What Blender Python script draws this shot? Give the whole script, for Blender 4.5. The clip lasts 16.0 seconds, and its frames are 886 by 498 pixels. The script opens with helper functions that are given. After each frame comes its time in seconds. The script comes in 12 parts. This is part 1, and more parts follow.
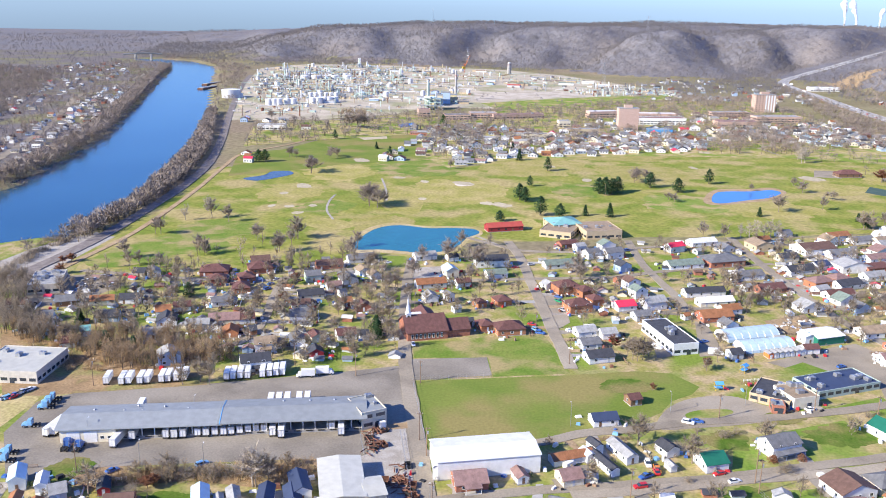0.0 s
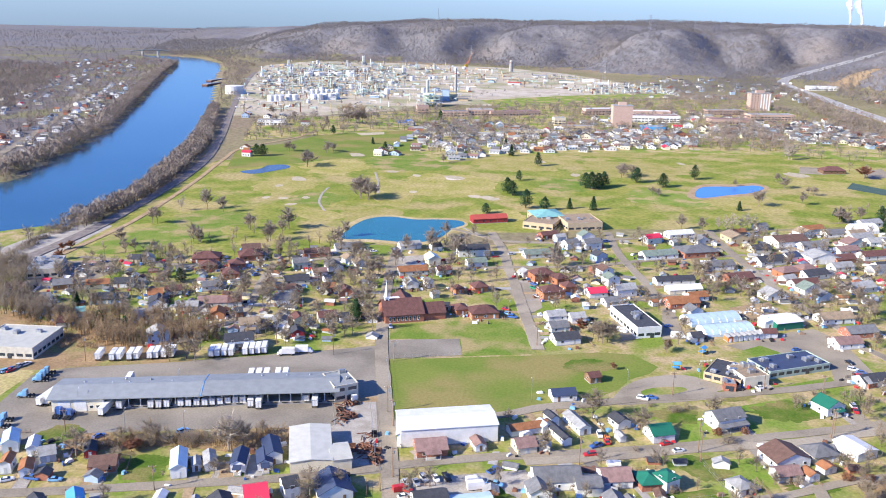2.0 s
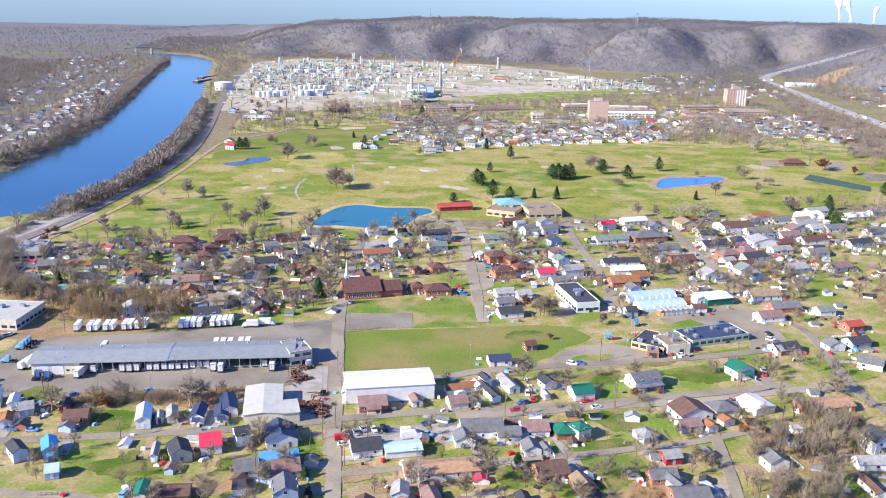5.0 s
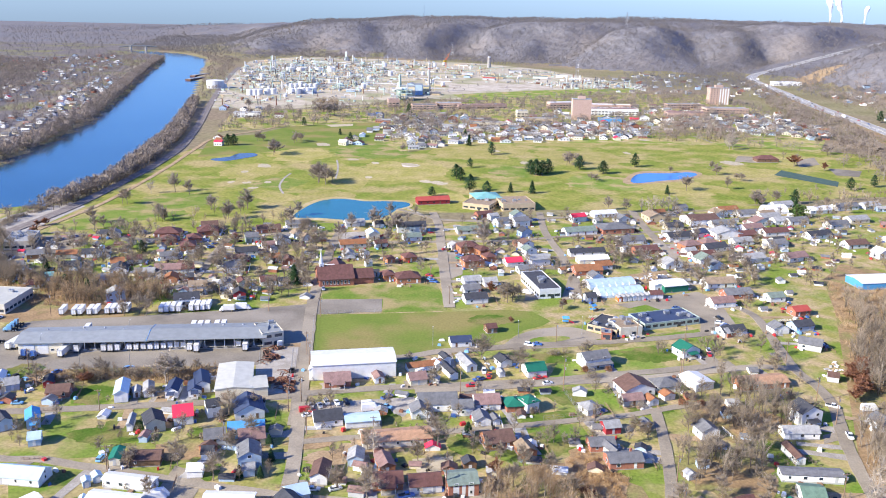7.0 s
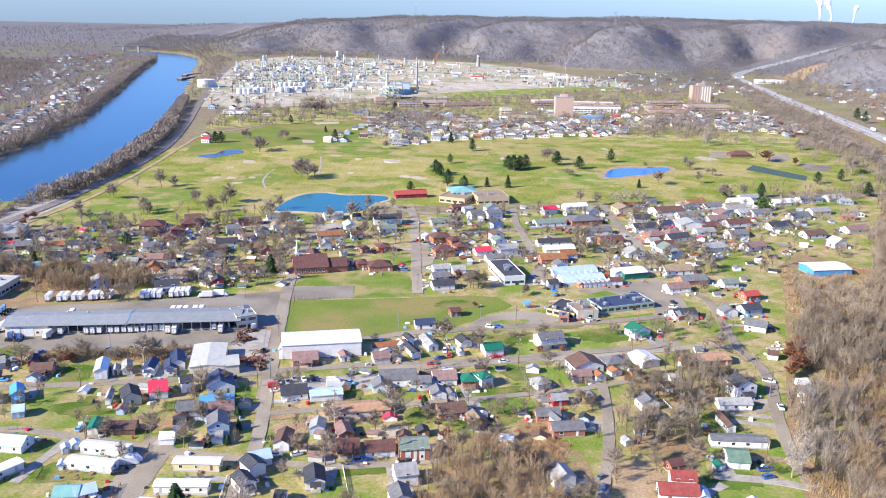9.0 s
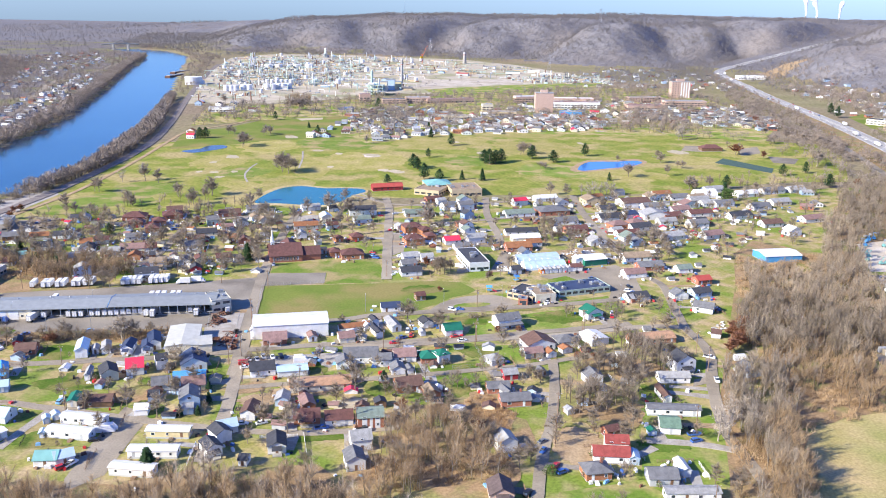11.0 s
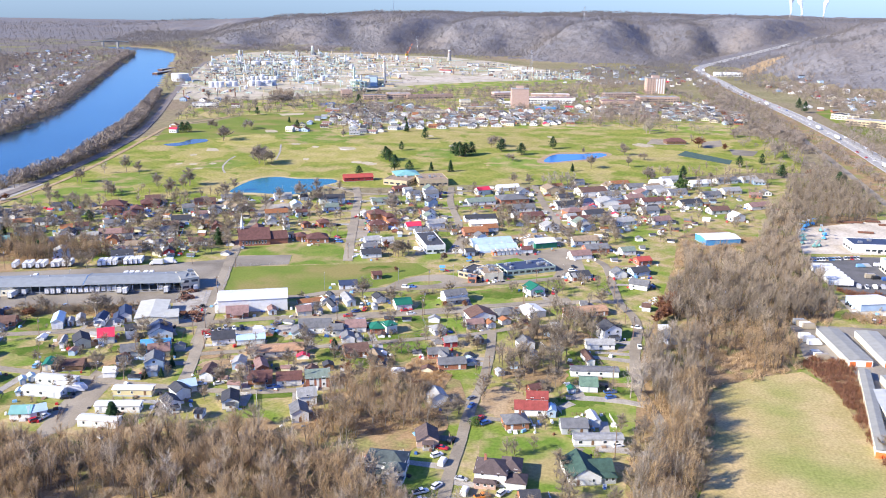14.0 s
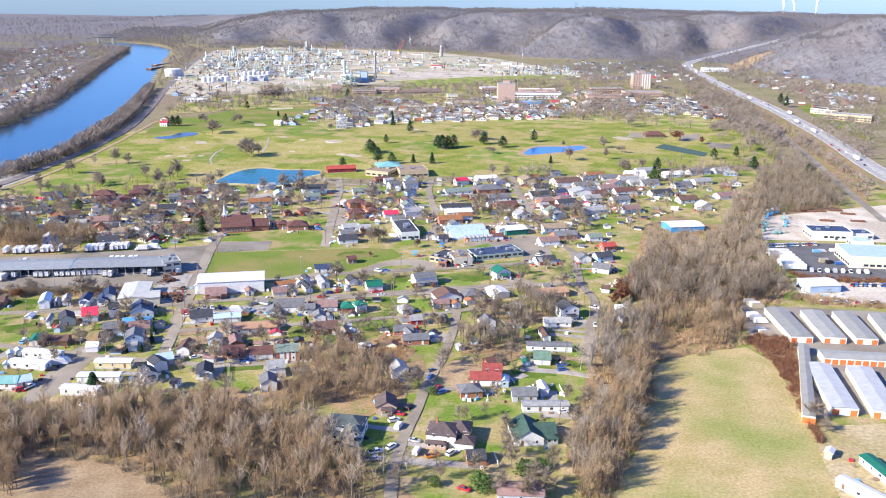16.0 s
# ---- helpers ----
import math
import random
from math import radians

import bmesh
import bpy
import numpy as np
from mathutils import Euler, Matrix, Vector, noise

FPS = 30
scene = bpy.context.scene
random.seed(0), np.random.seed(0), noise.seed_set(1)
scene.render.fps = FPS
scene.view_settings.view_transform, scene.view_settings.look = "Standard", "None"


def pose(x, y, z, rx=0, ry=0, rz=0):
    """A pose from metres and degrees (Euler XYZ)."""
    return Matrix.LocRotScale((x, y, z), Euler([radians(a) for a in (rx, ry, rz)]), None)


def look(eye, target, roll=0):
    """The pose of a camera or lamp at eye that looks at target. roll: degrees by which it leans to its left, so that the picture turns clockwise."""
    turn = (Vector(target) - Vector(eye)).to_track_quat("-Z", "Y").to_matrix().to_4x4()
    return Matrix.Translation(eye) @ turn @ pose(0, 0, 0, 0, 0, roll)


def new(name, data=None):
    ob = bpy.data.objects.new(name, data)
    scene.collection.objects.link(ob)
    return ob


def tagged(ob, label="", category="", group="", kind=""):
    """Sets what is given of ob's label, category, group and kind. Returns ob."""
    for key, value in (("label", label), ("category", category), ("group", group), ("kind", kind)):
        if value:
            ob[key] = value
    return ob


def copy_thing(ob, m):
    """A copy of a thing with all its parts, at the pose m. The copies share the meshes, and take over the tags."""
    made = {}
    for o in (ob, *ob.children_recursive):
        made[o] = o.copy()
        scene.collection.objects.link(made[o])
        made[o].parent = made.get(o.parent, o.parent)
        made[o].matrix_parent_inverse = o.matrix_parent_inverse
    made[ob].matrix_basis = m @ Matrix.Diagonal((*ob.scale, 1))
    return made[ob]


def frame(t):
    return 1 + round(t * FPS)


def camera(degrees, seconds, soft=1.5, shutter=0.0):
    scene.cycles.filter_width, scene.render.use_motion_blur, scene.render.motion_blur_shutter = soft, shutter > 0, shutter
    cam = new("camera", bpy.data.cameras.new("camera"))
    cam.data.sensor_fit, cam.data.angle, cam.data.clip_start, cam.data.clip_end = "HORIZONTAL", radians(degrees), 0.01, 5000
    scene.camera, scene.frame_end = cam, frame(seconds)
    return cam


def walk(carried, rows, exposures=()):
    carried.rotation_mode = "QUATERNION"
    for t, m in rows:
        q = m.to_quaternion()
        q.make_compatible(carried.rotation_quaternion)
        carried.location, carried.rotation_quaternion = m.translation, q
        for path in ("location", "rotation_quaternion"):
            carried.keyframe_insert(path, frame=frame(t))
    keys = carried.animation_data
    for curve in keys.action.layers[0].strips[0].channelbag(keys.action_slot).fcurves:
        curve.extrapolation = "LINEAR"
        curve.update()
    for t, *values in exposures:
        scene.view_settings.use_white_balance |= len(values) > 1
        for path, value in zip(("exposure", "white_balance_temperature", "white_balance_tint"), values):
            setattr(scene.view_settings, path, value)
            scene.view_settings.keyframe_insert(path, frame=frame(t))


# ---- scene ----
cam = camera(54.0, 16.0, soft=1.0)
PATH = [
    (0, (3.65, -2.79, 147.4), (-22.75, 188.01, 93.7), 0.7),
    (0.5, (8.04, -7.4, 147.47), (-19.26, 183.3, 93.77), 0.8),
    (1, (12.51, -11.99, 147.58), (-15.39, 178.61, 93.68), 0.8),
    (1.5, (17.01, -16.6, 147.73), (-11.09, 173.9, 93.83), 0.8),
    (2, (21.51, -21.31, 147.91), (-6.69, 169.09, 93.81), 0.9),
    (2.5, (25.95, -26.19, 148.08), (-2.35, 164.31, 93.98), 0.9),
    (3, (30.4, -31.11, 148.22), (2.2, 159.39, 94.12), 0.9),
    (3.5, (34.81, -36.03, 148.35), (6.71, 154.37, 94.05), 1.0),
    (4, (39.21, -41.04, 148.49), (11.31, 149.36, 93.99), 0.9),
    (6.5, (61.83, -66.63, 150.13), (34.53, 123.77, 95.43), 1.0),
    (7, (66.4, -71.69, 150.32), (39.3, 118.71, 95.52), 1.0),
    (7.5, (70.98, -76.77, 150.52), (44.18, 113.73, 95.62), 1.0),
    (8, (75.55, -81.88, 150.72), (48.85, 108.62, 95.82), 1.0),
    (8.5, (80.08, -87.0, 150.92), (53.58, 103.5, 95.92), 1.0),
    (9, (84.6, -92.25, 151.15), (58.3, 98.25, 96.25), 0.9),
    (11.5, (107.05, -119.3, 153.05), (82.55, 71.2, 97.35), 0.8),
    (12, (111.47, -124.54, 153.23), (87.17, 65.96, 97.43), 0.8),
    (12.5, (115.87, -129.73, 153.35), (91.67, 60.77, 97.55), 0.8),
    (13, (120.31, -134.92, 153.46), (96.41, 55.58, 97.56), 0.8),
    (13.5, (124.7, -140.09, 153.59), (100.9, 50.51, 97.69), 0.8),
    (14, (129.15, -145.29, 153.73), (105.65, 45.21, 97.83), 0.8),
    (14.5, (133.72, -150.58, 153.87), (110.32, 40.02, 97.87), 0.9),
    (15, (138.33, -155.93, 153.99), (115.23, 34.57, 97.69), 0.9),
    (15.5, (142.95, -161.3, 154.09), (119.85, 29.2, 97.69), 0.8),
    (16, (147.59, -166.67, 154.15), (124.49, 23.73, 97.45), 0.8),
]
walk(cam, [(t, look(e, g, r)) for t, e, g, r in PATH], [(0, .88), (4, .9), (9, .95), (16, .98)])

# ---- daylight ----
SUN_TO = Vector((0.83, 0.56, 0)).normalized()      # the way the shadows fall
SUN_UP = radians(30)
world = bpy.data.worlds.new("sky")
scene.world = world
world.use_nodes = True
wn = world.node_tree
sky = wn.nodes.new("ShaderNodeTexSky")
sky.sky_type, sky.sun_disc = "NISHITA", False
sky.sun_elevation = SUN_UP
sky.sun_rotation = math.atan2(-SUN_TO.x, -SUN_TO.y)
sky.air_density, sky.dust_density, sky.ozone_density = 1.0, 0.35, 3.0
wn.nodes["Background"].inputs["Strength"].default_value = 0.105
tint = wn.nodes.new("ShaderNodeMix")
tint.data_type, tint.blend_type = "RGBA", "MULTIPLY"
tint.inputs[0].default_value, tint.inputs[7].default_value = 1.0, (0.5, 0.735, 1.38, 1)
wn.links.new(sky.outputs[0], tint.inputs[6]), wn.links.new(tint.outputs[2], wn.nodes["Background"].inputs[0])
sun = new("sun", bpy.data.lights.new("sun", "SUN"))
sun.data.energy, sun.data.angle, sun.data.color = 5.0, radians(0.6), (1.0, 0.915, 0.765)
ray = Vector((SUN_TO.x * math.cos(SUN_UP), SUN_TO.y * math.cos(SUN_UP), -math.sin(SUN_UP)))
sun.rotation_euler = ray.to_track_quat("-Z", "Y").to_euler()
sun.location = (0, 0, 400)

# ---- materials ----
def surface(name, c1, c2, scale=1.0, rough=0.8, metal=0.0, bump=0.0, fine=8.0, vary=0.12, stretch=(1, 1, 1), spec=0.3, c3=None, big=0.05, thresh=(0.35, 0.65), world_space=False, patchy=(0.48, 0.62)):
    """Two colours mixed by noise, a finer grain on top, and a slow drift in tone from thing to thing."""
    m = bpy.data.materials.new(name)
    m.use_nodes = True
    nt = m.node_tree
    N, L = nt.nodes, nt.links
    b = N["Principled BSDF"]
    tc = N.new("ShaderNodeNewGeometry" if world_space else "ShaderNodeTexCoord")
    src = tc.outputs["Position"] if world_space else tc.outputs["Object"]
    mp = N.new("ShaderNodeMapping")
    mp.inputs["Scale"].default_value = stretch
    L.new(src, mp.inputs[0])
    n1 = N.new("ShaderNodeTexNoise")
    n1.inputs["Scale"].default_value, n1.inputs["Detail"].default_value = scale, 5
    n2 = N.new("ShaderNodeTexNoise")
    n2.inputs["Scale"].default_value, n2.inputs["Detail"].default_value = scale * fine, 3
    L.new(mp.outputs[0], n1.inputs[0]), L.new(mp.outputs[0], n2.inputs[0])
    r1 = N.new("ShaderNodeMapRange")
    r1.inputs[1].default_value, r1.inputs[2].default_value = thresh
    L.new(n1.outputs[0], r1.inputs[0])
    mx = N.new("ShaderNodeMix")
    mx.data_type = "RGBA"
    mx.inputs[6].default_value, mx.inputs[7].default_value = (*c1, 1), (*c2, 1)
    L.new(r1.outputs[0], mx.inputs[0])
    col = mx.outputs[2]
    if c3:
        n3 = N.new("ShaderNodeTexNoise")
        n3.inputs["Scale"].default_value, n3.inputs["Detail"].default_value = scale * big, 4
        L.new(mp.outputs[0], n3.inputs[0])
        r3 = N.new("ShaderNodeMapRange")
        r3.inputs[1].default_value, r3.inputs[2].default_value = patchy
        L.new(n3.outputs[0], r3.inputs[0])
        m3 = N.new("ShaderNodeMix")
        m3.data_type = "RGBA"
        m3.inputs[7].default_value = (*c3, 1)
        L.new(col, m3.inputs[6]), L.new(r3.outputs[0], m3.inputs[0])
        col = m3.outputs[2]
    hs = N.new("ShaderNodeHueSaturation")
    va = N.new("ShaderNodeMapRange")
    va.inputs[1].default_value, va.inputs[2].default_value = 0.25, 0.75
    va.inputs[3].default_value, va.inputs[4].default_value = 1 - vary, 1 + vary
    L.new(n2.outputs[0], va.inputs[0])
    oi = N.new("ShaderNodeObjectInfo")
    ov = N.new("ShaderNodeMapRange")
    ov.inputs[3].default_value, ov.inputs[4].default_value = 0.9, 1.08
    L.new(oi.outputs["Random"], ov.inputs[0])
    mu = N.new("ShaderNodeMath")
    mu.operation = "MULTIPLY"
    L.new(va.outputs[0], mu.inputs[0]), L.new(ov.outputs[0], mu.inputs[1])
    L.new(mu.outputs[0], hs.inputs["Value"]), L.new(col, hs.inputs["Color"])
    L.new(hs.outputs[0], b.inputs["Base Color"])
    b.inputs["Roughness"].default_value, b.inputs["Metallic"].default_value = rough, metal
    b.inputs["Specular IOR Level"].default_value = 0.06 if world_space and rough > .8 else spec
    if bump:
        bp = N.new("ShaderNodeBump")
        bp.inputs["Strength"].default_value, bp.inputs["Distance"].default_value = bump, 0.05
        L.new(n2.outputs[0], bp.inputs["Height"]), L.new(bp.outputs[0], b.inputs["Normal"])
    return m


MAT = {}


def ribbed(m, axis, pitch, strength):
    """Adds lap or rib relief along one object axis."""
    nt = m.node_tree
    N, L = nt.nodes, nt.links
    tc, w, bp = N.new("ShaderNodeTexCoord"), N.new("ShaderNodeTexWave"), N.new("ShaderNodeBump")
    w.bands_direction = axis
    w.inputs["Scale"].default_value = 0.31416 / pitch
    bp.inputs["Strength"].default_value, bp.inputs["Distance"].default_value = strength, 0.04
    L.new(tc.outputs["Object"], w.inputs[0]), L.new(w.outputs[1], bp.inputs["Height"])
    L.new(bp.outputs[0], N["Principled BSDF"].inputs["Normal"])
    return m


def roofing(name, c):
    MAT[name] = surface(name, c, [v * 0.72 for v in c], 0.6, 0.85, bump=0.3, fine=9, vary=0.22, stretch=(1, 1, 0.4))


for n_, c_ in {"roof_grey": (0.185, 0.187, 0.195), "roof_dark": (0.065, 0.068, 0.08), "roof_brown": (0.16, 0.095, 0.075), "roof_light": (0.36, 0.36, 0.355),
               "roof_rust": (0.34, 0.15, 0.07), "roof_tan": (0.33, 0.25, 0.17), "roof_maroon": (0.155, 0.075, 0.065), "roof_rose": (0.3, 0.19, 0.17), "roof_greygreen": (0.2, 0.25, 0.21), "roof_umber": (0.13, 0.098, 0.095), "roof_spruce": (0.06, 0.115, 0.092), "roof_slate": (0.105, 0.13, 0.13), "roof_wine": (0.3, 0.07, 0.06), "roof_clay": (0.5, 0.3, 0.185), "roof_sage": (0.17, 0.27, 0.2)}.items():
    roofing(n_, c_)
for n_, c_ in {"metal_storage": (0.34, 0.335, 0.3), "metal_offwhite": (0.47, 0.48, 0.48), "metal_white": (0.72, 0.725, 0.73), "metal_red": (0.72, 0.05, 0.1), "metal_blue": (0.1, 0.36, 0.68), "metal_green": (0.02, 0.16, 0.105), "metal_grey": (0.27, 0.29, 0.3), "metal_beige": (0.52, 0.515, 0.46),
               "metal_navy": (0.05, 0.068, 0.125), "metal_pale": (0.46, 0.6, 0.7), "metal_orange": (0.75, 0.2, 0.06), "metal_teal": (0.2, 0.42, 0.4), "metal_brickred": (0.45, 0.09, 0.07)}.items():
    MAT[n_] = ribbed(surface(n_, c_, [v * 0.86 for v in c_], 0.35, 0.6, vary=0.06, spec=0.25), "X", 0.6, 0.12)
for n_, c_ in {"wall_white": (0.78, 0.78, 0.77), "wall_cream": (0.7, 0.64, 0.5), "wall_grey": (0.5, 0.52, 0.54), "wall_tan": (0.52, 0.42, 0.28), "wall_blue": (0.4, 0.52, 0.66),
               "wall_yellow": (0.68, 0.58, 0.34), "wall_green": (0.45, 0.55, 0.48), "wall_brown": (0.22, 0.13, 0.08), "wall_red": (0.36, 0.04, 0.05)}.items():
    MAT[n_] = ribbed(surface(n_, c_, [v * 0.88 for v in c_], 0.5, 0.6, vary=0.06), "Z", 0.2, 0.25)
MAT["wall_brick"] = surface("wall_brick", (0.4, 0.17, 0.11), (0.3, 0.125, 0.085), 1.2, 0.9, bump=0.4, fine=6, vary=0.25)
MAT["wall_brickorange"] = surface("wall_brickorange", (0.45, 0.2, 0.1), (0.33, 0.14, 0.08), 1.2, 0.9, bump=0.4, fine=6, vary=0.22)
MAT["wall_brickpale"] = surface("wall_brickpale", (0.56, 0.4, 0.33), (0.47, 0.33, 0.27), 0.8, 0.9, bump=0.3, fine=6, vary=0.12)
MAT["court_green"] = surface("court_green", (0.06, 0.1, 0.09), (0.08, 0.12, 0.1), 0.2, 0.9, vary=0.1, world_space=True)
MAT["steam"] = surface("steam", (0.85, 0.86, 0.88), (0.8, 0.81, 0.84), 0.02, 1.0, vary=0.03)
MAT["wall_block"] = surface("wall_block", (0.62, 0.58, 0.5), (0.5, 0.47, 0.41), 0.6, 0.85, bump=0.2, vary=0.1)
MAT["trim"] = surface("trim", (0.8, 0.8, 0.79), (0.7, 0.7, 0.69), 1.5, 0.5, vary=0.05)
MAT["glass"] = surface("glass", (0.03, 0.04, 0.055), (0.05, 0.065, 0.085), 0.3, 0.08, vary=0.2, spec=0.8)
MAT["concrete"] = surface("concrete", (0.4, 0.385, 0.36), (0.3, 0.29, 0.275), 0.25, 0.9, bump=0.2, vary=0.12)
MAT["dark"] = surface("dark", (0.02, 0.02, 0.022), (0.03, 0.03, 0.033), 1, 0.7)
MAT["rubber"] = surface("rubber", (0.02, 0.02, 0.02), (0.03, 0.03, 0.03), 3, 0.85)
MAT["steel"] = surface("steel", (0.5, 0.51, 0.52), (0.4, 0.41, 0.43), 1.2, 0.4, metal=0.7, vary=0.1)
MAT["rusty"] = surface("rusty", (0.24, 0.11, 0.07), (0.13, 0.07, 0.05), 1.5, 0.85, vary=0.25, bump=0.3)
MAT["pole_wood"] = surface("pole_wood", (0.3, 0.2, 0.13), (0.2, 0.14, 0.1), 1.0, 0.9, stretch=(4, 4, 0.4), vary=0.2)
MAT["asphalt"] = surface("asphalt", (0.325, 0.28, 0.215), (0.25, 0.215, 0.168), 0.09, 0.95, vary=0.16, fine=18, c3=(0.345, 0.3, 0.235), big=0.3, spec=0.1, world_space=True)
MAT["asphalt_dark"] = surface("asphalt_dark", (0.165, 0.163, 0.168), (0.125, 0.124, 0.128), 0.15, 0.9, vary=0.15, fine=12, world_space=True)
MAT["asphalt_old"] = surface("asphalt_old", (0.262, 0.232, 0.19), (0.2, 0.177, 0.146), 0.07, 0.95, vary=0.16, fine=18, c3=(0.3, 0.268, 0.222), big=0.4, world_space=True)
MAT["gravel"] = surface("gravel", (0.4, 0.37, 0.33), (0.3, 0.27, 0.23), 0.2, 0.95, vary=0.25, fine=10, bump=0.4, world_space=True)
MAT["dirt"] = surface("dirt", (0.4, 0.3, 0.185), (0.31, 0.22, 0.13), 0.12, 0.95, vary=0.25, fine=9, bump=0.4, world_space=True)
MAT["white_gravel"] = surface("white_gravel", (0.6, 0.535, 0.44), (0.48, 0.42, 0.34), 0.06, 0.95, vary=0.2, fine=9, c3=(0.44, 0.38, 0.3), big=0.5, world_space=True)
MAT["pale_gravel"] = surface("pale_gravel", (0.5, 0.44, 0.345), (0.38, 0.33, 0.255), 0.03, 0.95, vary=0.18, fine=14, c3=(0.3, 0.29, 0.17), big=0.6, world_space=True)
MAT["ballast"] = surface("ballast", (0.26, 0.23, 0.21), (0.18, 0.155, 0.14), 0.3, 0.95, vary=0.25, world_space=True)
MAT["grass_lush"] = surface("grass_lush", (0.085, 0.15, 0.022), (0.14, 0.185, 0.038), 0.12, 0.95, vary=0.24, fine=9, c3=(0.24, 0.21, 0.08), big=0.5, bump=0.5, world_space=True)
MAT["lawn"] = surface("lawn", (0.14, 0.225, 0.035), (0.23, 0.265, 0.065), 0.09, 0.95, vary=0.22, fine=9, c3=(0.37, 0.3, 0.14), big=0.6, bump=0.4, world_space=True)
MAT["field"] = surface("field", (0.135, 0.19, 0.036), (0.185, 0.218, 0.05), 0.04, 0.95, vary=0.14, fine=22, c3=(0.25, 0.215, 0.08), big=0.6, bump=0.4, world_space=True)
MAT["golf"] = surface("golf", (0.185, 0.235, 0.04), (0.3, 0.295, 0.075), 0.05, 0.95, vary=0.28, fine=7, c3=(0.41, 0.335, 0.15), big=0.5, thresh=(0.36, 0.6), bump=0.4, world_space=True, patchy=(0.49, 0.63))
MAT["hay"] = surface("hay", (0.45, 0.355, 0.19), (0.37, 0.315, 0.135), 0.05, 0.95, vary=0.3, fine=14, c3=(0.52, 0.42, 0.25), big=.7, thresh=(0.42, 0.62), bump=0.4, world_space=True)
MAT["yard"] = surface("yard", (0.29, 0.275, 0.085), (0.45, 0.345, 0.2), 0.13, 0.95, vary=0.28, fine=6, c3=(0.185, 0.25, 0.045), big=0.3, thresh=(0.4, 0.62), bump=0.4, world_space=True)
MAT["leaf_litter"] = surface("leaf_litter", (0.36, 0.25, 0.14), (0.25, 0.17, 0.095), 0.12, 0.97, vary=0.3, fine=8, c3=(0.25, 0.235, 0.09), big=0.5, bump=0.5, world_space=True)
MAT["reed"] = surface("reed", (0.62, 0.45, 0.26), (0.46, 0.31, 0.17), 0.3, 0.95, vary=0.3, bump=0.5, world_space=True)
MAT["hay_field"] = surface("hay_field", (0.47, 0.36, 0.185), (0.385, 0.31, 0.135), 0.07, 0.95, vary=0.26, fine=14, c3=(0.26, 0.28, 0.085), big=.3, thresh=(0.42, 0.62), patchy=(0.44, 0.66), bump=0.3, world_space=True)
MAT["turf_dry"] = surface("turf_dry", (0.4, 0.33, 0.14), (0.29, 0.275, 0.075), 0.06, 0.95, vary=0.28, fine=7, bump=0.4, world_space=True)
MAT["sand"] = surface("sand", (0.52, 0.45, 0.33), (0.42, 0.36, 0.25), 0.3, 0.95, vary=0.1, world_space=True)
MAT["valley"] = surface("valley", (0.27, 0.235, 0.135), (0.2, 0.185, 0.09), 0.012, 0.95, vary=0.3, fine=16, c3=(0.24, 0.19, 0.13), big=0.3, bump=0.4, world_space=True)
MAT["bark"] = surface("bark", (0.27, 0.22, 0.17), (0.18, 0.145, 0.11), 0.6, 0.95, vary=0.2, stretch=(3, 3, 0.5))
MAT["bark_pale"] = surface("bark_pale", (0.46, 0.4, 0.33), (0.32, 0.27, 0.215), 0.5, 0.9, vary=0.2)
MAT["twig"] = surface("twig", (0.56, 0.46, 0.335), (0.39, 0.31, 0.22), 0.08, 0.95, vary=0.25, fine=10, thresh=(0.38, 0.62))
MAT["twig_warm"] = surface("twig_warm", (0.55, 0.405, 0.245), (0.35, 0.245, 0.14), 0.1, 0.95, vary=0.25, fine=10)
# Far hill trees and floor: blue-grey haze is mixed into their base colours.
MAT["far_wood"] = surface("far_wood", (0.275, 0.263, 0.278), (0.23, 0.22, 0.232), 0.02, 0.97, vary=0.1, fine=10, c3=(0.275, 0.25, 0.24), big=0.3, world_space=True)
MAT["hill_floor_hazed"] = surface("hill_floor_hazed", (0.2, 0.194, 0.205), (0.158, 0.152, 0.16), 0.05, 0.97, vary=0.2, fine=4, c3=(0.195, 0.175, 0.166), big=0.11, world_space=True, patchy=(0.45, 0.68))
MAT["west_floor"] = surface("west_floor", (0.2, 0.178, 0.172), (0.145, 0.128, 0.124), 0.03, 0.97, vary=0.3, fine=8, c3=(0.2, 0.19, 0.1), big=0.3, world_space=True)
MAT["twig_grey"] = surface("twig_grey", (0.38, 0.315, 0.235), (0.26, 0.21, 0.155), 0.1, 0.95, vary=0.25, fine=10, thresh=(0.4, 0.6))
# Greyer than the near twigs: the haze of distance is in the colour.
MAT["twig_far"] = surface("twig_far", (0.39, 0.325, 0.272), (0.27, 0.222, 0.185), 0.05, 0.95, vary=0.22, fine=10, thresh=(0.38, 0.62))
MAT["needle"] = surface("needle", (0.03, 0.075, 0.03), (0.05, 0.1, 0.035), 0.5, 0.9, vary=0.3)
MAT["shrub_green"] = surface("shrub_green", (0.07, 0.13, 0.03), (0.1, 0.15, 0.04), 0.8, 0.9, vary=0.3)
MAT["shrub_rust"] = surface("shrub_rust", (0.36, 0.18, 0.1), (0.24, 0.12, 0.08), 0.6, 0.95, vary=0.3)
MAT["paint_yellow"] = surface("paint_yellow", (0.7, 0.45, 0.03), (0.6, 0.38, 0.03), 1, 0.5)
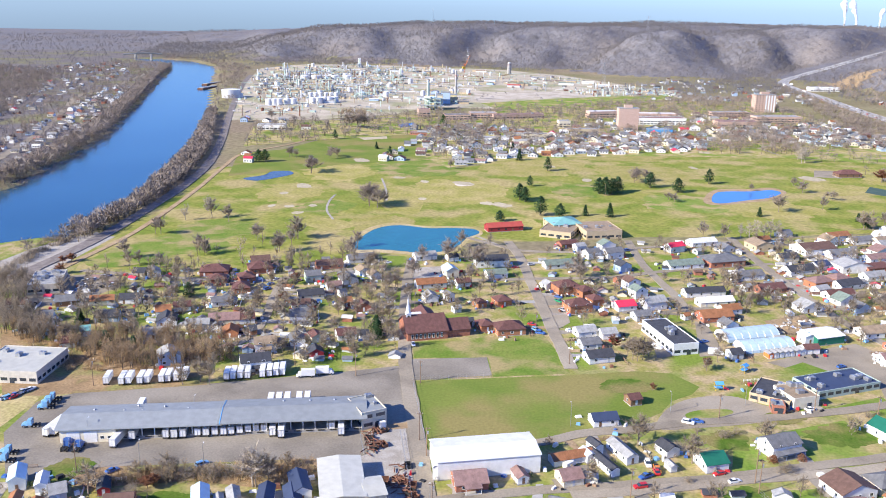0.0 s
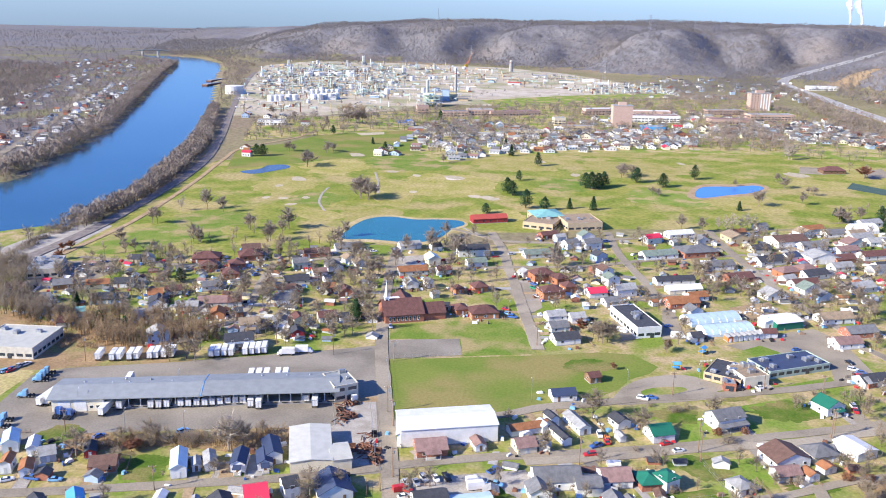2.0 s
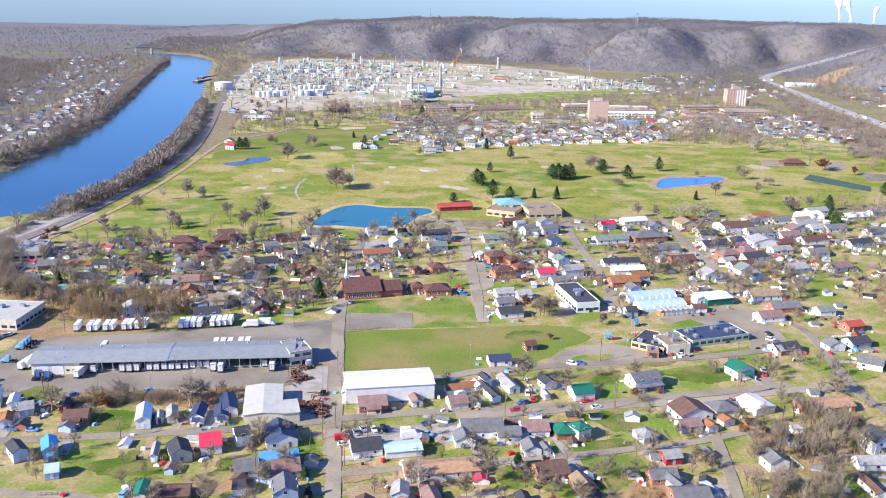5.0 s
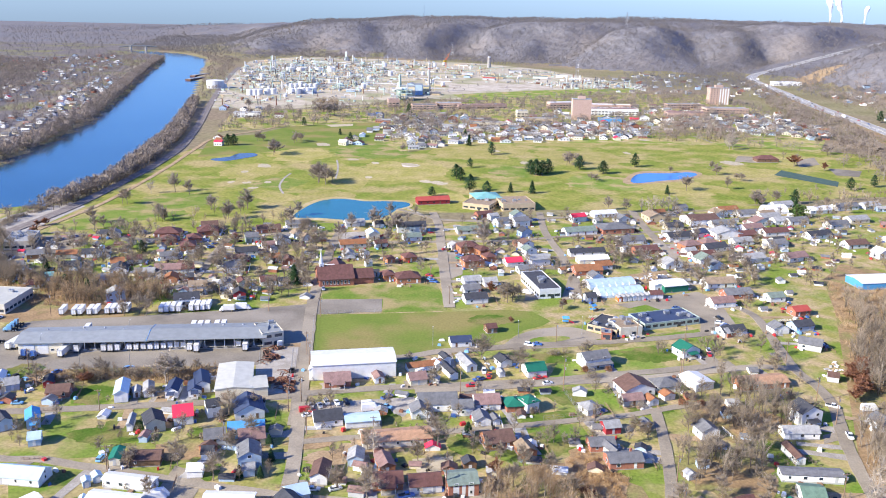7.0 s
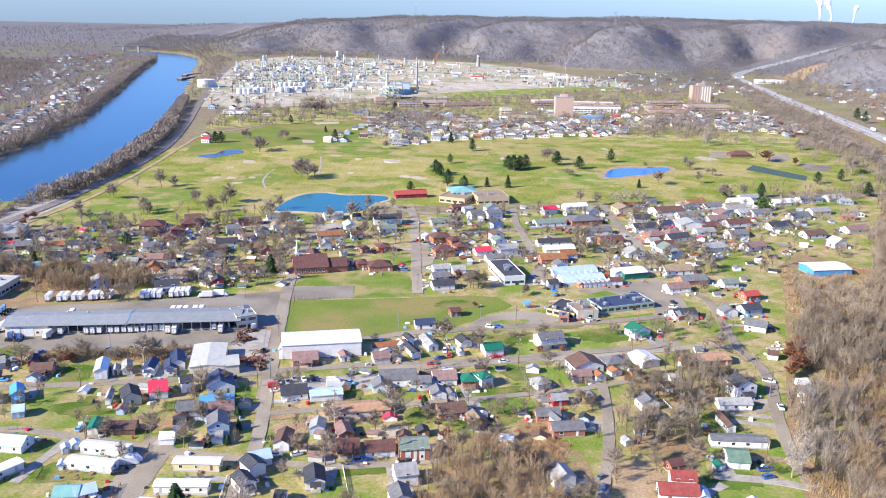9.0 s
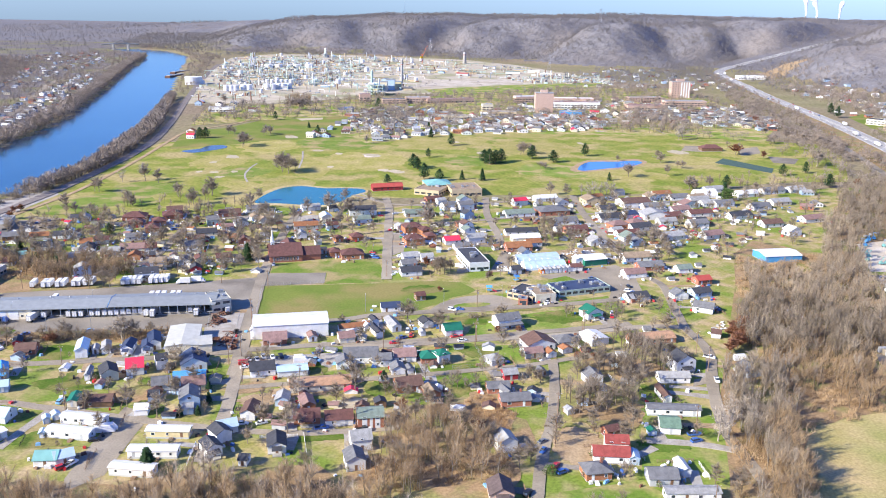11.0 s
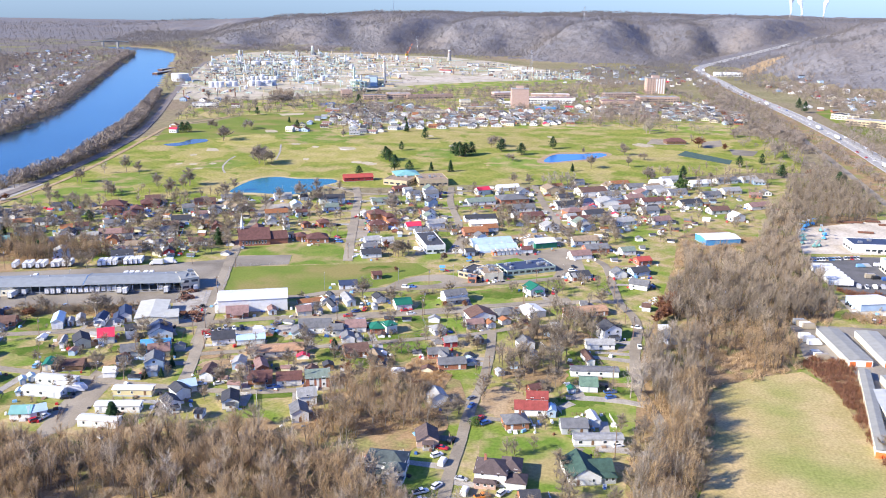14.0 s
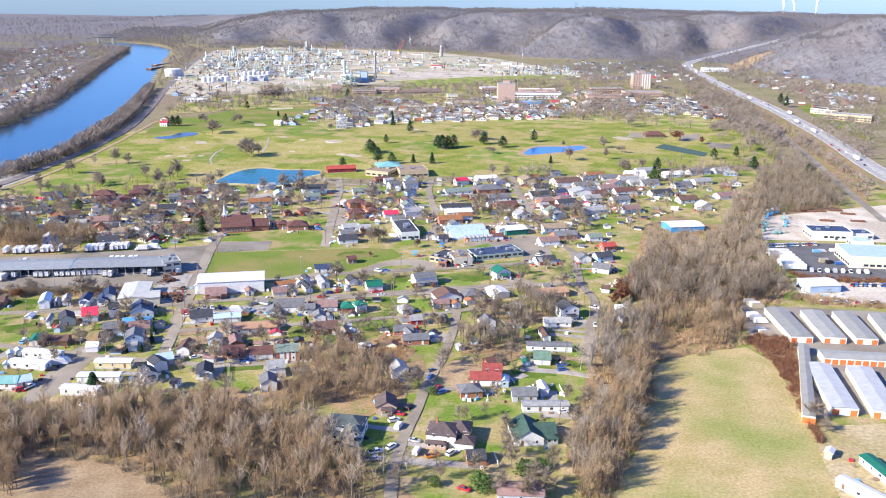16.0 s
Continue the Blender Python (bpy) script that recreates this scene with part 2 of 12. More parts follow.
for n_, c_ in {"car_white": (0.8, 0.8, 0.8), "car_black": (0.02, 0.02, 0.022), "car_silver": (0.45, 0.46, 0.48), "car_red": (0.5, 0.03, 0.035), "car_blue": (0.05, 0.13, 0.38), "car_grey": (0.16, 0.165, 0.175),
               "car_tan": (0.42, 0.36, 0.27), "car_skyblue": (0.2, 0.42, 0.66), "car_green": (0.02, 0.3, 0.13), "car_orange": (0.75, 0.24, 0.03)}.items():
    MAT[n_] = surface(n_, c_, [v * 0.9 for v in c_], 0.8, 0.28, vary=0.05, spec=0.6)


def thin(name, f):
    """Lets light through fine twigs, so that a crown is lit softly from all sides."""
    nt = MAT[name].node_tree
    N, L = nt.nodes, nt.links
    b, out, tr, mx = N["Principled BSDF"], N["Material Output"], N.new("ShaderNodeBsdfTranslucent"), N.new("ShaderNodeMixShader")
    L.new(b.inputs["Base Color"].links[0].from_socket, tr.inputs[0])
    mx.inputs[0].default_value = f
    L.new(b.outputs[0], mx.inputs[1]), L.new(tr.outputs[0], mx.inputs[2]), L.new(mx.outputs[0], out.inputs[0])


for n_ in ("twig_far", "twig", "twig_warm", "twig_grey", "far_wood", "shrub_rust", "reed"):
    thin(n_, 0.42)


def soft_crowns(name, lift):
    """Twigs too fine to have a face of their own take the light as a rough mat would: their normals lean upwards."""
    nt = MAT[name].node_tree
    N, L = nt.nodes, nt.links
    g, k, a = N.new("ShaderNodeNewGeometry"), N.new("ShaderNodeVectorMath"), N.new("ShaderNodeVectorMath")
    k.operation, a.operation = "SCALE", "ADD"
    k.inputs["Scale"].default_value = 1 - lift
    a.inputs[1].default_value = (-.25 * lift, -.3 * lift, .9 * lift)
    n = N.new("ShaderNodeVectorMath")
    n.operation = "NORMALIZE"
    L.new(g.outputs["True Normal"], k.inputs[0]), L.new(k.outputs[0], a.inputs[0]), L.new(a.outputs[0], n.inputs[0])
    L.new(n.outputs[0], N["Principled BSDF"].inputs["Normal"]), L.new(n.outputs[0], N["Translucent BSDF"].inputs["Normal"])


def canopy(name, scale, deep):
    """Lumps the height of tree crowns."""
    nt = MAT[name].node_tree
    N, L = nt.nodes, nt.links
    g, n, bp = N.new("ShaderNodeNewGeometry"), N.new("ShaderNodeTexNoise"), N.new("ShaderNodeBump")
    n.inputs["Scale"].default_value, n.inputs["Detail"].default_value = scale, 4
    bp.inputs["Strength"].default_value, bp.inputs["Distance"].default_value = .55, deep
    L.new(g.outputs["Position"], n.inputs[0]), L.new(n.outputs[0], bp.inputs["Height"])
    L.new(bp.outputs[0], N["Principled BSDF"].inputs["Normal"])


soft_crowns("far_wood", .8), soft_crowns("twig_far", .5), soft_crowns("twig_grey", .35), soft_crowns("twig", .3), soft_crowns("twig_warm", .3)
canopy("hill_floor_hazed", .11, 3.5), canopy("west_floor", .11, 2.5)


def water(name, c, c2):
    m = surface(name, c, c2, 0.01, 0.14, vary=0.03, spec=0.5, world_space=True)
    nt = m.node_tree
    N, L = nt.nodes, nt.links
    g, n, bp = N.new("ShaderNodeNewGeometry"), N.new("ShaderNodeTexNoise"), N.new("ShaderNodeBump")
    n.inputs["Scale"].default_value, n.inputs["Detail"].default_value = 0.8, 6
    bp.inputs["Strength"].default_value, bp.inputs["Distance"].default_value = 0.35, 0.06
    L.new(g.outputs["Position"], n.inputs[0]), L.new(n.outputs[0], bp.inputs["Height"])
    L.new(bp.outputs[0], N["Principled BSDF"].inputs["Normal"])
    MAT[name] = m


water("river_water", (0.012, 0.06, 0.105), (0.018, 0.075, 0.125))
water("muddy_water", (0.05, 0.07, 0.075), (0.07, 0.085, 0.08))
water("pond_water", (0.016, 0.13, 0.15), (0.022, 0.15, 0.17))
water("blue_water", (0.06, 0.2, 0.5), (0.07, 0.22, 0.54))

# ---- builders ----
def mesh(name, verts, faces, mat=None):
    me = bpy.data.meshes.new(name)
    me.from_pydata(verts, [], faces)
    if mat:
        me.materials.append(MAT[mat])
    return me


def child(name, me, parent, m=None, label=""):
    ob = new(name, me)
    ob.parent = parent
    if m is not None:
        ob.matrix_basis = m
    return tagged(ob, label)


def box(x0, x1, y0, y1, z0, z1, top=1.0):
    """Verts and faces of a block; top shrinks its upper face."""
    cx, cy, k = (x0 + x1) / 2, (y0 + y1) / 2, top
    v = [(x0, y0, z0), (x1, y0, z0), (x1, y1, z0), (x0, y1, z0)]
    v += [(cx + (x - cx) * k, cy + (y - cy) * k, z1) for x, y, _ in v]
    return v, [(3, 2, 1, 0), (4, 5, 6, 7), (0, 1, 5, 4), (1, 2, 6, 5), (2, 3, 7, 6), (3, 0, 4, 7)]


def cyl(r, z0, z1, n=10, r1=None, cx=0, cy=0):
    r1 = r if r1 is None else r1
    v = [(cx + q * math.cos(math.tau * i / n), cy + q * math.sin(math.tau * i / n), z) for q, z in ((r, z0), (r1, z1)) for i in range(n)]
    f = [(i, (i + 1) % n, n + (i + 1) % n, n + i) for i in range(n)] + [tuple(range(n - 1, -1, -1)), tuple(range(n, 2 * n))]
    return v, f


def join(*solids):
    V, F = [], []
    for v, f in solids:
        k = len(V)
        V += v
        F += [tuple(i + k for i in q) for q in f]
    return V, F


def turned(solid, m):
    return [tuple(m @ Vector(p)) for p in solid[0]], solid[1]


def spar(a, b, ra, rb, n=4):
    """A tapered bar from a to b."""
    a, b = Vector(a), Vector(b)
    d = b - a
    q = d.to_track_quat("Z", "Y").to_matrix().to_4x4()
    return turned(cyl(ra, 0, d.length, n, rb), Matrix.Translation(a) @ q)


def tube(pts, r, n=4):
    """One bent bar through the points."""
    P = [Vector(p) for p in pts]
    V, F = [], []
    for i, p in enumerate(P):
        d = (P[min(i + 1, len(P) - 1)] - P[max(i - 1, 0)]).to_track_quat("Z", "Y").to_matrix()
        V += [tuple(p + d @ Vector((r * math.cos(math.tau * k / n), r * math.sin(math.tau * k / n), 0))) for k in range(n)]
    for i in range(len(P) - 1):
        F += [(i * n + k, i * n + (k + 1) % n, (i + 1) * n + (k + 1) % n, (i + 1) * n + k) for k in range(n)]
    return V, F


def root(name, x, y, rot=0.0, z=0.0):
    ob = new(name)
    ob.empty_display_size = 0.5
    ob.matrix_basis = pose(x, y, z, 0, 0, rot)
    return ob


SHARED = {}
HOUSES, ROADS = [], []


def again(ob, m):
    """A copy of a thing at m, whatever the size of the first one."""
    return copy_thing(ob, m @ Matrix.Diagonal((*(1 / v for v in ob.scale), 1)))



def shared(key, make):
    if key not in SHARED:
        SHARED[key] = make()
    return SHARED[key]


def block(name, sx, sy, sz, mat):
    """A shared bevelled block on its base, centred."""
    k = (name, round(sx, 2), round(sy, 2), round(sz, 2), mat)
    return shared(k, lambda: mesh(name, *box(-sx / 2, sx / 2, -sy / 2, sy / 2, 0, sz), mat))


def gable(w, d, z, rise, over=0.35, thick=0.16, ridge="x"):
    """Two roof slabs with eaves that reach past the walls."""
    if ridge == "y":
        v, f = gable(d, w, z, rise, over, thick)
        return [(-y, x, q) for x, y, q in v], f
    s = rise / (d / 2)
    e, hw, hd = over, w / 2 + over, d / 2 + over
    zo = z - s * e
    p = [(-hd, zo), (0, z + rise), (hd, zo), (hd, zo - thick), (0, z + rise - thick * 1.1), (-hd, zo - thick)]
    p = [(y, q + thick) for y, q in p]
    v = [(x, y, q) for x in (-hw, hw) for y, q in p]
    f = [(0, 6, 7, 1), (1, 7, 8, 2), (2, 8, 9, 3), (3, 9, 10, 4), (4, 10, 11, 5), (5, 11, 6, 0), (0, 1, 4, 5), (1, 2, 3, 4), (7, 6, 11, 10), (8, 7, 10, 9)]
    return v, f


def hip(w, d, z, rise, over=0.45, thick=0.18):
    hw, hd = w / 2 + over, d / 2 + over
    rx, ry = max(0, hw - hd), max(0, hd - hw)
    v = [(-hw, -hd, z - thick), (hw, -hd, z - thick), (hw, hd, z - thick), (-hw, hd, z - thick), (-hw, -hd, z), (hw, -hd, z), (hw, hd, z), (-hw, hd, z), (-rx, -ry, z + rise), (rx, ry, z + rise)]
    f = [(3, 2, 1, 0), (0, 1, 5, 4), (1, 2, 6, 5), (2, 3, 7, 6), (3, 0, 4, 7)]
    f += [(4, 5, 9, 8), (6, 7, 8, 9), (5, 6, 9), (7, 4, 8)] if hw >= hd else [(5, 6, 9, 8), (7, 4, 8, 9), (4, 5, 8), (6, 7, 9)]
    return v, f


def gabled_walls(w, d, h, rise, ridge):
    if ridge == "y":
        v, f = gabled_walls(d, w, h, rise, "x")
        return [(-y, x, q) for x, y, q in v], f
    v = [(x, y, q) for x in (-w / 2, w / 2) for y, q in ((-d / 2, 0), (d / 2, 0), (d / 2, h), (0, h + rise), (-d / 2, h))]
    return v, [(0, 5, 9, 4), (6, 1, 2, 7), (4, 9, 8, 3), (3, 8, 7, 2), (1, 6, 5, 0), (0, 4, 3, 2, 1), (5, 6, 7, 8, 9)]


def two_tone(name, first, mat1, second, mat2):
    """One mesh of two materials."""
    me = mesh(name, *join(first, second), mat1)
    me.materials.append(MAT[mat2])
    k = len(first[1])
    for p in me.polygons[k:]:
        p.material_index = 1
    return me


def window_mesh():
    """A framed window in one piece: casing, reveal and a set-back pane."""
    o = [(-.5, 0), (.5, 0), (.5, 1), (-.5, 1)]
    i = [(-.4, .08), (.4, .08), (.4, .92), (-.4, .92)]
    V = [(x, .02, z) for x, z in o] + [(x, -.07, z) for x, z in o] + [(x, -.07, z) for x, z in i] + [(x, -.03, z) for x, z in i]
    F = [(3, 2, 1, 0)] + [(k, (k + 1) % 4, 4 + (k + 1) % 4, 4 + k) for k in range(4)] + [(4 + k, 4 + (k + 1) % 4, 8 + (k + 1) % 4, 8 + k) for k in range(4)] + [(8 + k, 8 + (k + 1) % 4, 12 + (k + 1) % 4, 12 + k) for k in range(4)] + [(12, 13, 14, 15)]
    me = mesh("window", V, F, "trim")
    me.materials.append(MAT["glass"])
    me.polygons[-1].material_index = 1
    return me


def pane_mesh():
    return mesh("pane", *box(-.44, .44, -.03, 0.015, .05, .95), "glass")


def wall_frames(w, d):
    """The four walls of a block: a pose whose -y looks out, and the wall's length."""
    return [(pose(0, -d / 2, 0), w), (pose(-w / 2, 0, 0, 0, 0, -90), d), (pose(w / 2, 0, 0, 0, 0, 90), d), (pose(0, d / 2, 0, 0, 0, 180), w)]


def add_window(parent, m, ww, wh, near=True):
    child("window", shared("window", window_mesh) if near else shared("pane", pane_mesh), parent, m @ Matrix.Diagonal((ww, 1, wh, 1)))


def house(x, y, w, d, rot, h=2.9, roof="roof_grey", wall="wall_white", ridge="x", rise=1.8, near=True, porch=0, chim=0, label="", wing=None, seed=0, name="house", win=True):
    """A dwelling: walls on a footing, roof with eaves, windows, door; porch and chimney where it has them."""
    rnd = random.Random(int(abs(x) * 31 + abs(y) * 17) + seed)
    o = root(name, x, y, rot)
    HOUSES.append((x, y, max(w, d) / 2))
    hipped = ridge == "h"
    body = box(-w / 2, w / 2, -d / 2, d / 2, 0, h) if hipped else gabled_walls(w, d, h, rise, ridge)
    wl = child("wall", mesh("wall", *body, wall), o)
    if name != "works_building":
        child("footing", mesh("footing", *box(-w / 2 - .04, w / 2 + .04, -d / 2 - .04, d / 2 + .04, -.1, .38), "concrete"), o)
    child("roof", mesh("roof", *(hip(w, d, h, rise) if hipped else gable(w, d, h, rise, ridge=ridge)), roof), o)
    storeys = 2 if h > 4.4 else 1
    fr = wall_frames(w, d)[:3] if near else wall_frames(w, d)[:2]
    for k, (m, ln) in enumerate(fr):
        if not win:
            break
        n = max(1, int(ln / (4.2 if near else 5)))
        door_at = rnd.randrange(n) if k == 0 else -1
        for st in range(storeys):
            for i in range(n):
                px = (i + .5) / n * ln - ln / 2
                if st == 0 and i == door_at and not porch:
                    child("door", block("door", .95, .08, 2.05, rnd.choice(["trim", "wall_brown", "wall_grey"])), o, m @ pose(px, -.01, .4))
                    continue
                add_window(o, m @ pose(px, 0, 1.25 + st * 2.7 - (0.1 if h < 2.6 else 0)), rnd.choice([.9, 1.0, 1.5]), 1.2 if h >= 2.6 else 1.0, near)
        if near and k and not hipped and rise > 2.0 and (ridge == "x") == (k > 0):
            add_window(o, m @ pose(0, 0, h + .3), .8, .9, near)
    if porch:
        pw = w * (1.0 if porch > 1 else .5)
        p = child("porch", mesh("porch", *box(-pw / 2, pw / 2, -d / 2 - 2.2, -d / 2 - .05, 0, .4), "concrete"), o)
        child("porch_roof", mesh("porch_roof", [(-pw / 2 - .2, -d / 2 - 2.5, 2.5), (pw / 2 + .2, -d / 2 - 2.5, 2.5), (pw / 2 + .2, -d / 2 - .02, 3.0), (-pw / 2 - .2, -d / 2 - .02, 3.0), (-pw / 2 - .2, -d / 2 - 2.5, 2.64), (pw / 2 + .2, -d / 2 - 2.5, 2.64), (pw / 2 + .2, -d / 2 - .02, 3.14), (-pw / 2 - .2, -d / 2 - .02, 3.14)], box(0, 1, 0, 1, 0, 1)[1], roof), p)
        n = 2 if porch < 2 else 4
        for i in range(n):
            child("post", block("post", .14, .14, 2.15, "trim"), p, pose((i / (n - 1) - .5) * (pw - .3), -d / 2 - 2.1, .38))
        child("door", block("door", .95, .08, 2.05, "wall_brown"), o, pose(0, -d / 2 - .01, .4))
    if chim:
        child("chimney", mesh("chimney", *join(box(-.4, .4, -.35, .35, 0, 2.6), box(-.46, .46, -.41, .41, 2.6, 2.75), box(-.2, .2, -.2, .2, 2.75, 3.0)), "wall_brick"), o, pose(w * .22 * (1 if chim > 0 else -1), d * .08, h + rise - 1.7))
    if wing:
        wx, wy, ww, wd, wh = wing
        g = child("wing", mesh("wing", *gabled_walls(ww, wd, wh, min(ww, wd) * .22, "y" if wd > ww else "x"), wall), o, pose(wx, wy, 0))
        child("wing_roof", mesh("wing_roof", *gable(ww, wd, wh, min(ww, wd) * .22, ridge="y" if wd > ww else "x"), roof), g)
        if near:
            add_window(g, pose(0, -wd / 2, 1.2), 1.2, 1.1)
    rn, wn_ = roof.split("_", 1), wall.split("_", 1)
    tones = {"wall_brick": "red-brick", "wall_brickorange": "orange-brick", "wall_block": "pale block"}
    kind_ = ("two-storey " if storeys == 2 else "") + {"house": "house", "shed": "garden shed", "garage": "garage", "mobile_home": "mobile home"}.get(name, name.replace("_", " "))
    rl = {"metal": rn[1] + " metal roof", "roof": rn[1] + " shingle roof"}[rn[0]]
    lab = label or f"{tones.get(wall, wn_[1] + '-walled')} {kind_} with a {rl}" + (" and front porch" if porch else "")
    return tagged(o, lab, {"house": "house", "shed": "shed", "garage": "garage", "mobile_home": "mobile home"}.get(name, "building"), group="")


def ell(o, x, y, w, d, h, rise, ridge, roof, wall, wins=2, doors=0):
    """A wing of a house with its own roof, windows and garage doors."""
    body = box(-w / 2, w / 2, -d / 2, d / 2, 0, h) if ridge == "h" else gabled_walls(w, d, h, rise, ridge)
    g = child("wing", mesh("wing", *body, wall), o, pose(x, y, 0))
    child("wing_roof", mesh("wing_roof", *(hip(w, d, h, rise) if ridge == "h" else gable(w, d, h, rise, ridge=ridge)), roof), g)
    for st in range(2 if h > 4 else 1):
        for i in range(wins):
            add_window(g, pose((i + .5) / wins * w - w / 2, -d / 2, 1.1 + 2.5 * st), 1.2, 1.2)
    for i in range(doors):
        child("garage_door", block("garage_door", 2.4, .08, 2.1, "trim"), g, pose((i + .5) / doors * w - w / 2, -d / 2 - .02, .05))
    return g


def shed(x, y, w, d, rot, h=2.2, roof="roof_grey", wall="wall_white", ridge="y"):
    o = house(x, y, w, d, rot, h, roof, wall, ridge, min(w, d) * .25, win=False, name="shed")
    child("door", block("shed_door", min(1.2, w * .6), .07, min(1.9, h - .25), "trim" if wall != "wall_white" else "wall_grey"), o, pose(0, -d / 2 - .02, .1))
    return o


def mobile_home(x, y, w, d, rot, roof="metal_white", wall="wall_white", h=3.0):
    """A long single-wide home with a low crowned roof and skirting."""
    o = house(x, y, w, d, rot, h, roof, wall, "x", .5, name="mobile_home")
    child("skirting", mesh("skirting", *box(-w / 2 - .06, w / 2 + .06, -d / 2 - .06, d / 2 + .06, 0, .65), "wall_grey"), o)
    s = child("steps", mesh("steps", *join(box(-.8, .8, -d / 2 - 1.7, -d / 2 - .1, 0, .6), box(-.6, .6, -d / 2 - 2.2, -d / 2 - 1.7, 0, .3)), "pole_wood"), o, pose(w * .1, 0, 0))
    return o


def hall(x, y, w, d, rot, h, roof="roof_dark", wall="wall_block", parapet=.4, units=4, label="", near=True, rows=1, win="strip", name="commercial_building", cat="building", doors=0):
    """A flat-roofed block: walls with a parapet, roof deck, rooftop units, windows and bay doors."""
    rnd = random.Random(int(abs(x) * 13 + abs(y) * 7))
    o = root(name, x, y, rot)
    HOUSES.append((x, y, max(w, d) / 2))
    t = .3
    par = join(box(-w / 2, w / 2, -d / 2, -d / 2 + t, h - .02, h + parapet), box(-w / 2, w / 2, d / 2 - t, d / 2, h - .02, h + parapet), box(-w / 2, -w / 2 + t, -d / 2 + t, d / 2 - t, h - .02, h + parapet), box(w / 2 - t, w / 2, -d / 2 + t, d / 2 - t, h - .02, h + parapet))
    child("wall", mesh("wall", *join(box(-w / 2, w / 2, -d / 2, d / 2, -.1, h)), wall), o)
    if parapet:
        child("parapet", mesh("parapet", *par, wall), o)
    child("roof", mesh("roof", *box(-w / 2 + t + .01, w / 2 - t - .01, -d / 2 + t + .01, d / 2 - t - .01, h, h + .08), roof), o)
    for i in range(units):
        s = rnd.uniform(.8, 1.6)
        child("rooftop_unit", shared("rooftop_unit", lambda: mesh("rooftop_unit", *join(box(-1, 1, -.7, .7, 0, .9), cyl(.45, .9, 1.05, 10, cx=.4), box(-.9, -.3, -.5, .5, .9, 1.1)), "steel")), o, pose(rnd.uniform(-.4, .4) * w, rnd.uniform(-.38, .38) * d, h + .07, 0, 0, rnd.choice([0, 90])) @ Matrix.Scale(s, 4))
    for k, (m, ln) in enumerate(wall_frames(w, d)[:3]):
        n = max(1, int(ln / (3.6 if near else 4.5)))
        for r in range(rows):
            for i in range(n):
                px = (i + .5) / n * ln - ln / 2
                if doors and k == 0 and r == 0 and i < doors:
                    child("bay_door", block("bay_door", 3.0, .1, 3.2, "trim"), o, m @ pose(px, -.02, .05))
                elif win:
                    add_window(o, m @ pose(px, 0, 1.1 + r * 3.2), ln / n * (.8 if win == "strip" else .4), 1.5, False)
    child("entrance", block("entrance", 1.9, .12, 2.3, "glass"), o, pose(w * .12, -d / 2 - .03, 0))
    return tagged(o, label or f"flat-roofed {wall.split('_')[1]} commercial building", cat)


def tower(x, y, w, d, rot, h, wall, cols, rows, label, side=True, roof="roof_light", strips=0):
    o = root("apartment_tower", x, y, rot)
    child("wall", mesh("wall", *box(-w / 2, w / 2, -d / 2, d / 2, -.2, h), wall), o)
    child("roof", mesh("roof", *box(-w / 2 - .3, w / 2 + .3, -d / 2 - .3, d / 2 + .3, h, h + .7), roof), o)
    child("lift_house", mesh("lift_house", *box(-w * .2, w * .2, -d * .2, d * .2, h + .7, h + 4), wall), o)
    for m, ln, n in ((pose(0, -d / 2, 0), w, cols), (pose(-w / 2, 0, 0, 0, 0, -90), d, max(2, cols // 2)))[: 2 if side else 1]:
        for r in range(rows):
            for i in range(n):
                child("window", shared("pane", pane_mesh), o, m @ pose((i + .5) / n * ln - ln / 2, -.02, (r + .35) * h / rows) @ Matrix.Diagonal((min(1.5, ln / n * .4), 3, h / rows * .42, 1)))
    for i in range(strips):
        child("panel_strip", block("panel_strip", w * .06, .25, h * .96, "trim"), o, pose(w * (.02 + .135 * i), -d / 2 - .1, .5))
    return tagged(o, label, "tower block")


# vehicles -------------------------------------------------------------------
def wheel_mesh(r, w):
    t = pose(0, 0, 0, 90, 0, 0)
    return shared(("wheel", r, w), lambda: two_tone("wheel", turned(cyl(r, -w / 2, w / 2, 12), t), "rubber", turned(cyl(r * .6, -w / 2 - .02, w / 2 + .02, 8), t), "steel"))


def wheels(o, xs, half, r=.33, w=.22):
    for x in xs:
        for s in (-1, 1):
            child("wheel", wheel_mesh(r, w), o, pose(x, s * half, r))


def loft(sections):
    """Skin through (x, half width, z low, z high, half width at the top)."""
    V, F = [], []
    for x, hw, z0, z1, ht in sections:
        V += [(x, -hw, z0), (x, hw, z0), (x, hw * 1.02, (z0 + z1) / 2), (x, ht, z1), (x, -ht, z1), (x, -hw * 1.02, (z0 + z1) / 2)]
    for k in range(len(sections) - 1):
        F += [(6 * k + i, 6 * k + (i + 1) % 6, 6 * k + 6 + (i + 1) % 6, 6 * k + 6 + i) for i in range(6)]
    n = len(V) - 6
    return V, F + [(5, 4, 3, 2, 1, 0), tuple(range(n, n + 6))]


CARS = {}
CARWORD = {"sedan": "parked sedan", "suv": "parked sport utility car", "pickup": "parked pickup truck", "van": "parked van", "camper": "parked camper van"}


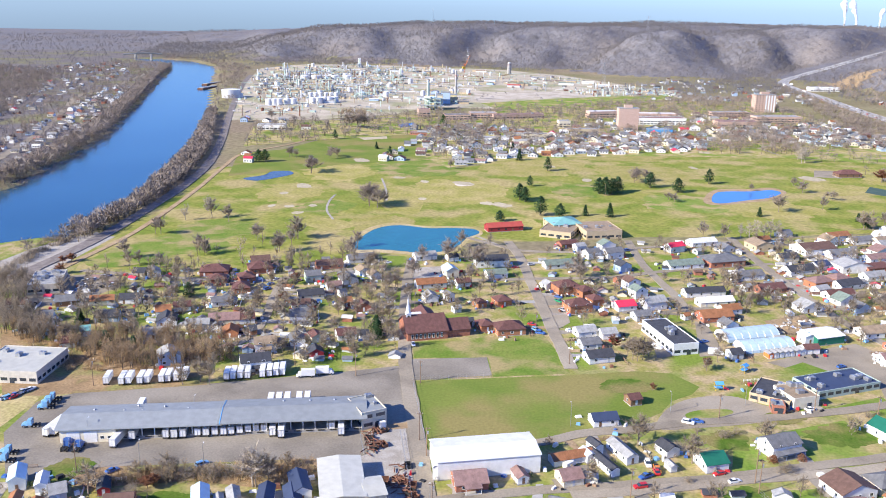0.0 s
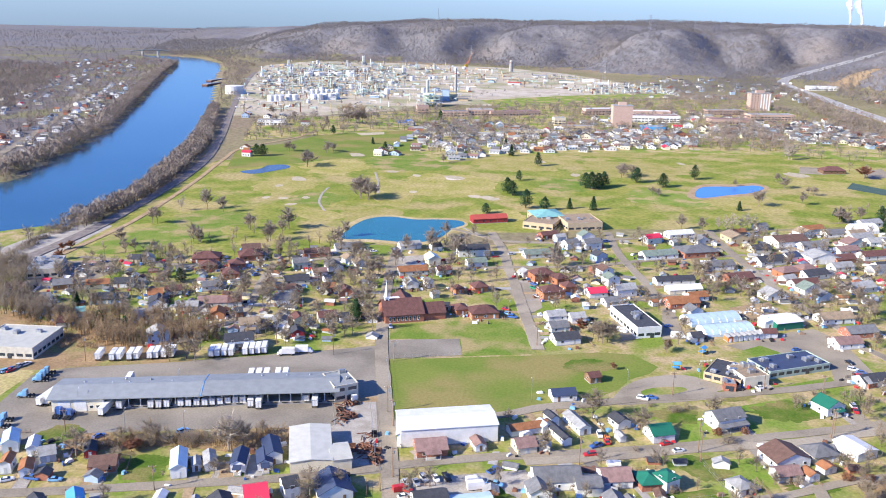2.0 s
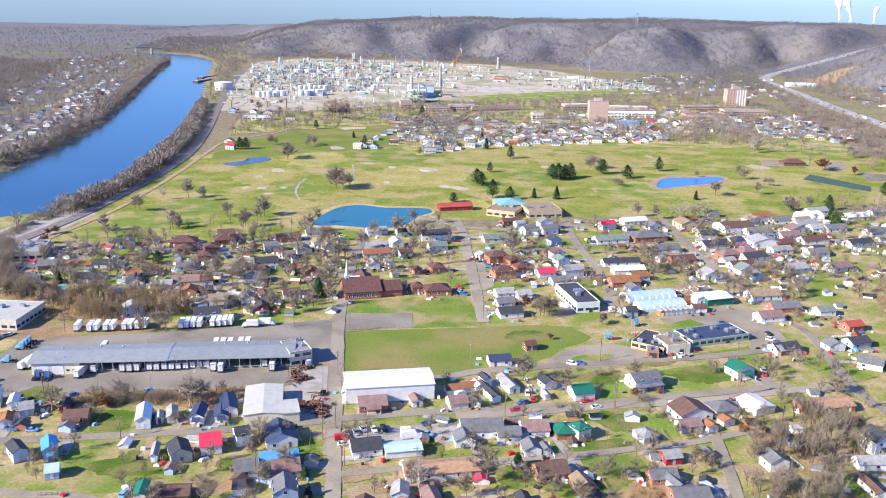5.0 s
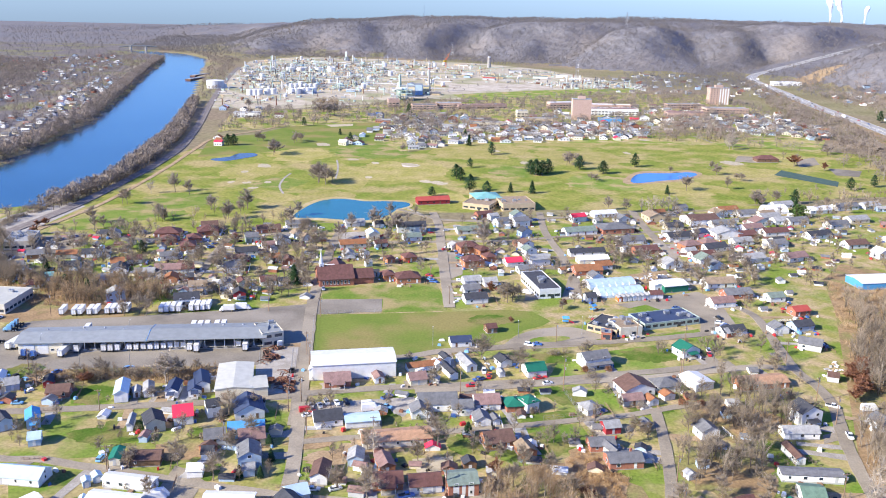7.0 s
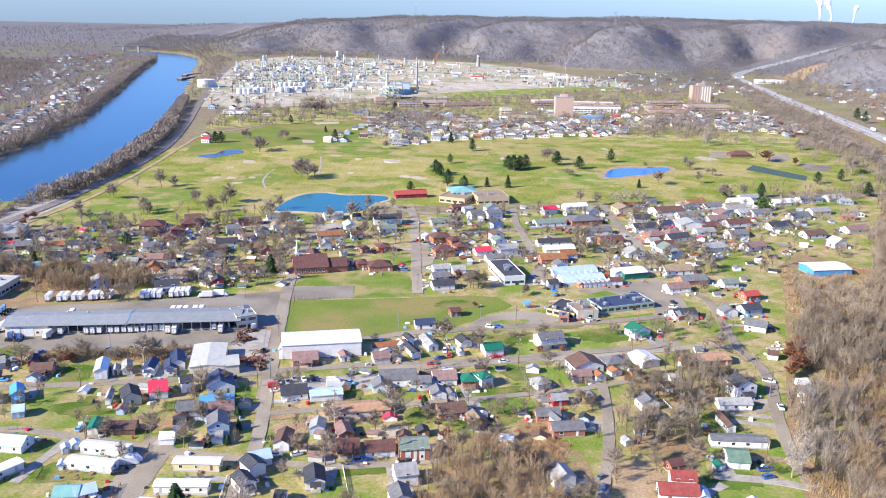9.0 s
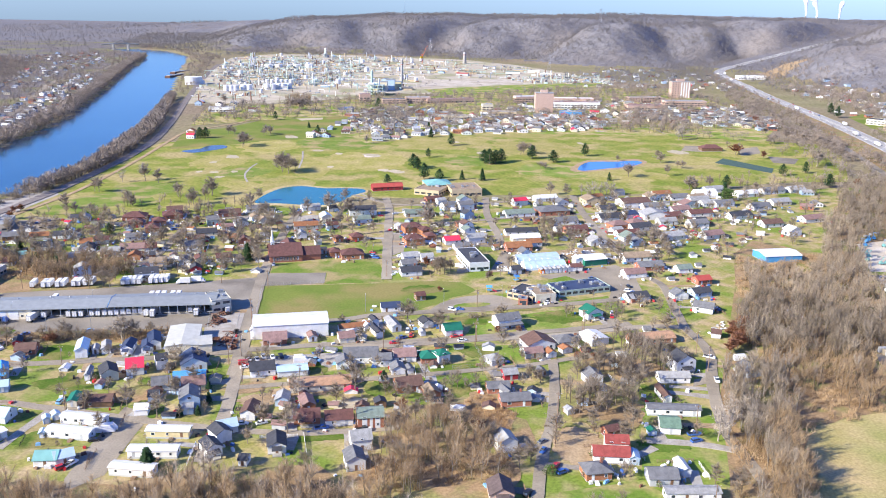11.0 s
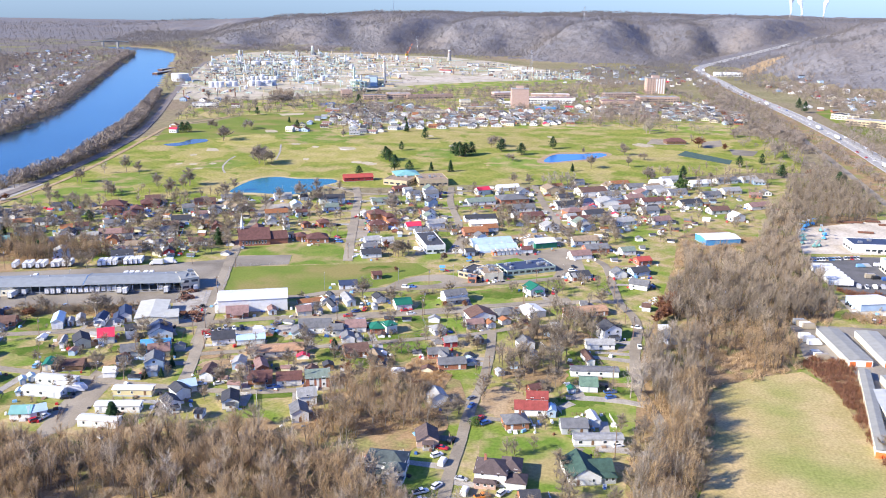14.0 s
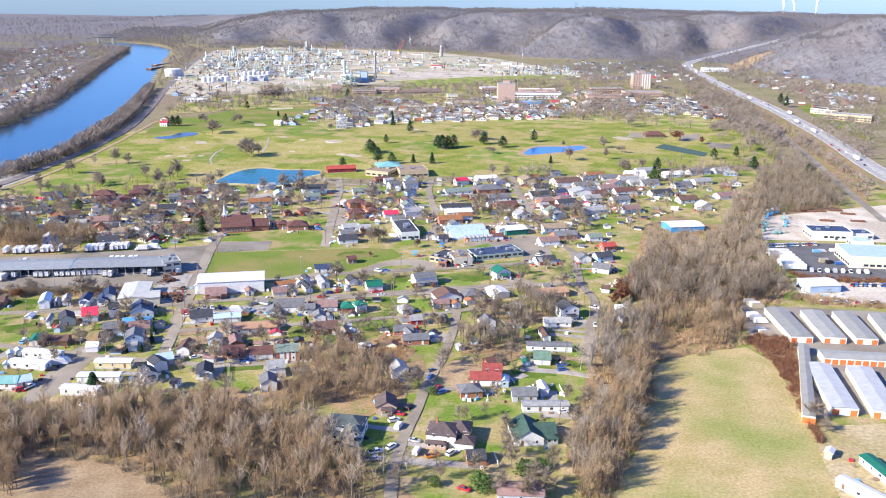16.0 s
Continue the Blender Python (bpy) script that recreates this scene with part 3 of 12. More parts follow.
def make_car(kind, col):
    o = root("car", 0, 0)
    mat = "car_" + col
    if kind == "sedan":
        body = loft([(-2.25, .7, .35, .75, .65), (-2.1, .86, .28, .92, .8), (-1.2, .9, .25, .98, .84), (.9, .9, .25, .95, .84), (1.9, .86, .28, .8, .78), (2.25, .7, .35, .65, .62)])
        cab = loft([(-1.75, .74, .93, .97, .7), (-1.05, .74, .94, 1.4, .6), (.15, .74, .94, 1.42, .6), (1.0, .74, .93, .97, .7)])
        roof = loft([(-1.1, .63, 1.385, 1.44, .58), (.2, .63, 1.4, 1.46, .58)])
    elif kind == "suv":
        body = loft([(-2.3, .8, .4, 1.0, .76), (-2.15, .92, .33, 1.1, .86), (1.1, .92, .33, 1.08, .86), (2.1, .9, .35, .98, .82), (2.35, .76, .4, .85, .7)])
        cab = loft([(-2.1, .8, 1.08, 1.12, .78), (-1.85, .8, 1.08, 1.66, .68), (.3, .8, 1.08, 1.68, .68), (1.15, .8, 1.07, 1.1, .76)])
        roof = loft([(-1.9, .72, 1.64, 1.72, .66), (.35, .72, 1.66, 1.73, .66)])
    elif kind == "pickup":
        body = loft([(-2.7, .9, .45, 1.05, .88), (-.5, .94, .42, 1.08, .9), (1.4, .94, .42, 1.1, .88), (2.5, .9, .45, 1.02, .84), (2.75, .78, .5, .85, .74)])
        cab = loft([(-.55, .8, 1.06, 1.1, .78), (-.4, .8, 1.06, 1.72, .7), (.8, .8, 1.08, 1.74, .7), (1.45, .8, 1.07, 1.12, .78)])
        roof = loft([(-.45, .73, 1.7, 1.78, .68), (.85, .73, 1.72, 1.79, .68)])
    else:
        ln = 3.4 if kind == "camper" else 2.7
        top = 2.9 if kind == "camper" else 2.1
        body = loft([(-ln, .98, .4, top, .9), (ln - 1.6, 1.0, .38, top + .02, .92), (ln - .7, 1.0, .38, top * .62, .9), (ln - .05, .95, .4, .95, .85), (ln + .1, .8, .5, .8, .75)])
        cab = loft([(ln - 1.62, .86, top * .6, top * .92, .8), (ln - .95, .86, top * .6, top * .66, .8)])
        roof = loft([(-ln + .3, .75, top - .02, top + .1, .6), (ln - 1.9, .75, top, top + .1, .6)])
    child("body", mesh("body", *body, mat), o)
    child("glazing", mesh("glazing", *cab, "glass"), o)
    child("roof_panel", mesh("roof_panel", *roof, mat), o)
    if kind == "pickup":
        child("truck_bed", mesh("truck_bed", *box(-2.55, -.65, -.76, .76, 1.04, 1.1), "dark"), o)
    wheels(o, (-1.45, 1.45), .8, .36 if kind != "sedan" else .33)
    word = {"skyblue": "light blue"}.get(col, col)
    return tagged(o, f"{word} {CARWORD[kind]} on the ground", "camper van" if kind == "camper" else "car", group="parked cars")


def car(x, y, rot, kind="sedan", col="white", z=0.06):
    m = pose(x, y, z, 0, 0, rot)
    if (kind, col) in CARS:
        return copy_thing(CARS[kind, col], m)
    CARS[kind, col] = o = make_car(kind, col)
    o.matrix_basis = m
    return o


def make_far_car(v):
    """A car or lorry seen from afar: body with wheel arches, and a glazed cabin."""
    col = ["car_white", "car_silver", "car_black", "car_red", "car_blue", "car_white"][v % 6]
    o = root("lorry" if v > 5 else "highway_car", 0, 0)
    if v > 5:
        child("cargo_box", mesh("cargo_box", *join(box(-6.5, 5, -1.3, 1.3, 1.2, 4.0), box(-6.2, 4.6, -.5, .5, .6, 1.2)), "wall_white"), o)
        child("cab", mesh("cab", *join(box(5.2, 7.4, -1.2, 1.2, .6, 3.2, .94)), col), o)
        child("wheels", mesh("wheels", *join(*[turned(cyl(.5, -.15, .15, 10), pose(x, y, .5, 90)) for x in (-5.4, -4.2, 3.2, 6.2) for y in (-1.1, 1.1)]), "rubber"), o)
        return tagged(o, "white lorry driving on the highway", "lorry", group="vehicles on the highway")
    child("body", mesh("body", *join(box(-2.3, 2.3, -.9, .9, .35, .95, .97), *[turned(cyl(.33, -.1, .1, 8), pose(x, y, .33, 90)) for x in (-1.4, 1.4) for y in (-.82, .82)]), col), o)
    child("cabin", two_tone("cabin", box(-1.6, 1.0, -.8, .8, .95, 1.38, .84), "glass", box(-1.3, .7, -.66, .66, 1.38, 1.47), col), o)
    return tagged(o, col.split("_")[1] + " car driving on the highway", "car", group="vehicles on the highway")


def once(key, make, x, y, rot=0, z=0.0, s=1.0):
    """The first call makes the thing, later ones copy it."""
    m = pose(x, y, z, 0, 0, rot) @ Matrix.Diagonal((s, s, s, 1))
    if key in CARS:
        return again(CARS[key], m)
    CARS[key] = o = make()
    o.matrix_basis = m
    return o


def make_trailer(ln, wall="wall_white"):
    o = root("semi_trailer", 0, 0)
    h0, h1 = 1.15, 4.0
    child("cargo_box", mesh("cargo_box", *box(-ln / 2, ln / 2, -1.28, 1.28, h0, h1), wall), o)
    child("roof_sheet", mesh("roof_sheet", *box(-ln / 2 + .06, ln / 2 - .06, -1.2, 1.2, h1, h1 + .05), "metal_white"), o)
    child("rear_frame", mesh("rear_frame", *join(box(-ln / 2 - .08, -ln / 2, -1.3, -1.16, h0 - .1, h1 + .03), box(-ln / 2 - .08, -ln / 2, 1.16, 1.3, h0 - .1, h1 + .03), box(-ln / 2 - .08, -ln / 2, -1.16, 1.16, h1 - .15, h1 + .03), box(-ln / 2 - .07, -ln / 2, -.04, .04, h0, h1 - .15), box(-ln / 2 - .1, -ln / 2, -1.16, 1.16, h0 - .12, h0 + .06)), "steel"), o)
    child("chassis", mesh("chassis", *join(box(-ln / 2 + .3, ln / 2 - .4, -.5, .5, .85, h0), box(-ln / 2 - .02, -ln / 2 + .1, -1.1, 1.1, .5, .62)), "dark"), o)
    child("landing_leg", mesh("landing_leg", *join(box(ln / 2 - 2.3, ln / 2 - 2.1, -.75, -.6, 0, .9), box(ln / 2 - 2.3, ln / 2 - 2.1, .6, .75, 0, .9)), "steel"), o)
    wheels(o, (-ln / 2 + 1.0,) if ln < 10 else (-ln / 2 + 1.0, -ln / 2 + 2.3), 1.0, .5, .5)
    return tagged(o, "white box semi-trailer parked on the asphalt yard", "trailer", group="semi-trailers in the truck yard")


def make_tractor(col):
    o = root("truck_tractor", 0, 0)
    m = "car_" + col
    child("chassis", mesh("chassis", *box(-3.2, 2.7, -.5, .5, .6, .95), "dark"), o)
    child("hood", mesh("hood", *loft([(1.1, 1.0, .7, 2.0, .9), (2.5, .92, .7, 1.75, .8), (3.0, .85, .6, 1.4, .75)]), m), o)
    child("cab", mesh("cab", *loft([(-.6, 1.15, .8, 3.0, 1.1), (.9, 1.15, .8, 2.95, 1.05), (1.4, 1.1, .8, 2.1, 1.0)]), m), o)
    child("windscreen", mesh("windscreen", *loft([(.95, 1.02, 2.05, 2.85, .98), (1.42, 1.0, 2.05, 2.2, .96)]), "glass"), o)
    child("exhaust_stack", mesh("exhaust_stack", *join(cyl(.09, 1, 3.5, 8, cx=-.75, cy=-.9), cyl(.09, 1, 3.5, 8, cx=-.75, cy=.9)), "steel"), o)
    for q in (-.975, .975):
        child("fuel_tank", mesh("fuel_tank", *box(-.4, .7, q - .225, q + .225, .5, 1.0), "steel"), o)
    wheels(o, (-2.6, -1.4, 2.2), .98, .5, .35)
    return tagged(o, f"{'light blue' if col == 'skyblue' else col} truck tractor without its trailer", "truck", group="truck tractors in the yard")


def make_boxtruck():
    o = root("box_truck", 0, 0)
    child("cargo_box", mesh("cargo_box", *box(-4.5, 1.6, -1.25, 1.25, 1.0, 3.8), "wall_white"), o)
    child("cab", mesh("cab", *loft([(1.7, 1.1, .6, 2.6, 1.0), (2.9, 1.1, .6, 2.5, .98), (3.5, 1.05, .6, 1.5, .95), (3.9, .95, .6, 1.3, .9)]), "car_white"), o)
    child("windscreen", mesh("windscreen", *loft([(2.95, .98, 1.55, 2.4, .92), (3.5, .96, 1.5, 1.62, .92)]), "glass"), o)
    child("chassis", mesh("chassis", *box(-4.4, 3.4, -.5, .5, .6, 1.0), "dark"), o)
    wheels(o, (-3, 2.6), 1.0, .48, .4)
    return tagged(o, "white box truck parked on the asphalt", "truck", group="box trucks")


# poles ----------------------------------------------------------------------
def make_pole(h, lamp=False):
    o = root("utility_pole", 0, 0)
    child("shaft", mesh("shaft", *cyl(.19, -.1, h, 8, .12), "pole_wood"), o)
    c = child("crossarm", mesh("crossarm", *join(box(-1.2, 1.2, -.06, .06, h - .7, h - .57), spar((-.7, 0, h - .65), (0, .05, h - 1.3), .025, .025), spar((.7, 0, h - .65), (0, .05, h - 1.3), .025, .025)), "pole_wood"), o)
    for x in (-1.1, 1.1):
        child("insulator", shared("insulator", lambda: mesh("insulator", *join(cyl(.05, 0, .1, 6), cyl(.08, .08, .14, 6), cyl(.05, .14, .22, 6)), "trim")), c, pose(x, 0, h - .57))
    child("transformer", mesh("transformer", *join(cyl(.26, h - 2.6, h - 1.6, 10, cx=.42), cyl(.28, h - 1.62, h - 1.55, 10, cx=.42)), "steel"), o)
    return tagged(o, "brown wooden utility pole with a crossarm", "utility pole", group="utility poles along the streets")


def make_lamp(h):
    o = root("street_lamp", 0, 0)
    child("shaft", mesh("shaft", *cyl(.12, 0, h, 8, .07), "steel"), o)
    child("arm", mesh("arm", *spar((0, 0, h - .1), (1.3, 0, h + .15), .05, .04, 6), "steel"), o)
    child("lamp_head", mesh("lamp_head", *loft([(1.2, .12, h + .06, h + .22, .1), (1.9, .14, h + .08, h + .2, .1)]), "trim"), o)
    return tagged(o, "grey metal lamp post with a single arm", "lamp post", group="lamp posts")


def make_pylon(h):
    o = root("transmission_tower", 0, 0)
    S, n = [], 7
    r = lambda z: 3.0 * (1 - z / h) ** .8 + .35
    for sx, sy in ((1, 1), (1, -1), (-1, 1), (-1, -1)):
        for i in range(n):
            a, b = h * i / n, h * (i + 1) / n
            S.append(spar((sx * r(a), sy * r(a), a), (sx * r(b), sy * r(b), b), .12, .12))
    child("lattice_leg", mesh("lattice_leg", *join(*S), "steel"), o)
    S = []
    for i in range(n):
        a, b = h * i / n, h * (i + 1) / n
        for sx, sy, tx, ty in ((1, 1, -1, 1), (-1, 1, -1, -1), (-1, -1, 1, -1), (1, -1, 1, 1)):
            S.append(spar((sx * r(a), sy * r(a), a), (tx * r(b), ty * r(b), b), .08, .08))
    child("bracing", mesh("bracing", *join(*S), "steel"), o)
    for z in (h * .72, h * .84, h * .96):
        child("crossarm", mesh("crossarm", *join(spar((-5.5, 0, z), (5.5, 0, z), .18, .18), spar((-5.5, 0, z), (0, 0, z + 1.4), .09, .09), spar((5.5, 0, z), (0, 0, z + 1.4), .09, .09)), "steel"), o)
    return tagged(o, "grey steel lattice transmission tower", "pylon", group="transmission towers")


# plants ---------------------------------------------------------------------
def branch_cloud(seed, h, spread, twigs, trunk_r, limbs=11, base=.25, blade=(1.0, .05), steep=(.5, 1.1), lift=-.15):
    """A bare tree: tapering trunk, limbs, forked boughs and a haze of thin twigs."""
    rnd = random.Random(seed)
    tr = [spar((0, 0, -.2), (rnd.uniform(-.1, .1), rnd.uniform(-.1, .1), h * base), trunk_r, trunk_r * .8, 6), spar((0, 0, h * base), (rnd.uniform(-.5, .5), rnd.uniform(-.5, .5), h * .8), trunk_r * .8, trunk_r * .2, 5)]
    tips = []
    for i in range(limbs):
        z0 = h * (base + (.5 - base * .4) * i / limbs)
        a = i * 2.4 + rnd.uniform(-.4, .4)
        ln = spread * rnd.uniform(.55, 1.0) * (1.0 - .45 * i / limbs)
        p0 = Vector((0, 0, z0))
        up = rnd.uniform(*steep)
        p1 = p0 + Vector((math.cos(a) * ln * .55, math.sin(a) * ln * .55, ln * .55 * up))
        p2 = p1 + Vector((math.cos(a + .3) * ln * .45, math.sin(a + .3) * ln * .45, ln * .5 * up))
        tr += [spar(p0, p1, trunk_r * .38, trunk_r * .22, 4), spar(p1, p2, trunk_r * .22, trunk_r * .07, 3)]
        for k in range(3):
            q = p0.lerp(p1, rnd.uniform(.4, 1)) if k else p1
            e = q + Vector((rnd.uniform(-1, 1), rnd.uniform(-1, 1), rnd.uniform(.2, 1.1))) * ln * .42
            tr.append(spar(q, e, trunk_r * .14, trunk_r * .04, 3))
            tips += [(q, e)]
        tips += [(p1, p2), (p0.lerp(p1, .5), p1)]
    tips += [(Vector((0, 0, h * .6)), Vector((0, 0, h * .82)))] * 3
    V, F = [], []
    for i in range(twigs):
        a, b = rnd.choice(tips)
        q = a.lerp(b, rnd.uniform(.25, 1.05))
        d = Vector((rnd.gauss(0, .7), rnd.gauss(0, .7), rnd.uniform(lift, lift + 1.25))).normalized()
        e = q + d * blade[0] * rnd.uniform(.5, 1.5) * h / 12
        w = Vector((rnd.uniform(-1, 1), rnd.uniform(-1, 1), rnd.uniform(-.4, .4))).normalized() * blade[1] * rnd.uniform(.6, 1.4)
        k = len(V)
        V += [tuple(q - w), tuple(q + w), tuple(e)]
        F.append((k, k + 1, k + 2))
    return join(*tr), (V, F)


TREES = {}
TREE_LABEL = {"bare": "leafless broadleaf tree with a fine brown crown", "pale": "leafless sycamore with pale bare limbs", "rust": "tree holding dry rust-brown leaves", "pine": "dark green pine tree with a layered crown", "spruce": "conical dark green conifer", "shrub": "leafless brown shrub beside the houses", "bush": "dry rust-coloured bush on the lawn", "green": "rounded green evergreen bush in leaf"}


def make_tree(kind, v):
    o = root("tree" if kind not in ("shrub", "bush", "green") else "bush", 0, 0)
    if kind in ("bare", "pale", "rust"):
        bark = "bark_pale" if kind == "pale" else "bark"
        t, c = branch_cloud(100 + v * 7 + len(kind), 10, 4.0 if kind != "pale" else 3.4, (1200 if v < 4 else 1000) if kind != "pale" else 520, .15, base=.12 + .04 * (v % 3), blade=(1.4, (.05 if v < 4 else .085) if kind != "rust" else .2), steep=(.5, 1.4), lift=.0)
        child("trunk", mesh("trunk", *t, bark), o)
        child("crown", mesh("crown", *c, {"bare": "twig_grey" if v < 4 else "twig_far", "pale": "bark_pale", "rust": "shrub_rust"}[kind]), o)
    elif kind in ("pine", "spruce"):
        rnd = random.Random(v + 5)
        child("trunk", mesh("trunk", *cyl(.25, -.1, 9.6, 7, .04), "bark"), o)
        V, F = [], []
        lv = 16 if kind == "spruce" else 11
        for i in range(lv):
            u = i / (lv - 1)
            z = (1.0 if kind == "spruce" else 2.2) + u * (8.6 if kind == "spruce" else 7.3)
            R = (2.5 * (1 - u) ** .85 + .25) if kind == "spruce" else 3.2 * math.sin(math.pi * (.25 + .7 * u)) * rnd.uniform(.75, 1.1)
            for j in range(16 if kind == "spruce" else 14):
                a = math.tau * j / 15 + rnd.uniform(-.3, .3)
                for _ in range(7):
                    q = rnd.uniform(.25, 1.05) * R
                    p = Vector((math.cos(a) * q + rnd.gauss(0, .2), math.sin(a) * q + rnd.gauss(0, .2), z - q * .22 + rnd.gauss(0, .25)))
                    d = Vector((rnd.gauss(0, 1), rnd.gauss(0, 1), rnd.gauss(0, .5))).normalized() * .5
                    w = Vector((-d.y, d.x, rnd.gauss(0, .2))) * .5
                    k = len(V)
                    V += [tuple(p - d * .4 - w), tuple(p - d * .4 + w), tuple(p + d)]
                    F.append((k, k + 1, k + 2))
        child("crown", mesh("crown", V, F, "needle"), o)
    else:
        rnd = random.Random(v + 77)
        V, F = [], []
        S = []
        for i in range(9):
            a = math.tau * i / 9
            S.append(spar((0, 0, -.05), (math.cos(a) * .8, math.sin(a) * .8, 1.3 + rnd.random() * .6), .05, .02, 3))
        child("stem", mesh("stem", *join(*S), "bark"), o)
        for i in range(600):
            a, q, z = rnd.uniform(0, math.tau), math.sqrt(rnd.random()) * 1.15, rnd.random()
            q *= math.sqrt(max(.05, 1 - (z * 1.05 - .35) ** 2 * 1.6)) * (1 + .25 * math.sin(3 * a + v))
            p = Vector((math.cos(a) * q, math.sin(a) * q, .1 + z * 1.9))
            d = Vector((rnd.gauss(0, .6), rnd.gauss(0, .6), rnd.uniform(0, 1))).normalized() * rnd.uniform(.2, .5)
            w = Vector((rnd.gauss(0, 1), rnd.gauss(0, 1), rnd.gauss(0, .6))).normalized() * (.03 if kind == "shrub" else .1)
            k = len(V)
            V += [tuple(p - w), tuple(p + w), tuple(p + d)]
            F.append((k, k + 1, k + 2))
        child("crown", mesh("crown", V, F, {"shrub": "twig_grey", "bush": "shrub_rust", "green": "shrub_green"}[kind]), o)
    return tagged(o, TREE_LABEL[kind], "tree" if kind not in ("shrub", "bush", "green") else "bush", group="trees" if kind not in ("shrub", "bush", "green") else "bushes")


def tree(x, y, h, kind="bare", wide=1.0):
    rnd = random.Random(int(x * 7 + y * 13))
    v = rnd.randrange(4) + (4 if y > 430 and kind == "bare" else 0)
    unit = 10.0 if kind in ("bare", "pale", "rust", "pine", "spruce") else 2.0
    s = h / unit
    wide *= 1.15
    m = pose(x, y, 0, rnd.uniform(-2, 2), rnd.uniform(-2, 2), rnd.uniform(0, 360)) @ Matrix.Diagonal((s * wide, s * wide, s, 1))
    if (kind, v) in TREES:
        return again(TREES[kind, v], m)
    TREES[kind, v] = o = make_tree(kind, v)
    o.matrix_basis = m
    return o


def inside(px, py, poly):
    """Which of the points lie in the polygon."""
    px, py = np.asarray(px, float), np.asarray(py, float)
    hit = np.zeros(px.shape, bool)
    for (x0, y0), (x1, y1) in zip(poly, poly[1:] + poly[:1]):
        c = (y0 > py) != (y1 > py)
        with np.errstate(divide="ignore", invalid="ignore"):
            hit ^= c & (px < (x1 - x0) * (py - y0) / (y1 - y0 + 1e-12) + x0)
    return hit


def scatter(poly, n, seed):
    rg = np.random.RandomState(seed)
    P = np.array(poly)
    out = np.zeros((0, 2))
    while len(out) < n:
        q = rg.uniform(P.min(0), P.max(0), (n * 3, 2))
        out = np.vstack([out, q[inside(q[:, 0], q[:, 1], poly)]])
    return out[:n]


def stamp(name, protos, spots, heights, mats, label, category, seed=0, unit=10.0, z=None):
    """One object out of many turned and scaled copies of a few solids: woods and scrub that nobody could count."""
    rg = np.random.RandomState(seed + 1)
    verts, tris, mi, k = [], [], [], 0
    arr = []
    for solids in protos:
        V, F, M = [], [], []
        for j, (v, f) in enumerate(solids):
            b = len(V)
            V += v
            for q in f:
                for i in range(1, len(q) - 1):
                    F.append((q[0] + b, q[i] + b, q[i + 1] + b))
                    M.append(j)
        arr.append((np.array(V, np.float32), np.array(F, np.int32), np.array(M, np.int32)))
    for i, (x, y) in enumerate(spots):
        V, F, M = arr[rg.randint(len(arr))]
        a, s = rg.uniform(0, 6.28), heights[i] / unit
        c, d = math.cos(a) * s, math.sin(a) * s
        W = np.stack([V[:, 0] * c - V[:, 1] * d + x, V[:, 0] * d + V[:, 1] * c + y, V[:, 2] * s + (z[i] if z is not None else 0)], 1)
        verts.append(W), tris.append(F + k), mi.append(M)
        k += len(V)
    verts, tris, mi = np.vstack(verts), np.vstack(tris), np.concatenate(mi)
    me = bpy.data.meshes.new(name)
    me.vertices.add(len(verts))
    me.vertices.foreach_set("co", verts.astype(np.float32).ravel())
    me.loops.add(len(tris) * 3)
    me.loops.foreach_set("vertex_index", tris.ravel())
    me.polygons.add(len(tris))
    me.polygons.foreach_set("loop_start", np.arange(0, len(tris) * 3, 3, dtype=np.int32))
    for m in mats:
        me.materials.append(MAT[m])
    me.polygons.foreach_set("material_index", mi)
    me.update()
    me.validate()
    return tagged(new(name, me), label, category, kind="stuff")


def sheet(name, pts, mat, z, label, category="ground", kind="structure"):
    """A flat patch of ground with a skirt, laid a little above the earth."""
    bm = bmesh.new()
    if sum((a[0] * b[1] - b[0] * a[1]) for a, b in zip(pts, pts[1:] + pts[:1])) < 0:
        pts = pts[::-1]
    bm.faces.new([bm.verts.new((x, y, z)) for x, y in pts])
    bm.normal_update()
    bmesh.ops.triangulate(bm, faces=bm.faces[:])
    me = bpy.data.meshes.new(name)
    bm.to_mesh(me)
    bm.free()
    me.materials.append(MAT[mat])
    return tagged(new(name, me), label, category, kind=kind)


def draped(name, pts, mat, lift, label, category="ground", step=12.0):
    """A patch of ground that follows the slope beneath it."""
    P = np.array(pts)
    xs, ys = np.arange(P[:, 0].min(), P[:, 0].max() + step, step), np.arange(P[:, 1].min(), P[:, 1].max() + step, step)
    V, F, at_ = [], [], {}

    def corner(i, j):
        if (i, j) not in at_:
            at_[i, j] = len(V)
            x, y = xs[0] + i * step, ys[0] + j * step
            V.append((x, y, level(x, y) + lift))
        return at_[i, j]
    for i in range(len(xs)):
        for j in range(len(ys)):
            if inside(np.array([xs[i] + step * (.5 + .4 * math.sin(i * 7 + j * 3))]), np.array([ys[j] + step / 2]), pts)[0]:
                F.append((corner(i, j), corner(i + 1, j), corner(i + 1, j + 1), corner(i, j + 1)))
    return tagged(new(name, mesh(name, V, F, mat)), label, category, kind="structure")


def blot(x, y, rx, ry, rot, seed, n=54):
    """A ragged closed outline."""
    out = []
    for i in range(n):
        a = math.tau * i / n
        q = Vector((math.cos(a), math.sin(a), seed * 3.1))
        f = 1 + .3 * noise.noise(q * 1.2) + .22 * noise.noise(q * 4.1) + .12 * noise.noise(q * 11)
        u, v, c, d = q.x * rx * f, q.y * ry * f, math.cos(math.radians(rot)), math.sin(math.radians(rot))
        out.append((x + u * c - v * d, y + u * d + v * c))
    return out


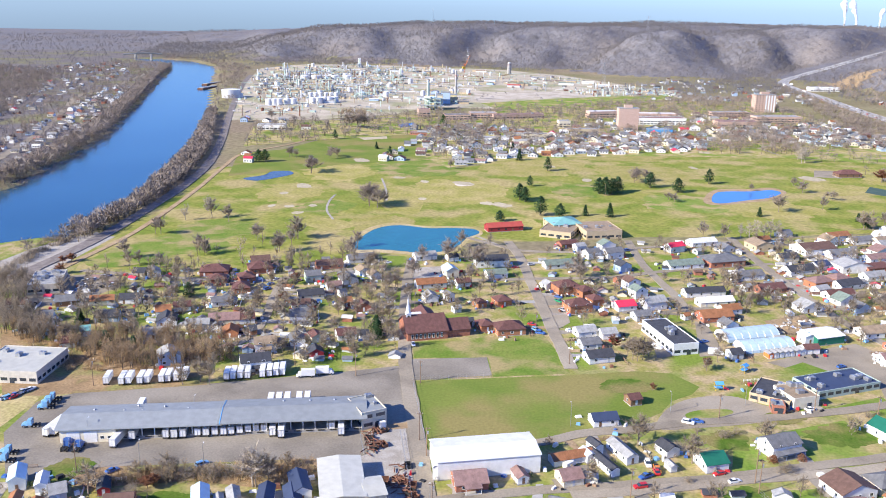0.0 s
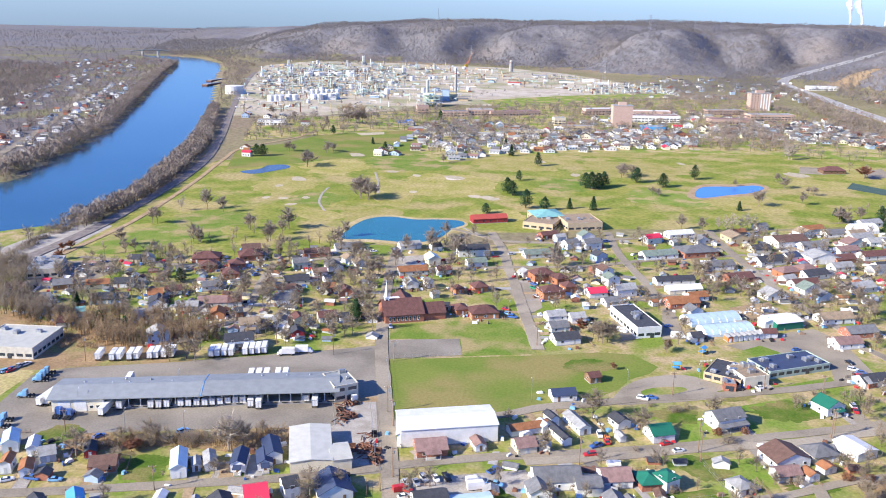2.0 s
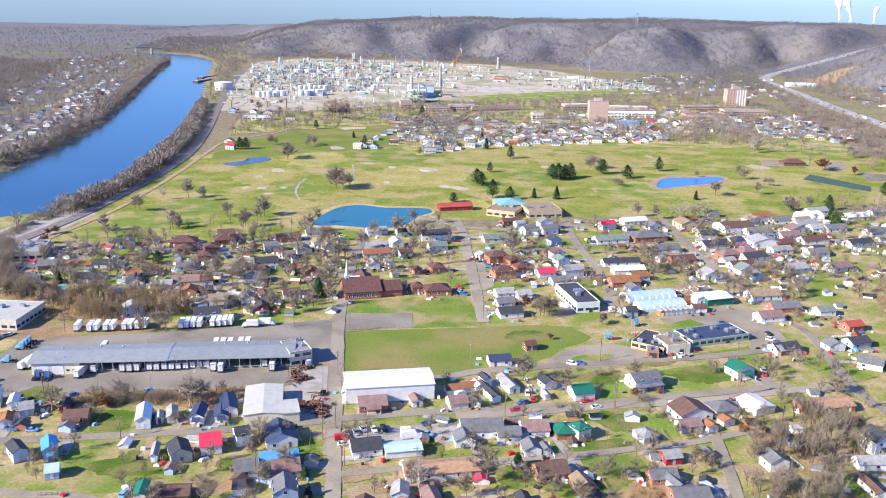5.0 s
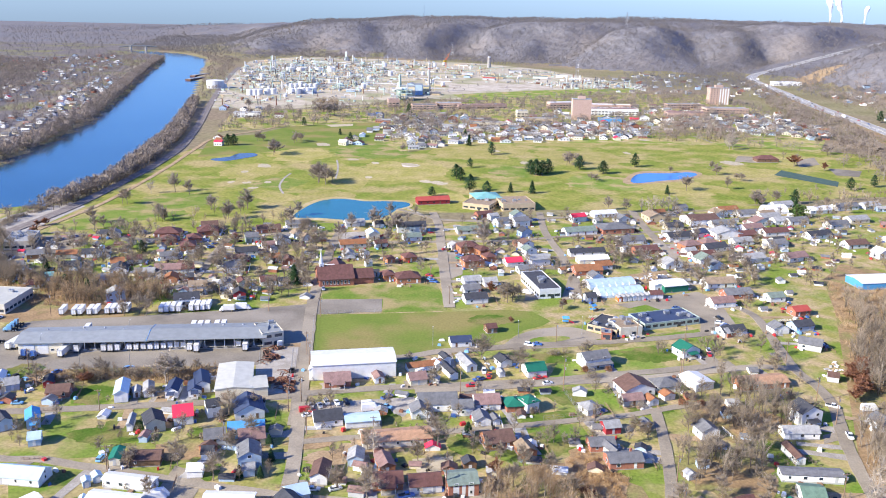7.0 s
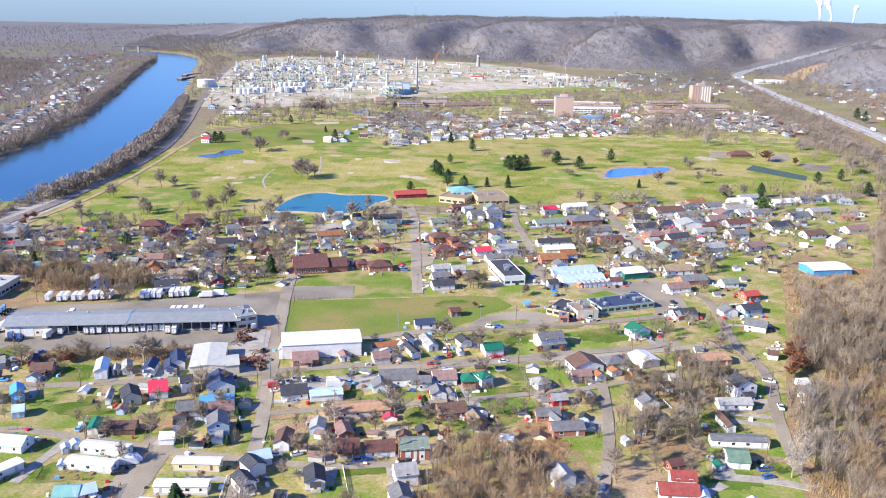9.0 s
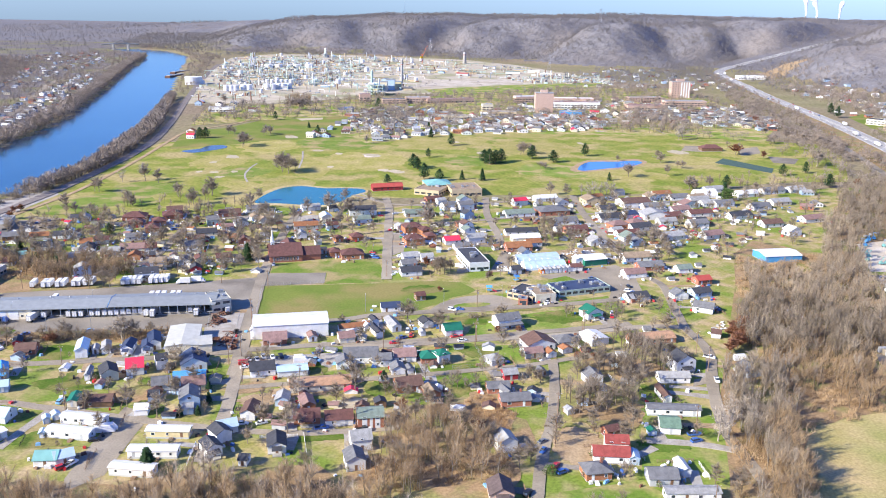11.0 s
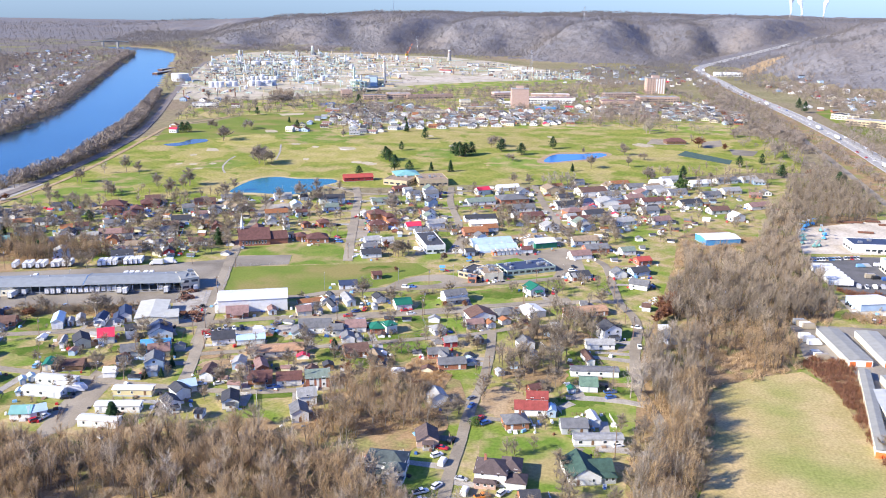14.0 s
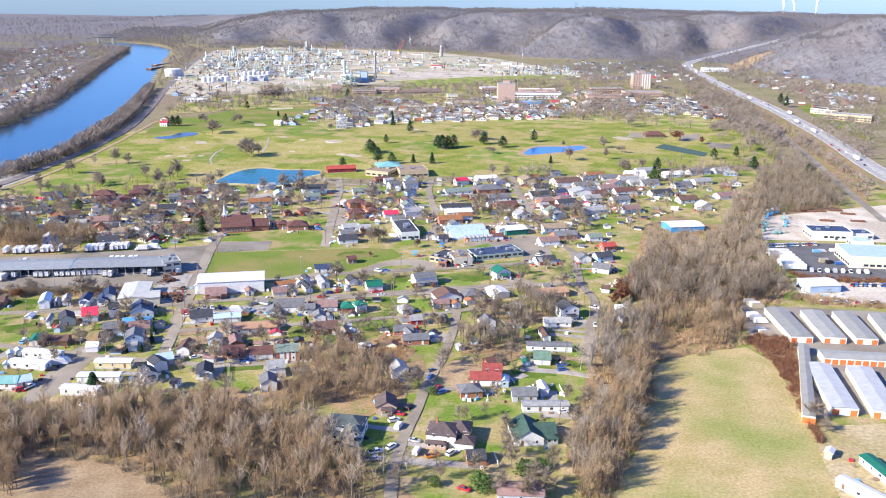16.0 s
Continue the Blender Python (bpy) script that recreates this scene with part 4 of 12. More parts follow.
def smooth(pts, n=6, closed=False):
    """A soft curve through the points."""
    P = [Vector((*p, 0)) for p in pts]
    out = []
    m = len(P) if closed else len(P) - 1
    for i in range(m):
        a, b, c, d = (P[(i + k) % len(P)] if closed else P[min(max(i + k, 0), len(P) - 1)] for k in (-1, 0, 1, 2))
        for j in range(n):
            t = j / n
            q = .5 * (2 * b + (c - a) * t + (2 * a - 5 * b + 4 * c - d) * t * t + (3 * b - a - 3 * c + d) * t ** 3)
            out.append((q.x, q.y))
    return out if closed else out + [pts[-1]]


def road(name, pts, w, mat="asphalt", z=.05, label="", category="road", curve=True):
    c = smooth(pts, 10) if curve and len(pts) > 2 else pts
    if w > 3:
        ROADS.extend((a, b, w / 2) for a, b in zip(c, c[1:]))
    V, F = [], []
    for i, p in enumerate(c):
        a, b = Vector(c[max(i - 1, 0)]), Vector(c[min(i + 1, len(c) - 1)])
        d = (b - a).normalized()
        e0, e1 = ((w / 2 * (1 + .13 * noise.noise(Vector((p[0] * .13, p[1] * .13, k)))) if 3 < w < 12 else w / 2) for k in (1.5, 7.5))
        V += [(p[0] - d.y * e0, p[1] + d.x * e0, z), (p[0] + d.y * e1, p[1] - d.x * e1, z)]
    n = len(V)
    V += [(x, y, -.05) for x, y, _ in V]
    F = [(2 * i, 2 * i + 1, 2 * i + 3, 2 * i + 2) for i in range(len(c) - 1)]
    F += [(n + 2 * i, 2 * i, 2 * i + 2, n + 2 * i + 2) for i in range(len(c) - 1)] + [(2 * i + 1, n + 2 * i + 1, n + 2 * i + 3, 2 * i + 3) for i in range(len(c) - 1)]
    return tagged(new(name, mesh(name, V, F, mat)), label or "grey worn asphalt street", category, kind="structure")


def far_houses(poly, n, gap, seed, size=.8, name="far_houses", label="far quarter of small pale houses under mixed roofs", cat="houses", clearance=3):
    """A far quarter of small houses, too many to count: walls, roofs and windows in one object."""
    rnd = random.Random(seed)
    rg_, spots = np.random.RandomState(seed), []
    for x, y in scatter(poly, n * 8, seed):
        if len(spots) < n and all((x - a) ** 2 + (y - b) ** 2 > gap * gap for a, b in spots) and clear_of(x, y, clearance):
            spots.append((x, y))
    mats = ["wall_white", "wall_cream", "wall_grey", "wall_brick", "wall_blue", "roof_grey", "roof_light", "roof_dark", "roof_brown", "metal_white", "roof_rust", "metal_red", "glass", "roof_rose"]
    V, F, M = [], [], []

    def add(solid, m, k):
        v, f = turned(solid, m)
        b = len(V)
        V.extend(v)
        F.extend(tuple(i + b for i in q) for q in f)
        M.extend([k] * len(f))
    for x, y in spots:
        w, d, h = rnd.uniform(10, 15) * size, rnd.uniform(7.5, 10) * size, rnd.choice([2.9, 3, 3, 4.8]) * (size + .1)
        m = pose(x, y, level(x, y) - .1, 0, 0, rnd.choice([0, 8, 14, -10, 98]))
        rd_ = rnd.choice("xxy")
        span = d if rd_ == "x" else w
        add(gabled_walls(w, d, h, span * .24, rd_), m, rnd.choice([0, 0, 0, 1, 2, 3, 4]))
        add(gable(w, d, h, span * .24, ridge=rd_), m, rnd.choice([5, 5, 6, 6, 7, 8, 9, 13, 10 if rnd.random() < .4 else 6, 11 if rnd.random() < .2 else 5]))
        for i in range(3 if size > .5 else 0):
            px = (i - 1) * w * .3
            add(box(px - .6, px + .6, -d / 2 - .05, -d / 2 + .1, 1.1, 2.3), m, 12)
    me = mesh(name, V, F)
    for k in mats:
        me.materials.append(MAT[k])
    me.polygons.foreach_set("material_index", np.array(M, np.int32))
    return tagged(new(name, me), label, cat, kind="stuff")


def driveways(poly, seed):
    """Short gravel and concrete drives from the streets to the houses beside them."""
    rnd = random.Random(seed)
    V, F, M = [], [], []
    for hx, hy, r in HOUSES:
        if r > 11 or r < 3.5 or not inside(np.array([hx]), np.array([hy]), poly)[0]:
            continue
        best = None
        for a, b, w in ROADS:
            if w > 5:
                continue
            dx, dy = b[0] - a[0], b[1] - a[1]
            u = max(0, min(1, ((hx - a[0]) * dx + (hy - a[1]) * dy) / (dx * dx + dy * dy + 1e-9)))
            q = Vector((a[0] + u * dx, a[1] + u * dy))
            ln = (q - Vector((hx, hy))).length
            if best is None or ln < best[0]:
                best = (ln, q, w)
        if best is None or not r < best[0] < 32:
            continue
        n = (Vector((hx, hy)) - best[1]).normalized()
        s = Vector((-n.y, n.x)) * rnd.choice((-1, 1))
        p0, p1 = best[1] + n * (best[2] - .4) + s * r * .8, Vector((hx, hy)) + s * (r * .95) + n * 1.5
        h, k, z = rnd.uniform(1.3, 2.2), len(V), .13 + .002 * (len(F) % 30)
        mid = p0.lerp(p1, .5) + s * rnd.uniform(-.6, .6)
        for p, f in ((p0, 1.25), (mid, .95), (p1, 1.1)):
            V += [(p.x - s.x * h * f, p.y - s.y * h * f, z), (p.x + s.x * h * f, p.y + s.y * h * f, z)]
        F += [(k, k + 1, k + 3, k + 2), (k + 2, k + 3, k + 5, k + 4)]
        M += [rnd.choice((0, 0, 1, 2, 3))] * 2
    me = mesh("driveways", V, F)
    for m in ("gravel", "concrete", "asphalt_old", "dirt"):
        me.materials.append(MAT[m])
    me.polygons.foreach_set("material_index", np.array(M, np.int32))
    return tagged(new("driveways", me), "short gravel and concrete driveways beside the houses", "driveway", kind="stuff")


def yard_clutter(poly, n, seed):
    """Bins, toys, covered heaps and boxes lying about the yards."""
    rnd = random.Random(seed)
    V, F, M = [], [], []
    near = [h for h in HOUSES if 3 < h[2] < 12 and inside(np.array([h[0]]), np.array([h[1]]), poly)[0]]
    for i in range(n):
        hx, hy, r = rnd.choice(near)
        a, q = rnd.uniform(0, 6.28), r + rnd.uniform(.8, 5)
        w, d, h = rnd.uniform(.3, 1.3), rnd.uniform(.3, .9), rnd.uniform(.4, 1.3)
        v, f = turned(box(-w, w, -d, d, 0, h), pose(hx + math.cos(a) * q, hy + math.sin(a) * q, .1, 0, 0, rnd.uniform(0, 180)))
        v = [(x + (hx + math.cos(a) * q - x) * .2, y + (hy + math.sin(a) * q - y) * .2, z) if z > h * .6 else (x, y, z) for x, y, z in v]
        b = len(V)
        V.extend(v)
        F.extend(tuple(k + b for k in t) for t in f)
        M.extend([rnd.choice((0, 0, 0, 1, 2, 3, 4, 5, 6))] * len(f))
    for i in range(n // 6):
        hx, hy, r = rnd.choice(near)
        a, q, ln = math.radians(rnd.choice((16, 106)) + rnd.uniform(-5, 5)), r + rnd.uniform(2, 6), rnd.uniform(5, 16)
        c, d = Vector((hx + math.cos(a) * q, hy + math.sin(a) * q, 0)), Vector((-math.sin(a), math.cos(a), 0))
        k_ = rnd.choice((0, 3, 4, 4, 4))
        S = [spar(c - d * ln / 2 + Vector((0, 0, z)), c + d * ln / 2 + Vector((0, 0, z)), .06, .06, 4) for z in (.35, .75, 1.15)] + [spar(c + d * (j * 1.6 - ln / 2), c + d * (j * 1.6 - ln / 2) + Vector((0, 0, 1.4)), .07, .07, 4) for j in range(int(ln / 1.6) + 1)]
        for v, f in S:
            b = len(V)
            V.extend(v)
            F.extend(tuple(k + b for k in t) for t in f)
            M.extend([k_] * len(f))
    me = mesh("yard_clutter", V, F)
    for m in ("trim", "car_blue", "car_red", "dark", "pole_wood", "rusty", "car_skyblue"):
        me.materials.append(MAT[m])
    me.polygons.foreach_set("material_index", np.array(M, np.int32))
    return tagged(new("yard_clutter", me), "bins, boxes, heaps and fences about the yards", "clutter", kind="stuff")


def clear_of(x, y, margin):
    for hx, hy, r in HOUSES:
        if (x - hx) ** 2 + (y - hy) ** 2 < (r + margin) ** 2:
            return False
    for a, b, r in ROADS:
        dx, dy = b[0] - a[0], b[1] - a[1]
        u = max(0, min(1, ((x - a[0]) * dx + (y - a[1]) * dy) / (dx * dx + dy * dy + 1e-9)))
        if (x - a[0] - u * dx) ** 2 + (y - a[1] - u * dy) ** 2 < (r + 1.2) ** 2:
            return False
    return True

# ---- the lie of the land ----
RIVER = [(-1347, 295), (-447, 625), (-462, 695.2), (-486.2, 800.5), (-532.3, 964), (-643.2, 1251.9), (-751, 1528.2), (-873.3, 1848.6), (-966.2, 2080), (-1051.4, 2205.2), (-1150.1, 2257.8), (-1213.3, 2331.9), (-1106.3, 2320.1), (-999.8, 2267.6), (-854.4, 2079.6), (-753.4, 1822.3), (-646.4, 1538.4), (-518.6, 1231.6), (-410.9, 927.4), (-364.4, 764.5), (-332, 634.7), (-324.3, 544.5), (-319.5, 488.2), (-317.2, 437.9), (-647.2, 207.9)]
HILL_FOOT = [(-1166, 2717), (-1010, 2420), (-845, 2215), (-692, 2225), (-540, 2240), (-380, 2212), (-248, 2175), (-152, 2165), (-35, 2128), (63, 2015), (141, 1975), (258, 2010), (347, 1920), (415, 1935), (440, 2010), (490, 2090), (545, 2160), (585, 2150), (530, 2060), (505, 1960), (515, 1800), (584, 1570), (645, 1438), (680, 1330), (700, 1150), (640, 900), (660, 600), (900, -400)]
VALLEY = HILL_FOOT + [(900, -900), (-4000, -900), (-4000, 1500), (-2400, 2300), (-1500, 3300), (-1250, 3000)]


# height of the far skyline from west to east, along a line 2.9 km north
CREST = ([-2010, -1815, -1640, -1480, -1330, -1221, -1077, -954, -793, -635, -518, -356, -269, -193, -62, 49, 231, 411, 674, 931, 1046, 1500], [9, 16, 28, 36, 46, 56, 63, 69, 80, 87, 94, 98, 103, 99, 101, 103, 105, 105, 107, 107, 104, 100])
# side valleys that part one hill from the next: course, half width, how deep they cut
HOLLOWS = [([(-70, 2150), (10, 2320), (130, 2450), (290, 2560), (480, 2700)], 85, .68), ([(-720, 2200), (-750, 2380), (-820, 2560)], 60, .45), ([(-455, 2210), (-440, 2380), (-500, 2620)], 65, .5),
           ([(-255, 2160), (-225, 2330), (-270, 2480), (-200, 2700)], 60, .55), ([(-600, 2225), (-590, 2420)], 40, .35), ([(-120, 2150), (-110, 2330), (-60, 2500)], 45, .4), ([(205, 1985), (215, 2120), (170, 2230)], 40, .4),
           ([(330, 1925), (345, 2080), (310, 2240)], 45, .42), ([(120, 1970), (100, 2090)], 35, .35), ([(690, 1250), (820, 1330), (960, 1480)], 70, .5), ([(600, 1540), (720, 1640), (880, 1760)], 70, .5), ([(640, 2010), (760, 2060), (900, 2160)], 60, .45)]
HIGHWAY_RISE = [(1010, 2700, 62), (900, 2560, 55), (782, 2400, 43), (668, 2250, 29), (590, 2170, 15), (520, 2085, 5), (470, 1995, .3)]


def off_line(X, Y, pts):
    """Distance from a broken line, and how far along it the nearest point lies."""
    best, along = np.full(X.shape, 1e9), np.zeros(X.shape)
    for i, ((x0, y0), (x1, y1)) in enumerate(zip(pts, pts[1:])):
        dx, dy = x1 - x0, y1 - y0
        t = np.clip(((X - x0) * dx + (Y - y0) * dy) / (dx * dx + dy * dy), 0, 1)
        d = np.hypot(X - x0 - t * dx, Y - y0 - t * dy)
        along = np.where(d < best, i + t, along)
        best = np.minimum(best, d)
    return best, along


def off_valley(X, Y):
    """Distance from the flat valley floor."""
    D = np.full(X.shape, 1e9)
    for (x0, y0), (x1, y1) in zip(VALLEY, VALLEY[1:] + VALLEY[:1]):
        dx, dy = x1 - x0, y1 - y0
        t = np.clip(((X - x0) * dx + (Y - y0) * dy) / (dx * dx + dy * dy), 0, 1)
        D = np.minimum(D, np.hypot(X - x0 - t * dx, Y - y0 - t * dy))
    return np.where(inside(X, Y, VALLEY), 0, D)


def grain(X, Y, kx, ky, seed, octaves=3):
    return np.array([noise.fractal(Vector((x * kx, y * ky, seed)), 1.0, 2.0, octaves) for x, y in zip(X.ravel(), Y.ravel())]).reshape(X.shape)


def ground_height(X, Y):
    D = off_valley(X, Y)
    crest = np.interp((X - 75) * 2982 / np.maximum(Y + 82, 300) + 75, CREST[0], CREST[1])
    cap = 150.7 - (150.7 - crest) * np.maximum(Y + 82, 300) / 2982
    spur, fine, slow = grain(X, Y, .0062, .0021, 1.3, 2), grain(X, Y, .009, .009, 7.7, 3), grain(X, Y, .0011, .0011, 4.4, 2)
    u = np.clip((D - 20 + 150 * spur * np.clip(D / 160, 0, 1)) / (430 + 120 * slow), 0, 1)
    Z = (cap * (.93 + .1 * slow) - 3) * (u * u * (3 - 2 * u)) ** .8 + 9 * fine * np.clip(D / 120, 0, 1)
    for course, half, deep in HOLLOWS:
        d, along = off_line(X, Y, course)
        Z = Z * (1 - deep * (1 - .55 * along / (len(course) - 1)) * np.exp(-(d / half) ** 2))
    Z = np.minimum(Z, cap + 2.5 * fine)
    Z = np.where(D > 0, np.maximum(Z, 0), 0)
    d, along = off_line(X, Y, [p[:2] for p in HIGHWAY_RISE])
    bed = np.interp(along, range(len(HIGHWAY_RISE)), [p[2] for p in HIGHWAY_RISE]) - .4
    k = np.clip((d - 24) / 110, 0, 1)
    Z = np.where((D > 0) | (Y > 1995), bed + (Z - bed) * k * k * (3 - 2 * k), Z)
    Z = np.where((D <= 0) & (Y < 2000), 0, np.maximum(Z, 0))
    return np.where(inside(X, Y, RIVER), -5.0, Z)


gx = np.concatenate([np.arange(-4300, -1400, 90), np.arange(-1400, 900, 16), np.arange(900, 3600, 75)])
gy = np.concatenate([np.arange(-500, 1800, 20), np.arange(1800, 2700, 13), np.arange(2700, 4750, 50)])
GX, GY = np.meshgrid(gx, gy)
GZ = ground_height(GX, GY)
W_, H_ = len(gx), len(gy)
idx = np.arange(W_ * H_).reshape(H_, W_)
quads = np.stack([idx[:-1, :-1], idx[:-1, 1:], idx[1:, 1:], idx[1:, :-1]], -1).reshape(-1, 4)
WOODED = (GZ > 1.2) | (GX < np.interp(GY, [500, 965, 1250, 1850, 2300], [-455, -545, -655, -885, -1120]))
gm = bpy.data.meshes.new("ground")
gm.from_pydata(np.stack([GX, GY, GZ], -1).reshape(-1, 3).tolist(), [], quads.tolist())
gm.materials.append(MAT["valley"]), gm.materials.append(MAT["hill_floor_hazed"]), gm.materials.append(MAT["west_floor"])
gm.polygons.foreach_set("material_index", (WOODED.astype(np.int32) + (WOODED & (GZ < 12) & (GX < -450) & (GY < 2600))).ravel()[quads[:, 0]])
gm.polygons.foreach_set("use_smooth", np.ones(len(quads), bool))
tagged(new("ground", gm), "valley floor rising into bare wooded hills", "ground", kind="structure")


def level(x, y):
    i, j = min(max(np.searchsorted(gx, x) - 1, 0), W_ - 2), min(max(np.searchsorted(gy, y) - 1, 0), H_ - 2)
    a, b = (x - gx[i]) / (gx[i + 1] - gx[i]), (y - gy[j]) / (gy[j + 1] - gy[j])
    return float((GZ[j, i] * (1 - a) + GZ[j, i + 1] * a) * (1 - b) + (GZ[j + 1, i] * (1 - a) + GZ[j + 1, i + 1] * a) * b)


sheet("water", [(-4200, 100), (-250, 100), (-250, 900), (-450, 1300), (-700, 2100), (-800, 2600), (-1500, 2600), (-4200, 2300)], "river_water", -2.0, "wide calm blue river between wooded banks", "river")

# ---- ground, roads and water ----
sheet('town_ground', [(-360, 60), (-170, -120), (330, -160), (430, 60), (430, 690), (80, 560), (-60, 500), (-330, 500), (-360, 470)], 'yard', .02, 'patchy winter grass between the houses')
sheet('golf_course', [(-268.7, 437.2), (-282.8, 473.7), (-293.6, 528.7), (-305.5, 602.1), (-315.8, 696.3), (-316.6, 767.6), (-293.1, 773.3), (-187.5, 822.5), (-103.6, 799.8), (-42.7, 858), (72.6, 904.4), (195.4, 953.8), (248.8, 929.4), (306.2, 928.5), (393.4, 903.3), (397.6, 816.5), (360.4, 686.9), (312, 677), (203.7, 623), (246.7, 624.7), (135.8, 587.9), (58.1, 574.5), (0.6, 552.8), (-33.3, 545.6), (-44.5, 549.5), (-87.2, 504.9), (-122.4, 497.6), (-141.2, 463.5), (-206.3, 456.3)], 'golf', .03, 'green and tan golf course grass with worn streaks', 'grass')
sheet('sports_grass', [(-290.6, 724.8), (-326.2, 842.8), (-289.5, 879.8), (-272.4, 949.4), (-257, 991.9), (-171.6, 1014.5), (-133.8, 860.7), (-185.2, 812.8)], 'field', 0.0416, 'mown green grass of the ball fields', 'grass')
sheet('infield', [(-232.8, 978.7), (-202.6, 996.4), (-198.5, 978.1), (-222, 962.5)], 'sand', 0.0532, 'tan sand of a ball field infield', 'sand')
sheet('sports_field', [(-53.1, 319.6), (-20.6, 328.3), (6.1, 335.3), (38.1, 345.3), (52.9, 345.5), (62.9, 333.4), (58.7, 325.4), (50.2, 318), (45.2, 307.1), (32.7, 293.8), (4, 281), (-0.9, 274.8), (-38, 263.9)], 'field', 0.0548, 'flat green playing field of mown grass', 'grass')
sheet('church_lawn', [(-60.5, 362.4), (-32.7, 369.3), (-30.2, 373), (-1.7, 381.8), (6.9, 355.9), (10.9, 338.2), (-20.7, 329.6), (-24.7, 349.9), (-56.5, 343.8)], 'lawn', 0.0464, 'green lawn beside the brick church', 'grass')
sheet('old_parking_lot', [(-58.3, 342), (-25.2, 349.8), (-21.4, 330.8), (-53.3, 320.2)], 'asphalt_old', 0.078, 'cracked pale asphalt car park', 'car park')
sheet('truck_yard', [(-165.5, 219.8), (-188.2, 252.4), (-191, 277.5), (-176.3, 291.4), (-138.4, 301.6), (-85.2, 323.2), (-60.3, 334.7), (-53.6, 311.5), (-40.8, 266.1), (-31.5, 228.3), (-42.3, 224.2), (-49, 259.1), (-72.5, 252.6), (-109, 242.9), (-148.3, 232.3)], 'asphalt_old', 0.0596, 'worn grey asphalt truck yard', 'yard')
sheet('grass_bank', [(-193.5, 240.4), (-191.9, 257.8), (-191.9, 279.6), (-201.1, 289.8), (-208.9, 282.2), (-208, 260)], 'hay', 0.0712, 'dry grass bank beside the yard', 'grass')
sheet('scrap_yard', [(-62.9, 279.1), (-48.9, 281.7), (-35.7, 229.8), (-43.8, 226.5), (-47.1, 239.2), (-54.2, 239.9), (-59.7, 255.8), (-57.3, 258.5)], 'gravel', 0.0728, 'gravel scrap yard beside the metal shop', 'yard')
sheet('lot_by_river', [(-321.9, 445.2), (-319.4, 476), (-312.6, 497), (-301.6, 520.3), (-283.9, 511), (-282.8, 473.7), (-281.8, 440.7), (-292.8, 403.2)], 'gravel', 0.0644, 'gravel yard beside the river', 'yard')
sheet('clinic_car_park', [(-274.4, 396.2), (-264.2, 429.6), (-244.7, 436), (-228.6, 416.3), (-236, 393.6), (-254, 375.2)], 'asphalt', 0.066, 'grey asphalt car park', 'car park')
sheet('court', [(-8.4, 424.1), (-8, 439.4), (5.8, 444.2), (10.8, 400.2), (3, 386)], 'asphalt', 0.0776, 'grey asphalt parking court', 'car park')
sheet('school_car_park', [(95.7, 364.5), (112.8, 376.2), (129.4, 388.3), (141.1, 394.4), (150.1, 379.8), (153, 344.3), (150.4, 335.6), (133.5, 326.8), (135.8, 344.1), (121.1, 350.7), (107.8, 355.9)], 'asphalt', 0.0742, 'grey asphalt car park beside the school', 'car park')
sheet('school_lawn', [(100.9, 358.6), (111.2, 367.4), (121.3, 357.2), (120.3, 347.4), (106.3, 341.6)], 'lawn', 0.0808, 'green school lawn', 'grass')
sheet('school_front_lawn', [(111.6, 322.7), (133.7, 336), (134.4, 330.4), (123.4, 321.6)], 'lawn', 0.0824, 'green strip of lawn', 'grass')
sheet('home_lawn', [(68.5, 288.5), (112.4, 311.6), (119.7, 290), (114, 283.1), (75.9, 267.6), (64.2, 266.7)], 'lawn', 0.074, 'green lawn between the houses', 'grass')
sheet('home_lawn', [(-124.3, 221.3), (-108.3, 232.1), (-96.8, 210.9), (-116.1, 208.2)], 'lawn', 0.0756, 'green lawn between the houses', 'grass')
sheet('home_lawn', [(-118.9, 194), (-92.6, 204.7), (-78.4, 174.3), (-98.4, 168.7), (-114.2, 176.5)], 'lawn', 0.0772, 'patchy green lawn of an empty plot', 'grass')
sheet('home_lawn', [(39.1, 210.5), (76.5, 226.7), (83, 207.2), (71.4, 192.6), (57.7, 190.2), (40.6, 199.6)], 'lawn', 0.0788, 'green lawn behind the brick house', 'grass')
sheet('home_lawn', [(58.5, 251.4), (89.9, 259.5), (94, 237.4), (60.3, 225.3)], 'lawn', 0.0804, 'green lawn between the houses', 'grass')
sheet('home_lawn', [(108.6, 136.6), (136.4, 148.3), (150, 131.2), (146.5, 107.4), (119, 103.3), (110, 118.5)], 'lawn', 0.082, 'green and tan lawn round a brick house', 'grass')
sheet('home_lawn', [(140.7, 218.3), (171.3, 223.2), (171.5, 166.8), (167.3, 145.6), (150, 135.8), (136.3, 150.8)], 'lawn', 0.0836, 'green lawn between the homes', 'grass')
sheet('home_lawn', [(-110.1, 160.6), (-42, 154), (-44.3, 142.8), (-92.2, 134.5)], 'lawn', 0.0802, 'green lawn between mobile homes', 'grass')
sheet('gravel_lot', [(-29.1, 223.7), (-2.6, 232.8), (11.9, 237.6), (14.1, 231.5), (11.2, 220.1), (-26.9, 213.3)], 'gravel', 0.0868, 'pale gravel parking lot', 'car park')
sheet('park_drive', [(-57.1, 171.8), (-44.1, 167.4), (-42.8, 150.5), (-39.9, 123.8), (-47.3, 112.9), (-51.5, 119.5), (-55.2, 145.7)], 'asphalt', 0.0984, 'grey asphalt drive between mobile homes', 'road')
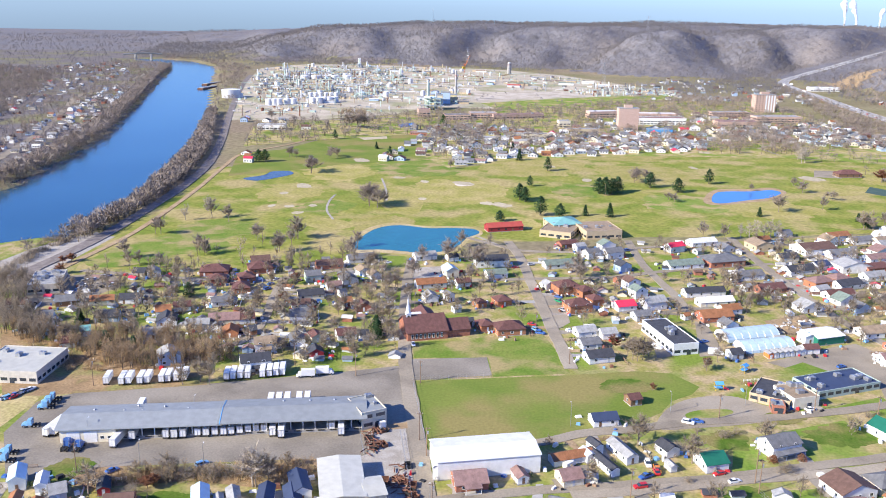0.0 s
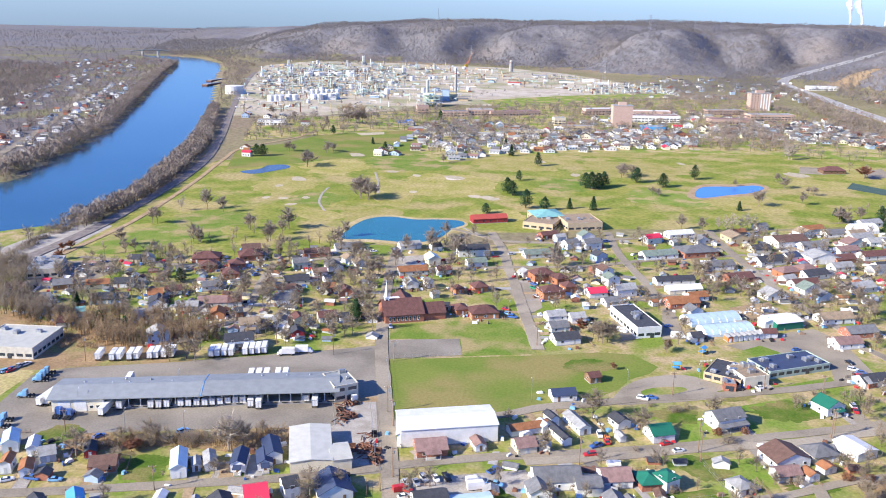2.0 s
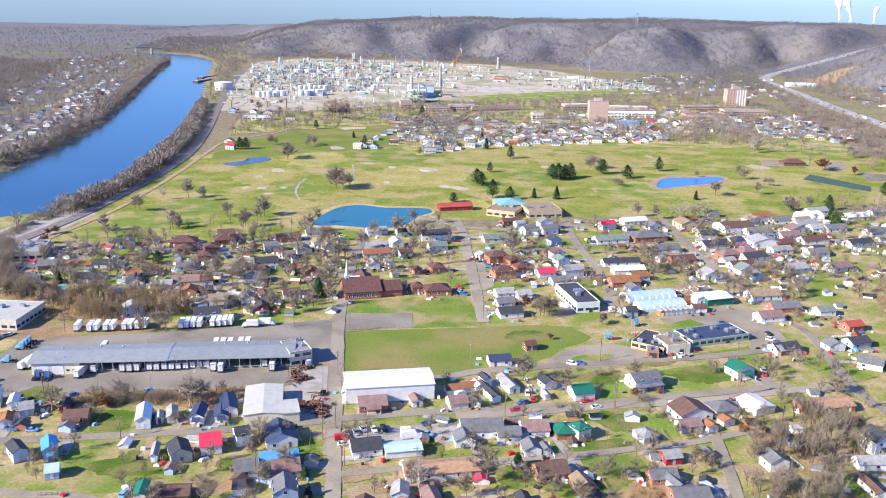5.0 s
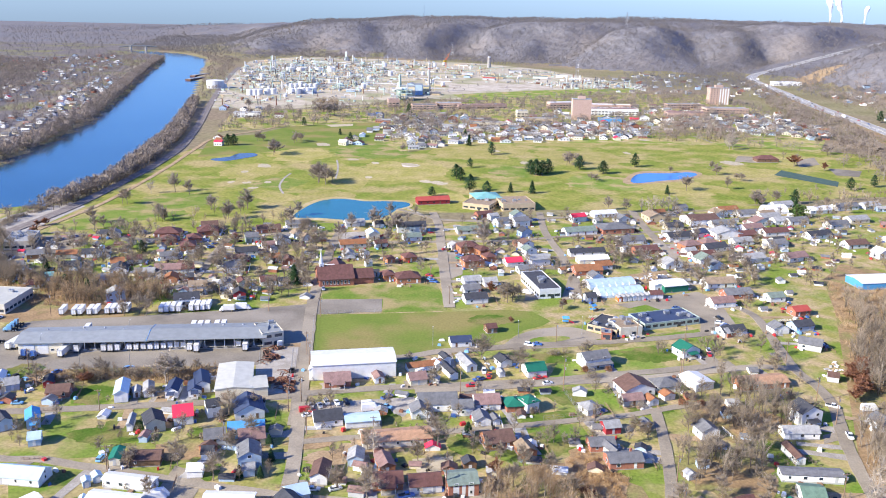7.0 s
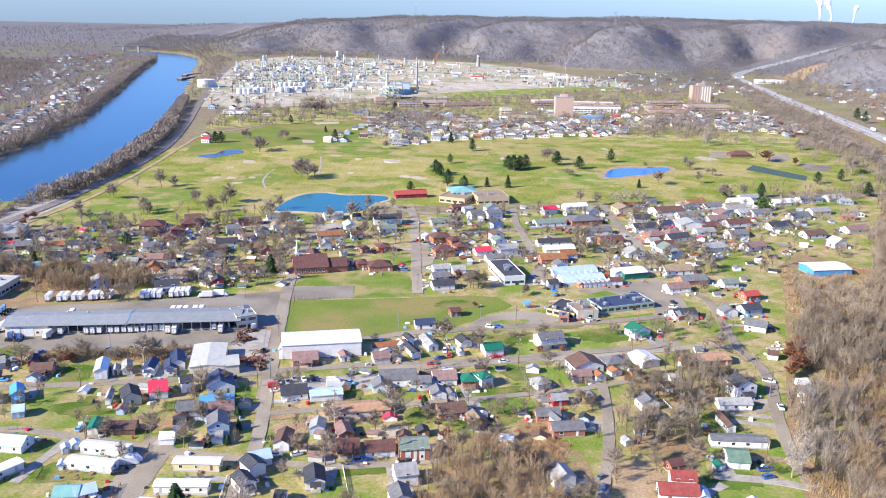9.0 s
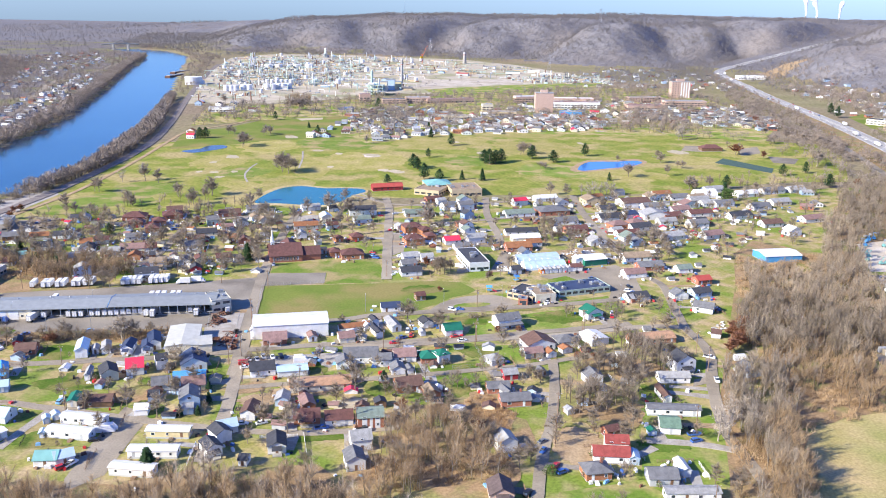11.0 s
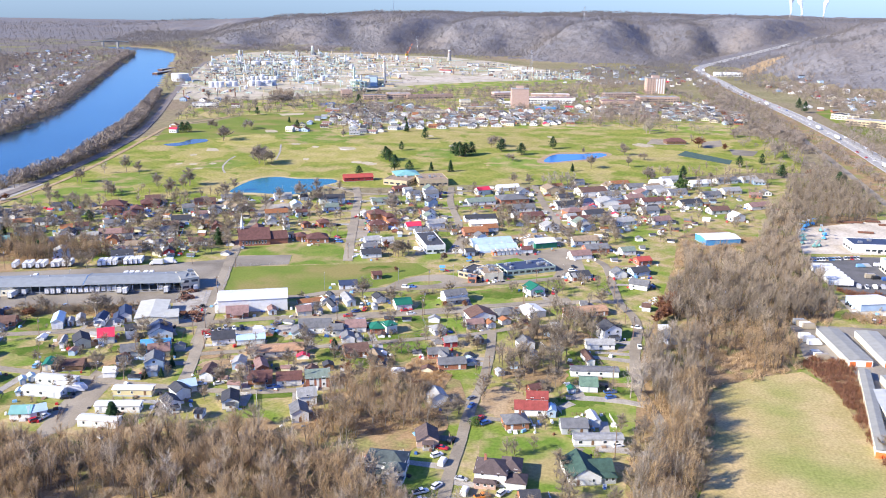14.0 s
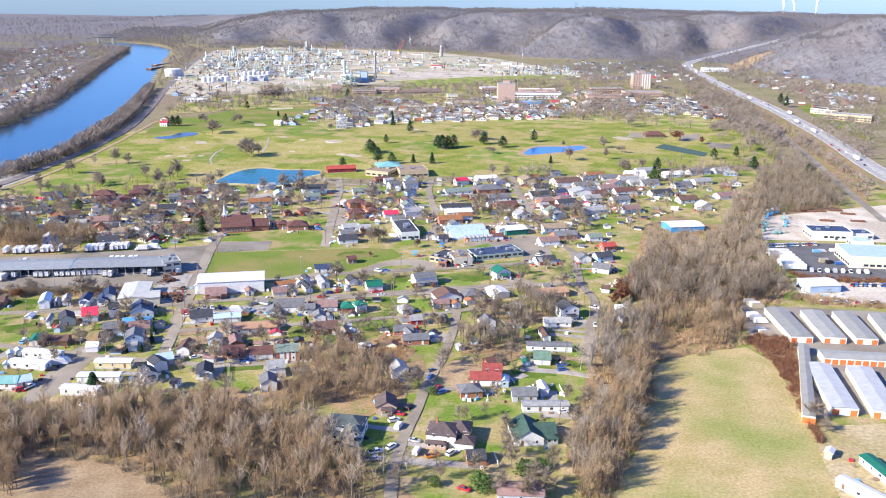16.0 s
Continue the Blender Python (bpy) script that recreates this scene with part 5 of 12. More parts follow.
sheet('loop_island', smooth([(54.1, 307.1), (61.1, 312.2), (70.2, 313.9), (72.1, 311), (63.8, 305.2), (56, 302.7)], 5, True), 'lawn', 0.13, 'green grass island in the turning loop', 'grass')
sheet('turning_loop', smooth([(42.4, 293.5), (47.5, 310.3), (58.5, 321.9), (73.9, 326.5), (85.5, 320.1), (97.8, 314.2), (78.9, 303.8), (56.6, 296.1)], 5, True), 'asphalt', 0.1016, 'grey asphalt turning loop', 'road')
sheet('dry_field', [(173.2, 81.9), (184.3, 117), (192.5, 159.4), (197.7, 188), (217.1, 206.5), (241.3, 216.9), (249.2, 202.1), (251.1, 158.4), (250.4, 119), (249.4, 97.1), (135, -10), (60, -10)], 'hay_field', 0.0932, 'dry tan and green hay field', 'grass')
sheet('dry_field', [(-32.5, 76.1), (-22.6, 79.8), (1.9, 80), (19.1, 73.5), (37.4, 62.6), (-30, -40), (-160, -40)], 'dirt', 0.0948, 'dry tan hay field', 'grass')
sheet('woodland_floor', [(-60.1, 118.2), (-32.5, 119), (-8.4, 131.2), (27.2, 141.9), (44, 126.8), (70.5, 119.2), (87.8, 98.6), (107.5, 76.2), (116, 67.8), (43.4, 57.2), (19.1, 73.5), (1.9, 80), (-22.6, 79.8), (-32.5, 76.1), (-150, 80)], 'leaf_litter', 0.0864, 'brown leaf litter under the trees', 'ground')
sheet('woodland_floor', [(172.3, 216.2), (186.9, 282.8), (206.8, 373.2), (215.8, 431.1), (235.4, 467.1), (275, 441.5), (319, 580.9), (372.2, 665.7), (384.8, 571.1), (365.2, 490.4), (298.8, 445.7), (279.5, 373), (286.4, 318.5), (270.9, 278.6), (246.4, 270.4), (246.1, 227.9), (238.8, 216.5), (198.4, 194.2), (188.8, 144), (174.6, 89.5), (165.1, 80.7), (158.3, 109.1), (165.4, 155.3)], 'leaf_litter', 0.088, 'brown leaf litter under the trees', 'ground')
sheet('woodland_floor', [(46.1, 188.1), (73.2, 197), (96.3, 185.3), (100.9, 167.9), (95.4, 161.1), (46.9, 152.8)], 'leaf_litter', 0.0946, 'brown leaf litter under the trees', 'ground')
sheet('reed_bed', [(71.1, 198.7), (80.9, 212.1), (84.1, 194.8), (92.7, 190.4), (90.5, 177), (74, 174.2)], 'reed', 0.1112, 'tall dry orange-brown grass', 'reeds')
sheet('scrub_ground', [(-254.6, 348.1), (-207.1, 329.4), (-159.1, 346.4), (-144, 337.9), (-133.7, 302.5), (-193.6, 282.2), (-207.1, 279.6)], 'leaf_litter', 0.0928, 'brown scrub ground behind the truck yard', 'ground')
sheet('scrub_ground', [(-160.3, 231), (-109.4, 243.7), (-72.5, 252.6), (-69.8, 241.1), (-89.6, 231.5), (-110.2, 231.8), (-142, 222)], 'leaf_litter', 0.1144, 'brown scrub ground along the yard', 'ground')
sheet('equipment_lot', [(302.2, 470.6), (365.3, 504.5), (426.1, 537.9), (426.3, 438.2), (370.2, 414.6), (290.5, 407.6)], 'white_gravel', 0.106, 'white gravel equipment lot', 'yard')
sheet('dealer_lot', [(287.1, 400.2), (343.9, 407.3), (376.8, 365.8), (352.6, 334.6), (294.2, 324.8)], 'asphalt_dark', 0.1126, 'dark asphalt lot of the truck dealer', 'car park')
sheet('dealer_gravel', [(286.4, 318.5), (350.6, 329.1), (366.2, 294.1), (306.4, 284.4), (286.3, 294.5)], 'white_gravel', 0.1092, 'pale gravel lot', 'yard')
sheet('storage_yard', [(250.2, 275.3), (267.5, 276.3), (358.7, 276.1), (336, 171.3), (248.5, 148.4), (263.9, 222.5), (246.1, 227.9)], 'asphalt_old', 0.1108, 'grey asphalt yard of the storage units', 'yard')
sheet('storage_lawn', [(250.9, 142), (285.7, 149.5), (302.3, 119.1), (281.9, 92.1), (245.5, 89.9), (247.5, 122.5)], 'hay', 0.1124, 'patchy grass by the storage units', 'grass')
sheet('bunker', blot(-213.2, 698.9, 5.4, 8.7, 37, 41, 30), 'sand', 0.1301, 'pale worn sand bunker on the golf course', 'sand')
sheet('bunker', blot(-184.0, 625.3, 3.2, 4.3, 24, 42, 30), 'sand', 0.1309, 'pale worn sand bunker on the golf course', 'sand')
sheet('bunker', blot(-200.4, 619.0, 3.5, 4.3, 11, 43, 30), 'sand', 0.1317, 'pale worn sand bunker on the golf course', 'sand')
sheet('bunker', blot(-140.8, 748.2, 4.8, 5.8, 48, 44, 30), 'sand', 0.1325, 'pale worn sand bunker on the golf course', 'sand')
sheet('bunker', blot(-193.4, 830.0, 7.1, 11.6, 35, 45, 30), 'sand', 0.1333, 'pale worn sand bunker on the golf course', 'sand')
sheet('bunker', blot(-115.3, 735.0, 3.6, 5.6, 22, 46, 30), 'sand', 0.1341, 'pale worn sand bunker on the golf course', 'sand')
sheet('bunker', blot(-105.6, 664.4, 3.3, 4.7, 9, 47, 30), 'sand', 0.1349, 'pale worn sand bunker on the golf course', 'sand')
sheet('bunker', blot(-81.6, 733.8, 6.4, 11.1, 46, 48, 30), 'sand', 0.1357, 'pale worn sand bunker on the golf course', 'sand')
sheet('bunker', blot(-53.8, 658.0, 5.1, 6.1, 33, 49, 30), 'sand', 0.1365, 'pale worn sand bunker on the golf course', 'sand')
sheet('bunker', blot(-43.4, 655.3, 5.8, 7.6, 20, 50, 30), 'sand', 0.1373, 'pale worn sand bunker on the golf course', 'sand')
sheet('bunker', blot(-214.3, 618.3, 2.8, 4.3, 7, 51, 30), 'sand', 0.1381, 'pale worn sand bunker on the golf course', 'sand')
sheet('bunker', blot(-188.2, 599.9, 4.7, 4.1, 44, 52, 30), 'sand', 0.1389, 'pale worn sand bunker on the golf course', 'sand')
sheet('bunker', blot(152.2, 952.7, 5.0, 8.4, 31, 53, 30), 'sand', 0.1397, 'pale worn sand bunker on the golf course', 'sand')
sheet('bunker', blot(128.3, 853.1, 3.6, 7.0, 18, 54, 30), 'sand', 0.1405, 'pale worn sand bunker on the golf course', 'sand')
sheet('bunker', blot(25.6, 769.2, 4.1, 7.9, 5, 55, 30), 'sand', 0.1413, 'pale worn sand bunker on the golf course', 'sand')
sheet('bunker', blot(-8.6, 833.8, 4.0, 6.8, 42, 56, 30), 'sand', 0.1421, 'pale worn sand bunker on the golf course', 'sand')
sheet('bunker', blot(227.7, 818.2, 9.5, 12.7, 29, 57, 30), 'sand', 0.1429, 'pale worn sand bunker on the golf course', 'sand')
sheet('bunker', blot(-219.6, 665.0, 3.7, 4.8, 16, 58, 30), 'sand', 0.1437, 'pale worn sand bunker on the golf course', 'sand')
road('cart_path', [(-154.9, 741.4), (-142.3, 697.8), (-132.4, 652.7)], 1.7, 'gravel', 0.200, 'pale gravel cart path over the grass', 'path')
road('cart_path', [(-51.4, 557.2), (-39.8, 542.5), (-23.9, 524.2)], 1.7, 'gravel', 0.202, 'pale gravel cart path over the grass', 'path')
road('cart_path', [(-177.4, 666.5), (-175.7, 642.6), (-169.1, 611.4), (-156.8, 584.0)], 1.7, 'gravel', 0.204, 'pale gravel cart path over the grass', 'path')
road('cart_path', [(229.1, 950.5), (218.2, 992.7), (202.2, 997.9)], 1.7, 'gravel', 0.206, 'pale gravel cart path over the grass', 'path')
sheet('turf_patch', smooth([(-86.5, 537.9), (-105.0, 526.4), (-108.0, 507.8), (-79.9, 496.7), (-57.6, 488.4), (-70.7, 526.5)], 5, True), 'turf_dry', 0.0581, 'worn tan grass beside the pond', 'grass')
sheet('turf_patch', smooth([(-270.5, 451.1), (-268.4, 490.8), (-246.5, 534.0), (-223.5, 564.6), (-206.9, 542.9), (-217.2, 502.0), (-233.7, 467.1), (-247.9, 448.0)], 5, True), 'lawn', 0.0597, 'lush green grass at the low end of the course', 'grass')
sheet('turf_patch', smooth([(-179.9, 574.4), (-160.9, 587.6), (-136.5, 571.1), (-154.1, 554.6)], 5, True), 'turf_dry', 0.0613, 'dry grass under the trees', 'grass')
sheet('turf_patch', smooth([(-150.1, 681.4), (-137.4, 714.0), (-109.9, 691.0), (-101.4, 614.9), (-125.2, 621.5)], 5, True), 'turf_dry', 0.0629, 'dry tan grass under the big trees', 'grass')
sheet('turf_patch', blot(-229.2, 546.2, 26, 22, 0, 7), 'lawn', 0.0711, 'lush mown fairway on the golf course', 'grass')
sheet('turf_patch', blot(-229.1, 499.4, 30, 20, 0, 8), 'lawn', 0.0722, 'lush mown fairway on the golf course', 'grass')
sheet('turf_patch', blot(-214.6, 666.1, 24, 40, 0, 9), 'turf_dry', 0.0733, 'worn dry grass on the golf course', 'grass')
sheet('turf_patch', blot(-79.2, 526.5, 22, 24, 0, 10), 'turf_dry', 0.0744, 'worn dry grass on the golf course', 'grass')
sheet('turf_patch', blot(-119.7, 577.0, 22, 26, 0, 11), 'turf_dry', 0.0755, 'worn dry grass on the golf course', 'grass')
sheet('turf_patch', blot(-198.0, 764.8, 30, 40, 0, 12), 'turf_dry', 0.0766, 'worn dry grass on the golf course', 'grass')
sheet('turf_patch', blot(-79.4, 698.2, 40, 50, 0, 13), 'turf_dry', 0.0777, 'worn dry grass on the golf course', 'grass')
sheet('turf_patch', blot(-27.0, 836.7, 50, 60, 0, 14), 'turf_dry', 0.0788, 'worn dry grass on the golf course', 'grass')
sheet('turf_patch', blot(23.5, 722.6, 30, 30, 0, 15), 'lawn', 0.0799, 'lush mown fairway on the golf course', 'grass')
sheet('turf_patch', blot(80.8, 816.1, 50, 40, 0, 16), 'turf_dry', 0.0810, 'worn dry grass on the golf course', 'grass')
sheet('turf_patch', blot(106.1, 687.2, 40, 30, 0, 17), 'lawn', 0.0821, 'lush mown fairway on the golf course', 'grass')
sheet('turf_patch', blot(163.5, 675.4, 40, 30, 0, 18), 'turf_dry', 0.0832, 'worn dry grass on the golf course', 'grass')
sheet('turf_patch', blot(48.8, 904.2, 60, 30, 0, 19), 'turf_dry', 0.0843, 'worn dry grass on the golf course', 'grass')
sheet('turf_patch', blot(-135.4, 798.3, 40, 50, 0, 20), 'lawn', 0.0854, 'lush mown fairway on the golf course', 'grass')
sheet('turf_patch', blot(-173.0, 622.8, 20, 24, 0, 21), 'lawn', 0.0865, 'lush mown fairway on the golf course', 'grass')
sheet('turf_patch', blot(236.8, 773.1, 30, 24, 0, 22), 'turf_dry', 0.0876, 'worn dry grass on the golf course', 'grass')
sheet('turf_patch', blot(303.1, 836.2, 30, 40, 0, 23), 'turf_dry', 0.0887, 'worn dry grass on the golf course', 'grass')
sheet('turf_patch', blot(-31.4, 596.8, 22, 20, 0, 24), 'turf_dry', 0.0898, 'worn dry grass on the golf course', 'grass')
sheet('turf_patch', blot(17.0, 618.7, 22, 16, 0, 25), 'turf_dry', 0.0909, 'worn dry grass on the golf course', 'grass')
sheet('park_car_park', [(318.4, 809.8), (346.7, 800.6), (335.0, 769.5), (315.3, 772.5)], 'asphalt_old', .1752, 'worn grey asphalt car park beside the courts', 'car park')
sheet('bunker', blot(-211.6, 693.4, 7.4, 4.7, 3, 59, 30), 'sand', 0.124, 'pale sand bunker on the golf course', 'sand')
sheet('bunker', blot(-38.6, 651.3, 5.8, 4.8, 40, 60, 30), 'sand', 0.1256, 'pale sand bunker on the golf course', 'sand')
sheet('bunker', blot(230.4, 817.5, 9.3, 9.8, 27, 61, 30), 'sand', 0.1272, 'pale sand bunker on the golf course', 'sand')
sheet('green', smooth([(-88.2, 733.3), (-76.3, 738.8), (-72.1, 726.4), (-83.9, 721)], 5, True), 'white_gravel', 0.1288, 'pale sand bunker on the golf course', 'sand')
sheet('turf_patch', blot(-90.5, 157.6, 9, 5, 15, 200), 'grass_lush', 0.1182, 'lush green grass between the houses', 'grass')
sheet('turf_patch', blot(-112.5, 216.8, 8, 9, 15, 201), 'grass_lush', 0.1193, 'lush green grass between the houses', 'grass')
sheet('turf_patch', blot(5.9, 215.6, 5, 9, 15, 202), 'grass_lush', 0.1204, 'lush green grass between the houses', 'grass')
sheet('turf_patch', blot(36, 203, 6, 8, 15, 203), 'grass_lush', 0.1215, 'lush green grass between the houses', 'grass')
sheet('turf_patch', blot(62.6, 208, 13, 9, 15, 204), 'grass_lush', 0.1226, 'lush green grass between the houses', 'grass')
sheet('turf_patch', blot(-59.8, 194, 3, 5, 15, 205), 'grass_lush', 0.1237, 'lush green grass between the houses', 'grass')
sheet('turf_patch', blot(-33, 203, 4, 7, 15, 206), 'grass_lush', 0.1248, 'lush green grass between the houses', 'grass')
sheet('turf_patch', blot(-72.7, 143, 12, 6, 15, 207), 'grass_lush', 0.1259, 'lush green grass between the houses', 'grass')
sheet('turf_patch', blot(150, 222, 8, 9, 15, 208), 'grass_lush', 0.1270, 'lush green grass between the houses', 'grass')
sheet('turf_patch', blot(147, 176, 10, 7, 15, 209), 'grass_lush', 0.1281, 'lush green grass between the houses', 'grass')
sheet('turf_patch', blot(158, 190, 6, 8, 15, 210), 'grass_lush', 0.1292, 'lush green grass between the houses', 'grass')
sheet('turf_patch', blot(66, 228, 12, 6, 15, 211), 'grass_lush', 0.1303, 'lush green grass between the houses', 'grass')
sheet('turf_patch', blot(104, 243, 9, 5, 15, 212), 'grass_lush', 0.1314, 'lush green grass between the houses', 'grass')
sheet('turf_patch', blot(8, 170, 10, 3.5, 15, 213), 'grass_lush', 0.1325, 'lush green grass between the houses', 'grass')
sheet('turf_patch', blot(20, 160, 14, 4, 15, 214), 'grass_lush', 0.1336, 'lush green grass between the houses', 'grass')
sheet('turf_patch', blot(-45, 170, 4, 6, 15, 215), 'grass_lush', 0.1347, 'lush green grass between the houses', 'grass')
sheet('turf_patch', blot(-88, 190, 14, 9, 15, 216), 'grass_lush', 0.1358, 'lush green grass between the houses', 'grass')
sheet('yard_patch', blot(72, 166, 20, 15, 17, 300), 'leaf_litter', 0.1786, 'russet leaf litter under bare trees', 'ground')
sheet('yard_patch', blot(66, 140, 26, 20, 17, 301), 'leaf_litter', 0.1797, 'russet leaf litter under bare trees', 'ground')
sheet('yard_patch', blot(124, 200, 16, 17, 17, 302), 'leaf_litter', 0.1808, 'brown leaf litter in a wooded yard', 'ground')
sheet('yard_patch', blot(116, 168, 9, 14, 17, 303), 'dirt', 0.1819, 'bare brown yard beside the lane', 'ground')
sheet('yard_patch', blot(134, 240, 18, 15, 17, 304), 'leaf_litter', 0.1830, 'brown leaf litter in a wooded yard', 'ground')
sheet('yard_patch', blot(6, 197, 14, 6, 17, 305), 'dirt', 0.1841, 'bare brown yard', 'ground')
sheet('yard_patch', blot(-18, 196, 9, 6, 17, 306), 'leaf_litter', 0.1852, 'brown yard under a bare tree', 'ground')
sheet('yard_patch', blot(-58, 182, 12, 7, 17, 307), 'leaf_litter', 0.1863, 'brown yard under bare trees', 'ground')
sheet('yard_patch', blot(82, 200, 9, 11, 17, 308), 'reed', 0.1874, 'heap of dry straw-coloured grass', 'ground')
sheet('yard_patch', blot(-7, 186, 9, 5, 17, 309), 'dirt', 0.1885, 'bare brown yard', 'ground')
sheet('yard_patch', blot(190, 250, 9, 5, 17, 310), 'hay_field', 0.1896, 'dry grass clearing in the wood', 'ground')
sheet('turf_patch', blot(33.9, 329.2, 11, 7, 20, 230), 'grass_lush', 0.1184, 'lush green grass between the houses', 'grass')
sheet('turf_patch', blot(108.5, 299.3, 13, 8, 20, 231), 'grass_lush', 0.1193, 'lush green grass between the houses', 'grass')
sheet('turf_patch', blot(65.8, 288.0, 9, 7, 20, 232), 'grass_lush', 0.1202, 'lush green grass between the houses', 'grass')
sheet('turf_patch', blot(71.2, 248.9, 8, 9, 20, 233), 'grass_lush', 0.1211, 'lush green grass between the houses', 'grass')
sheet('turf_patch', blot(95.7, 259.0, 8, 4, 20, 234), 'grass_lush', 0.1220, 'lush green grass between the houses', 'grass')
sheet('turf_patch', blot(90.6, 310.2, 9, 5, 20, 235), 'grass_lush', 0.1229, 'lush green grass between the houses', 'grass')
sheet('turf_patch', blot(-81.6, 221.5, 6, 7, 20, 236), 'grass_lush', 0.1238, 'lush green grass between the houses', 'grass')
sheet('turf_patch', blot(-152.6, 232.4, 8, 7, 20, 237), 'grass_lush', 0.1247, 'lush green grass between the houses', 'grass')
sheet('pond', smooth([(-126.5, 516.8), (-121, 509.2), (-107.4, 512), (-92.2, 510.9), (-80.6, 509.1), (-67.1, 516.2), (-60.5, 529.2), (-57.1, 550), (-50.3, 564.4), (-55.7, 575), (-72.8, 574.8), (-86.6, 571.8), (-106.1, 576.3), (-118.8, 568.3), (-124.9, 548.4)], 5, True), 'pond_water', 0.1604, 'teal-blue pond in the grass', 'pond')
sheet('pond', smooth([(123.1, 702.9), (133.6, 738.1), (161.7, 747), (179.9, 756.2), (185.8, 745.2), (171.5, 722.9), (151.1, 709.1), (128.6, 693)], 5, True), 'blue_water', 0.162, 'bright blue pond in the grass', 'pond')
sheet('pond', smooth([(-274.1, 717.2), (-261.8, 734.5), (-260.2, 752.9), (-245.9, 759.4), (-237.6, 746.2), (-244.1, 730), (-258.1, 709.9)], 5, True), 'muddy_water', 0.1636, 'small dark pond in the grass', 'pond')
sheet('pond_bank', smooth([(-130.4, 513), (-118.9, 501.1), (-105.8, 505.2), (-90.7, 504.2), (-79.3, 502.4), (-64.4, 511.1), (-57.5, 526.9), (-54.4, 547.4), (-47.8, 563.3), (-55.2, 580.3), (-73.6, 579.8), (-87.5, 576.8), (-107.2, 581.4), (-122.4, 574.5), (-130.3, 548.8)], 5, True), 'hay', 0.1352, 'tan dry grass rim of the pond', 'ground')
sheet('pond_bank', smooth([(115.9, 699), (132.4, 747.8), (163.4, 757.5), (181.8, 766.8), (191.2, 748.8), (172.6, 716.3), (149.6, 699.9), (125.5, 685.8)], 5, True), 'dirt', 0.1368, 'bare brown rim of the pond', 'ground')
sheet('tennis_court', [(257.3, 760.6), (269.8, 788.4), (309.0, 740.4), (301.8, 716.4)], 'court_green', 0.1384, 'dark green tennis courts beside the golf course', 'court')
sheet('paved_lot', [(47.4, 394.6), (57.3, 399.9), (56.6, 365.5), (48.7, 361.1)], 'asphalt', 0.14, 'grey asphalt lot beside the white block', 'car park')
sheet('paved_lot', [(71.4, 412.1), (76.6, 413.1), (78.7, 369.7), (67.4, 366.1)], 'asphalt', 0.1416, 'grey asphalt lot beside the white block', 'car park')
sheet('paved_lot', [(136.4, 492.7), (148.9, 498.7), (141.1, 469.3), (132.1, 462.3)], 'asphalt', 0.1432, 'grey asphalt lot between houses', 'car park')
sheet('rubble_ground', [(105.5, 418.8), (127.7, 432.2), (130.2, 410.8), (113.2, 399.2), (106.2, 406.1)], 'dirt', 0.1448, 'bare brown rubble ground', 'ground')
sheet('paved_lot', [(153.3, 544.1), (179.9, 553.8), (186.9, 540.2), (159.6, 525.4)], 'asphalt', 0.1464, 'grey asphalt lot before the shops', 'car park')
sheet('paved_lot', [(-84.5, 475.1), (-63.3, 483.3), (-58.7, 462.2), (-79.9, 453.3)], 'gravel', 0.148, 'gravel lot with parked boats', 'car park')
sheet('driveway', [(164.6, 232.9), (172.5, 237.7), (171.2, 230.9), (163, 225.8)], 'asphalt', 0.1496, 'grey asphalt driveway', 'road')
sheet('driveway', [(-1, 239), (0.1, 247.7), (2.4, 248.1), (2.4, 238.8)], 'concrete', 0.1512, 'pale concrete driveway', 'road')
sheet('driveway', [(-124.5, 202.6), (-127.7, 211.4), (-121.4, 209), (-119.3, 202.1)], 'gravel', 0.1528, 'gravel driveway', 'road')
sheet('driveway', [(130.4, 299.9), (135.7, 304.3), (138.7, 290.7), (133, 287.9)], 'asphalt', 0.1544, 'grey asphalt driveway', 'road')
sheet('driveway', [(19.9, 251.3), (24.7, 253.3), (25.7, 249.9), (20.6, 247.5)], 'asphalt', 0.156, 'grey asphalt driveway', 'road')
sheet('dirt_yard', [(19.8, 189.6), (33.2, 194.1), (34.5, 186.1), (24, 178.4)], 'sand', 0.1576, 'bare tan sand yard behind the houses', 'ground')
sheet('swimming_pool', [(-210.7, 1102.5), (-193.8, 1125.3), (-183.5, 1098.2), (-201.5, 1076)], 'blue_water', 0.1892, 'blue outdoor swimming pool', 'pool')
sheet('plant_ground', [(-437.4, 1094.8), (-587.5, 1534.3), (-723.6, 2033.8), (-659.6, 2244.9), (-353.9, 2225.2), (-145.1, 2154.5), (-5.1, 2016.6), (133.2, 1775.3), (221.5, 1680.4), (187.2, 1541), (41.6, 1458), (-96, 1313.9), (-201.2, 1315), (-233.6, 1213.5), (-325.3, 1126.3)], 'pale_gravel', 0.1308, 'pale gravel ground of the chemical works', 'ground')
sheet('plant_clearing', [(-159.2, 1557.9), (-9, 1629.2), (42.4, 1557), (-89.9, 1455.5), (-145.2, 1438.4)], 'white_gravel', 0.1524, 'pale bare clearing in the chemical works', 'ground')
sheet('plant_grass', [(-130.1, 1387.7), (3.6, 1504), (184.2, 1612.5), (197, 1544), (50.2, 1406.9), (-94.6, 1298.6)], 'lawn', 0.154, 'green strip beside the chemical works', 'grass')
